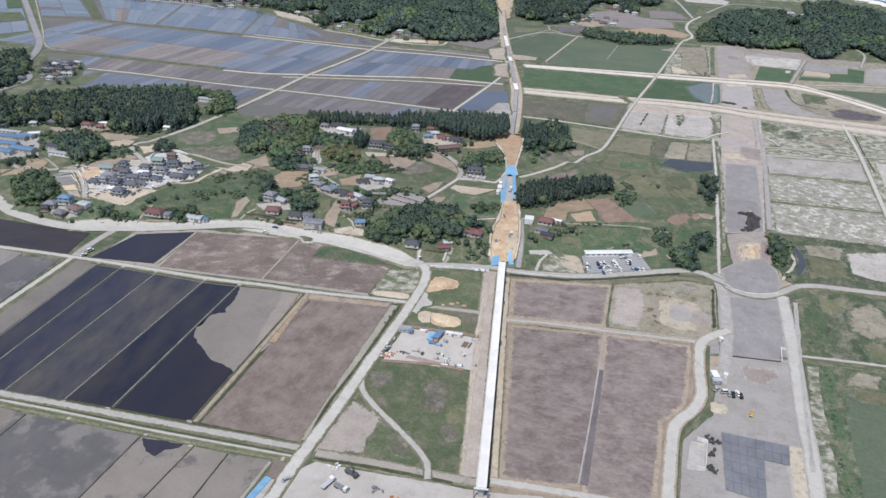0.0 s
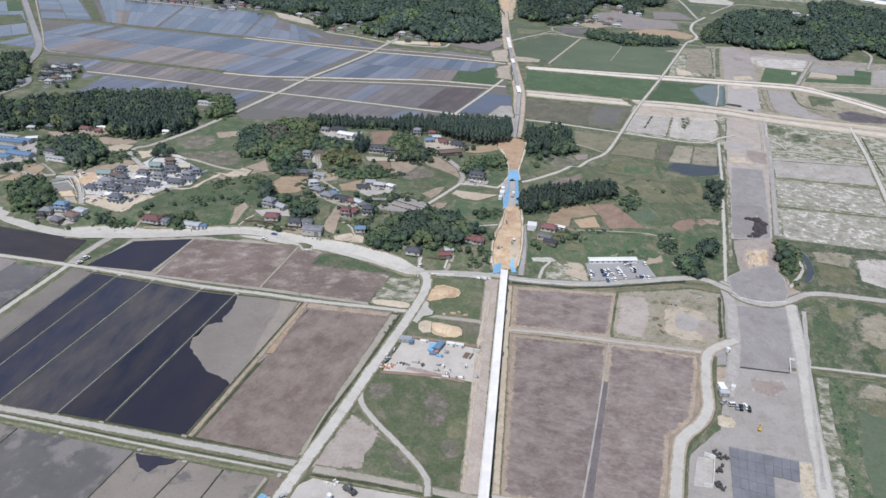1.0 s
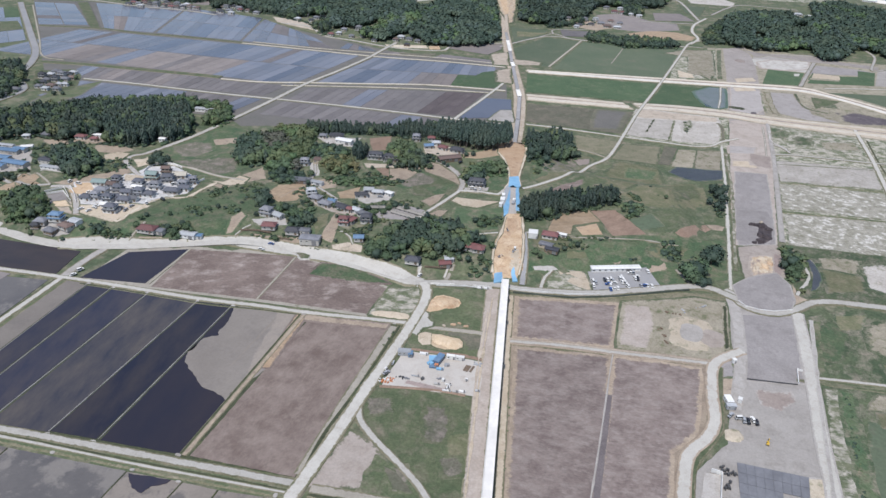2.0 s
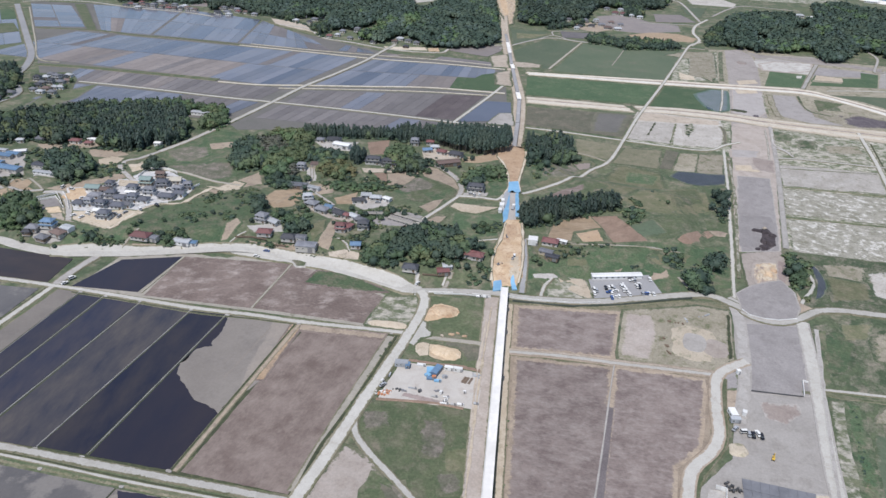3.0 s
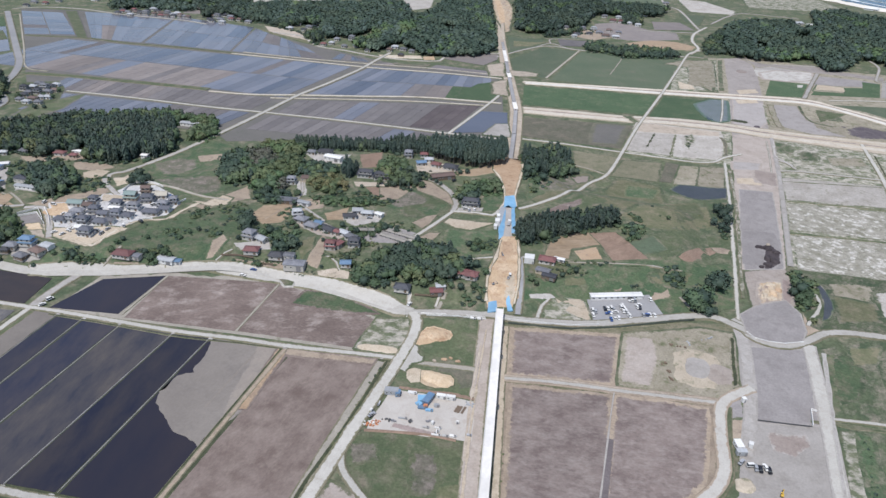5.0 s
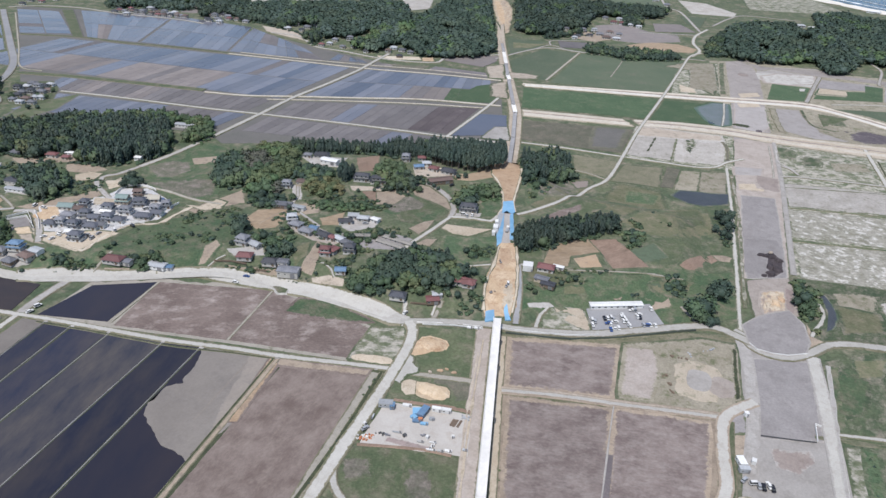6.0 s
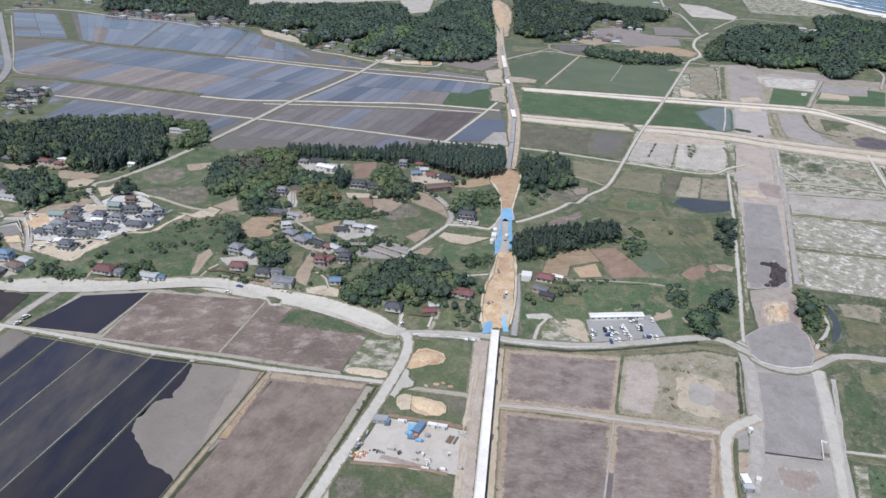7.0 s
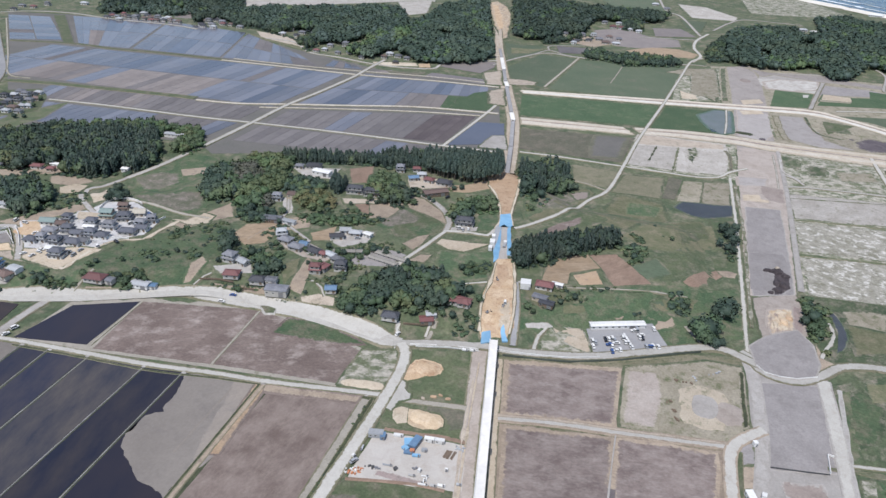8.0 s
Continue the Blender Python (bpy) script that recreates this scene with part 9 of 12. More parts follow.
# concrete ramps at the field entrances
soft_patch("field_ramp", -255.9, 200.2, 1.5, 0.7, 5, 0.44, GRAVEL, "pale gravel ramp into a rice field", "ramp", 0.5, 0.05)
soft_patch("field_ramp", -231.8, 203.1, 1.5, 0.7, 5, 0.44, GRAVEL, "pale gravel ramp into a rice field", "ramp", 0.5, 0.05)
soft_patch("field_ramp", -188.5, 208.9, 1.5, 0.7, 5, 0.44, GRAVEL, "pale gravel ramp into a rice field", "ramp", 0.5, 0.05)
soft_patch("field_ramp", -244.2, 191.1, 1.2, 0.7, 5, 0.44, GRAVEL, "pale gravel ramp into a rice field", "ramp", 0.5, 0.05)
soft_patch("field_ramp", -202.6, 194.6, 1.2, 0.7, 5, 0.44, GRAVEL, "pale gravel ramp into a rice field", "ramp", 0.5, 0.05)
soft_patch("field_ramp", -178.5, 195.4, 1.1, 0.6, 5, 0.44, GRAVEL, "pale gravel ramp into a rice field", "ramp", 0.5, 0.05)
soft_patch("field_ramp", -332.3, 315.5, 1.2, 0.8, 5, 0.44, GRAVEL, "pale gravel ramp into a rice field", "ramp", 0.5, 0.05)
soft_patch("field_ramp", -314.6, 316.8, 1.2, 0.8, 5, 0.44, GRAVEL, "pale gravel ramp into a rice field", "ramp", 0.5, 0.05)
soft_patch("field_ramp", -290.7, 319.0, 1.2, 0.8, 5, 0.44, GRAVEL, "pale gravel ramp into a rice field", "ramp", 0.5, 0.05)
soft_patch("field_ramp", -255.5, 321.9, 1.2, 0.8, 5, 0.44, GRAVEL, "pale gravel ramp into a rice field", "ramp", 0.5, 0.05)
soft_patch("field_ramp", -231.7, 324.4, 1.2, 0.8, 5, 0.44, GRAVEL, "pale gravel ramp into a rice field", "ramp", 0.5, 0.05)
soft_patch("field_ramp", -186.5, 330.8, 1.5, 1.0, 5, 0.44, GRAVEL, "pale gravel ramp into a rice field", "ramp", 0.5, 0.05)
soft_patch("field_ramp", -134.0, 202.6, 1.1, 1.2, 5, 0.44, GRAVEL, "pale gravel ramp into a rice field", "ramp", 0.5, 0.05)
soft_patch("field_ramp", -130.9, 340.7, 1.5, 1.0, 5, 0.44, GRAVEL, "pale gravel ramp into a rice field", "ramp", 0.5, 0.05)
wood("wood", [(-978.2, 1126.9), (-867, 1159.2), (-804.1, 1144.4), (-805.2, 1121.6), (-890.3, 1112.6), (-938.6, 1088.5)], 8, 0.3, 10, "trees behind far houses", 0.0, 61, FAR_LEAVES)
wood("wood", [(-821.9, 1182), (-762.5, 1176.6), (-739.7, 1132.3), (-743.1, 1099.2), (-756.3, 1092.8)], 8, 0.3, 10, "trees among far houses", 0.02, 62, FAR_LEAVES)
wood("wood", [(-717.8, 1125.6), (-666.9, 1129.4), (-582.3, 1107.5), (-524.6, 1072.1), (-497.1, 1016.6), (-495.5, 986.6), (-549.8, 1046.7), (-643.9, 1090.9), (-689.2, 1089)], 8.5, 0.3, 10, "trees among far houses", 0.02, 63)
wood("wood", [(-123.7, 1144.6), (-101.7, 1169.9), (-82.8, 1147.9), (-83.2, 1111.7), (-114.8, 1108.2)], 7, 0.1, 8, "trees beside far houses", 0.02, 64)
wood("wood", [(-197.2, 1199.1), (-130.4, 1263.8), (-123.2, 1242.4), (-188.9, 1177.9)], 8, 0.3, 9, "trees behind far houses", 0.0, 65)
wood("wood", [(-94.7, 1421.3), (-60.5, 1429.5), (-49.9, 1333.5), (-81.6, 1321)], 8, 0.3, 9, "trees among far houses", 0.0, 66)
spread("lot", [(-734, 683.6), (-696.6, 706.7), (-669.1, 685.2), (-638.7, 641.6), (-654.6, 619.9), (-682.7, 626.8)], 0.22, GRASS, SCRUB, "bare yards round houses by the highway", "ground", 1.5, 1.0)
spread("meadow", [(-654.6, 619.9), (-643.7, 651.8), (-632, 680.5), (-617.7, 626.8), (-623.1, 590.3), (-644.5, 580.9)], 0.2, GRASS, PLAIN, "rough grass between a village and rice fields", "ground", 1.0, 2.0)

# ---------------------------------------------------------------- viaducts
def viaduct(a, b, high, width, span, label, white=True):
    """A railway viaduct from a to b: spans of deck with parapets on piers."""
    a, b = Vector((*a, 0)), Vector((*b, 0))
    length, turn = (b - a).length, math.degrees(math.atan2(b.y - a.y, b.x - a.x))
    v = thing("viaduct", a.x, a.y, 0, turn, label, "viaduct")
    n = max(1, round(length / span))
    s = length / n
    mat = CONCRETE if white else DECK_RAW
    for i in range(n):
        x = s * (i + 0.5)
        bm = bmesh.new()
        box(bm, x, 0, high - 0.2, s - 0.06, width, 0.4)
        for y in (-width * 0.27, width * 0.27):
            box(bm, x, y, high - 1.0, s - 0.3, 0.9, 1.2)
        part("deck", bm, mat, v)
        for y in (-1, 1):
            part("parapet", boxed(x, y * (width / 2 - 0.1), high + 0.45, s - 0.05, 0.22, 0.9), mat, v)
    for i in range(n + 1):
        x = min(max(s * i, 1.0), length - 1.0)
        bm = bmesh.new()
        box(bm, x, 0, high - 2.1, 1.8, width * 0.85, 1.0)
        box(bm, x, 0, (high - 2.6) / 2 - 0.3, 1.5, width * 0.5, high - 2.0)
        bmesh.ops.bevel(bm, geom=bm.edges[:], offset=0.12, segments=1, affect="EDGES")
        part("pier", bm, CONCRETE_GREY, v)
    return v, length


# ---------------------------------------------------------------- yard things
def container(x, y, turn, paint, label, l=6.0, w=2.4, h=2.5, windows=True, name="site_cabin"):
    c = thing(name, x, y, lift(x, y) + 0.4, turn, label, "cabin", "cabins of the building sites" if name == "site_cabin" else "")
    bm = boxed(0, 0, h / 2, l, w, h, bevel=0.05)
    part("body", bm, paint, c)
    part("roof", boxed(0, 0, h + 0.06, l + 0.15, w + 0.15, 0.12), paint, c)
    if windows:
        for k in range(max(1, int(l / 2.5))):
            window(-l / 2 + 1.2 + k * 2.4, -w / 2, h * 0.6, 1.2, 0.8, "x", c)
    part("door", boxed(l / 2 - 0.6, -w / 2 - 0.02, 1.0, 0.8, 0.08, 1.9), STEEL, c)
    return c


def excavator(x, y, turn, paint, label, size=1.0):
    e = thing("excavator", x, y, lift(x, y) + 0.5, turn, label, "excavator")
    for s in (-1, 1):
        bm = boxed(0, s * 1.05 * size, 0.4 * size, 3.4 * size, 0.5 * size, 0.8 * size, bevel=0.2 * size)
        part("track", bm, STEEL_DARK, e)
    part("body", boxed(-0.3 * size, 0, 1.4 * size, 2.9 * size, 2.3 * size, 1.1 * size, bevel=0.15 * size), paint, e)
    cab = part("cab", boxed(0.5 * size, 0.7 * size, 2.1 * size, 1.3 * size, 0.95 * size, 1.5 * size, taper=0.9), GLASS, e)
    part("cab_roof", boxed(0.5 * size, 0.7 * size, 2.9 * size, 1.25 * size, 0.95 * size, 0.12 * size), paint, cab)
    part("boom", tubed((0.9 * size, -0.2 * size, 1.7 * size), (3.6 * size, -0.2 * size, 4.0 * size), 0.28 * size, 0.2 * size, 4), paint, e)
    arm = part("arm", tubed((3.6 * size, -0.2 * size, 4.0 * size), (5.0 * size, -0.2 * size, 1.7 * size), 0.2 * size, 0.15 * size, 4), paint, e)
    part("bucket", boxed(5.0 * size, -0.2 * size, 1.1 * size, 0.8 * size, 1.0 * size, 0.9 * size, taper=1.3), STEEL_DARK, arm)
    return e


def truck(x, y, turn, paint, load, label, crane=False):
    t = thing("truck", x, y, lift(x, y) + 0.45, turn, label, "truck")
    part("chassis", boxed(0, 0, 0.75, 7.2, 1.0, 0.35), STEEL_DARK, t)
    cab = part("cab", boxed(2.8, 0, 1.6, 1.7, 2.2, 1.9, bevel=0.12), paint, t)
    part("windscreen", boxed(3.63, 0, 2.0, 0.1, 1.9, 0.8), GLASS, cab)
    part("bed", boxed(-0.9, 0, 1.1, 5.2, 2.2, 0.5), load, t)
    for sx in (-2.6, -1.5, 2.6):
        for sy in (-1, 1):
            part("wheel", tubed((sx, sy * 0.8, 0.45), (sx, sy * 1.12, 0.45), 0.45, None, 12), RUBBER, t)
    if crane:
        part("crane_post", boxed(1.4, 0, 2.2, 0.7, 0.8, 2.2), paint, t)
        part("crane_boom", tubed((1.4, 0, 3.2), (-2.4, 0.8, 6.4), 0.3, 0.18, 5), STEEL_DARK, t)
    return t


def heap(name, x, y, w, d, h, turn, mat, label, category, lumps=14, seed=0):
    """A heap of stacked or tipped pieces: each piece a part."""
    rng = random.Random(seed)
    t = thing(name, x, y, lift(x, y) + 0.35, turn, label, category)
    for i in range(lumps):
        sx, sy, sz = rng.uniform(0.6, 1.9), rng.uniform(0.4, 1.1), rng.uniform(0.4, 1.0) * h
        bm = boxed(rng.uniform(-w, w) / 2, rng.uniform(-d, d) / 2, sz / 2, sx, sy, sz, taper=rng.uniform(0.6, 1.0), turn=rng.uniform(0, 180))
        part("piece", bm, mat, t)
    return t


def timber_row(x, y, turn, n, label):
    """Long boards laid side by side, each a part."""
    rng = random.Random(n)
    t = thing("timber_stack", x, y, lift(x, y) + 0.35, turn, label, "timber")
    for i in range(n):
        part("board", boxed((i - n / 2) * 0.42, rng.uniform(-0.3, 0.3), 0.2, 0.36, 5.2 + rng.uniform(-0.5, 0.5), 0.25 + rng.uniform(0, 0.15)), TIMBER, t)
    return t


def panel_wall(pts, h, mat, label, name="panel_fence", step=2.0):
    """A run of standing panels with posts along a line."""
    x0, y0 = pts[0]
    g = lift(x0, y0)
    t = thing(name, x0, y0, g + 0.4, 0, label, "fence")
    for (ax, ay), (bx, by) in zip(pts, pts[1:]):
        d = math.hypot(bx - ax, by - ay)
        n = max(1, round(d / step))
        for i in range(n):
            u = (i + 0.5) / n
            part("panel", boxed(ax + (bx - ax) * u - x0, ay + (by - ay) * u - y0, h / 2, d / n - 0.05, 0.3, h, turn=math.degrees(math.atan2(by - ay, bx - ax))), mat, t)
    return t


def grow(spots, kind="broad"):
    """Single trees: (x, y, height) each."""
    for k, (x, y, h) in enumerate(spots):
        proto = TREES[kind][k % len(TREES[kind])]
        wide = h * (0.95 + 0.1 * (k % 3))
        spot = pose(x, y, lift(x, y) - 0.15, 0, 0, (k * 137) % 360)
        if proto in USED:
            copy_thing(proto, spot).scale = (wide, wide, h)
        else:
            USED.append(proto)
            proto.matrix_basis = spot
            proto.scale = (wide, wide, h)


TREES = {"broad": [lone_tree("broad", 71, LEAF), lone_tree("broad", 72, LEAF_DARK), lone_tree("broad", 73, LEAF)],
         "dark": [lone_tree("broad", 74, LEAF_DARK), lone_tree("broad", 75, LEAF_DARK)],
         "fresh": [lone_tree("broad", 76, LEAF_FRESH)],
         "cedar": [lone_tree("cedar", 81, NEEDLE), lone_tree("cedar", 82, NEEDLE)]}
for tree in TREES["dark"]:
    tagged(tree, "dark green broadleaf tree with a dense crown")
for tree in TREES["fresh"]:
    tagged(tree, "yellow-green broadleaf tree in fresh leaf")
USED = []

PAINTS = {"white": WHITE, "silver": thing_mat("silver car paint", (0.42, 0.43, 0.44), None, 1.0, 0.3, 0.3), "black": thing_mat("black car paint", (0.02, 0.02, 0.024), None, 1.0, 0.25),
          "blue": thing_mat("blue car paint", (0.04, 0.09, 0.25), None, 1.0, 0.3), "red": thing_mat("red car paint", (0.35, 0.03, 0.03), None, 1.0, 0.3)}
CARS = {}


def park(kind, van, x, y, turn, group="cars in the car park"):
    """A car of a colour: the first is built, the others are copies."""
    m = pose(x, y, lift(x, y) + 0.62, 0, 0, turn)
    if (kind, van) in CARS:
        c = copy_thing(CARS[kind, van], m)
    else:
        c = CARS[kind, van] = car(PAINTS[kind], "parked " + kind + (" van" if van else " car") + " on pale ground", van)
        c.matrix_basis = m
    return tagged(c, group=group)




# the new viaduct
line_viaduct, line_length = viaduct((-41.3, 211.5), (-77.5, 402.5), 6.5, 4.7, 20, "new white concrete railway viaduct on piers")
part("end_frame", boxed(-1.2, 0, 6.9, 0.6, 6.4, 0.6), WHITE, line_viaduct, "white steel frame at the open end")
for side in (-1, 1):
    part("frame_leg", boxed(-1.2, side * 3.0, 3.3, 0.45, 0.45, 7.0), STEEL, line_viaduct)
for along in (110, 152, 176):
    part("work_platform", boxed(along, -2.75, 6.0, 3.4, 0.7, 1.3), STEEL_DARK, line_viaduct, "dark work platform hung on the parapet")
viaduct((-127.3, 651.1), (-139.1, 719.7), 3.2, 4.2, 24, "grey unfinished concrete section of a railway viaduct", False)
viaduct((-139.5, 721.5), (-154.1, 795.9), 3.2, 4.2, 24, "grey unfinished concrete section of a railway viaduct", False)
viaduct((-155.0, 800.3), (-162.4, 824.1), 3.2, 5.0, 24, "bright new concrete section of a railway viaduct", True)
viaduct((-162.9, 826.4), (-190.0, 920.4), 3.2, 4.2, 24, "grey unfinished concrete section of a railway viaduct", False)
viaduct((-189.9, 923.5), (-196.6, 942.5), 3.2, 5.0, 24, "bright new concrete section of a railway viaduct", True)
viaduct((-197.3, 945.5), (-211.5, 996.5), 3.2, 4.2, 24, "grey unfinished concrete section of a railway viaduct", False)
viaduct((-212.2, 999.7), (-229.6, 1059.5), 3.2, 5.0, 24, "bright new concrete section of a railway viaduct", True)
viaduct((-230.4, 1063.1), (-248.0, 1122.0), 3.2, 4.2, 24, "grey unfinished concrete section of a railway viaduct", False)
viaduct((-248.9, 1126.0), (-266.5, 1187.6), 3.2, 5.0, 24, "bright new concrete section of a railway viaduct", True)

# big shed and houses along the curved road
shed(-221.1, 408.0, 10, 14, 7.5, 5, TILE_GREY, PLASTER, "large workshop with a mid-grey sheet roof and off-white walls", rise=0.12)
shed(-228.1, 414.0, 10, 7, 5, 4, TILE_GREY, PLASTER, "shed with a mid-grey sheet roof and off-white walls", rise=0.12)
house(-255.3, 410.8, 14, 9.6, 6.6, 1, TILE_RED, PLASTER, "single-storey house with a red-brown tiled hip roof and off-white walls", "hip")
house(-236.9, 412.1, 10, 9.6, 6.6, 1, TILE_DARK, PLASTER, "single-storey house with a dark slate hip roof and off-white walls", "hip")
house(-266.4, 427.2, -4, 8.8, 7.4, 2, TILE_GREY, PLASTER, "two-storey house with a grey tiled hip roof and off-white walls", "hip")
house(-255.6, 425.2, -19, 7.2, 4.9, 1, SHED_GREY, PLASTER, "single-storey house with a pale grey sheet gable roof and off-white walls", "gable")
house(-206.5, 433.1, 14, 7.2, 5.7, 2, TILE_RED, PLASTER, "two-storey house with a red-brown tiled hip roof and off-white walls", "hip")
house(-202.5, 437.7, 76, 6.4, 4.9, 1, TILE_RED, PLASTER, "single-storey house with a red-brown tiled hip roof and off-white walls", "hip")
house(-192.2, 441.8, 12, 8.0, 6.6, 2, TILE_DARK, PLASTER, "two-storey house with a dark slate hip roof and off-white walls", "hip")
house(-186.9, 415.6, 18, 6.4, 4.9, 1, BLUE_ROOF, PLASTER, "single-storey house with a blue metal gable roof and off-white walls", "gable")
house(-251.1, 469.4, 31, 7.2, 5.7, 2, SHED_GREY, PLASTER, "two-storey house with a pale grey sheet hip roof and off-white walls", "hip")
house(-244.2, 462.7, -9, 8.8, 6.6, 1, TILE_GREY, PLASTER, "single-storey house with a grey tiled hip roof and off-white walls", "hip")
house(-232.5, 456.0, -9, 9.6, 6.6, 1, TILE_GREY, PLASTER, "single-storey house with a grey tiled hip roof and off-white walls", "hip")
house(-228.9, 460.8, -4, 5.6, 4.9, 1, BLUE_ROOF, WHITE, "single-storey house with a blue metal gable roof and white walls", "gable")
house(-218.3, 454.9, -14, 10.4, 5.7, 1, TILE_DARK, PLASTER, "single-storey house with a dark slate hip roof and off-white walls", "hip")
house(-210.9, 453.4, -14, 4.8, 4.1, 1, TILE_RED, PLASTER, "single-storey house with a red-brown tiled hip roof and off-white walls", "hip")
house(-205.2, 453.5, -19, 7.2, 4.1, 1, SHED_GREY, WHITE, "single-storey house with a pale grey sheet gable roof and white walls", "gable")
house(-198.4, 449.8, -14, 8.0, 4.9, 1, TILE_GREY, PLASTER, "single-storey house with a grey tiled hip roof and off-white walls", "hip")
house(-212.8, 479.9, 26, 9.6, 4.9, 1, TILE_DARK, PLASTER, "single-storey house with a dark slate gable roof and off-white walls", "gable")
house(-210.7, 490.3, 16, 7.2, 4.9, 1, SHED_GREY, WHITE, "single-storey house with a pale grey sheet gable roof and white walls", "gable")
house(-202.5, 488.8, 11, 8.0, 4.9, 1, SHED_GREY, PLASTER, "single-storey house with a pale grey sheet hip roof and off-white walls", "hip")
shed(-193.1, 490.2, -15, 6, 4, 3, WHITE, WHITE, "shed with a white flat-seamed roof and white walls", rise=0.12)
shed(-197.4, 464.3, 18, 20, 3.5, 1.5, OLD_FILM, CONCRETE_GREY, "long low greenhouse of weathered grey film with low concrete walls", rise=0.12)
shed(-167.9, 468.3, -12, 26, 4, 1.5, OLD_FILM, CONCRETE_GREY, "long low greenhouse of weathered grey film with low concrete walls", rise=0.12)
shed(-170.0, 461.0, -12, 22, 4, 1.5, OLD_FILM, CONCRETE_GREY, "long low greenhouse of weathered grey film with low concrete walls", rise=0.12)
house(-284.3, 522.3, 14, 7.2, 5.7, 2, TILE_GREY, WHITE, "two-storey house with a grey tiled hip roof and white walls", "hip")
shed(-273.1, 531.2, 12, 12, 7, 4, TILE_BROWN, PLASTER_TAN, "shed with a brown tiled roof and beige walls", rise=0.12)
shed(-268.9, 488.1, 10, 14, 7, 3.5, TILE_GREY, TIMBER, "shed with a grey tiled roof and weathered timber walls", rise=0.12)
shed(-257.7, 488.8, -5, 14, 4, 3, SHED_GREY, WHITE, "shed with a pale grey sheet roof and white walls", rise=0.12)
house(-286.8, 591.3, 14, 12.8, 6.6, 1, TILE_DARK, PLASTER, "single-storey house with a dark slate hip roof and off-white walls", "hip")
house(-298.3, 586.4, 14, 6.4, 4.9, 1, TILE_GREY, PLASTER, "single-storey house with a grey tiled hip roof and off-white walls", "hip")
shed(-273.4, 580.2, -5, 16, 7, 4, WHITE, WHITE, "shed with a white flat-seamed roof and white walls", rise=0.12)
shed(-326.5, 605.0, 0, 7, 5, 3, TILE_GREY, PLASTER, "shed with a grey tiled roof and off-white walls", rise=0.12)
house(-232.4, 556.7, 10, 13.6, 6.6, 2, TILE_DARK, PLASTER, "two-storey house with a dark slate hip roof and off-white walls", "hip")
house(-217.6, 556.9, 10, 12.8, 6.6, 2, TILE_DARK, PLASTER, "two-storey house with a dark slate hip roof and off-white walls", "hip")
house(-213.7, 611.8, 14, 7.2, 6.6, 2, TILE_GREY, PLASTER, "two-storey house with a grey tiled hip roof and off-white walls", "hip")
house(-196.7, 597.6, 31, 8.0, 4.9, 1, BLUE_ROOF, PLASTER, "single-storey house with a blue metal gable roof and off-white walls", "gable")
house(-192.6, 607.4, 21, 7.2, 4.9, 1, SHED_GREY, WHITE, "single-storey house with a pale grey sheet hip roof and white walls", "hip")
house(-183.0, 598.6, -4, 8.0, 5.7, 1, TILE_RED, PLASTER, "single-storey house with a red-brown tiled hip roof and off-white walls", "hip")
house(-169.4, 597.9, -2, 12.0, 7.4, 1, TILE_DARK, PLASTER, "single-storey house with a dark slate hip roof and off-white walls", "hip")
shed(-170.0, 576.5, 35, 20, 8, 3.5, TILE_BROWN, TIMBER, "shed with a brown tiled roof and weathered timber walls", rise=0.12)
house(-200.5, 617.4, 16, 6.4, 4.9, 1, TILE_RED, PLASTER, "single-storey house with a red-brown tiled hip roof and off-white walls", "hip")
house(-132.8, 532.8, 8, 13.6, 7.4, 2, TILE_DARK, PLASTER, "two-storey house with a dark slate hip roof and off-white walls", "hip")
house(-142.7, 405.2, 6, 9.5, 6.2, 1, TILE_SLATE, PLASTER, "single-storey house with a blue-grey slate hip roof and off-white walls", "hip")
shed(-121.5, 410.4, 25, 8, 6, 3.2, TILE_RED, TIMBER, "shed with a red-brown tiled roof and weathered timber walls", rise=0.12)
shed(-120.0, 414.8, 25, 6, 5, 3, SHED_GREY, PLASTER, "shed with a pale grey sheet roof and off-white walls", rise=0.12)
house(-114.9, 429.3, -6, 9.6, 6.6, 1, TILE_RED, PLASTER, "single-storey house with a red-brown tiled hip roof and off-white walls", "hip")
house(-105.2, 429.4, -6, 11.2, 6.6, 1, TILE_RED, PLASTER, "single-storey house with a red-brown tiled hip roof and off-white walls", "hip")
container(-71.5, 462.1, 8, WHITE, "tall white box shed beside a lane", 6.5, 6.5, 4.2, False, "box_shed")
house(-59.8, 465.6, 0, 10.5, 6.5, 1, TILE_RED, PLASTER, "single-storey house with a red-brown tiled hip roof and off-white walls", "hip")
shed(-59.9, 450.5, -10, 9, 5, 3, TILE_GREY, PLASTER_TAN, "shed with a grey tiled roof and beige walls", rise=0.12)
shed(-52.2, 470.5, -6, 7, 2.6, 2.2, WHITE, WHITE, "shed with a white flat-seamed roof and white walls", rise=0.12)
shed(-54.9, 445.7, -8, 9, 5, 3, TILE_DARK, TIMBER, "shed with a dark slate roof and weathered timber walls", rise=0.12)

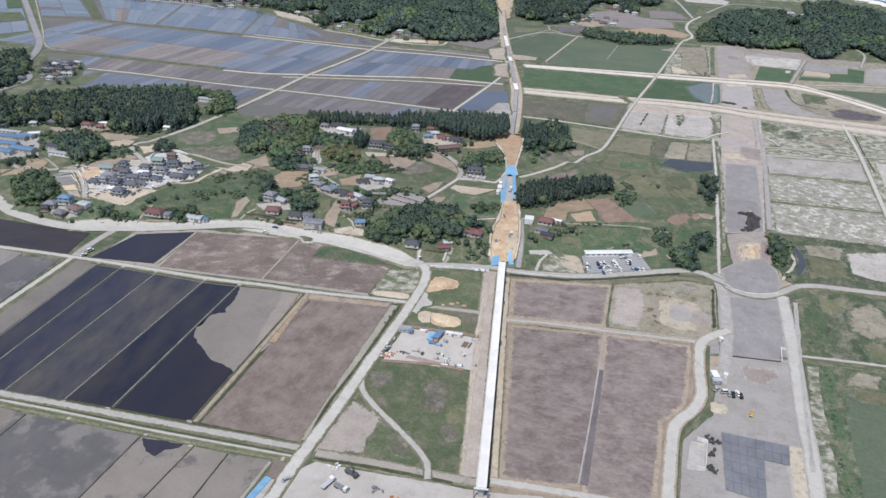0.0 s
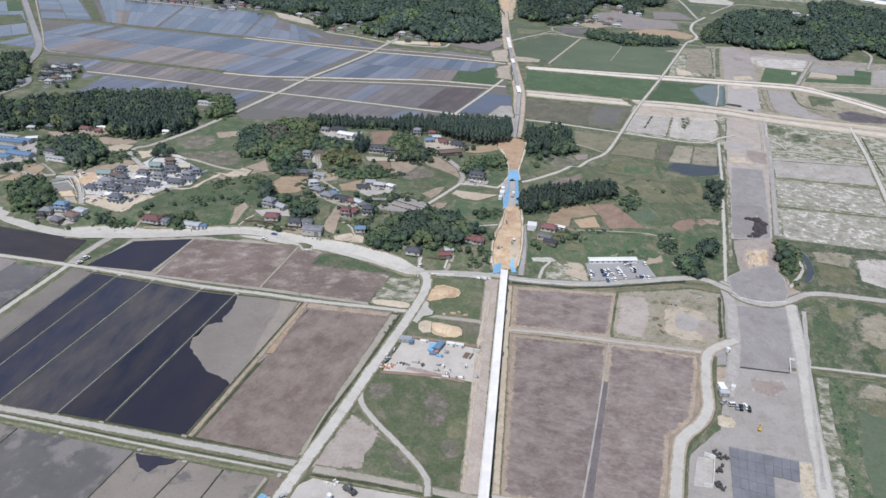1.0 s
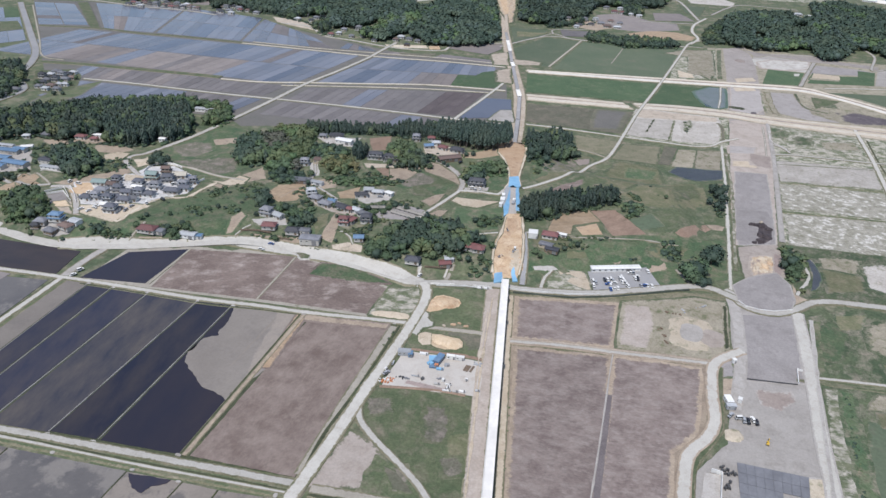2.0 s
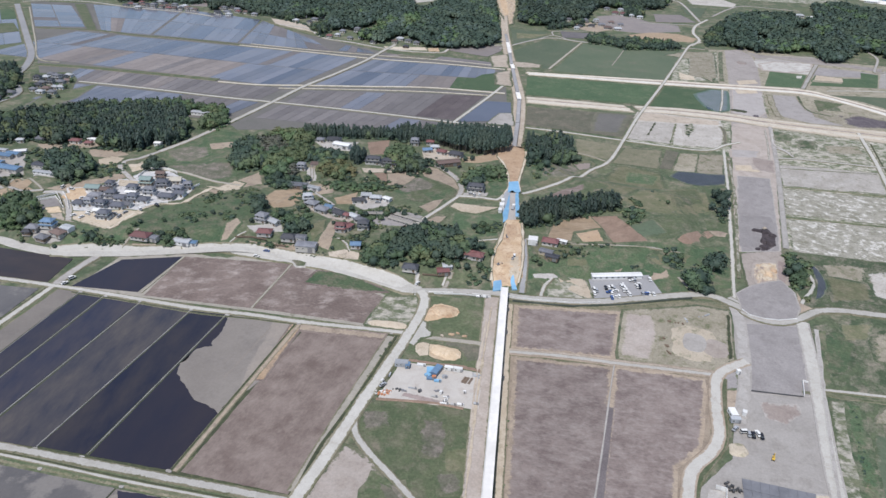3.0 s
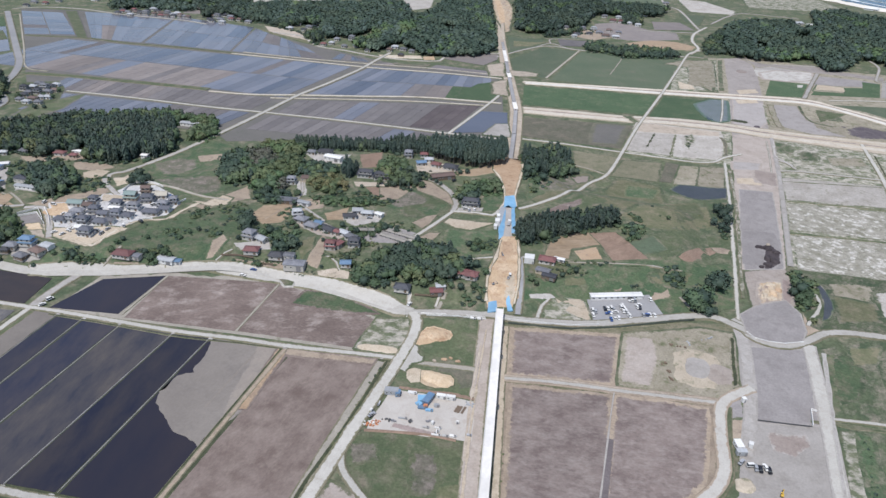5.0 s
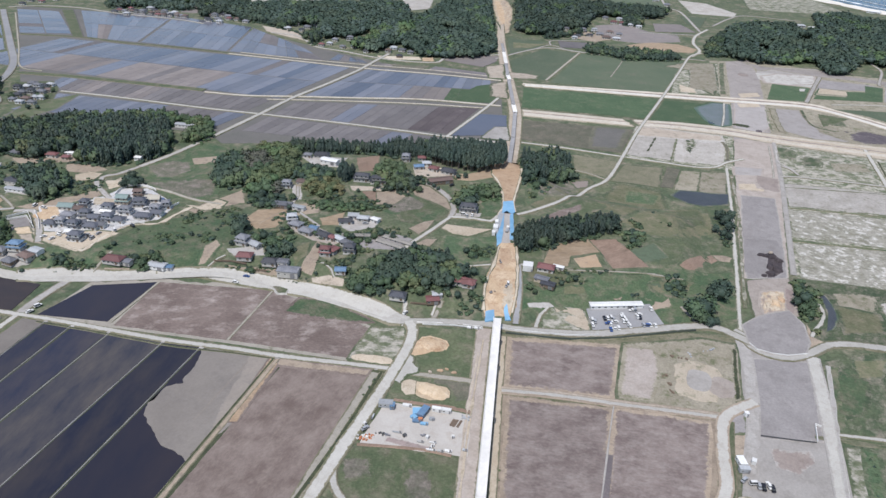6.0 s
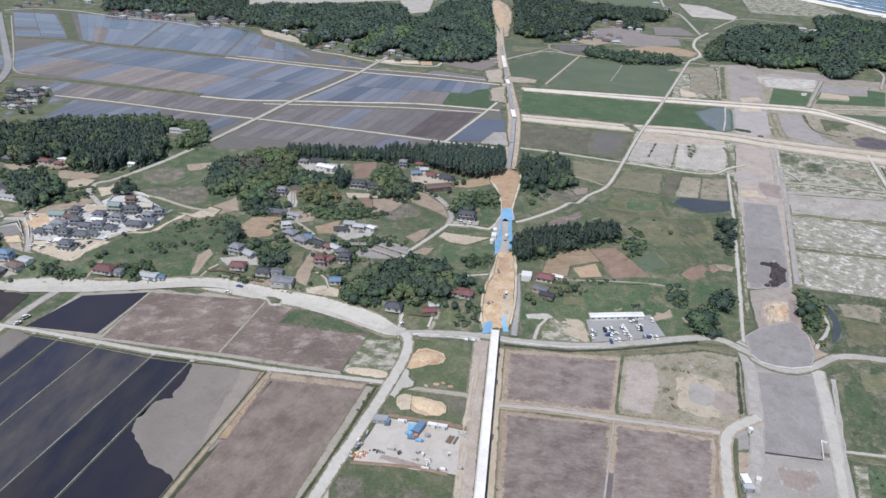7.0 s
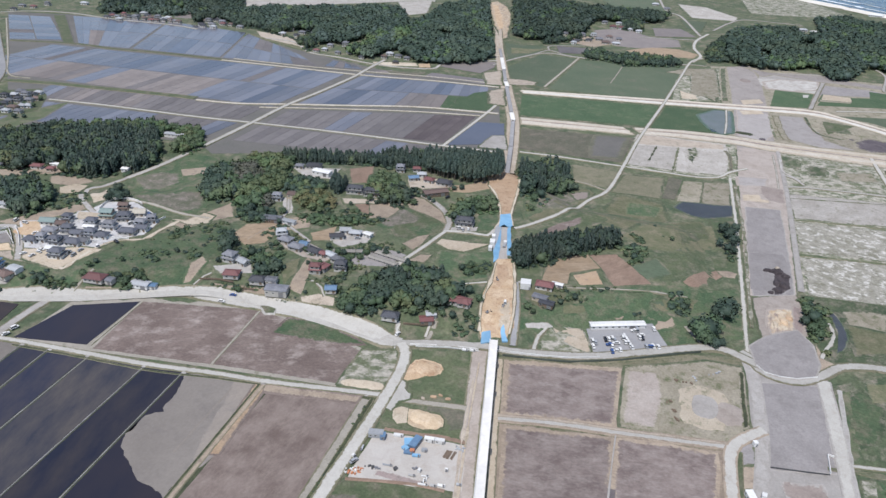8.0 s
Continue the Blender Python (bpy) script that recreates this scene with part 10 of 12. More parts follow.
# houses at the left end of the village
house(-404.3, 367.6, 11, 9.6, 6.6, 2, BLUE_ROOF, PLASTER, "two-storey house with a blue metal hip roof and off-white walls", "hip")
house(-413.2, 362.2, 11, 8.0, 6.6, 1, TILE_GREY, PLASTER, "single-storey house with a grey tiled hip roof and off-white walls", "hip")
house(-392.0, 362.9, -9, 9.6, 6.6, 1, TILE_BROWN, PLASTER, "single-storey house with a brown tiled hip roof and off-white walls", "hip")
house(-400.9, 356.8, -4, 8.0, 5.7, 1, TILE_GREY, TIMBER, "single-storey house with a grey tiled hip roof and weathered timber walls", "hip")
house(-415.1, 358.2, 16, 5.6, 4.9, 1, TILE_DARK, TIMBER, "single-storey house with a dark slate hip roof and weathered timber walls", "hip")
shed(-388.6, 368.2, -5, 8, 6, 3, SHED_GREY, WHITE, "shed with a pale grey sheet roof and white walls", rise=0.12)
house(-335.7, 379.4, 6, 12.8, 7.4, 1, TILE_RED, PLASTER, "single-storey house with a red-brown tiled hip roof and off-white walls", "hip")
shed(-326.9, 381.1, 0, 7, 5, 3.2, TILE_GREY, PLASTER, "shed with a grey tiled roof and off-white walls", rise=0.12)
shed(-306.9, 386.1, 4, 12, 6, 3, SHED_GREY, WHITE, "shed with a pale grey sheet roof and white walls", rise=0.12)
shed(-299.7, 387.5, 10, 6, 4, 2.6, BLUE_ROOF, WHITE, "shed with a blue metal roof and white walls", rise=0.12)
shed(-502.5, 462.7, 4, 18, 8, 4, TILE_DARK, PLASTER, "shed with a dark slate roof and off-white walls", rise=0.12)
shed(-492.1, 466.9, 4, 10, 7, 4, BLUE_ROOF, PLASTER, "shed with a blue metal roof and off-white walls", rise=0.12)
shed(-474.0, 439.0, 4, 24, 4, 2.6, SHED_GREY, WHITE, "shed with a pale grey sheet roof and white walls", rise=0.12)
shed(-557.8, 468.4, 6, 28, 7, 3.5, BLUE_ROOF, PLASTER, "shed with a blue metal roof and off-white walls", rise=0.12)
shed(-547.4, 474.3, 6, 12, 6, 3.5, BLUE_ROOF, PLASTER, "shed with a blue metal roof and off-white walls", rise=0.12)
shed(-549.3, 453.7, 6, 20, 7, 3.5, BLUE_ROOF, PLASTER, "shed with a blue metal roof and off-white walls", rise=0.12)
shed(-526.8, 448.3, 2, 24, 8, 3.5, BLUE_ROOF, PLASTER, "shed with a blue metal roof and off-white walls", rise=0.12)
shed(-536.9, 438.5, 0, 16, 7, 3.5, BLUE_ROOF, PLASTER, "shed with a blue metal roof and off-white walls", rise=0.12)
shed(-547.3, 482.3, 30, 10, 5, 3, WHITE, WHITE, "shed with a white flat-seamed roof and white walls", rise=0.12)
shed(-571.4, 478.6, 6, 22, 4, 2.6, SHED_GREY, WHITE, "shed with a pale grey sheet roof and white walls", rise=0.12)
house(-570.9, 510.8, 16, 7.2, 5.7, 1, TILE_GREY, PLASTER, "single-storey house with a grey tiled hip roof and off-white walls", "hip")
house(-554.2, 512.7, 1, 8.0, 5.7, 1, TILE_GREY, PLASTER, "single-storey house with a grey tiled hip roof and off-white walls", "hip")
house(-520.5, 520.0, 11, 9.6, 5.7, 1, TILE_RED, PLASTER, "single-storey house with a red-brown tiled hip roof and off-white walls", "hip")
shed(-506.6, 529.3, 4, 14, 4, 3, WHITE, WHITE, "shed with a white flat-seamed roof and white walls", rise=0.12)
shed(-444.9, 541.5, 10, 6, 5, 3.5, WHITE, WHITE, "shed with a white flat-seamed roof and white walls", rise=0.12)
house(-568.8, 503.1, 26, 6.4, 4.1, 1, SHED_GREY, PLASTER, "single-storey house with a pale grey sheet hip roof and off-white walls", "hip")
house(-505.1, 519.7, 16, 6.4, 4.9, 1, TILE_RED, PLASTER_TAN, "single-storey house with a red-brown tiled hip roof and beige walls", "hip")
house(-590.1, 489.0, 6, 8.0, 5.7, 1, TILE_DARK, PLASTER, "single-storey house with a dark slate hip roof and off-white walls", "hip")
shed(-457.8, 630.2, 5, 22, 6, 3.5, SHED_GREY, WHITE, "shed with a pale grey sheet roof and white walls", rise=0.12)

# new housing estate
house(-385.7, 451.1, 14, 10, 7.5, 2, ROOF_GREEN, PLASTER_TAN, "two-storey house with a grey-green sheet gable roof and tan walls", "gable")
house(-382.2, 464.7, 20, 7.5, 6, 2, TILE_BROWN, PLASTER_TAN, "two-storey house with a brown tiled gable roof and tan walls", "gable")
house(-371.1, 451.6, 24, 10, 7.5, 2, TILE_SLATE, PLASTER, "two-storey house with a blue-grey slate hip roof and off-white walls", "hip")
house(-367.4, 462, 24, 10.5, 7, 1, ROOF_CREAM, PLASTER, "single-storey house with a cream gable roof and off-white walls", "gable")
house(-350.4, 455.5, 30, 6.2, 6, 2, TILE_GREY, WHITE, "two-storey house with a grey tiled hip roof and white walls", "hip")
house(-352.9, 446.8, 10, 8.5, 6, 2, TILE_GREY, WHITE, "two-storey house with a grey tiled hip roof and white walls", "hip")
house(-355, 434.8, 10, 12, 6.5, 1, TILE_SLATE, PLASTER, "single-storey house with a blue-grey slate hip roof and off-white walls", "hip")
house(-348.4, 442.8, 8, 7.5, 6, 1, TILE_SLATE, WHITE, "single-storey house with a blue-grey slate gable roof and white walls", "gable")
house(-371.8, 436.9, 12, 9, 6.5, 2, TILE_GREY, WHITE, "two-storey house with a grey tiled hip roof and white walls", "hip")
house(-386.8, 436, 14, 9, 6.5, 2, TILE_SLATE, WHITE, "two-storey house with a blue-grey slate hip roof and white walls", "hip")
house(-407.8, 435.8, 10, 7, 6, 2, TILE_SLATE, WHITE, "two-storey house with a blue-grey slate hip roof and white walls", "hip")
house(-417.9, 428.1, 14, 11, 6.5, 1, ROOF_GREEN, PLASTER, "single-storey house with a grey-green sheet gable roof and off-white walls", "gable")
house(-406, 427.8, 12, 6.5, 5.5, 1, TILE_BROWN, PLASTER, "single-storey house with a brown tiled gable roof and off-white walls", "gable")
house(-406.6, 417.3, 8, 9.5, 6.5, 1, TILE_GREY, WHITE, "single-storey house with a grey tiled hip roof and white walls", "hip")
house(-394.9, 421.7, 16, 8.5, 6.5, 2, TILE_SLATE, PLASTER, "two-storey house with a blue-grey slate hip roof and off-white walls", "hip")
house(-386, 420.5, 12, 7.5, 6, 1, TILE_SLATE, WHITE, "single-storey house with a blue-grey slate gable roof and white walls", "gable")
house(-375.6, 422.5, 8, 8.5, 6.5, 2, TILE_SLATE, WHITE, "two-storey house with a blue-grey slate hip roof and white walls", "hip")
house(-367.5, 423.7, 10, 8.5, 6.5, 1, TILE_SLATE, WHITE, "single-storey house with a blue-grey slate hip roof and white walls", "hip")
house(-384, 430.4, 8, 8, 3.5, 1, WHITE, WHITE, "single-storey house with a white sheet gable roof and white walls", "gable")
house(-408.4, 402.3, 10, 8.5, 6.5, 1, TILE_SLATE, WHITE, "single-storey house with a blue-grey slate hip roof and white walls", "hip")
house(-402.2, 405.5, 12, 6.5, 6, 2, TILE_GREY, WHITE, "two-storey house with a grey tiled hip roof and white walls", "hip")
house(-390.6, 405.4, 8, 8, 6.5, 2, TILE_SLATE, WHITE, "two-storey house with a blue-grey slate hip roof and white walls", "hip")
house(-388.2, 410.7, 30, 5, 5, 1, TILE_SLATE, WHITE, "single-storey house with a blue-grey slate gable roof and white walls", "gable")
house(-378.6, 409, 8, 10, 7, 1, TILE_SLATE, WHITE, "single-storey house with a blue-grey slate hip roof and white walls", "hip")
house(-373.3, 412.7, 8, 6, 5.5, 1, TILE_GREY, WHITE, "single-storey house with a grey tiled gable roof and white walls", "gable")
house(-376.2, 391.5, 10, 10, 7.5, 2, TILE_SLATE, WHITE, "two-storey house with a blue-grey slate hip roof and white walls", "hip")
house(-385, 396.5, 10, 7.5, 4, 1, WHITE, WHITE, "single-storey house with a white sheet gable roof and white walls", "gable")
soft_patch("clay_heap", -420.0, 413.6, 13, 6, 8, 0.55, DIRT, "orange clay ground beside a house", "ground", 0.6, 0.3)
panel_wall([(-443.6, 397.0), (-434.7, 406.5), (-416.0, 394.2)], 1.6, CONCRETE, "white concrete retaining wall round a basin", "retaining_wall", 4.0)
panel_wall([(-435.7, 414.5), (-422.7, 405.4), (-411.0, 394.0)], 1.2, CONCRETE, "white concrete kerb wall along an estate road", "retaining_wall", 4.0)
panel_wall([(-400.4, 458.8), (-403.3, 468.3), (-403.4, 475.9), (-395.9, 480.9), (-386.6, 481.2), (-377.4, 478.1)], 1.8, CONCRETE, "white curved retaining wall above the estate", "retaining_wall", 4.0)

house(-103.3, 428.7, 14, 7.5, 5.5, 1, TILE_RED, PLASTER, "single-storey house with a red tiled gable roof and off-white walls", "gable")

# houses by the highway and at the hill's foot
house(-704.1, 663.8, 6, 9.6, 6.6, 2, TILE_DARK, PLASTER, "two-storey house with a dark slate hip roof and off-white walls", "hip")
house(-701.8, 673.1, 16, 8.0, 6.6, 1, SHED_GREY, PLASTER, "single-storey house with a pale grey sheet hip roof and off-white walls", "hip")
house(-688.1, 676.5, 6, 9.6, 6.6, 2, TILE_GREY, PLASTER, "two-storey house with a grey tiled hip roof and off-white walls", "hip")
house(-685.7, 683.2, 6, 7.2, 5.7, 1, TILE_DARK, PLASTER, "single-storey house with a dark slate hip roof and off-white walls", "hip")
house(-687.1, 645.0, 26, 8.0, 6.6, 1, TILE_DARK, PLASTER, "single-storey house with a dark slate hip roof and off-white walls", "hip")
house(-667.9, 638.4, 11, 9.6, 6.6, 1, TILE_BROWN, PLASTER_TAN, "single-storey house with a brown tiled hip roof and beige walls", "hip")
house(-662.6, 645.9, 6, 7.2, 5.7, 1, SHED_GREY, WHITE, "single-storey house with a pale grey sheet hip roof and white walls", "hip")
house(-762.1, 670.7, 26, 9.6, 6.6, 1, SHED_GREY, PLASTER, "single-storey house with a pale grey sheet hip roof and off-white walls", "hip")
house(-692.8, 612.4, 16, 9.6, 6.6, 1, TILE_GREY, PLASTER, "single-storey house with a grey tiled hip roof and off-white walls", "hip")
house(-693.9, 592.9, 6, 9.6, 6.6, 1, TILE_GREY, PLASTER, "single-storey house with a grey tiled hip roof and off-white walls", "hip")
house(-784.4, 677.9, 6, 8.0, 6.6, 1, TILE_GREY, PLASTER, "single-storey house with a grey tiled hip roof and off-white walls", "hip")
house(-900.5, 1071.9, 11, 9.6, 6.6, 1, TILE_RED, PLASTER, "single-storey house with a red-brown tiled hip roof and off-white walls", "hip")
house(-874.2, 1074.1, 6, 10.4, 6.6, 1, TILE_BROWN, PLASTER, "single-storey house with a brown tiled hip roof and off-white walls", "hip")
house(-867.7, 1108.8, 6, 11.2, 7.4, 1, SHED_GREY, PLASTER, "single-storey house with a pale grey sheet hip roof and off-white walls", "hip")
house(-823.7, 1088.0, 16, 10.4, 7.4, 2, TILE_GREY, PLASTER, "two-storey house with a grey tiled hip roof and off-white walls", "hip")
house(-804.5, 1077.1, 6, 8.8, 6.6, 1, TILE_DARK, PLASTER, "single-storey house with a dark slate hip roof and off-white walls", "hip")
house(-734.5, 1100.4, 6, 11.2, 7.4, 2, TILE_GREY, PLASTER, "two-storey house with a grey tiled hip roof and off-white walls", "hip")
house(-722.9, 1067.4, 11, 8.8, 6.6, 1, TILE_DARK, PLASTER, "single-storey house with a dark slate hip roof and off-white walls", "hip")
house(-702.0, 1091.4, 6, 8.0, 6.6, 1, TILE_RED, PLASTER, "single-storey house with a red-brown tiled hip roof and off-white walls", "hip")
house(-732.3, 1121.5, 6, 10.4, 6.6, 1, SHED_GREY, PLASTER, "single-storey house with a pale grey sheet hip roof and off-white walls", "hip")
house(-582.2, 1096.9, 16, 10.4, 6.6, 1, TILE_GREY, PLASTER, "single-storey house with a grey tiled hip roof and off-white walls", "hip")
house(-554.2, 1081.7, 6, 10.4, 6.6, 1, TILE_GREY, PLASTER, "single-storey house with a grey tiled hip roof and off-white walls", "hip")
house(-553.2, 1061.2, 16, 8.0, 5.7, 1, TILE_DARK, PLASTER, "single-storey house with a dark slate hip roof and off-white walls", "hip")
house(-554.1, 1106.2, 6, 8.8, 6.6, 1, TILE_GREY, PLASTER, "single-storey house with a grey tiled hip roof and off-white walls", "hip")
house(-531.9, 1076.1, 6, 7.2, 5.7, 1, SHED_GREY, PLASTER, "single-storey house with a pale grey sheet hip roof and off-white walls", "hip")
house(-485.2, 991.9, 6, 8.0, 5.7, 1, TILE_RED, PLASTER, "single-storey house with a red-brown tiled hip roof and off-white walls", "hip")
house(-475.9, 1019.1, 6, 8.0, 6.6, 1, TILE_GREY, PLASTER, "single-storey house with a grey tiled hip roof and off-white walls", "hip")
house(-454.2, 1024.7, 6, 9.6, 7.4, 2, TILE_GREY, PLASTER, "two-storey house with a grey tiled hip roof and off-white walls", "hip")
house(-437.1, 998.2, 6, 6.4, 4.9, 1, SHED_GREY, PLASTER, "single-storey house with a pale grey sheet hip roof and off-white walls", "hip")
house(-378.8, 1007.6, 6, 9.6, 6.6, 1, SHED_GREY, WHITE, "single-storey house with a pale grey sheet hip roof and white walls", "hip")
house(-364.4, 1003.2, -4, 9.6, 5.7, 1, TILE_GREY, PLASTER, "single-storey house with a grey tiled hip roof and off-white walls", "hip")
house(-358.6, 976.9, 6, 7.2, 5.7, 1, TILE_DARK, TIMBER, "single-storey house with a dark slate hip roof and weathered timber walls", "hip")
house(-1094.0, 1076.7, 6, 11.2, 6.6, 1, TILE_GREY, PLASTER, "single-storey house with a grey tiled hip roof and off-white walls", "hip")
house(-1069.8, 1077.0, 6, 9.6, 6.6, 1, TILE_RED, PLASTER, "single-storey house with a red-brown tiled hip roof and off-white walls", "hip")
house(-1064.3, 1103.1, 6, 9.6, 6.6, 2, TILE_GREY, PLASTER, "two-storey house with a grey tiled hip roof and off-white walls", "hip")
house(-1083.2, 1047.8, 11, 9.6, 6.6, 1, TILE_DARK, PLASTER, "single-storey house with a dark slate hip roof and off-white walls", "hip")
house(-1016.9, 1138.7, 6, 12.8, 7.4, 1, SHED_GREY, WHITE, "single-storey house with a pale grey sheet hip roof and white walls", "hip")
house(-902.4, 1060.6, 6, 9.6, 6.6, 1, TILE_DARK, PLASTER, "single-storey house with a dark slate hip roof and off-white walls", "hip")
house(-872.7, 1054.5, 11, 9.6, 6.6, 1, SHED_GREY, PLASTER, "single-storey house with a pale grey sheet hip roof and off-white walls", "hip")
house(-856.1, 1072.5, 6, 11.2, 7.4, 2, TILE_GREY, PLASTER, "two-storey house with a grey tiled hip roof and off-white walls", "hip")
house(-822.2, 1068.6, 6, 9.6, 6.6, 1, TILE_RED, PLASTER, "single-storey house with a red-brown tiled hip roof and off-white walls", "hip")
house(-850.0, 1096.1, 6, 9.6, 6.6, 1, TILE_DARK, PLASTER, "single-storey house with a dark slate hip roof and off-white walls", "hip")
house(-809.1, 1095.1, 6, 9.6, 6.6, 1, SHED_GREY, PLASTER, "single-storey house with a pale grey sheet hip roof and off-white walls", "hip")
house(-783.1, 1077.4, 6, 8.8, 6.6, 1, TILE_GREY, PLASTER, "single-storey house with a grey tiled hip roof and off-white walls", "hip")
house(-703.9, 1067.0, 6, 9.6, 6.6, 1, SHED_GREY, WHITE, "single-storey house with a pale grey sheet hip roof and white walls", "hip")
house(-687.6, 1093.4, 6, 9.6, 6.6, 1, TILE_BROWN, PLASTER, "single-storey house with a brown tiled hip roof and off-white walls", "hip")
house(-666.4, 1084.4, 6, 9.6, 6.6, 1, TILE_GREY, PLASTER, "single-storey house with a grey tiled hip roof and off-white walls", "hip")
house(-580.3, 1066.3, 6, 9.6, 6.6, 1, SHED_GREY, PLASTER, "single-storey house with a pale grey sheet hip roof and off-white walls", "hip")
house(-531.5, 1047.1, 6, 8.8, 6.6, 1, TILE_GREY, PLASTER, "single-storey house with a grey tiled hip roof and off-white walls", "hip")
house(-499.2, 1038.9, 6, 8.0, 6.6, 1, TILE_DARK, PLASTER, "single-storey house with a dark slate hip roof and off-white walls", "hip")
house(-476.1, 1000.6, 6, 7.2, 5.7, 1, SHED_GREY, PLASTER, "single-storey house with a pale grey sheet hip roof and off-white walls", "hip")
house(-451.4, 991.3, 6, 7.2, 5.7, 1, TILE_GREY, PLASTER, "single-storey house with a grey tiled hip roof and off-white walls", "hip")
house(-411.2, 982.5, 6, 7.2, 5.7, 1, TILE_DARK, PLASTER, "single-storey house with a dark slate hip roof and off-white walls", "hip")
house(-382.4, 995.0, 6, 8.0, 5.7, 1, TILE_BROWN, PLASTER, "single-storey house with a brown tiled hip roof and off-white walls", "hip")
house(-350.1, 998.7, 6, 8.0, 5.7, 1, TILE_GREY, PLASTER, "single-storey house with a grey tiled hip roof and off-white walls", "hip")
house(-175.4, 1222.1, 6, 9.6, 6.6, 1, TILE_DARK, PLASTER, "single-storey house with a dark slate hip roof and off-white walls", "hip")
house(-158.5, 1229.8, 11, 9.6, 6.6, 1, TILE_GREY, PLASTER, "single-storey house with a grey tiled hip roof and off-white walls", "hip")
house(-142.0, 1253.7, 6, 10.4, 7.4, 2, TILE_GREY, PLASTER, "two-storey house with a grey tiled hip roof and off-white walls", "hip")
house(-145.5, 1214.6, 6, 8.8, 5.7, 1, TILE_DARK, PLASTER, "single-storey house with a dark slate hip roof and off-white walls", "hip")
house(-113.4, 1241.7, 6, 11.2, 7.4, 1, TILE_GREY, PLASTER, "single-storey house with a grey tiled hip roof and off-white walls", "hip")
house(-100.6, 1222.5, 6, 12.8, 7.4, 1, TILE_BROWN, PLASTER, "single-storey house with a brown tiled hip roof and off-white walls", "hip")
house(-84.8, 1221.5, 6, 11.2, 6.6, 1, SHED_GREY, PLASTER, "single-storey house with a pale grey sheet hip roof and off-white walls", "hip")
house(-100.0, 1324.9, 6, 11.2, 7.4, 1, TILE_RED, PLASTER, "single-storey house with a red-brown tiled hip roof and off-white walls", "hip")
house(-86.0, 1327.1, 6, 10.4, 7.4, 1, TILE_RED, WHITE, "single-storey house with a red-brown tiled hip roof and white walls", "hip")
house(-71.7, 1325.4, 6, 8.0, 5.7, 1, SHED_GREY, WHITE, "single-storey house with a pale grey sheet hip roof and white walls", "hip")
house(-54.1, 1421.9, 6, 12.8, 6.6, 1, SHED_GREY, WHITE, "single-storey house with a pale grey sheet hip roof and white walls", "hip")
house(-140.3, 1338.5, 6, 11.2, 6.6, 1, SHED_GREY, WHITE, "single-storey house with a pale grey sheet hip roof and white walls", "hip")
house(212.8, 1466.1, 6, 14.4, 7.4, 1, SHED_GREY, WHITE, "single-storey house with a pale grey sheet hip roof and white walls", "hip")
house(229.4, 1454.2, 6, 11.2, 6.6, 1, WHITE, WHITE, "single-storey house with a white flat-seamed hip roof and white walls", "hip")
house(-43.4, 1608.7, 6, 12.8, 7.4, 1, SHED_GREY, PLASTER, "single-storey house with a pale grey sheet hip roof and off-white walls", "hip")
house(-20.0, 1567.9, 6, 11.2, 7.4, 1, TILE_GREY, PLASTER, "single-storey house with a grey tiled hip roof and off-white walls", "hip")
house(370.2, 1682.8, -24, 24.0, 13.1, 1, WHITE, WHITE, "single-storey house with a white flat-seamed hip roof and white walls", "hip")
house(-170.2, 1257.9, 6, 9.6, 6.6, 1, TILE_GREY, PLASTER, "single-storey house with a grey tiled hip roof and off-white walls", "hip")
house(-127.6, 1226.9, 6, 9.6, 6.6, 1, TILE_DARK, PLASTER, "single-storey house with a dark slate hip roof and off-white walls", "hip")
house(-124.7, 1261.1, 6, 9.6, 6.6, 2, SHED_GREY, PLASTER, "two-storey house with a pale grey sheet hip roof and off-white walls", "hip")
house(-99.7, 1264.1, 6, 9.6, 6.6, 1, TILE_BROWN, PLASTER, "single-storey house with a brown tiled hip roof and off-white walls", "hip")
house(-83.5, 1255.0, 6, 8.8, 6.6, 1, TILE_GREY, PLASTER, "single-storey house with a grey tiled hip roof and off-white walls", "hip")
house(-116.4, 1341.5, 6, 9.6, 6.6, 1, TILE_GREY, PLASTER, "single-storey house with a grey tiled hip roof and off-white walls", "hip")
house(-93.5, 1355.5, 6, 9.6, 6.6, 1, SHED_GREY, WHITE, "single-storey house with a pale grey sheet hip roof and white walls", "hip")
house(-69.6, 1358.7, 6, 9.6, 6.6, 1, TILE_DARK, PLASTER, "single-storey house with a dark slate hip roof and off-white walls", "hip")
house(-57.4, 1322.5, 6, 9.6, 5.7, 1, SHED_GREY, WHITE, "single-storey house with a pale grey sheet hip roof and white walls", "hip")
house(-148.0, 1201.0, 6, 8.0, 5.7, 1, SHED_GREY, WHITE, "single-storey house with a pale grey sheet hip roof and white walls", "hip")

# the car park and its shelter
shed(-10.7, 449.2, 22, 34, 4.4, 2.8, WHITE, WHITE, "long vehicle shelter with a white flat-seamed roof and white walls", rise=0.05)
park("white", True, -23.3, 428.4, 109.76973524070134, "cars in the car park")
park("silver", False, -21.3, 427.6, 104.53212076543672, "cars in the car park")
park("white", False, -22.2, 423.3, 110.40361881196647, "cars in the car park")
park("black", False, -16.1, 432.8, 108.16271415571451, "cars in the car park")
park("white", False, -14.2, 433.5, 110.61497343219419, "cars in the car park")
park("white", True, -12.4, 435.0, 110.63136039022736, "cars in the car park")
park("silver", False, -10.7, 434.0, 105.54748494415392, "cars in the car park")
park("blue", False, -13.2, 428.3, 200.9385732252535, "cars in the car park")
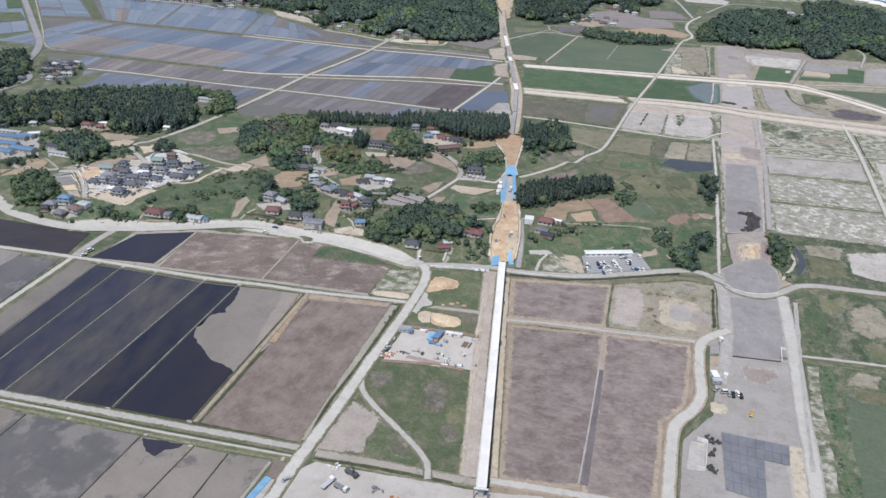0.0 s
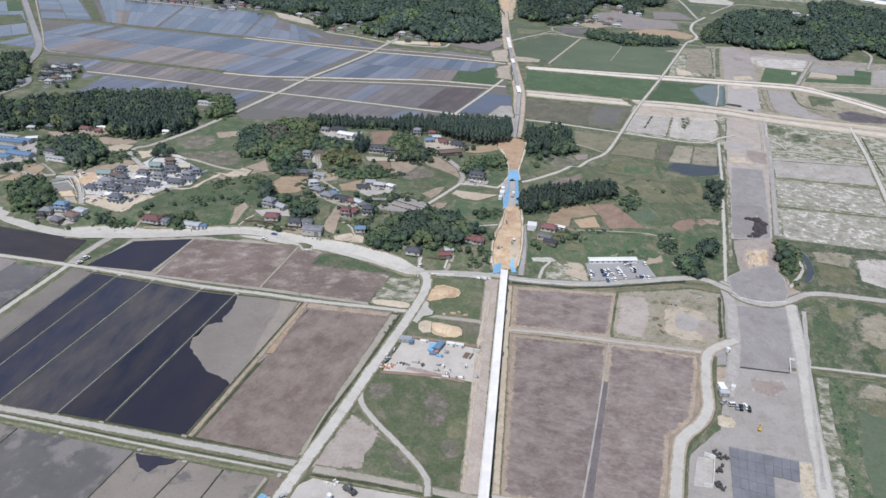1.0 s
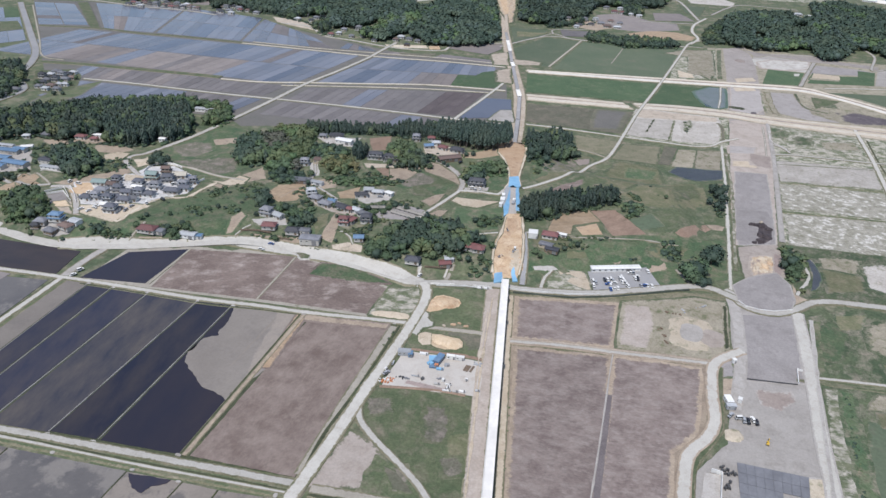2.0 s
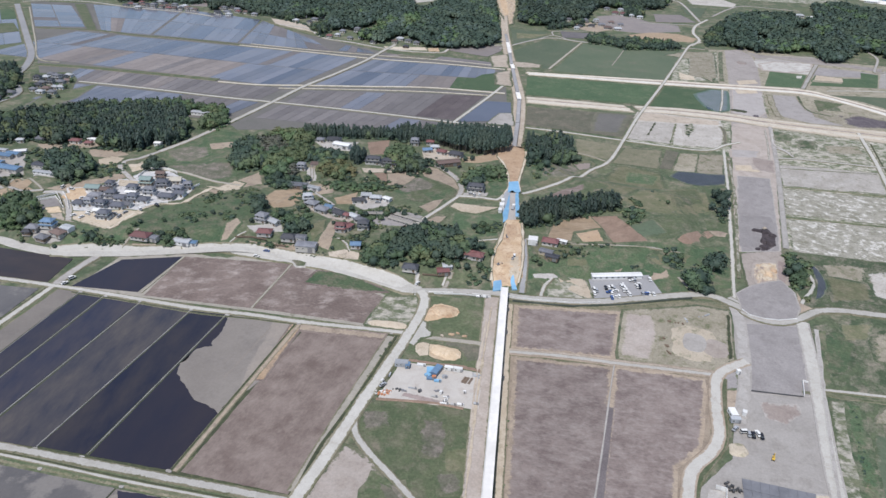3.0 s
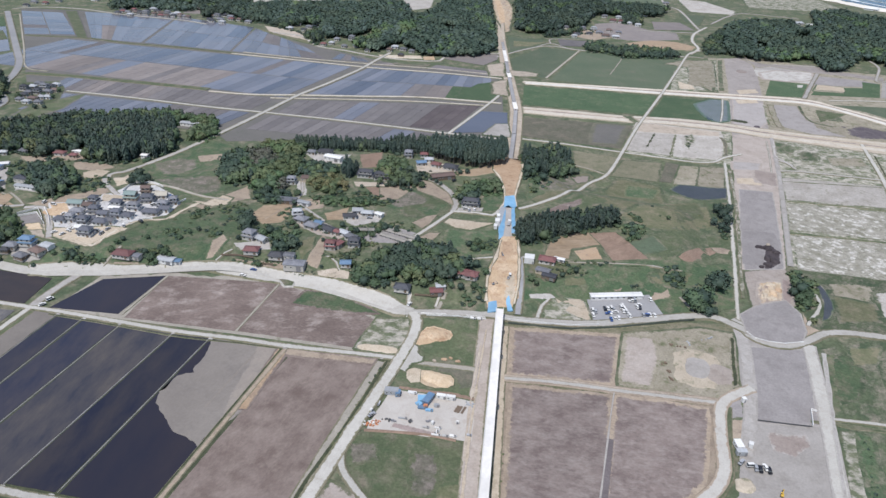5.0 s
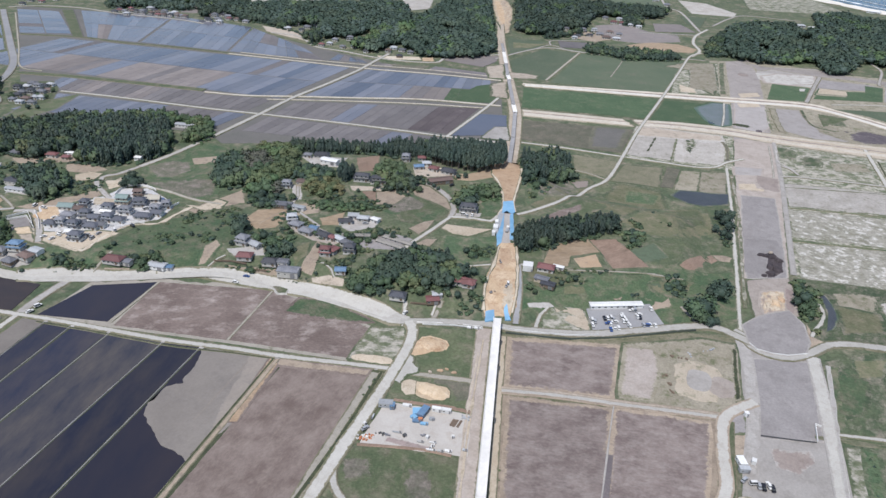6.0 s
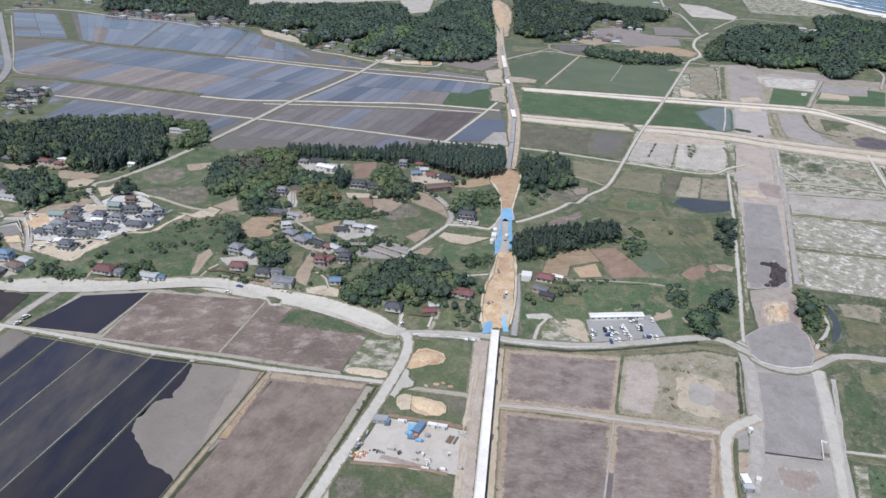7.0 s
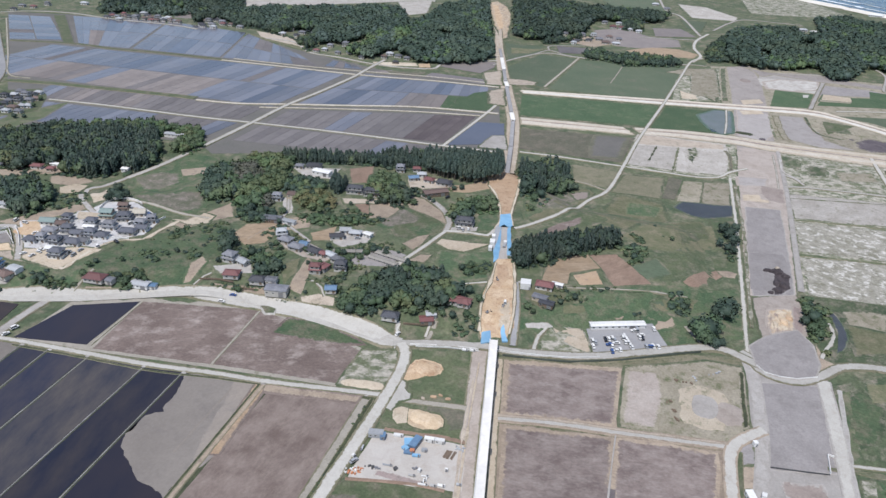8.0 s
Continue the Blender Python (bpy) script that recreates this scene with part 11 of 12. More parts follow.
park("white", False, -11.6, 427.3, 104.69374602107938, "cars in the car park")
park("white", False, -9.7, 431.2, 197.10345479881488, "cars in the car park")
park("white", True, -5.9, 439.9, 107.78870310068116, "cars in the car park")
park("white", True, -4.5, 437.2, 110.72370143534218, "cars in the car park")
park("white", True, -3.1, 434.5, 108.57893441348713, "cars in the car park")
park("white", False, -1.6, 431.9, 105.56100138508953, "cars in the car park")
park("white", False, -0.3, 430.0, 107.44834413834646, "cars in the car park")
park("white", True, -6.5, 438.1, 106.0772411711569, "cars in the car park")
park("white", False, -4.5, 434.0, 104.37057599202811, "cars in the car park")
park("blue", False, -11.0, 422.1, 108.15097668973337, "cars in the car park")
park("white", False, -8.9, 423.6, 196.74274612337726, "cars in the car park")
park("white", False, -6.7, 425.2, 104.53150775508848, "cars in the car park")
park("white", False, -0.4, 447.8, 199.06131985432816, "cars in the car park")
park("silver", True, 1.1, 449.2, 107.48739467543022, "cars in the car park")
park("white", False, 3.8, 444.4, 198.46823186866715, "cars in the car park")
park("black", False, 4.8, 441.5, 110.71541071305336, "cars in the car park")
park("white", False, 3.3, 441.8, 110.12129793061021, "cars in the car park")
park("white", False, 10.9, 453.8, 104.97716321534318, "cars in the car park")
park("silver", False, 7.7, 433.8, 107.6721500173614, "cars in the car park")
park("blue", True, 9.7, 433.8, 194.66088270520734, "cars in the car park")
park("white", False, 11.5, 435.2, 109.87902365179141, "cars in the car park")
park("white", False, 14.5, 435.6, 106.58248211675861, "cars in the car park")

# vehicles by the houses
park("white", True, -134.4, 524.4, 20, "cars by the houses")
park("silver", False, -131.2, 523.2, 100, "cars by the houses")
park("white", False, -127.9, 525.8, 100, "cars by the houses")
park("white", False, -251.3, 391.1, 0, "cars by the houses")
park("blue", False, -247.3, 398.2, 10, "cars by the houses")
park("blue", False, -301.6, 386.1, 40, "cars by the houses")
park("white", True, -348.5, 325.9, 70, "cars by the houses")
park("white", False, -348.4, 319.4, 70, "cars by the houses")
park("white", False, -205.0, 491.2, 30, "cars by the houses")
park("silver", False, -198.7, 484.2, 20, "cars by the houses")
park("black", False, -158.9, 573.6, 60, "cars by the houses")
park("white", False, -134.5, 395.9, 80, "cars by the houses")
park("silver", False, -126.0, 191.7, 60, "cars by the houses")
park("white", True, -79.6, 439.0, 100, "cars by the houses")
park("white", True, -398.3, 429.4, 0, "cars in the housing estate")
park("white", False, -374.6, 430.4, 34, "cars in the housing estate")
park("white", True, -362.8, 447.4, 68, "cars in the housing estate")
park("white", False, -391.7, 391.4, 170, "cars in the housing estate")
park("silver", False, -373.6, 398.6, 187, "cars in the housing estate")
park("black", False, -374.2, 463.4, 221, "cars in the housing estate")
park("white", False, -399.7, 386.1, 238, "cars in the housing estate")
park("white", False, -392.2, 385.8, 255, "cars in the housing estate")
park("silver", True, -367.2, 395.7, 272, "cars in the housing estate")
park("blue", False, -359.6, 464.1, 289, "cars in the housing estate")
panel_wall([(-408.9, 432.8), (-401.2, 438.4), (-393.4, 444.1)], 1.0, CONCRETE, "low white block wall between house plots", "garden_wall", 3.0)
panel_wall([(-374.1, 449.4), (-363.4, 451.2)], 1.0, CONCRETE, "low white block wall between house plots", "garden_wall", 3.0)
panel_wall([(-397.8, 394.7), (-391.3, 399.5), (-380.2, 404.0)], 1.0, CONCRETE, "low white block wall between house plots", "garden_wall", 3.0)
panel_wall([(-369.0, 415.2), (-361.7, 425.1), (-348.9, 427.9)], 1.0, CONCRETE, "low white block wall between house plots", "garden_wall", 3.0)
panel_wall([(-385.8, 432.2), (-378.5, 437.6)], 1.0, CONCRETE, "low white block wall between house plots", "garden_wall", 3.0)
house(-704.9, 685.6, 6, 8.8, 6.6, 1, TILE_GREY, PLASTER, "single-storey house with a grey tiled hip roof and off-white walls", "hip")
house(-683.3, 689.9, 6, 8.0, 5.7, 1, SHED_GREY, WHITE, "single-storey house with a pale grey sheet hip roof and white walls", "hip")
house(-689.4, 654.5, 16, 8.0, 5.7, 1, TILE_GREY, PLASTER, "single-storey house with a grey tiled hip roof and off-white walls", "hip")
house(-680.1, 658.7, 6, 8.8, 6.6, 2, TILE_DARK, PLASTER, "two-storey house with a dark slate hip roof and off-white walls", "hip")
house(-672.5, 664.8, 11, 8.8, 6.6, 1, TILE_GREY, PLASTER, "single-storey house with a grey tiled hip roof and off-white walls", "hip")
house(-668.8, 671.8, 6, 8.0, 5.7, 1, TILE_BROWN, PLASTER, "single-storey house with a brown tiled hip roof and off-white walls", "hip")
house(-656.9, 648.4, 6, 8.0, 5.7, 1, SHED_GREY, WHITE, "single-storey house with a pale grey sheet hip roof and white walls", "hip")
house(-652.5, 630.5, 6, 8.0, 5.7, 1, TILE_GREY, PLASTER, "single-storey house with a grey tiled hip roof and off-white walls", "hip")
house(-665.4, 627.2, 6, 8.0, 5.7, 1, SHED_GREY, WHITE, "single-storey house with a pale grey sheet hip roof and white walls", "hip")
house(-678.7, 631.1, 6, 7.2, 5.7, 1, TILE_GREY, PLASTER, "single-storey house with a grey tiled hip roof and off-white walls", "hip")
grow([(-712.7, 671.1, 6), (-672.8, 641.1, 6), (-663.6, 650.5, 6), (-652.3, 650.4, 6), (-642.5, 615.4, 6), (-687.5, 637.9, 7), (-663.2, 671.8, 6), (-634.8, 620.4, 5)], "broad")

# far houses at the edge of the rice plain
house(-909.1, 1081, 15, 8, 6, 1, TILE_DARK, PLASTER, "single-storey house with a dark slate gable roof and off-white walls", "gable")
house(-888.3, 1069.7, 3, 8, 6, 1, TILE_GREY, PLASTER, "single-storey house with a grey tiled gable roof and off-white walls", "gable")
house(-885.6, 1081.8, -4, 8, 6.6, 2, TILE_RED, PLASTER, "two-storey house with a red-brown tiled hip roof and off-white walls", "hip")
house(-865.2, 1070.5, 1, 9.6, 6, 2, TILE_DARK, PLASTER, "two-storey house with a dark slate hip roof and off-white walls", "hip")
house(-863.6, 1087.3, 8, 8, 7, 1, TILE_DARK, PLASTER, "single-storey house with a dark slate gable roof and off-white walls", "gable")
house(-841.9, 1076.7, -4, 8, 6.6, 1, TILE_BROWN, PLASTER, "single-storey house with a brown tiled hip roof and off-white walls", "hip")
house(-834.2, 1085.8, 20, 9.6, 6, 1, TILE_BROWN, PLASTER, "single-storey house with a brown tiled gable roof and off-white walls", "gable")
house(-812.6, 1070.3, 17, 8, 6.6, 1, TILE_BROWN, PLASTER, "single-storey house with a brown tiled hip roof and off-white walls", "hip")
house(-808.5, 1082.7, -5, 8, 6.6, 1, SHED_GREY, PLASTER, "single-storey house with a pale grey sheet hip roof and off-white walls", "hip")
house(-789.6, 1076.5, -13, 9.6, 7, 2, TILE_BROWN, PLASTER, "two-storey house with a brown tiled hip roof and off-white walls", "hip")
house(-776.4, 1077.9, 6, 8, 7, 1, TILE_BROWN, PLASTER, "single-storey house with a brown tiled hip roof and off-white walls", "hip")
house(-731.2, 1074.9, 13, 9.6, 6, 1, TILE_DARK, PLASTER, "single-storey house with a dark slate gable roof and off-white walls", "gable")
house(-739.9, 1100.8, 20, 8, 6.6, 1, TILE_BROWN, PLASTER, "single-storey house with a brown tiled hip roof and off-white walls", "hip")
house(-716.7, 1081.9, 2, 11, 7, 1, TILE_GREY, PLASTER, "single-storey house with a grey tiled hip roof and off-white walls", "hip")
house(-727.6, 1111.9, 3, 9.6, 6, 1, TILE_DARK, PLASTER, "single-storey house with a dark slate gable roof and off-white walls", "gable")
house(-706.1, 1097, 3, 11, 7, 2, TILE_GREY, PLASTER, "two-storey house with a grey tiled gable roof and off-white walls", "gable")
house(-719.4, 1126.4, -6, 11, 6.6, 2, TILE_BROWN, PLASTER, "two-storey house with a brown tiled gable roof and off-white walls", "gable")

# central construction yard
container(-114.9, 314.7, 12, SHED_GREY, "long site office with pale grey roof", 7.2, 3.6, 2.6, True, "site_cabin")
container(-111.1, 314.3, 12, BLUE_ROOF, "small blue site cabin", 2.4, 3.4, 2.4, True, "site_cabin")
container(-104.4, 317.9, 8, WHITE, "long low white stack of sheets", 4.6, 1.6, 1, False, "sheet_stack")
container(-94.5, 315.2, 80, BLUE_ROOF, "blue steel shed on gravel yard", 7.6, 3.6, 2.6, True, "site_shed")
container(-98, 315.2, 20, BLUE_SHEET, "heap under bright blue sheeting", 4.4, 4.4, 1.2, False, "covered_stack")
container(-98.3, 311, -30, BLUE_SHEET, "stack covered with blue sheeting", 3, 2.6, 1, False, "covered_stack")
container(-95.9, 309.1, 10, BLUE_ROOF, "low stack under dark blue sheeting", 4.4, 2.4, 0.9, False, "covered_stack")
container(-94.4, 310, 8, ORANGE, "small orange tool tent on gravel", 2, 1.7, 1.6, False, "site_tent")
container(-91.8, 308.2, 10, BLUE_SHEET, "low stack under blue sheeting", 3.8, 1.4, 0.9, False, "covered_stack")
container(-89.2, 312.6, 10, SHED_GREY, "grey covered stack on gravel", 2.6, 1.8, 1.2, False, "covered_stack")
container(-88.9, 319.5, 6, WHITE, "white site cabin with a flat white roof", 4.8, 1.9, 2.3, True, "site_cabin")
container(-83.8, 320.1, 6, WHITE, "white site cabin with a flat white roof", 4.8, 1.9, 2.3, True, "site_cabin")
timber_row(-77.7, 314.2, -8, 7, "rows of brown timber on gravel")
timber_row(-74.9, 314.4, -8, 3, "narrow row of brown timber on gravel")
heap("material_stack", -73.5, 319.6, 5, 2.6, 0.7, 0, SHED_GREY, "loose grey steel formwork", "formwork", 9, 4)
heap("material_stack", -93, 317.7, 2.6, 3, 0.7, 0, STEEL, "grey steel scrap beside a shed", "scrap", 6, 31)
heap("barrier_heap", -116, 290, 8, 5, 1, 10, ORANGE, "pile of orange and white road barriers", "barriers", 14, 1)
heap("barrier_heap", -116.2, 290.6, 8.6, 4.6, 1, 10, WHITE, "pile of white road barriers", "barriers", 9, 7)
container(-119.6, 298.2, 60, WHITE, "small white tank beside a road", 1.3, 1.3, 1.5, False, "tank")
heap("material_stack", -110.6, 294.8, 4.6, 2, 0.9, 0, STEEL_DARK, "dark steel parts along a yard edge", "scrap", 7, 32)
heap("material_stack", -106.6, 295, 2.6, 1.2, 0.7, 0, STEEL, "grey steel parts along a yard edge", "scrap", 5, 33)
container(-98.1, 297.2, 60, STEEL_DARK, "small dark generator on gravel", 1.7, 1.2, 1.3, False, "generator")
heap("material_stack", -89.8, 300.9, 1.6, 1.2, 0.7, 0, STEEL, "grey steel parts on gravel", "scrap", 4, 34)
container(-87.1, 299.6, 80, WHITE, "small white tank on gravel", 1.6, 1.4, 1.6, False, "tank")
container(-75.4, 304, 10, WHITE, "small white tank on gravel", 1.2, 1.2, 1.4, False, "tank")
container(-83.6, 297.5, 6, WHITE, "long white formwork beam", 3.4, 0.5, 0.6, False, "formwork_beam")
container(-83.4, 294.6, 6, WHITE, "white formwork beam", 0.5, 3.2, 0.6, False, "formwork_beam")
container(-82.5, 296, 6, WHITE, "white formwork beam", 0.4, 2.6, 0.6, False, "formwork_beam")
container(-83, 292.6, 6, WHITE, "low white stack of panels", 4.6, 0.7, 0.6, False, "panel_stack")
container(-78.4, 293.5, 6, CONCRETE_GREY, "grey stack of panels", 3, 1.3, 0.6, False, "panel_stack")
container(-74.9, 294.7, 6, WHITE, "low white stack of panels", 3.4, 1.2, 0.6, False, "panel_stack")
container(-89.5, 296.1, 6, CONCRETE_GREY, "grey stack of panels", 3.2, 1, 0.6, False, "panel_stack")
container(-102.5, 298.3, 6, SHED_GREY, "long grey beam on gravel", 4.6, 0.5, 0.6, False, "formwork_beam")
container(-67.5, 297.9, 6, SHED_GREY, "grey stack of panels", 2.4, 1.2, 0.6, False, "panel_stack")
container(-117.9, 304.7, 6, SHED_GREY, "grey beam beside a road", 0.6, 3.4, 0.6, False, "formwork_beam")
park("silver", False, -118.3, 295.4, 62, "cars by the houses")

# cars in the housing estate
park("white", True, -433.3, 421.8, 0, "cars by the houses")
park("black", True, -353.6, 420.8, 159, "cars by the houses")
park("silver", False, -367.8, 403, 85, "cars by the houses")
park("white", True, -361.1, 411.2, 138, "cars by the houses")
park("white", False, -414.6, 411.8, 64, "cars by the houses")
park("white", True, -442.8, 422.7, 96, "cars by the houses")
park("white", False, -392.5, 394.1, 22, "cars by the houses")

# works yard at the near end
truck(-100.1, 204.5, -20, STEEL_DARK, STEEL_DARK, "dark green crane lorry on gravel", True)
truck(-107.6, 195.6, 70, WHITE, SHED_GREY, "white flatbed lorry on pale gravel")
truck(-101.2, 195.5, -15, WHITE, STEEL, "white lorry with a steel bed")
heap("material_stack", -109.9, 206.3, 6, 3, 1.0, 0, WHITE, "loose white boxes on pale gravel", "boxes", 8, 5)
heap("material_stack", -85.5, 200.0, 6, 3, 1.0, 0, STEEL, "stack of grey steel scrap", "scrap", 8, 6)
heap("material_stack", -76.2, 198.0, 6, 2, 1.0, 0, ORANGE, "row of orange barriers on gravel", "barriers", 6, 8)

# works yard on the right
container(59.4, 333.4, -70, WHITE, "white site cabin with a flat white roof", 5.7, 3.4, 2.6, True, "site_cabin")
container(60.5, 328.8, 15, SHED_GREY, "pale blue-grey site cabin", 4.9, 2.5, 2.5, True, "site_cabin")
container(65.1, 335.5, 80, WHITE, "small white cabin with grey roof", 2.5, 2.0, 2.5, True, "site_cabin")
park("white", True, 64.6, 321.9, 20, "cars in the works yard")
park("silver", False, 66.6, 321.1, 100, "cars in the works yard")
park("black", False, 68.6, 320.9, 100, "cars in the works yard")
park("white", False, 71.0, 322.7, 110, "cars in the works yard")
park("black", False, 72.6, 321.4, 100, "cars in the works yard")
park("silver", False, 60.3, 322.7, 60, "cars in the works yard")
excavator(76.9, 307.4, 80, YELLOW, "small yellow roller on bare earth", 0.6)
soft_patch("sand_heap", 61.3, 308.9, 4.5, 4.5, 0, 0.4, SANDY, "small pale sand heap", "ground", 1.5, 0.9)
panel_wall([(50.1, 279.9), (54.8, 279.6), (53.9, 260.7), (49.9, 260.0)], 2.4, WHITE, "white panel fence on three sides of a yard")
slab("slab_floor", [(47.4, 278.5), (54.8, 279.6), (53.9, 260.7), (45.6, 258.9)], 0.4, GRAVEL, "grey-blue hard standing behind a fence", "pavement", 0.2)
heap("machine_parts", 56.1, 284.0, 3.5, 2.5, 1.6, 0, STEEL_DARK, "dark heap of steel machine parts", "machinery", 6, 20)
heap("machine_parts", 58.0, 281.8, 3.5, 2.5, 1.6, 25, STEEL_DARK, "dark heap of steel machine parts", "machinery", 6, 21)
heap("machine_parts", 59.5, 281.2, 3.5, 2.5, 1.6, 50, STEEL_DARK, "dark heap of steel machine parts", "machinery", 6, 22)
heap("machine_parts", 57.8, 274.8, 3.5, 2.5, 1.6, 75, STEEL_DARK, "dark heap of steel machine parts", "machinery", 6, 23)
heap("machine_parts", 57.3, 270.7, 3.5, 2.5, 1.6, 100, STEEL_DARK, "dark heap of steel machine parts", "machinery", 6, 24)
heap("machine_parts", 56.1, 263.6, 3.5, 2.5, 1.6, 125, STEEL_DARK, "dark heap of steel machine parts", "machinery", 6, 25)
heap("machine_parts", 57.6, 262.7, 3.5, 2.5, 1.6, 150, STEEL_DARK, "dark heap of steel machine parts", "machinery", 6, 26)
panel_wall([(96.6, 361.4), (97.2, 374.3), (99.9, 373.6)], 1.2, CONCRETE, "white concrete barrier blocks with a corner", "barrier_wall")
panel_wall([(69.8, 356.6), (84.9, 358.8), (96.3, 360.8)], 0.6, STEEL_DARK, "low dark edge of boards", "board_edge")
panel_wall([(68.8, 437.1), (72.9, 432.0), (81.0, 430.7), (89.8, 431.8), (101.0, 437.4)], 0.9, WHITE, "white guard rail round a curve", "guard_rail", 3.0)
panel_wall([(-120.6, 388.6), (-102.1, 394.0), (-84.6, 396.7)], 0.9, WHITE, "white guard rail along the road", "guard_rail", 3.0)
container(63.6, 369.5, 20, WHITE, "small white hut beside a track", 2.0, 2.1, 2.5, False, "hut")

panel_wall([(-403.9, 470.5), (-402.6, 475.8), (-398.1, 480), (-390.4, 481.6), (-383, 480.6), (-376.1, 477.1)], 1.6, CONCRETE, "curved white concrete retaining wall behind new houses", "retaining_wall", 3.0)
panel_wall([(-446.8, 400.1), (-443.4, 406.4), (-439.3, 412.2)], 1.6, CONCRETE, "white concrete wall of a basin", "retaining_wall", 3.0)
panel_wall([(-439.3, 412.2), (-428.9, 404.5), (-418.2, 395.4)], 1.6, CONCRETE, "white concrete wall of a basin", "retaining_wall", 3.0)
panel_wall([(-436, 415.5), (-425.6, 407.8), (-416, 399.1)], 1.4, CONCRETE, "white concrete wall beside an estate road", "retaining_wall", 3.0)
panel_wall([(-350.1, 445.8), (-348.5, 455), (-346, 464.9)], 1.4, CONCRETE, "pale concrete wall at the edge of an estate", "retaining_wall", 3.0)

panel_wall([(-70.9, 397.5), (-48.4, 400.9), (-33.1, 404.3), (-5.2, 416), (22.5, 431.6), (38.5, 439.8)], 1.2, NET, "dark green net fence below the road", "net_fence", 3.0)
panel_wall([(-79.9, 401.7), (-69.6, 401.3), (-49, 404.6), (-33.6, 408), (-17.6, 414.3)], 1.0, WHITE, "white guard rail along the road", "guard_rail", 3.0)

steel_mats = thing("mat_floor", 62.0, 290.2, 0.45, 0, "floor of grey steel mats laid in rows on a works yard", "mats")
SHEET = thing_mat("grey blue steel mats", (0.135, 0.138, 0.150), (0.165, 0.168, 0.180), 0.6, 0.6, vary=0.06)
CORNERS = [Vector((0.0, 0.0, 0)), Vector((31.6, 1.1, 0)), Vector((28.9, -40.4, 0)), Vector((1.0, -37.9, 0))]
for i in range(8):
    for j in range(6):
        if i > 4 and j > 1:
            continue
        quad = [CORNERS[0].lerp(CORNERS[1], u).lerp(CORNERS[3].lerp(CORNERS[2], u), v) for u, v in ((i / 8, j / 6), ((i + 1) / 8, j / 6), ((i + 1) / 8, (j + 1) / 6), (i / 8, (j + 1) / 6))]
        mid = sum(quad, Vector()) / 4
        bm = bmesh.new()
        gap = 0.97 if j % 2 else 0.985
        top = [bm.verts.new(mid + (p - mid) * gap + Vector((0, 0, 0.12))) for p in quad]
        low = [bm.verts.new(mid + (p - mid) * gap) for p in quad]
        bm.faces.new(top[::-1])
        for k in range(4):
            bm.faces.new((top[k], top[(k + 1) % 4], low[(k + 1) % 4], low[k]))
        bmesh.ops.recalc_face_normals(bm, faces=bm.faces)
        part("mat", bm, SHEET, steel_mats)

spread("sand_lot", [(92.5, 290.5), (99.8, 291.9), (100, 253), (93.2, 250.6)], 0.34, SANDY, YARD, "pale sand floor beside the mats", "ground", 0.6, 1.0)

# earthwork machines
excavator(-79.9, 434.8, 90, STEEL, "grey excavator on orange earth", 0.62)
excavator(-87.4, 424.9, 40, STEEL, "grey excavator on orange earth", 0.55)
excavator(-90.4, 463.6, 120, STEEL, "grey excavator on orange earth", 0.55)
truck(-96.9, 511.2, 95, WHITE, SHED_GREY, "white lorry on an earth lane")
container(-105.8, 511.1, 100, WHITE, "white site cabin with a flat white roof", 5.7, 3.4, 2.6, True, "site_cabin")
container(-105.1, 502.2, 100, WHITE, "white site cabin with a flat white roof", 4.1, 2.5, 2.6, True, "site_cabin")
container(-107.6, 522.2, 100, WHITE, "white stack of sheets beside tarpaulins", 4.1, 2.5, 1.2, False, "sheet_stack")

spread("black_soil", [(81.9, 556), (85.1, 553), (88.4, 552.6), (86.2, 522.7), (90.7, 525.1), (96.7, 535.7), (97.2, 547.6), (95.7, 555.2), (92, 564), (87, 558.7)], 0.5, BLACKSOIL, YARD_DARK, "dumped black-brown soil on a graded strip", "ground", 0.8, 0.9)
soft_patch("soil_heap", 84.5, 555.3, 3.2, 1.7, -5, 0.8, BLACKSOIL, "heap of black-brown dumped soil", "ground", 1.2, 1.2)
soft_patch("soil_heap", 90.8, 554.3, 2.6, 2.4, 20, 0.8, BLACKSOIL, "heap of black-brown dumped soil", "ground", 1.2, 1.6)
soft_patch("soil_heap", 88.7, 539, 2.2, 4.4, 0, 0.8, BLACKSOIL, "heap of black-brown dumped soil", "ground", 1.2, 2)
soft_patch("soil_heap", 93.2, 536.7, 3, 4.2, 12, 0.8, BLACKSOIL, "heap of black-brown dumped soil", "ground", 1.2, 1.7)
soft_patch("soil_heap", 88.2, 528.7, 2.6, 2.6, 0, 0.8, BLACKSOIL, "heap of black-brown dumped soil", "ground", 1.2, 1.5)
soft_patch("soil_heap", 95.6, 550.3, 2.6, 2.4, 30, 0.8, BLACKSOIL, "heap of black-brown dumped soil", "ground", 1.2, 1.3)
soft_patch("soil_heap", 83.9, 524.9, 1.6, 1.2, 0, 0.8, BLACKSOIL, "heap of black-brown dumped soil", "ground", 1.2, 1)
soft_patch("soil_heap", 90.5, 560, 1.6, 1.0, 30, 1.6, LOT, "small tan heap on black soil", "ground", 1.0, 0.9)
spread("earth_works", [(80.9, 500.7), (87.5, 505.8), (94.5, 507), (94.5, 494), (92.2, 481.5), (87.3, 481), (80.8, 474.9), (79.6, 484.7)], 0.32, EARTH_STREAK, YARD_TAN, "orange and cream earth works on the old line", "ground", 1.0, 2.0)
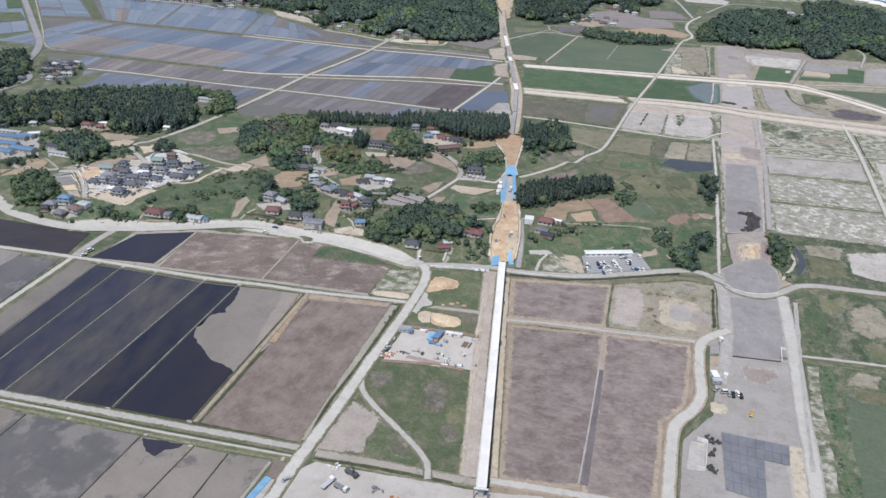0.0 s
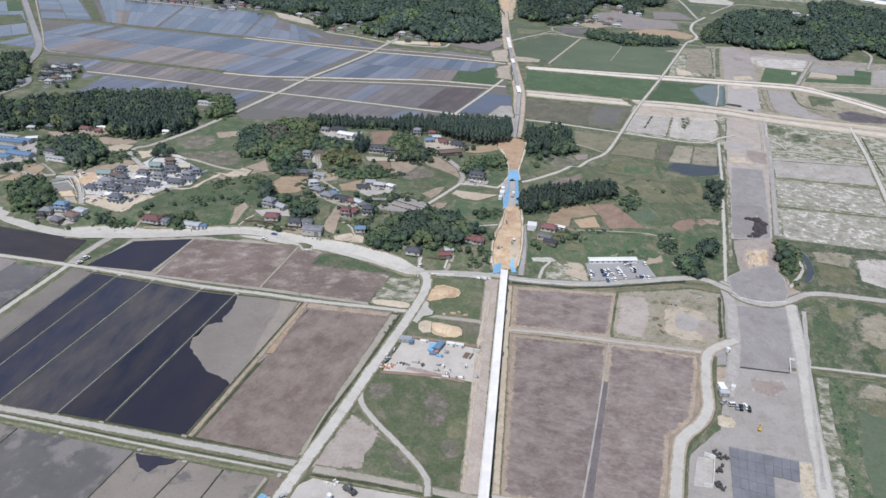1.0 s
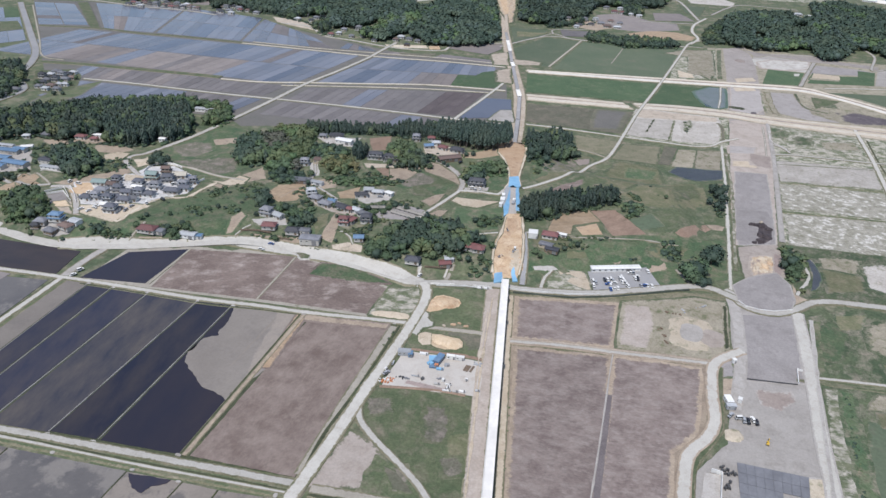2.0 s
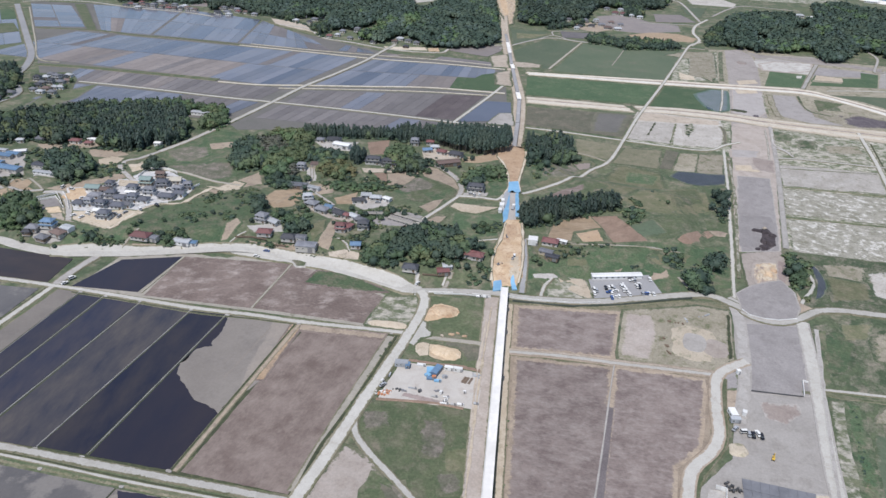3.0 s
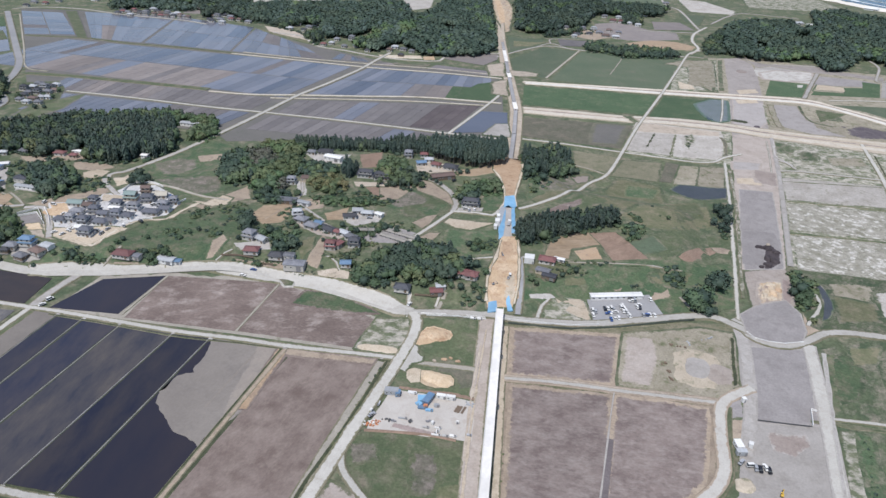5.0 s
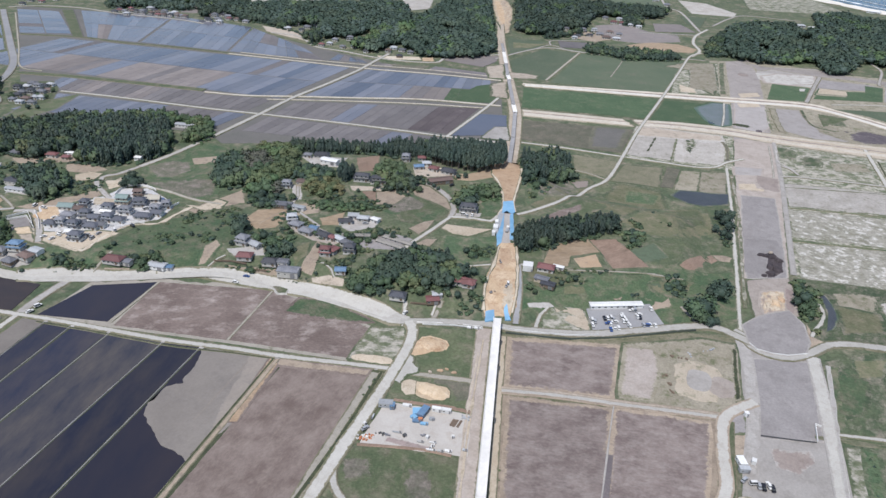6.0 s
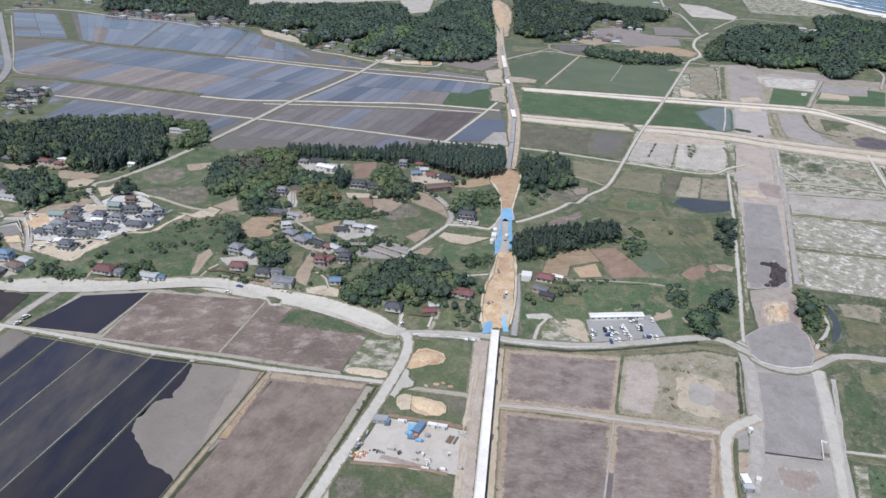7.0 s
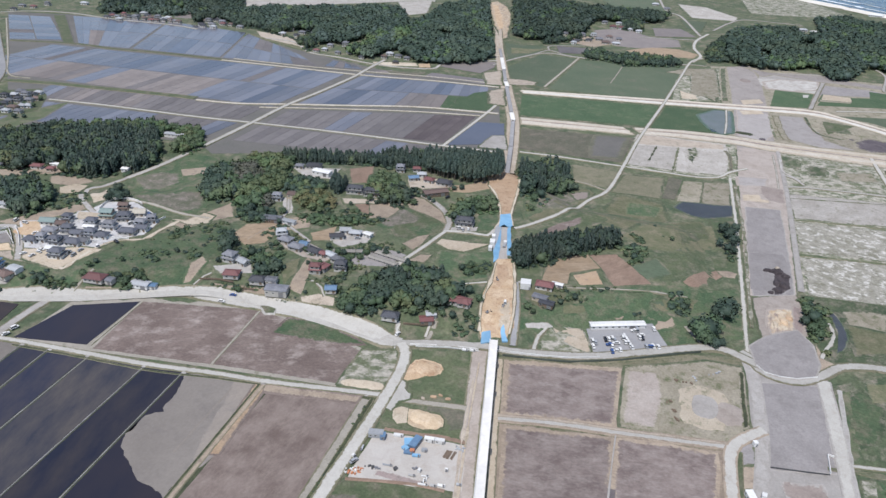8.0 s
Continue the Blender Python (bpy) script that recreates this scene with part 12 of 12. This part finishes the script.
spread("earth_works", [(96, 511.7), (100.6, 509.9), (98.9, 485.8), (95.8, 475.2), (93.4, 477.5)], 0.34, PINK_EARTH, YARD_TAN, "pinkish-brown graded bank of the old line", "ground", 1.0, 1.2)
soft_patch("sand_heap", 88.5, 501.3, 3.6, 1.8, 6, 0.6, SANDLOT, "pale yellow earth heap", "ground", 1.4, 1)
soft_patch("sand_heap", 88.8, 490.6, 2, 3.4, 6, 0.6, DIRT, "narrow orange earth heap", "ground", 1.4, 1.2)
soft_patch("sand_heap", 92.4, 495.9, 1.8, 2.2, 6, 0.6, DIRT_DARK, "orange-brown earth heap", "ground", 1.4, 0.8)
soft_patch("sand_heap", 83.1, 485.9, 1.6, 3.2, 6, 0.6, SANDLOT, "pale earth heap", "ground", 1.4, 0.7)
spread("creek", [(114.5, 517), (117.8, 516.1), (121.2, 509.7), (124.1, 496.1), (124.2, 484.8), (121.3, 474.6), (118.3, 469.4), (115.7, 466.7), (119.3, 477.5), (120.1, 488.9), (119.2, 500.2), (116.8, 509.5)], 0.3, PONDBED, ROUGH, "dark curved creek in rough grass", "water", 0.5, 0.7)
ribbon("path", [(112.3, 503.1), (115.3, 498.8), (116.6, 491.5), (116.1, 483.7), (113.1, 474.1), (108.4, 465.3), (106.1, 457.5)], 1.9, 0.5, TRACK, "narrow winding gravel path", "path", around=ROUGH)
spread("sand_heap", [(-118.4, 359.7), (-118.9, 368.4), (-116.5, 376.9), (-112.6, 379.4), (-106.4, 379.4), (-101.7, 378.3), (-99.1, 374.4), (-99.4, 370), (-104.7, 367.1), (-109.1, 362.5), (-114.8, 358.9)], 0.35, DIRT, GRASS, "flat orange sand heap on a meadow", "ground", 0.5, 0.5)
soft_patch("sand_heap", -108.4, 372.1, 7.4, 5.4, -14, 0.7, DIRT, "low top of an orange sand heap", "ground", 1.6, 1.1)
spread("sand_heap", [(-106.6, 338.1), (-101, 339.1), (-94.7, 338.6), (-89.2, 338.8), (-86.5, 336.1), (-85.6, 331.2), (-89.1, 328.3), (-94.4, 326), (-99.8, 326.7), (-103.6, 328)], 0.35, SAND, GRASS, "long flat heap of pale orange sand", "ground", 0.5, 0.5)
soft_patch("sand_heap", -95.3, 333.1, 8.6, 4.6, -12, 0.7, SAND, "low top of a pale sand heap", "ground", 1.4, 1.0)
spread("sand_heap", [(-114.3, 335.9), (-110.6, 338.6), (-106.5, 338.6), (-103.2, 328.6), (-108.3, 325.9), (-111.5, 328.7)], 0.3, SANDLOT, GRASS, "flat spread of grey-white sand", "ground", 0.5, 0.6)
spread("meadow", [(-98.5, 345.6), (-75.5, 347.6), (-74.1, 333.9), (-81.2, 329.7), (-84.9, 338.9), (-90.8, 340.9), (-96.7, 340.2)], 0.22, OLIVE_DARK, GRASS, "olive-brown weedy grass beside a sand heap", "ground", 0.8, 2.2)
spread("yard_edge", [(-112.8, 319.2), (-101.5, 320.6), (-84.9, 322.6), (-71.8, 323.5), (-71.9, 325.9), (-85.8, 325.2), (-102.3, 322.8), (-112.7, 321.4)], 0.34, TILLED_RED, GRASS, "brown earth edge of a works yard", "ground", 0.6, 0.7)
spread("yard_edge", [(-105.7, 293.5), (-94.7, 294.3), (-84.9, 294.8), (-84.1, 292.6), (-96.7, 290.8), (-105.7, 290.6)], 0.36, PINK_EARTH, BRIGHT, "pinkish-brown lower strip of a works yard", "ground", 0.8, 1.0)
ribbon("kerb_strip", [(-118, 284.9), (-109.3, 287.1), (-96.5, 290.1), (-84, 292.3), (-72.7, 292.7)], 0.9, 0.5, TILLED_RED, "rusty edge of a works yard", "bank", around=GRASS)
soft_patch("soil_heap", -97.1, 350.8, 1.6, 0.8, 10, 0.6, DIRT_DARK, "small heap of orange-brown debris beside a track", "ground", 0.8, 0.5)
soft_patch("soil_heap", -89.4, 351.6, 1.8, 0.8, 10, 0.6, DIRT_DARK, "small heap of orange-brown debris beside a track", "ground", 0.8, 0.5)
soft_patch("soil_heap", -93.8, 353.4, 1.2, 0.8, 10, 0.6, DIRT_DARK, "small heap of orange-brown debris beside a track", "ground", 0.8, 0.5)
soft_patch("soil_heap", -101.9, 348.2, 1, 0.8, 10, 0.6, LOT, "small heap of orange-brown debris beside a track", "ground", 0.8, 0.5)
spread("rough_patch", [(127.6, 516.1), (141.8, 521.3), (154.4, 521), (147.6, 487.6), (133.5, 475.4), (128.7, 487)], 0.18, DRYWEED, ROUGH, "dry reeds beside a creek", "ground", 2.0, 3.5)
panel_wall([(-124.4, 389.4), (-118.9, 390.8), (-109.3, 393.6)], 0.9, CONCRETE, "low white concrete wall along a road", "road_wall", 4.0)
panel_wall([(-97.2, 396.2), (-91.3, 397.1), (-85.3, 398.1)], 1.0, CONCRETE, "low white concrete wall along a road", "road_wall", 4.0)
container(-92.4, 395, 4, WHITE, "low white block beside a road wall", 3.4, 1.4, 0.8, False, "concrete_block")
container(-88.2, 395.9, 4, WHITE, "low white block beside a road wall", 3.4, 1.4, 0.8, False, "concrete_block")

spread("rough_patch", [(9.8, 477.4), (21, 487), (36.5, 493.1), (38, 483.8), (25.5, 477), (14.9, 473.1)], 0.2, OLIVE, SCRUB, "grey dry weeds in a meadow", "ground", 2.0, 3.0)
bushes("shrubs", [(20.3, 478.3), (28.5, 488.5), (33.1, 485.4), (25.5, 474.5)], 14, 1.2, 2.8, "grey-green shrubs among dry weeds", 140)

spread("field", [(-85.6, 522.9), (-68.1, 558.1), (-51, 577.8), (-51.2, 566.7), (-62.3, 549.8), (-75.6, 526.7)], 0.2, PATCHY, SCRUB, "brown fallow strip along a lane", "field", 1.0, 1.6)
spread("field", [(-95.1, 615.9), (-71.2, 640.7), (-61.4, 625.1), (-66.6, 590.2), (-86.3, 582.3)], 0.2, DRY_MEADOW, SCRUB, "grey-brown dry field beside a grove", "field", 2.0, 3.0)
spread("field", [(-68.2, 637.9), (-54.2, 644.7), (-53.5, 632), (-61.4, 625.1)], 0.22, YARD_BROWN, SCRUB, "brown patch beside a grove", "field", 1.5, 2.5)
spread("field", [(-63.9, 791.5), (-33.5, 796.4), (-38.5, 738), (-61.2, 732.2)], 0.24, PLAIN, OLIVE_DARK, "grey wet half of a fallow field", "field", 2.0, 4.5)
spread("yard", [(-72.2, 461.8), (-62.1, 468.7), (-45.9, 462.7), (-41, 455.6), (-57.4, 444.1), (-66.5, 449)], 0.2, OLIVE, SCRUB, "dry grey yard round small sheds", "ground", 1.0, 2.0)

spread("earthwork", [(-96.1, 481.8), (-89, 484.5), (-84.7, 472.8), (-85.9, 462.8), (-91.6, 465.4)], 0.75, DIRT_DARK, DIRT, "dark orange-brown earth in the cutting", "ground", 1.5, 1.4)
spread("earthwork", [(-86.7, 416.6), (-80.4, 417.4), (-78.6, 413.7), (-83.5, 410.8)], 0.75, DIRT_DARK, DIRT, "dark orange-brown earth in the cutting", "ground", 1.5, 1.4)
spread("earthwork", [(-81.8, 434.6), (-77.6, 441.9), (-72.1, 421.8), (-74, 415.4), (-78.6, 419)], 0.75, SANDLOT, DIRT, "pale sandy earth in the cutting", "ground", 1.5, 2.0)
ribbon("path", [(-116.7, 415.4), (-118.9, 408.8), (-118.3, 399.5)], 1.3, 0.5, TRACK, "narrow drive from a house to a road", "path")
ribbon("path", [(-136.3, 404.1), (-136.2, 399.8), (-134.7, 392.8)], 1.2, 0.5, TRACK, "narrow drive from a house to a road", "path")
spread("verge", [(-226.3, 395), (-220.9, 397), (-215.6, 394.8), (-214, 390.4), (-219, 389.3)], 0.9, SCRUB, TRACK, "small grassy island in a road", "ground", 0.8, 0.8)
bushes("shrubs", [(-224.3, 394.3), (-219.6, 396.1), (-215.6, 392.6), (-219, 390.7)], 9, 0.5, 1.3, "low shrubs on a road island", 143)
panel_wall([(-274.1, 401.9), (-262.2, 405.5), (-251.4, 405.9)], 1.2, TIMBER, "dark wooden garden fence", "garden_fence", 2.5)
panel_wall([(-247.7, 403.9), (-236.3, 405.8)], 1.2, TIMBER, "dark wooden garden fence", "garden_fence", 2.5)
panel_wall([(-134.1, 404.3), (-124.5, 406.6)], 1.2, TIMBER, "dark wooden garden fence", "garden_fence", 2.5)

spread("meadow", [(-87.7, 278.8), (-79.4, 279.9), (-73.7, 267.5), (-74.7, 257.6), (-81.5, 256.9), (-86.4, 269.5)], 0.24, DRY_MEADOW, GRASS, "dry patch in a meadow plot", "ground", 2.0, 3.2)
spread("meadow", [(-70.6, 246.5), (-62.7, 250), (-58.4, 241.1), (-65.9, 237)], 0.24, DRY_MEADOW, GRASS, "dry patch in a meadow plot", "ground", 2.0, 3.2)
spread("meadow", [(-121.1, 273.6), (-109, 276.9), (-104.2, 269.5), (-115.1, 263.9)], 0.24, DRY_MEADOW, GRASS, "dry patch in a meadow plot", "ground", 2.0, 3.2)
spread("meadow", [(-93.4, 232.6), (-85.4, 235.4), (-78.5, 225.6), (-85.7, 223.1)], 0.24, DRY_MEADOW, GRASS, "dry patch in a meadow plot", "ground", 2.0, 3.2)

spread("field", [(-204.5, 531.1), (-187, 544.2), (-168.7, 532.2), (-169.4, 522.8), (-184.2, 510.3), (-198.7, 514.7)], 0.22, DRY_MEADOW, MEADOW, "dry brown slope between garden plots", "field", 2.0, 3.5)
spread("field", [(-224.1, 536.6), (-209.8, 548.7), (-190.8, 549.3), (-189.8, 536.7), (-196.8, 521.5), (-213.5, 525.6)], 0.22, TILLED_RED, MEADOW, "brown tilled field on a village slope", "field", 1.2, 1.2)

# single trees
grow([(36.6, 454.1, 13), (40.9, 456.8, 14), (45.3, 463.4, 12), (39.2, 450.1, 10), (35.3, 461.1, 9), (42.5, 450.1, 9)], "broad")
grow([(47, 482.3, 9), (52.5, 481.6, 12), (55.5, 490.1, 11), (49.9, 488.1, 10), (46.6, 448, 7), (49.6, 450.8, 6)], "dark")
grow([(54.5, 606, 9), (59.5, 598.1, 10), (62.2, 587.9, 9), (52.3, 582.4, 7), (64.6, 611.1, 8), (57.8, 577.3, 6), (62.2, 573.2, 6)], "dark")
grow([(102.9, 503.4, 8), (106.1, 496.7, 9), (109.4, 490.1, 8), (103.9, 483.8, 8), (100.9, 492, 7), (107.4, 480.1, 7)], "broad")
grow([(-404.8, 480.5, 9), (-397.1, 477.9, 9), (-404.5, 474.4, 7), (-395, 482.8, 8), (-422, 505.5, 8)], "dark")
grow([(-13.3, 526.6, 5), (-7.4, 524.5, 5), (-2.8, 521.9, 5), (-8.8, 516.3, 4)], "broad")
grow([(-282.5, 451.9, 9), (-277.6, 439, 10), (-276.7, 446.1, 9), (-272.8, 434, 8), (-283.9, 445.3, 7)], "dark")
grow([(-255, 567.9, 13), (-248.7, 561.1, 13), (-252.7, 557.6, 12), (-243.9, 556.4, 11), (-244.3, 563.9, 11), (-245.6, 551.4, 12)], "cedar")
grow([(-214.5, 585.5, 10), (-211.3, 564.8, 9), (-199.1, 558.3, 10), (-192.6, 550.6, 9), (-191.8, 563.7, 8), (-218.6, 569.4, 9), (-215.2, 546.6, 7), (-185.8, 554.1, 6), (-179.9, 552.3, 6)], "broad")
grow([(-259.4, 432.7, 7), (-256.1, 437.3, 7), (-246.6, 431.4, 8), (-245.4, 401.8, 5), (-262.6, 486.3, 5), (-270.3, 532.6, 7), (-260.2, 525.2, 7), (-259.6, 535.8, 8), (-268.1, 502.5, 6), (-283, 495.3, 7), (-292.1, 497.2, 8)], "broad")
grow([(-224.2, 454.1, 5), (-212, 464.6, 5), (-202.9, 460.4, 5), (-183.2, 464.9, 5), (-180.6, 470.4, 6), (-185.4, 458.5, 5), (-214.1, 504.8, 6), (-170.9, 469.8, 5)], "broad")
grow([(-113.2, 416.5, 5), (-107, 416.6, 5), (-119.4, 416.5, 6), (-130.6, 412.1, 7), (-123, 434.7, 8), (-98.3, 419.1, 5)], "broad")
grow([(-95.1, 435.2, 6), (-103.9, 443, 6), (-111.5, 464.5, 5), (-106.3, 468.6, 5), (-116.2, 468.8, 5), (-111.5, 474.8, 5)], "broad")
grow([(-43.6, 455.7, 4), (-39.2, 459.4, 4), (-65.3, 438.6, 5), (-61.3, 435.8, 4), (-47, 451.2, 4)], "broad")
grow([(-435.3, 369.3, 8), (-425.3, 364.4, 8), (-433.1, 363.7, 7), (-441.4, 366.6, 8), (-424.1, 371.7, 8), (-344.9, 379.5, 5), (-361.1, 365.1, 5), (-367.3, 367.3, 6), (-317.1, 384.3, 6), (-312.4, 382.6, 5), (-323.2, 386.4, 5)], "broad")
grow([(-82.2, 498.8, 11), (-82.8, 490.9, 11), (-86.2, 496.2, 12), (-21.1, 546.1, 11), (-26.1, 549, 12)], "cedar")
grow([(-99.3, 606.6, 9), (-87.8, 602.1, 8), (-91.5, 594.4, 7), (-82.8, 620.4, 8), (-64.8, 645.2, 7), (-90.4, 576, 5)], "broad")
grow([(17.1, 562.7, 4), (27.4, 482.3, 5), (29.9, 488.6, 5)], "broad")
grow([(-175.2, 405.8, 9), (-168.6, 403.4, 8), (-161.2, 403, 7), (-168.1, 409.7, 10), (-147.7, 436.7, 11), (-138.8, 443.1, 10)], "broad")
grow([(-134.5, 427.4, 8), (-129.3, 420.7, 8), (-128.9, 431.4, 8)], "fresh")
grow([(-264.3, 533.8, 8), (-254, 529.4, 8), (-250.2, 515.4, 7), (-246, 529.9, 8), (-259.7, 518.4, 7), (-242.7, 512.9, 6)], "fresh")
grow([(-545.5, 622.9, 8), (-521.7, 620.7, 9), (-548.7, 557.4, 9), (-538.6, 553.6, 8)], "fresh")

# small trees between the houses
grow([(-258.7, 433.9, 5), (-257.8, 438.6, 5), (-248.6, 456.8, 4), (-242.5, 452.4, 4), (-241.6, 464.7, 3.5), (-233.5, 463.3, 3.5), (-210.2, 458.5, 4), (-198, 460.1, 5), (-192.4, 453.6, 5), (-187.4, 445, 5), (-215.5, 440.6, 3.5), (-208.7, 444.4, 3.5), (-201.5, 443, 3.5), (-202.9, 411.3, 3), (-182.6, 418.1, 4), (-272.4, 429.5, 5), (-273.3, 422.6, 4), (-241, 415.9, 4), (-242.3, 407.3, 3), (-189, 422.7, 3.5)], "broad")
grow([(-183.7, 571.9, 4), (-177.3, 568.7, 4), (-171.8, 565.1, 4), (-166.9, 561.4, 4), (-189, 574.5, 5), (-200.5, 580.7, 6), (-158.4, 590.1, 5), (-153, 593.9, 5), (-208.4, 543, 4), (-214.6, 539.6, 3.5), (-226.6, 534.7, 3.5), (-279, 565, 5), (-287.6, 564.6, 5), (-295.2, 564.6, 5)], "dark")
grow([(-369.7, 363.6, 4), (-365.3, 366.4, 5), (-360.9, 364.7, 4), (-347.7, 388.1, 5), (-347, 393.6, 4), (-380.5, 364.9, 4), (-414.1, 351.3, 4), (-387.6, 353.2, 3.5), (-310.8, 390.9, 6), (-306.4, 389.8, 5), (-315.5, 393.1, 5), (-311.9, 409.5, 4), (-310.5, 418.7, 4), (-306.8, 424.6, 4), (-322.8, 416, 4), (-332.6, 401.3, 4)], "broad")
grow([(-498.7, 420, 6), (-511.5, 425.3, 6), (-513.2, 419.3, 6), (-506.3, 439.5, 5), (-512.9, 462.5, 5), (-514.3, 457.3, 4), (-427.9, 457.3, 4), (-425.6, 463.8, 4), (-429.3, 448.5, 4)], "dark")

# clutter round the sandy clearing
heap("timber_stack", 27.0, 408.5, 5, 1.6, 0.7, 5, TIMBER, "dark stack of boards in a sandy clearing", "boards", 6, 40)
heap("timber_stack", 32.0, 408.3, 4, 1.4, 0.7, 12, TIMBER, "dark stack of boards in a sandy clearing", "boards", 6, 41)
heap("timber_stack", 24.8, 382.1, 1.6, 4, 0.7, 19, TIMBER, "dark stack of boards in a sandy clearing", "boards", 6, 42)
heap("timber_stack", 26.1, 376.3, 1.6, 3, 0.7, 26, TIMBER, "dark stack of boards in a sandy clearing", "boards", 6, 43)
heap("timber_stack", 35.4, 413.1, 1.2, 5, 0.7, 33, SHED_GREY, "pale stack of pipes in a sandy clearing", "boards", 6, 44)
heap("timber_stack", 46.0, 422.1, 9, 0.8, 0.7, 40, SHED_GREY, "pale stack of pipes in a sandy clearing", "boards", 6, 45)
heap("timber_stack", 21.7, 388.8, 3, 1.2, 0.7, 47, TIMBER, "dark stack of boards in a sandy clearing", "boards", 6, 46)
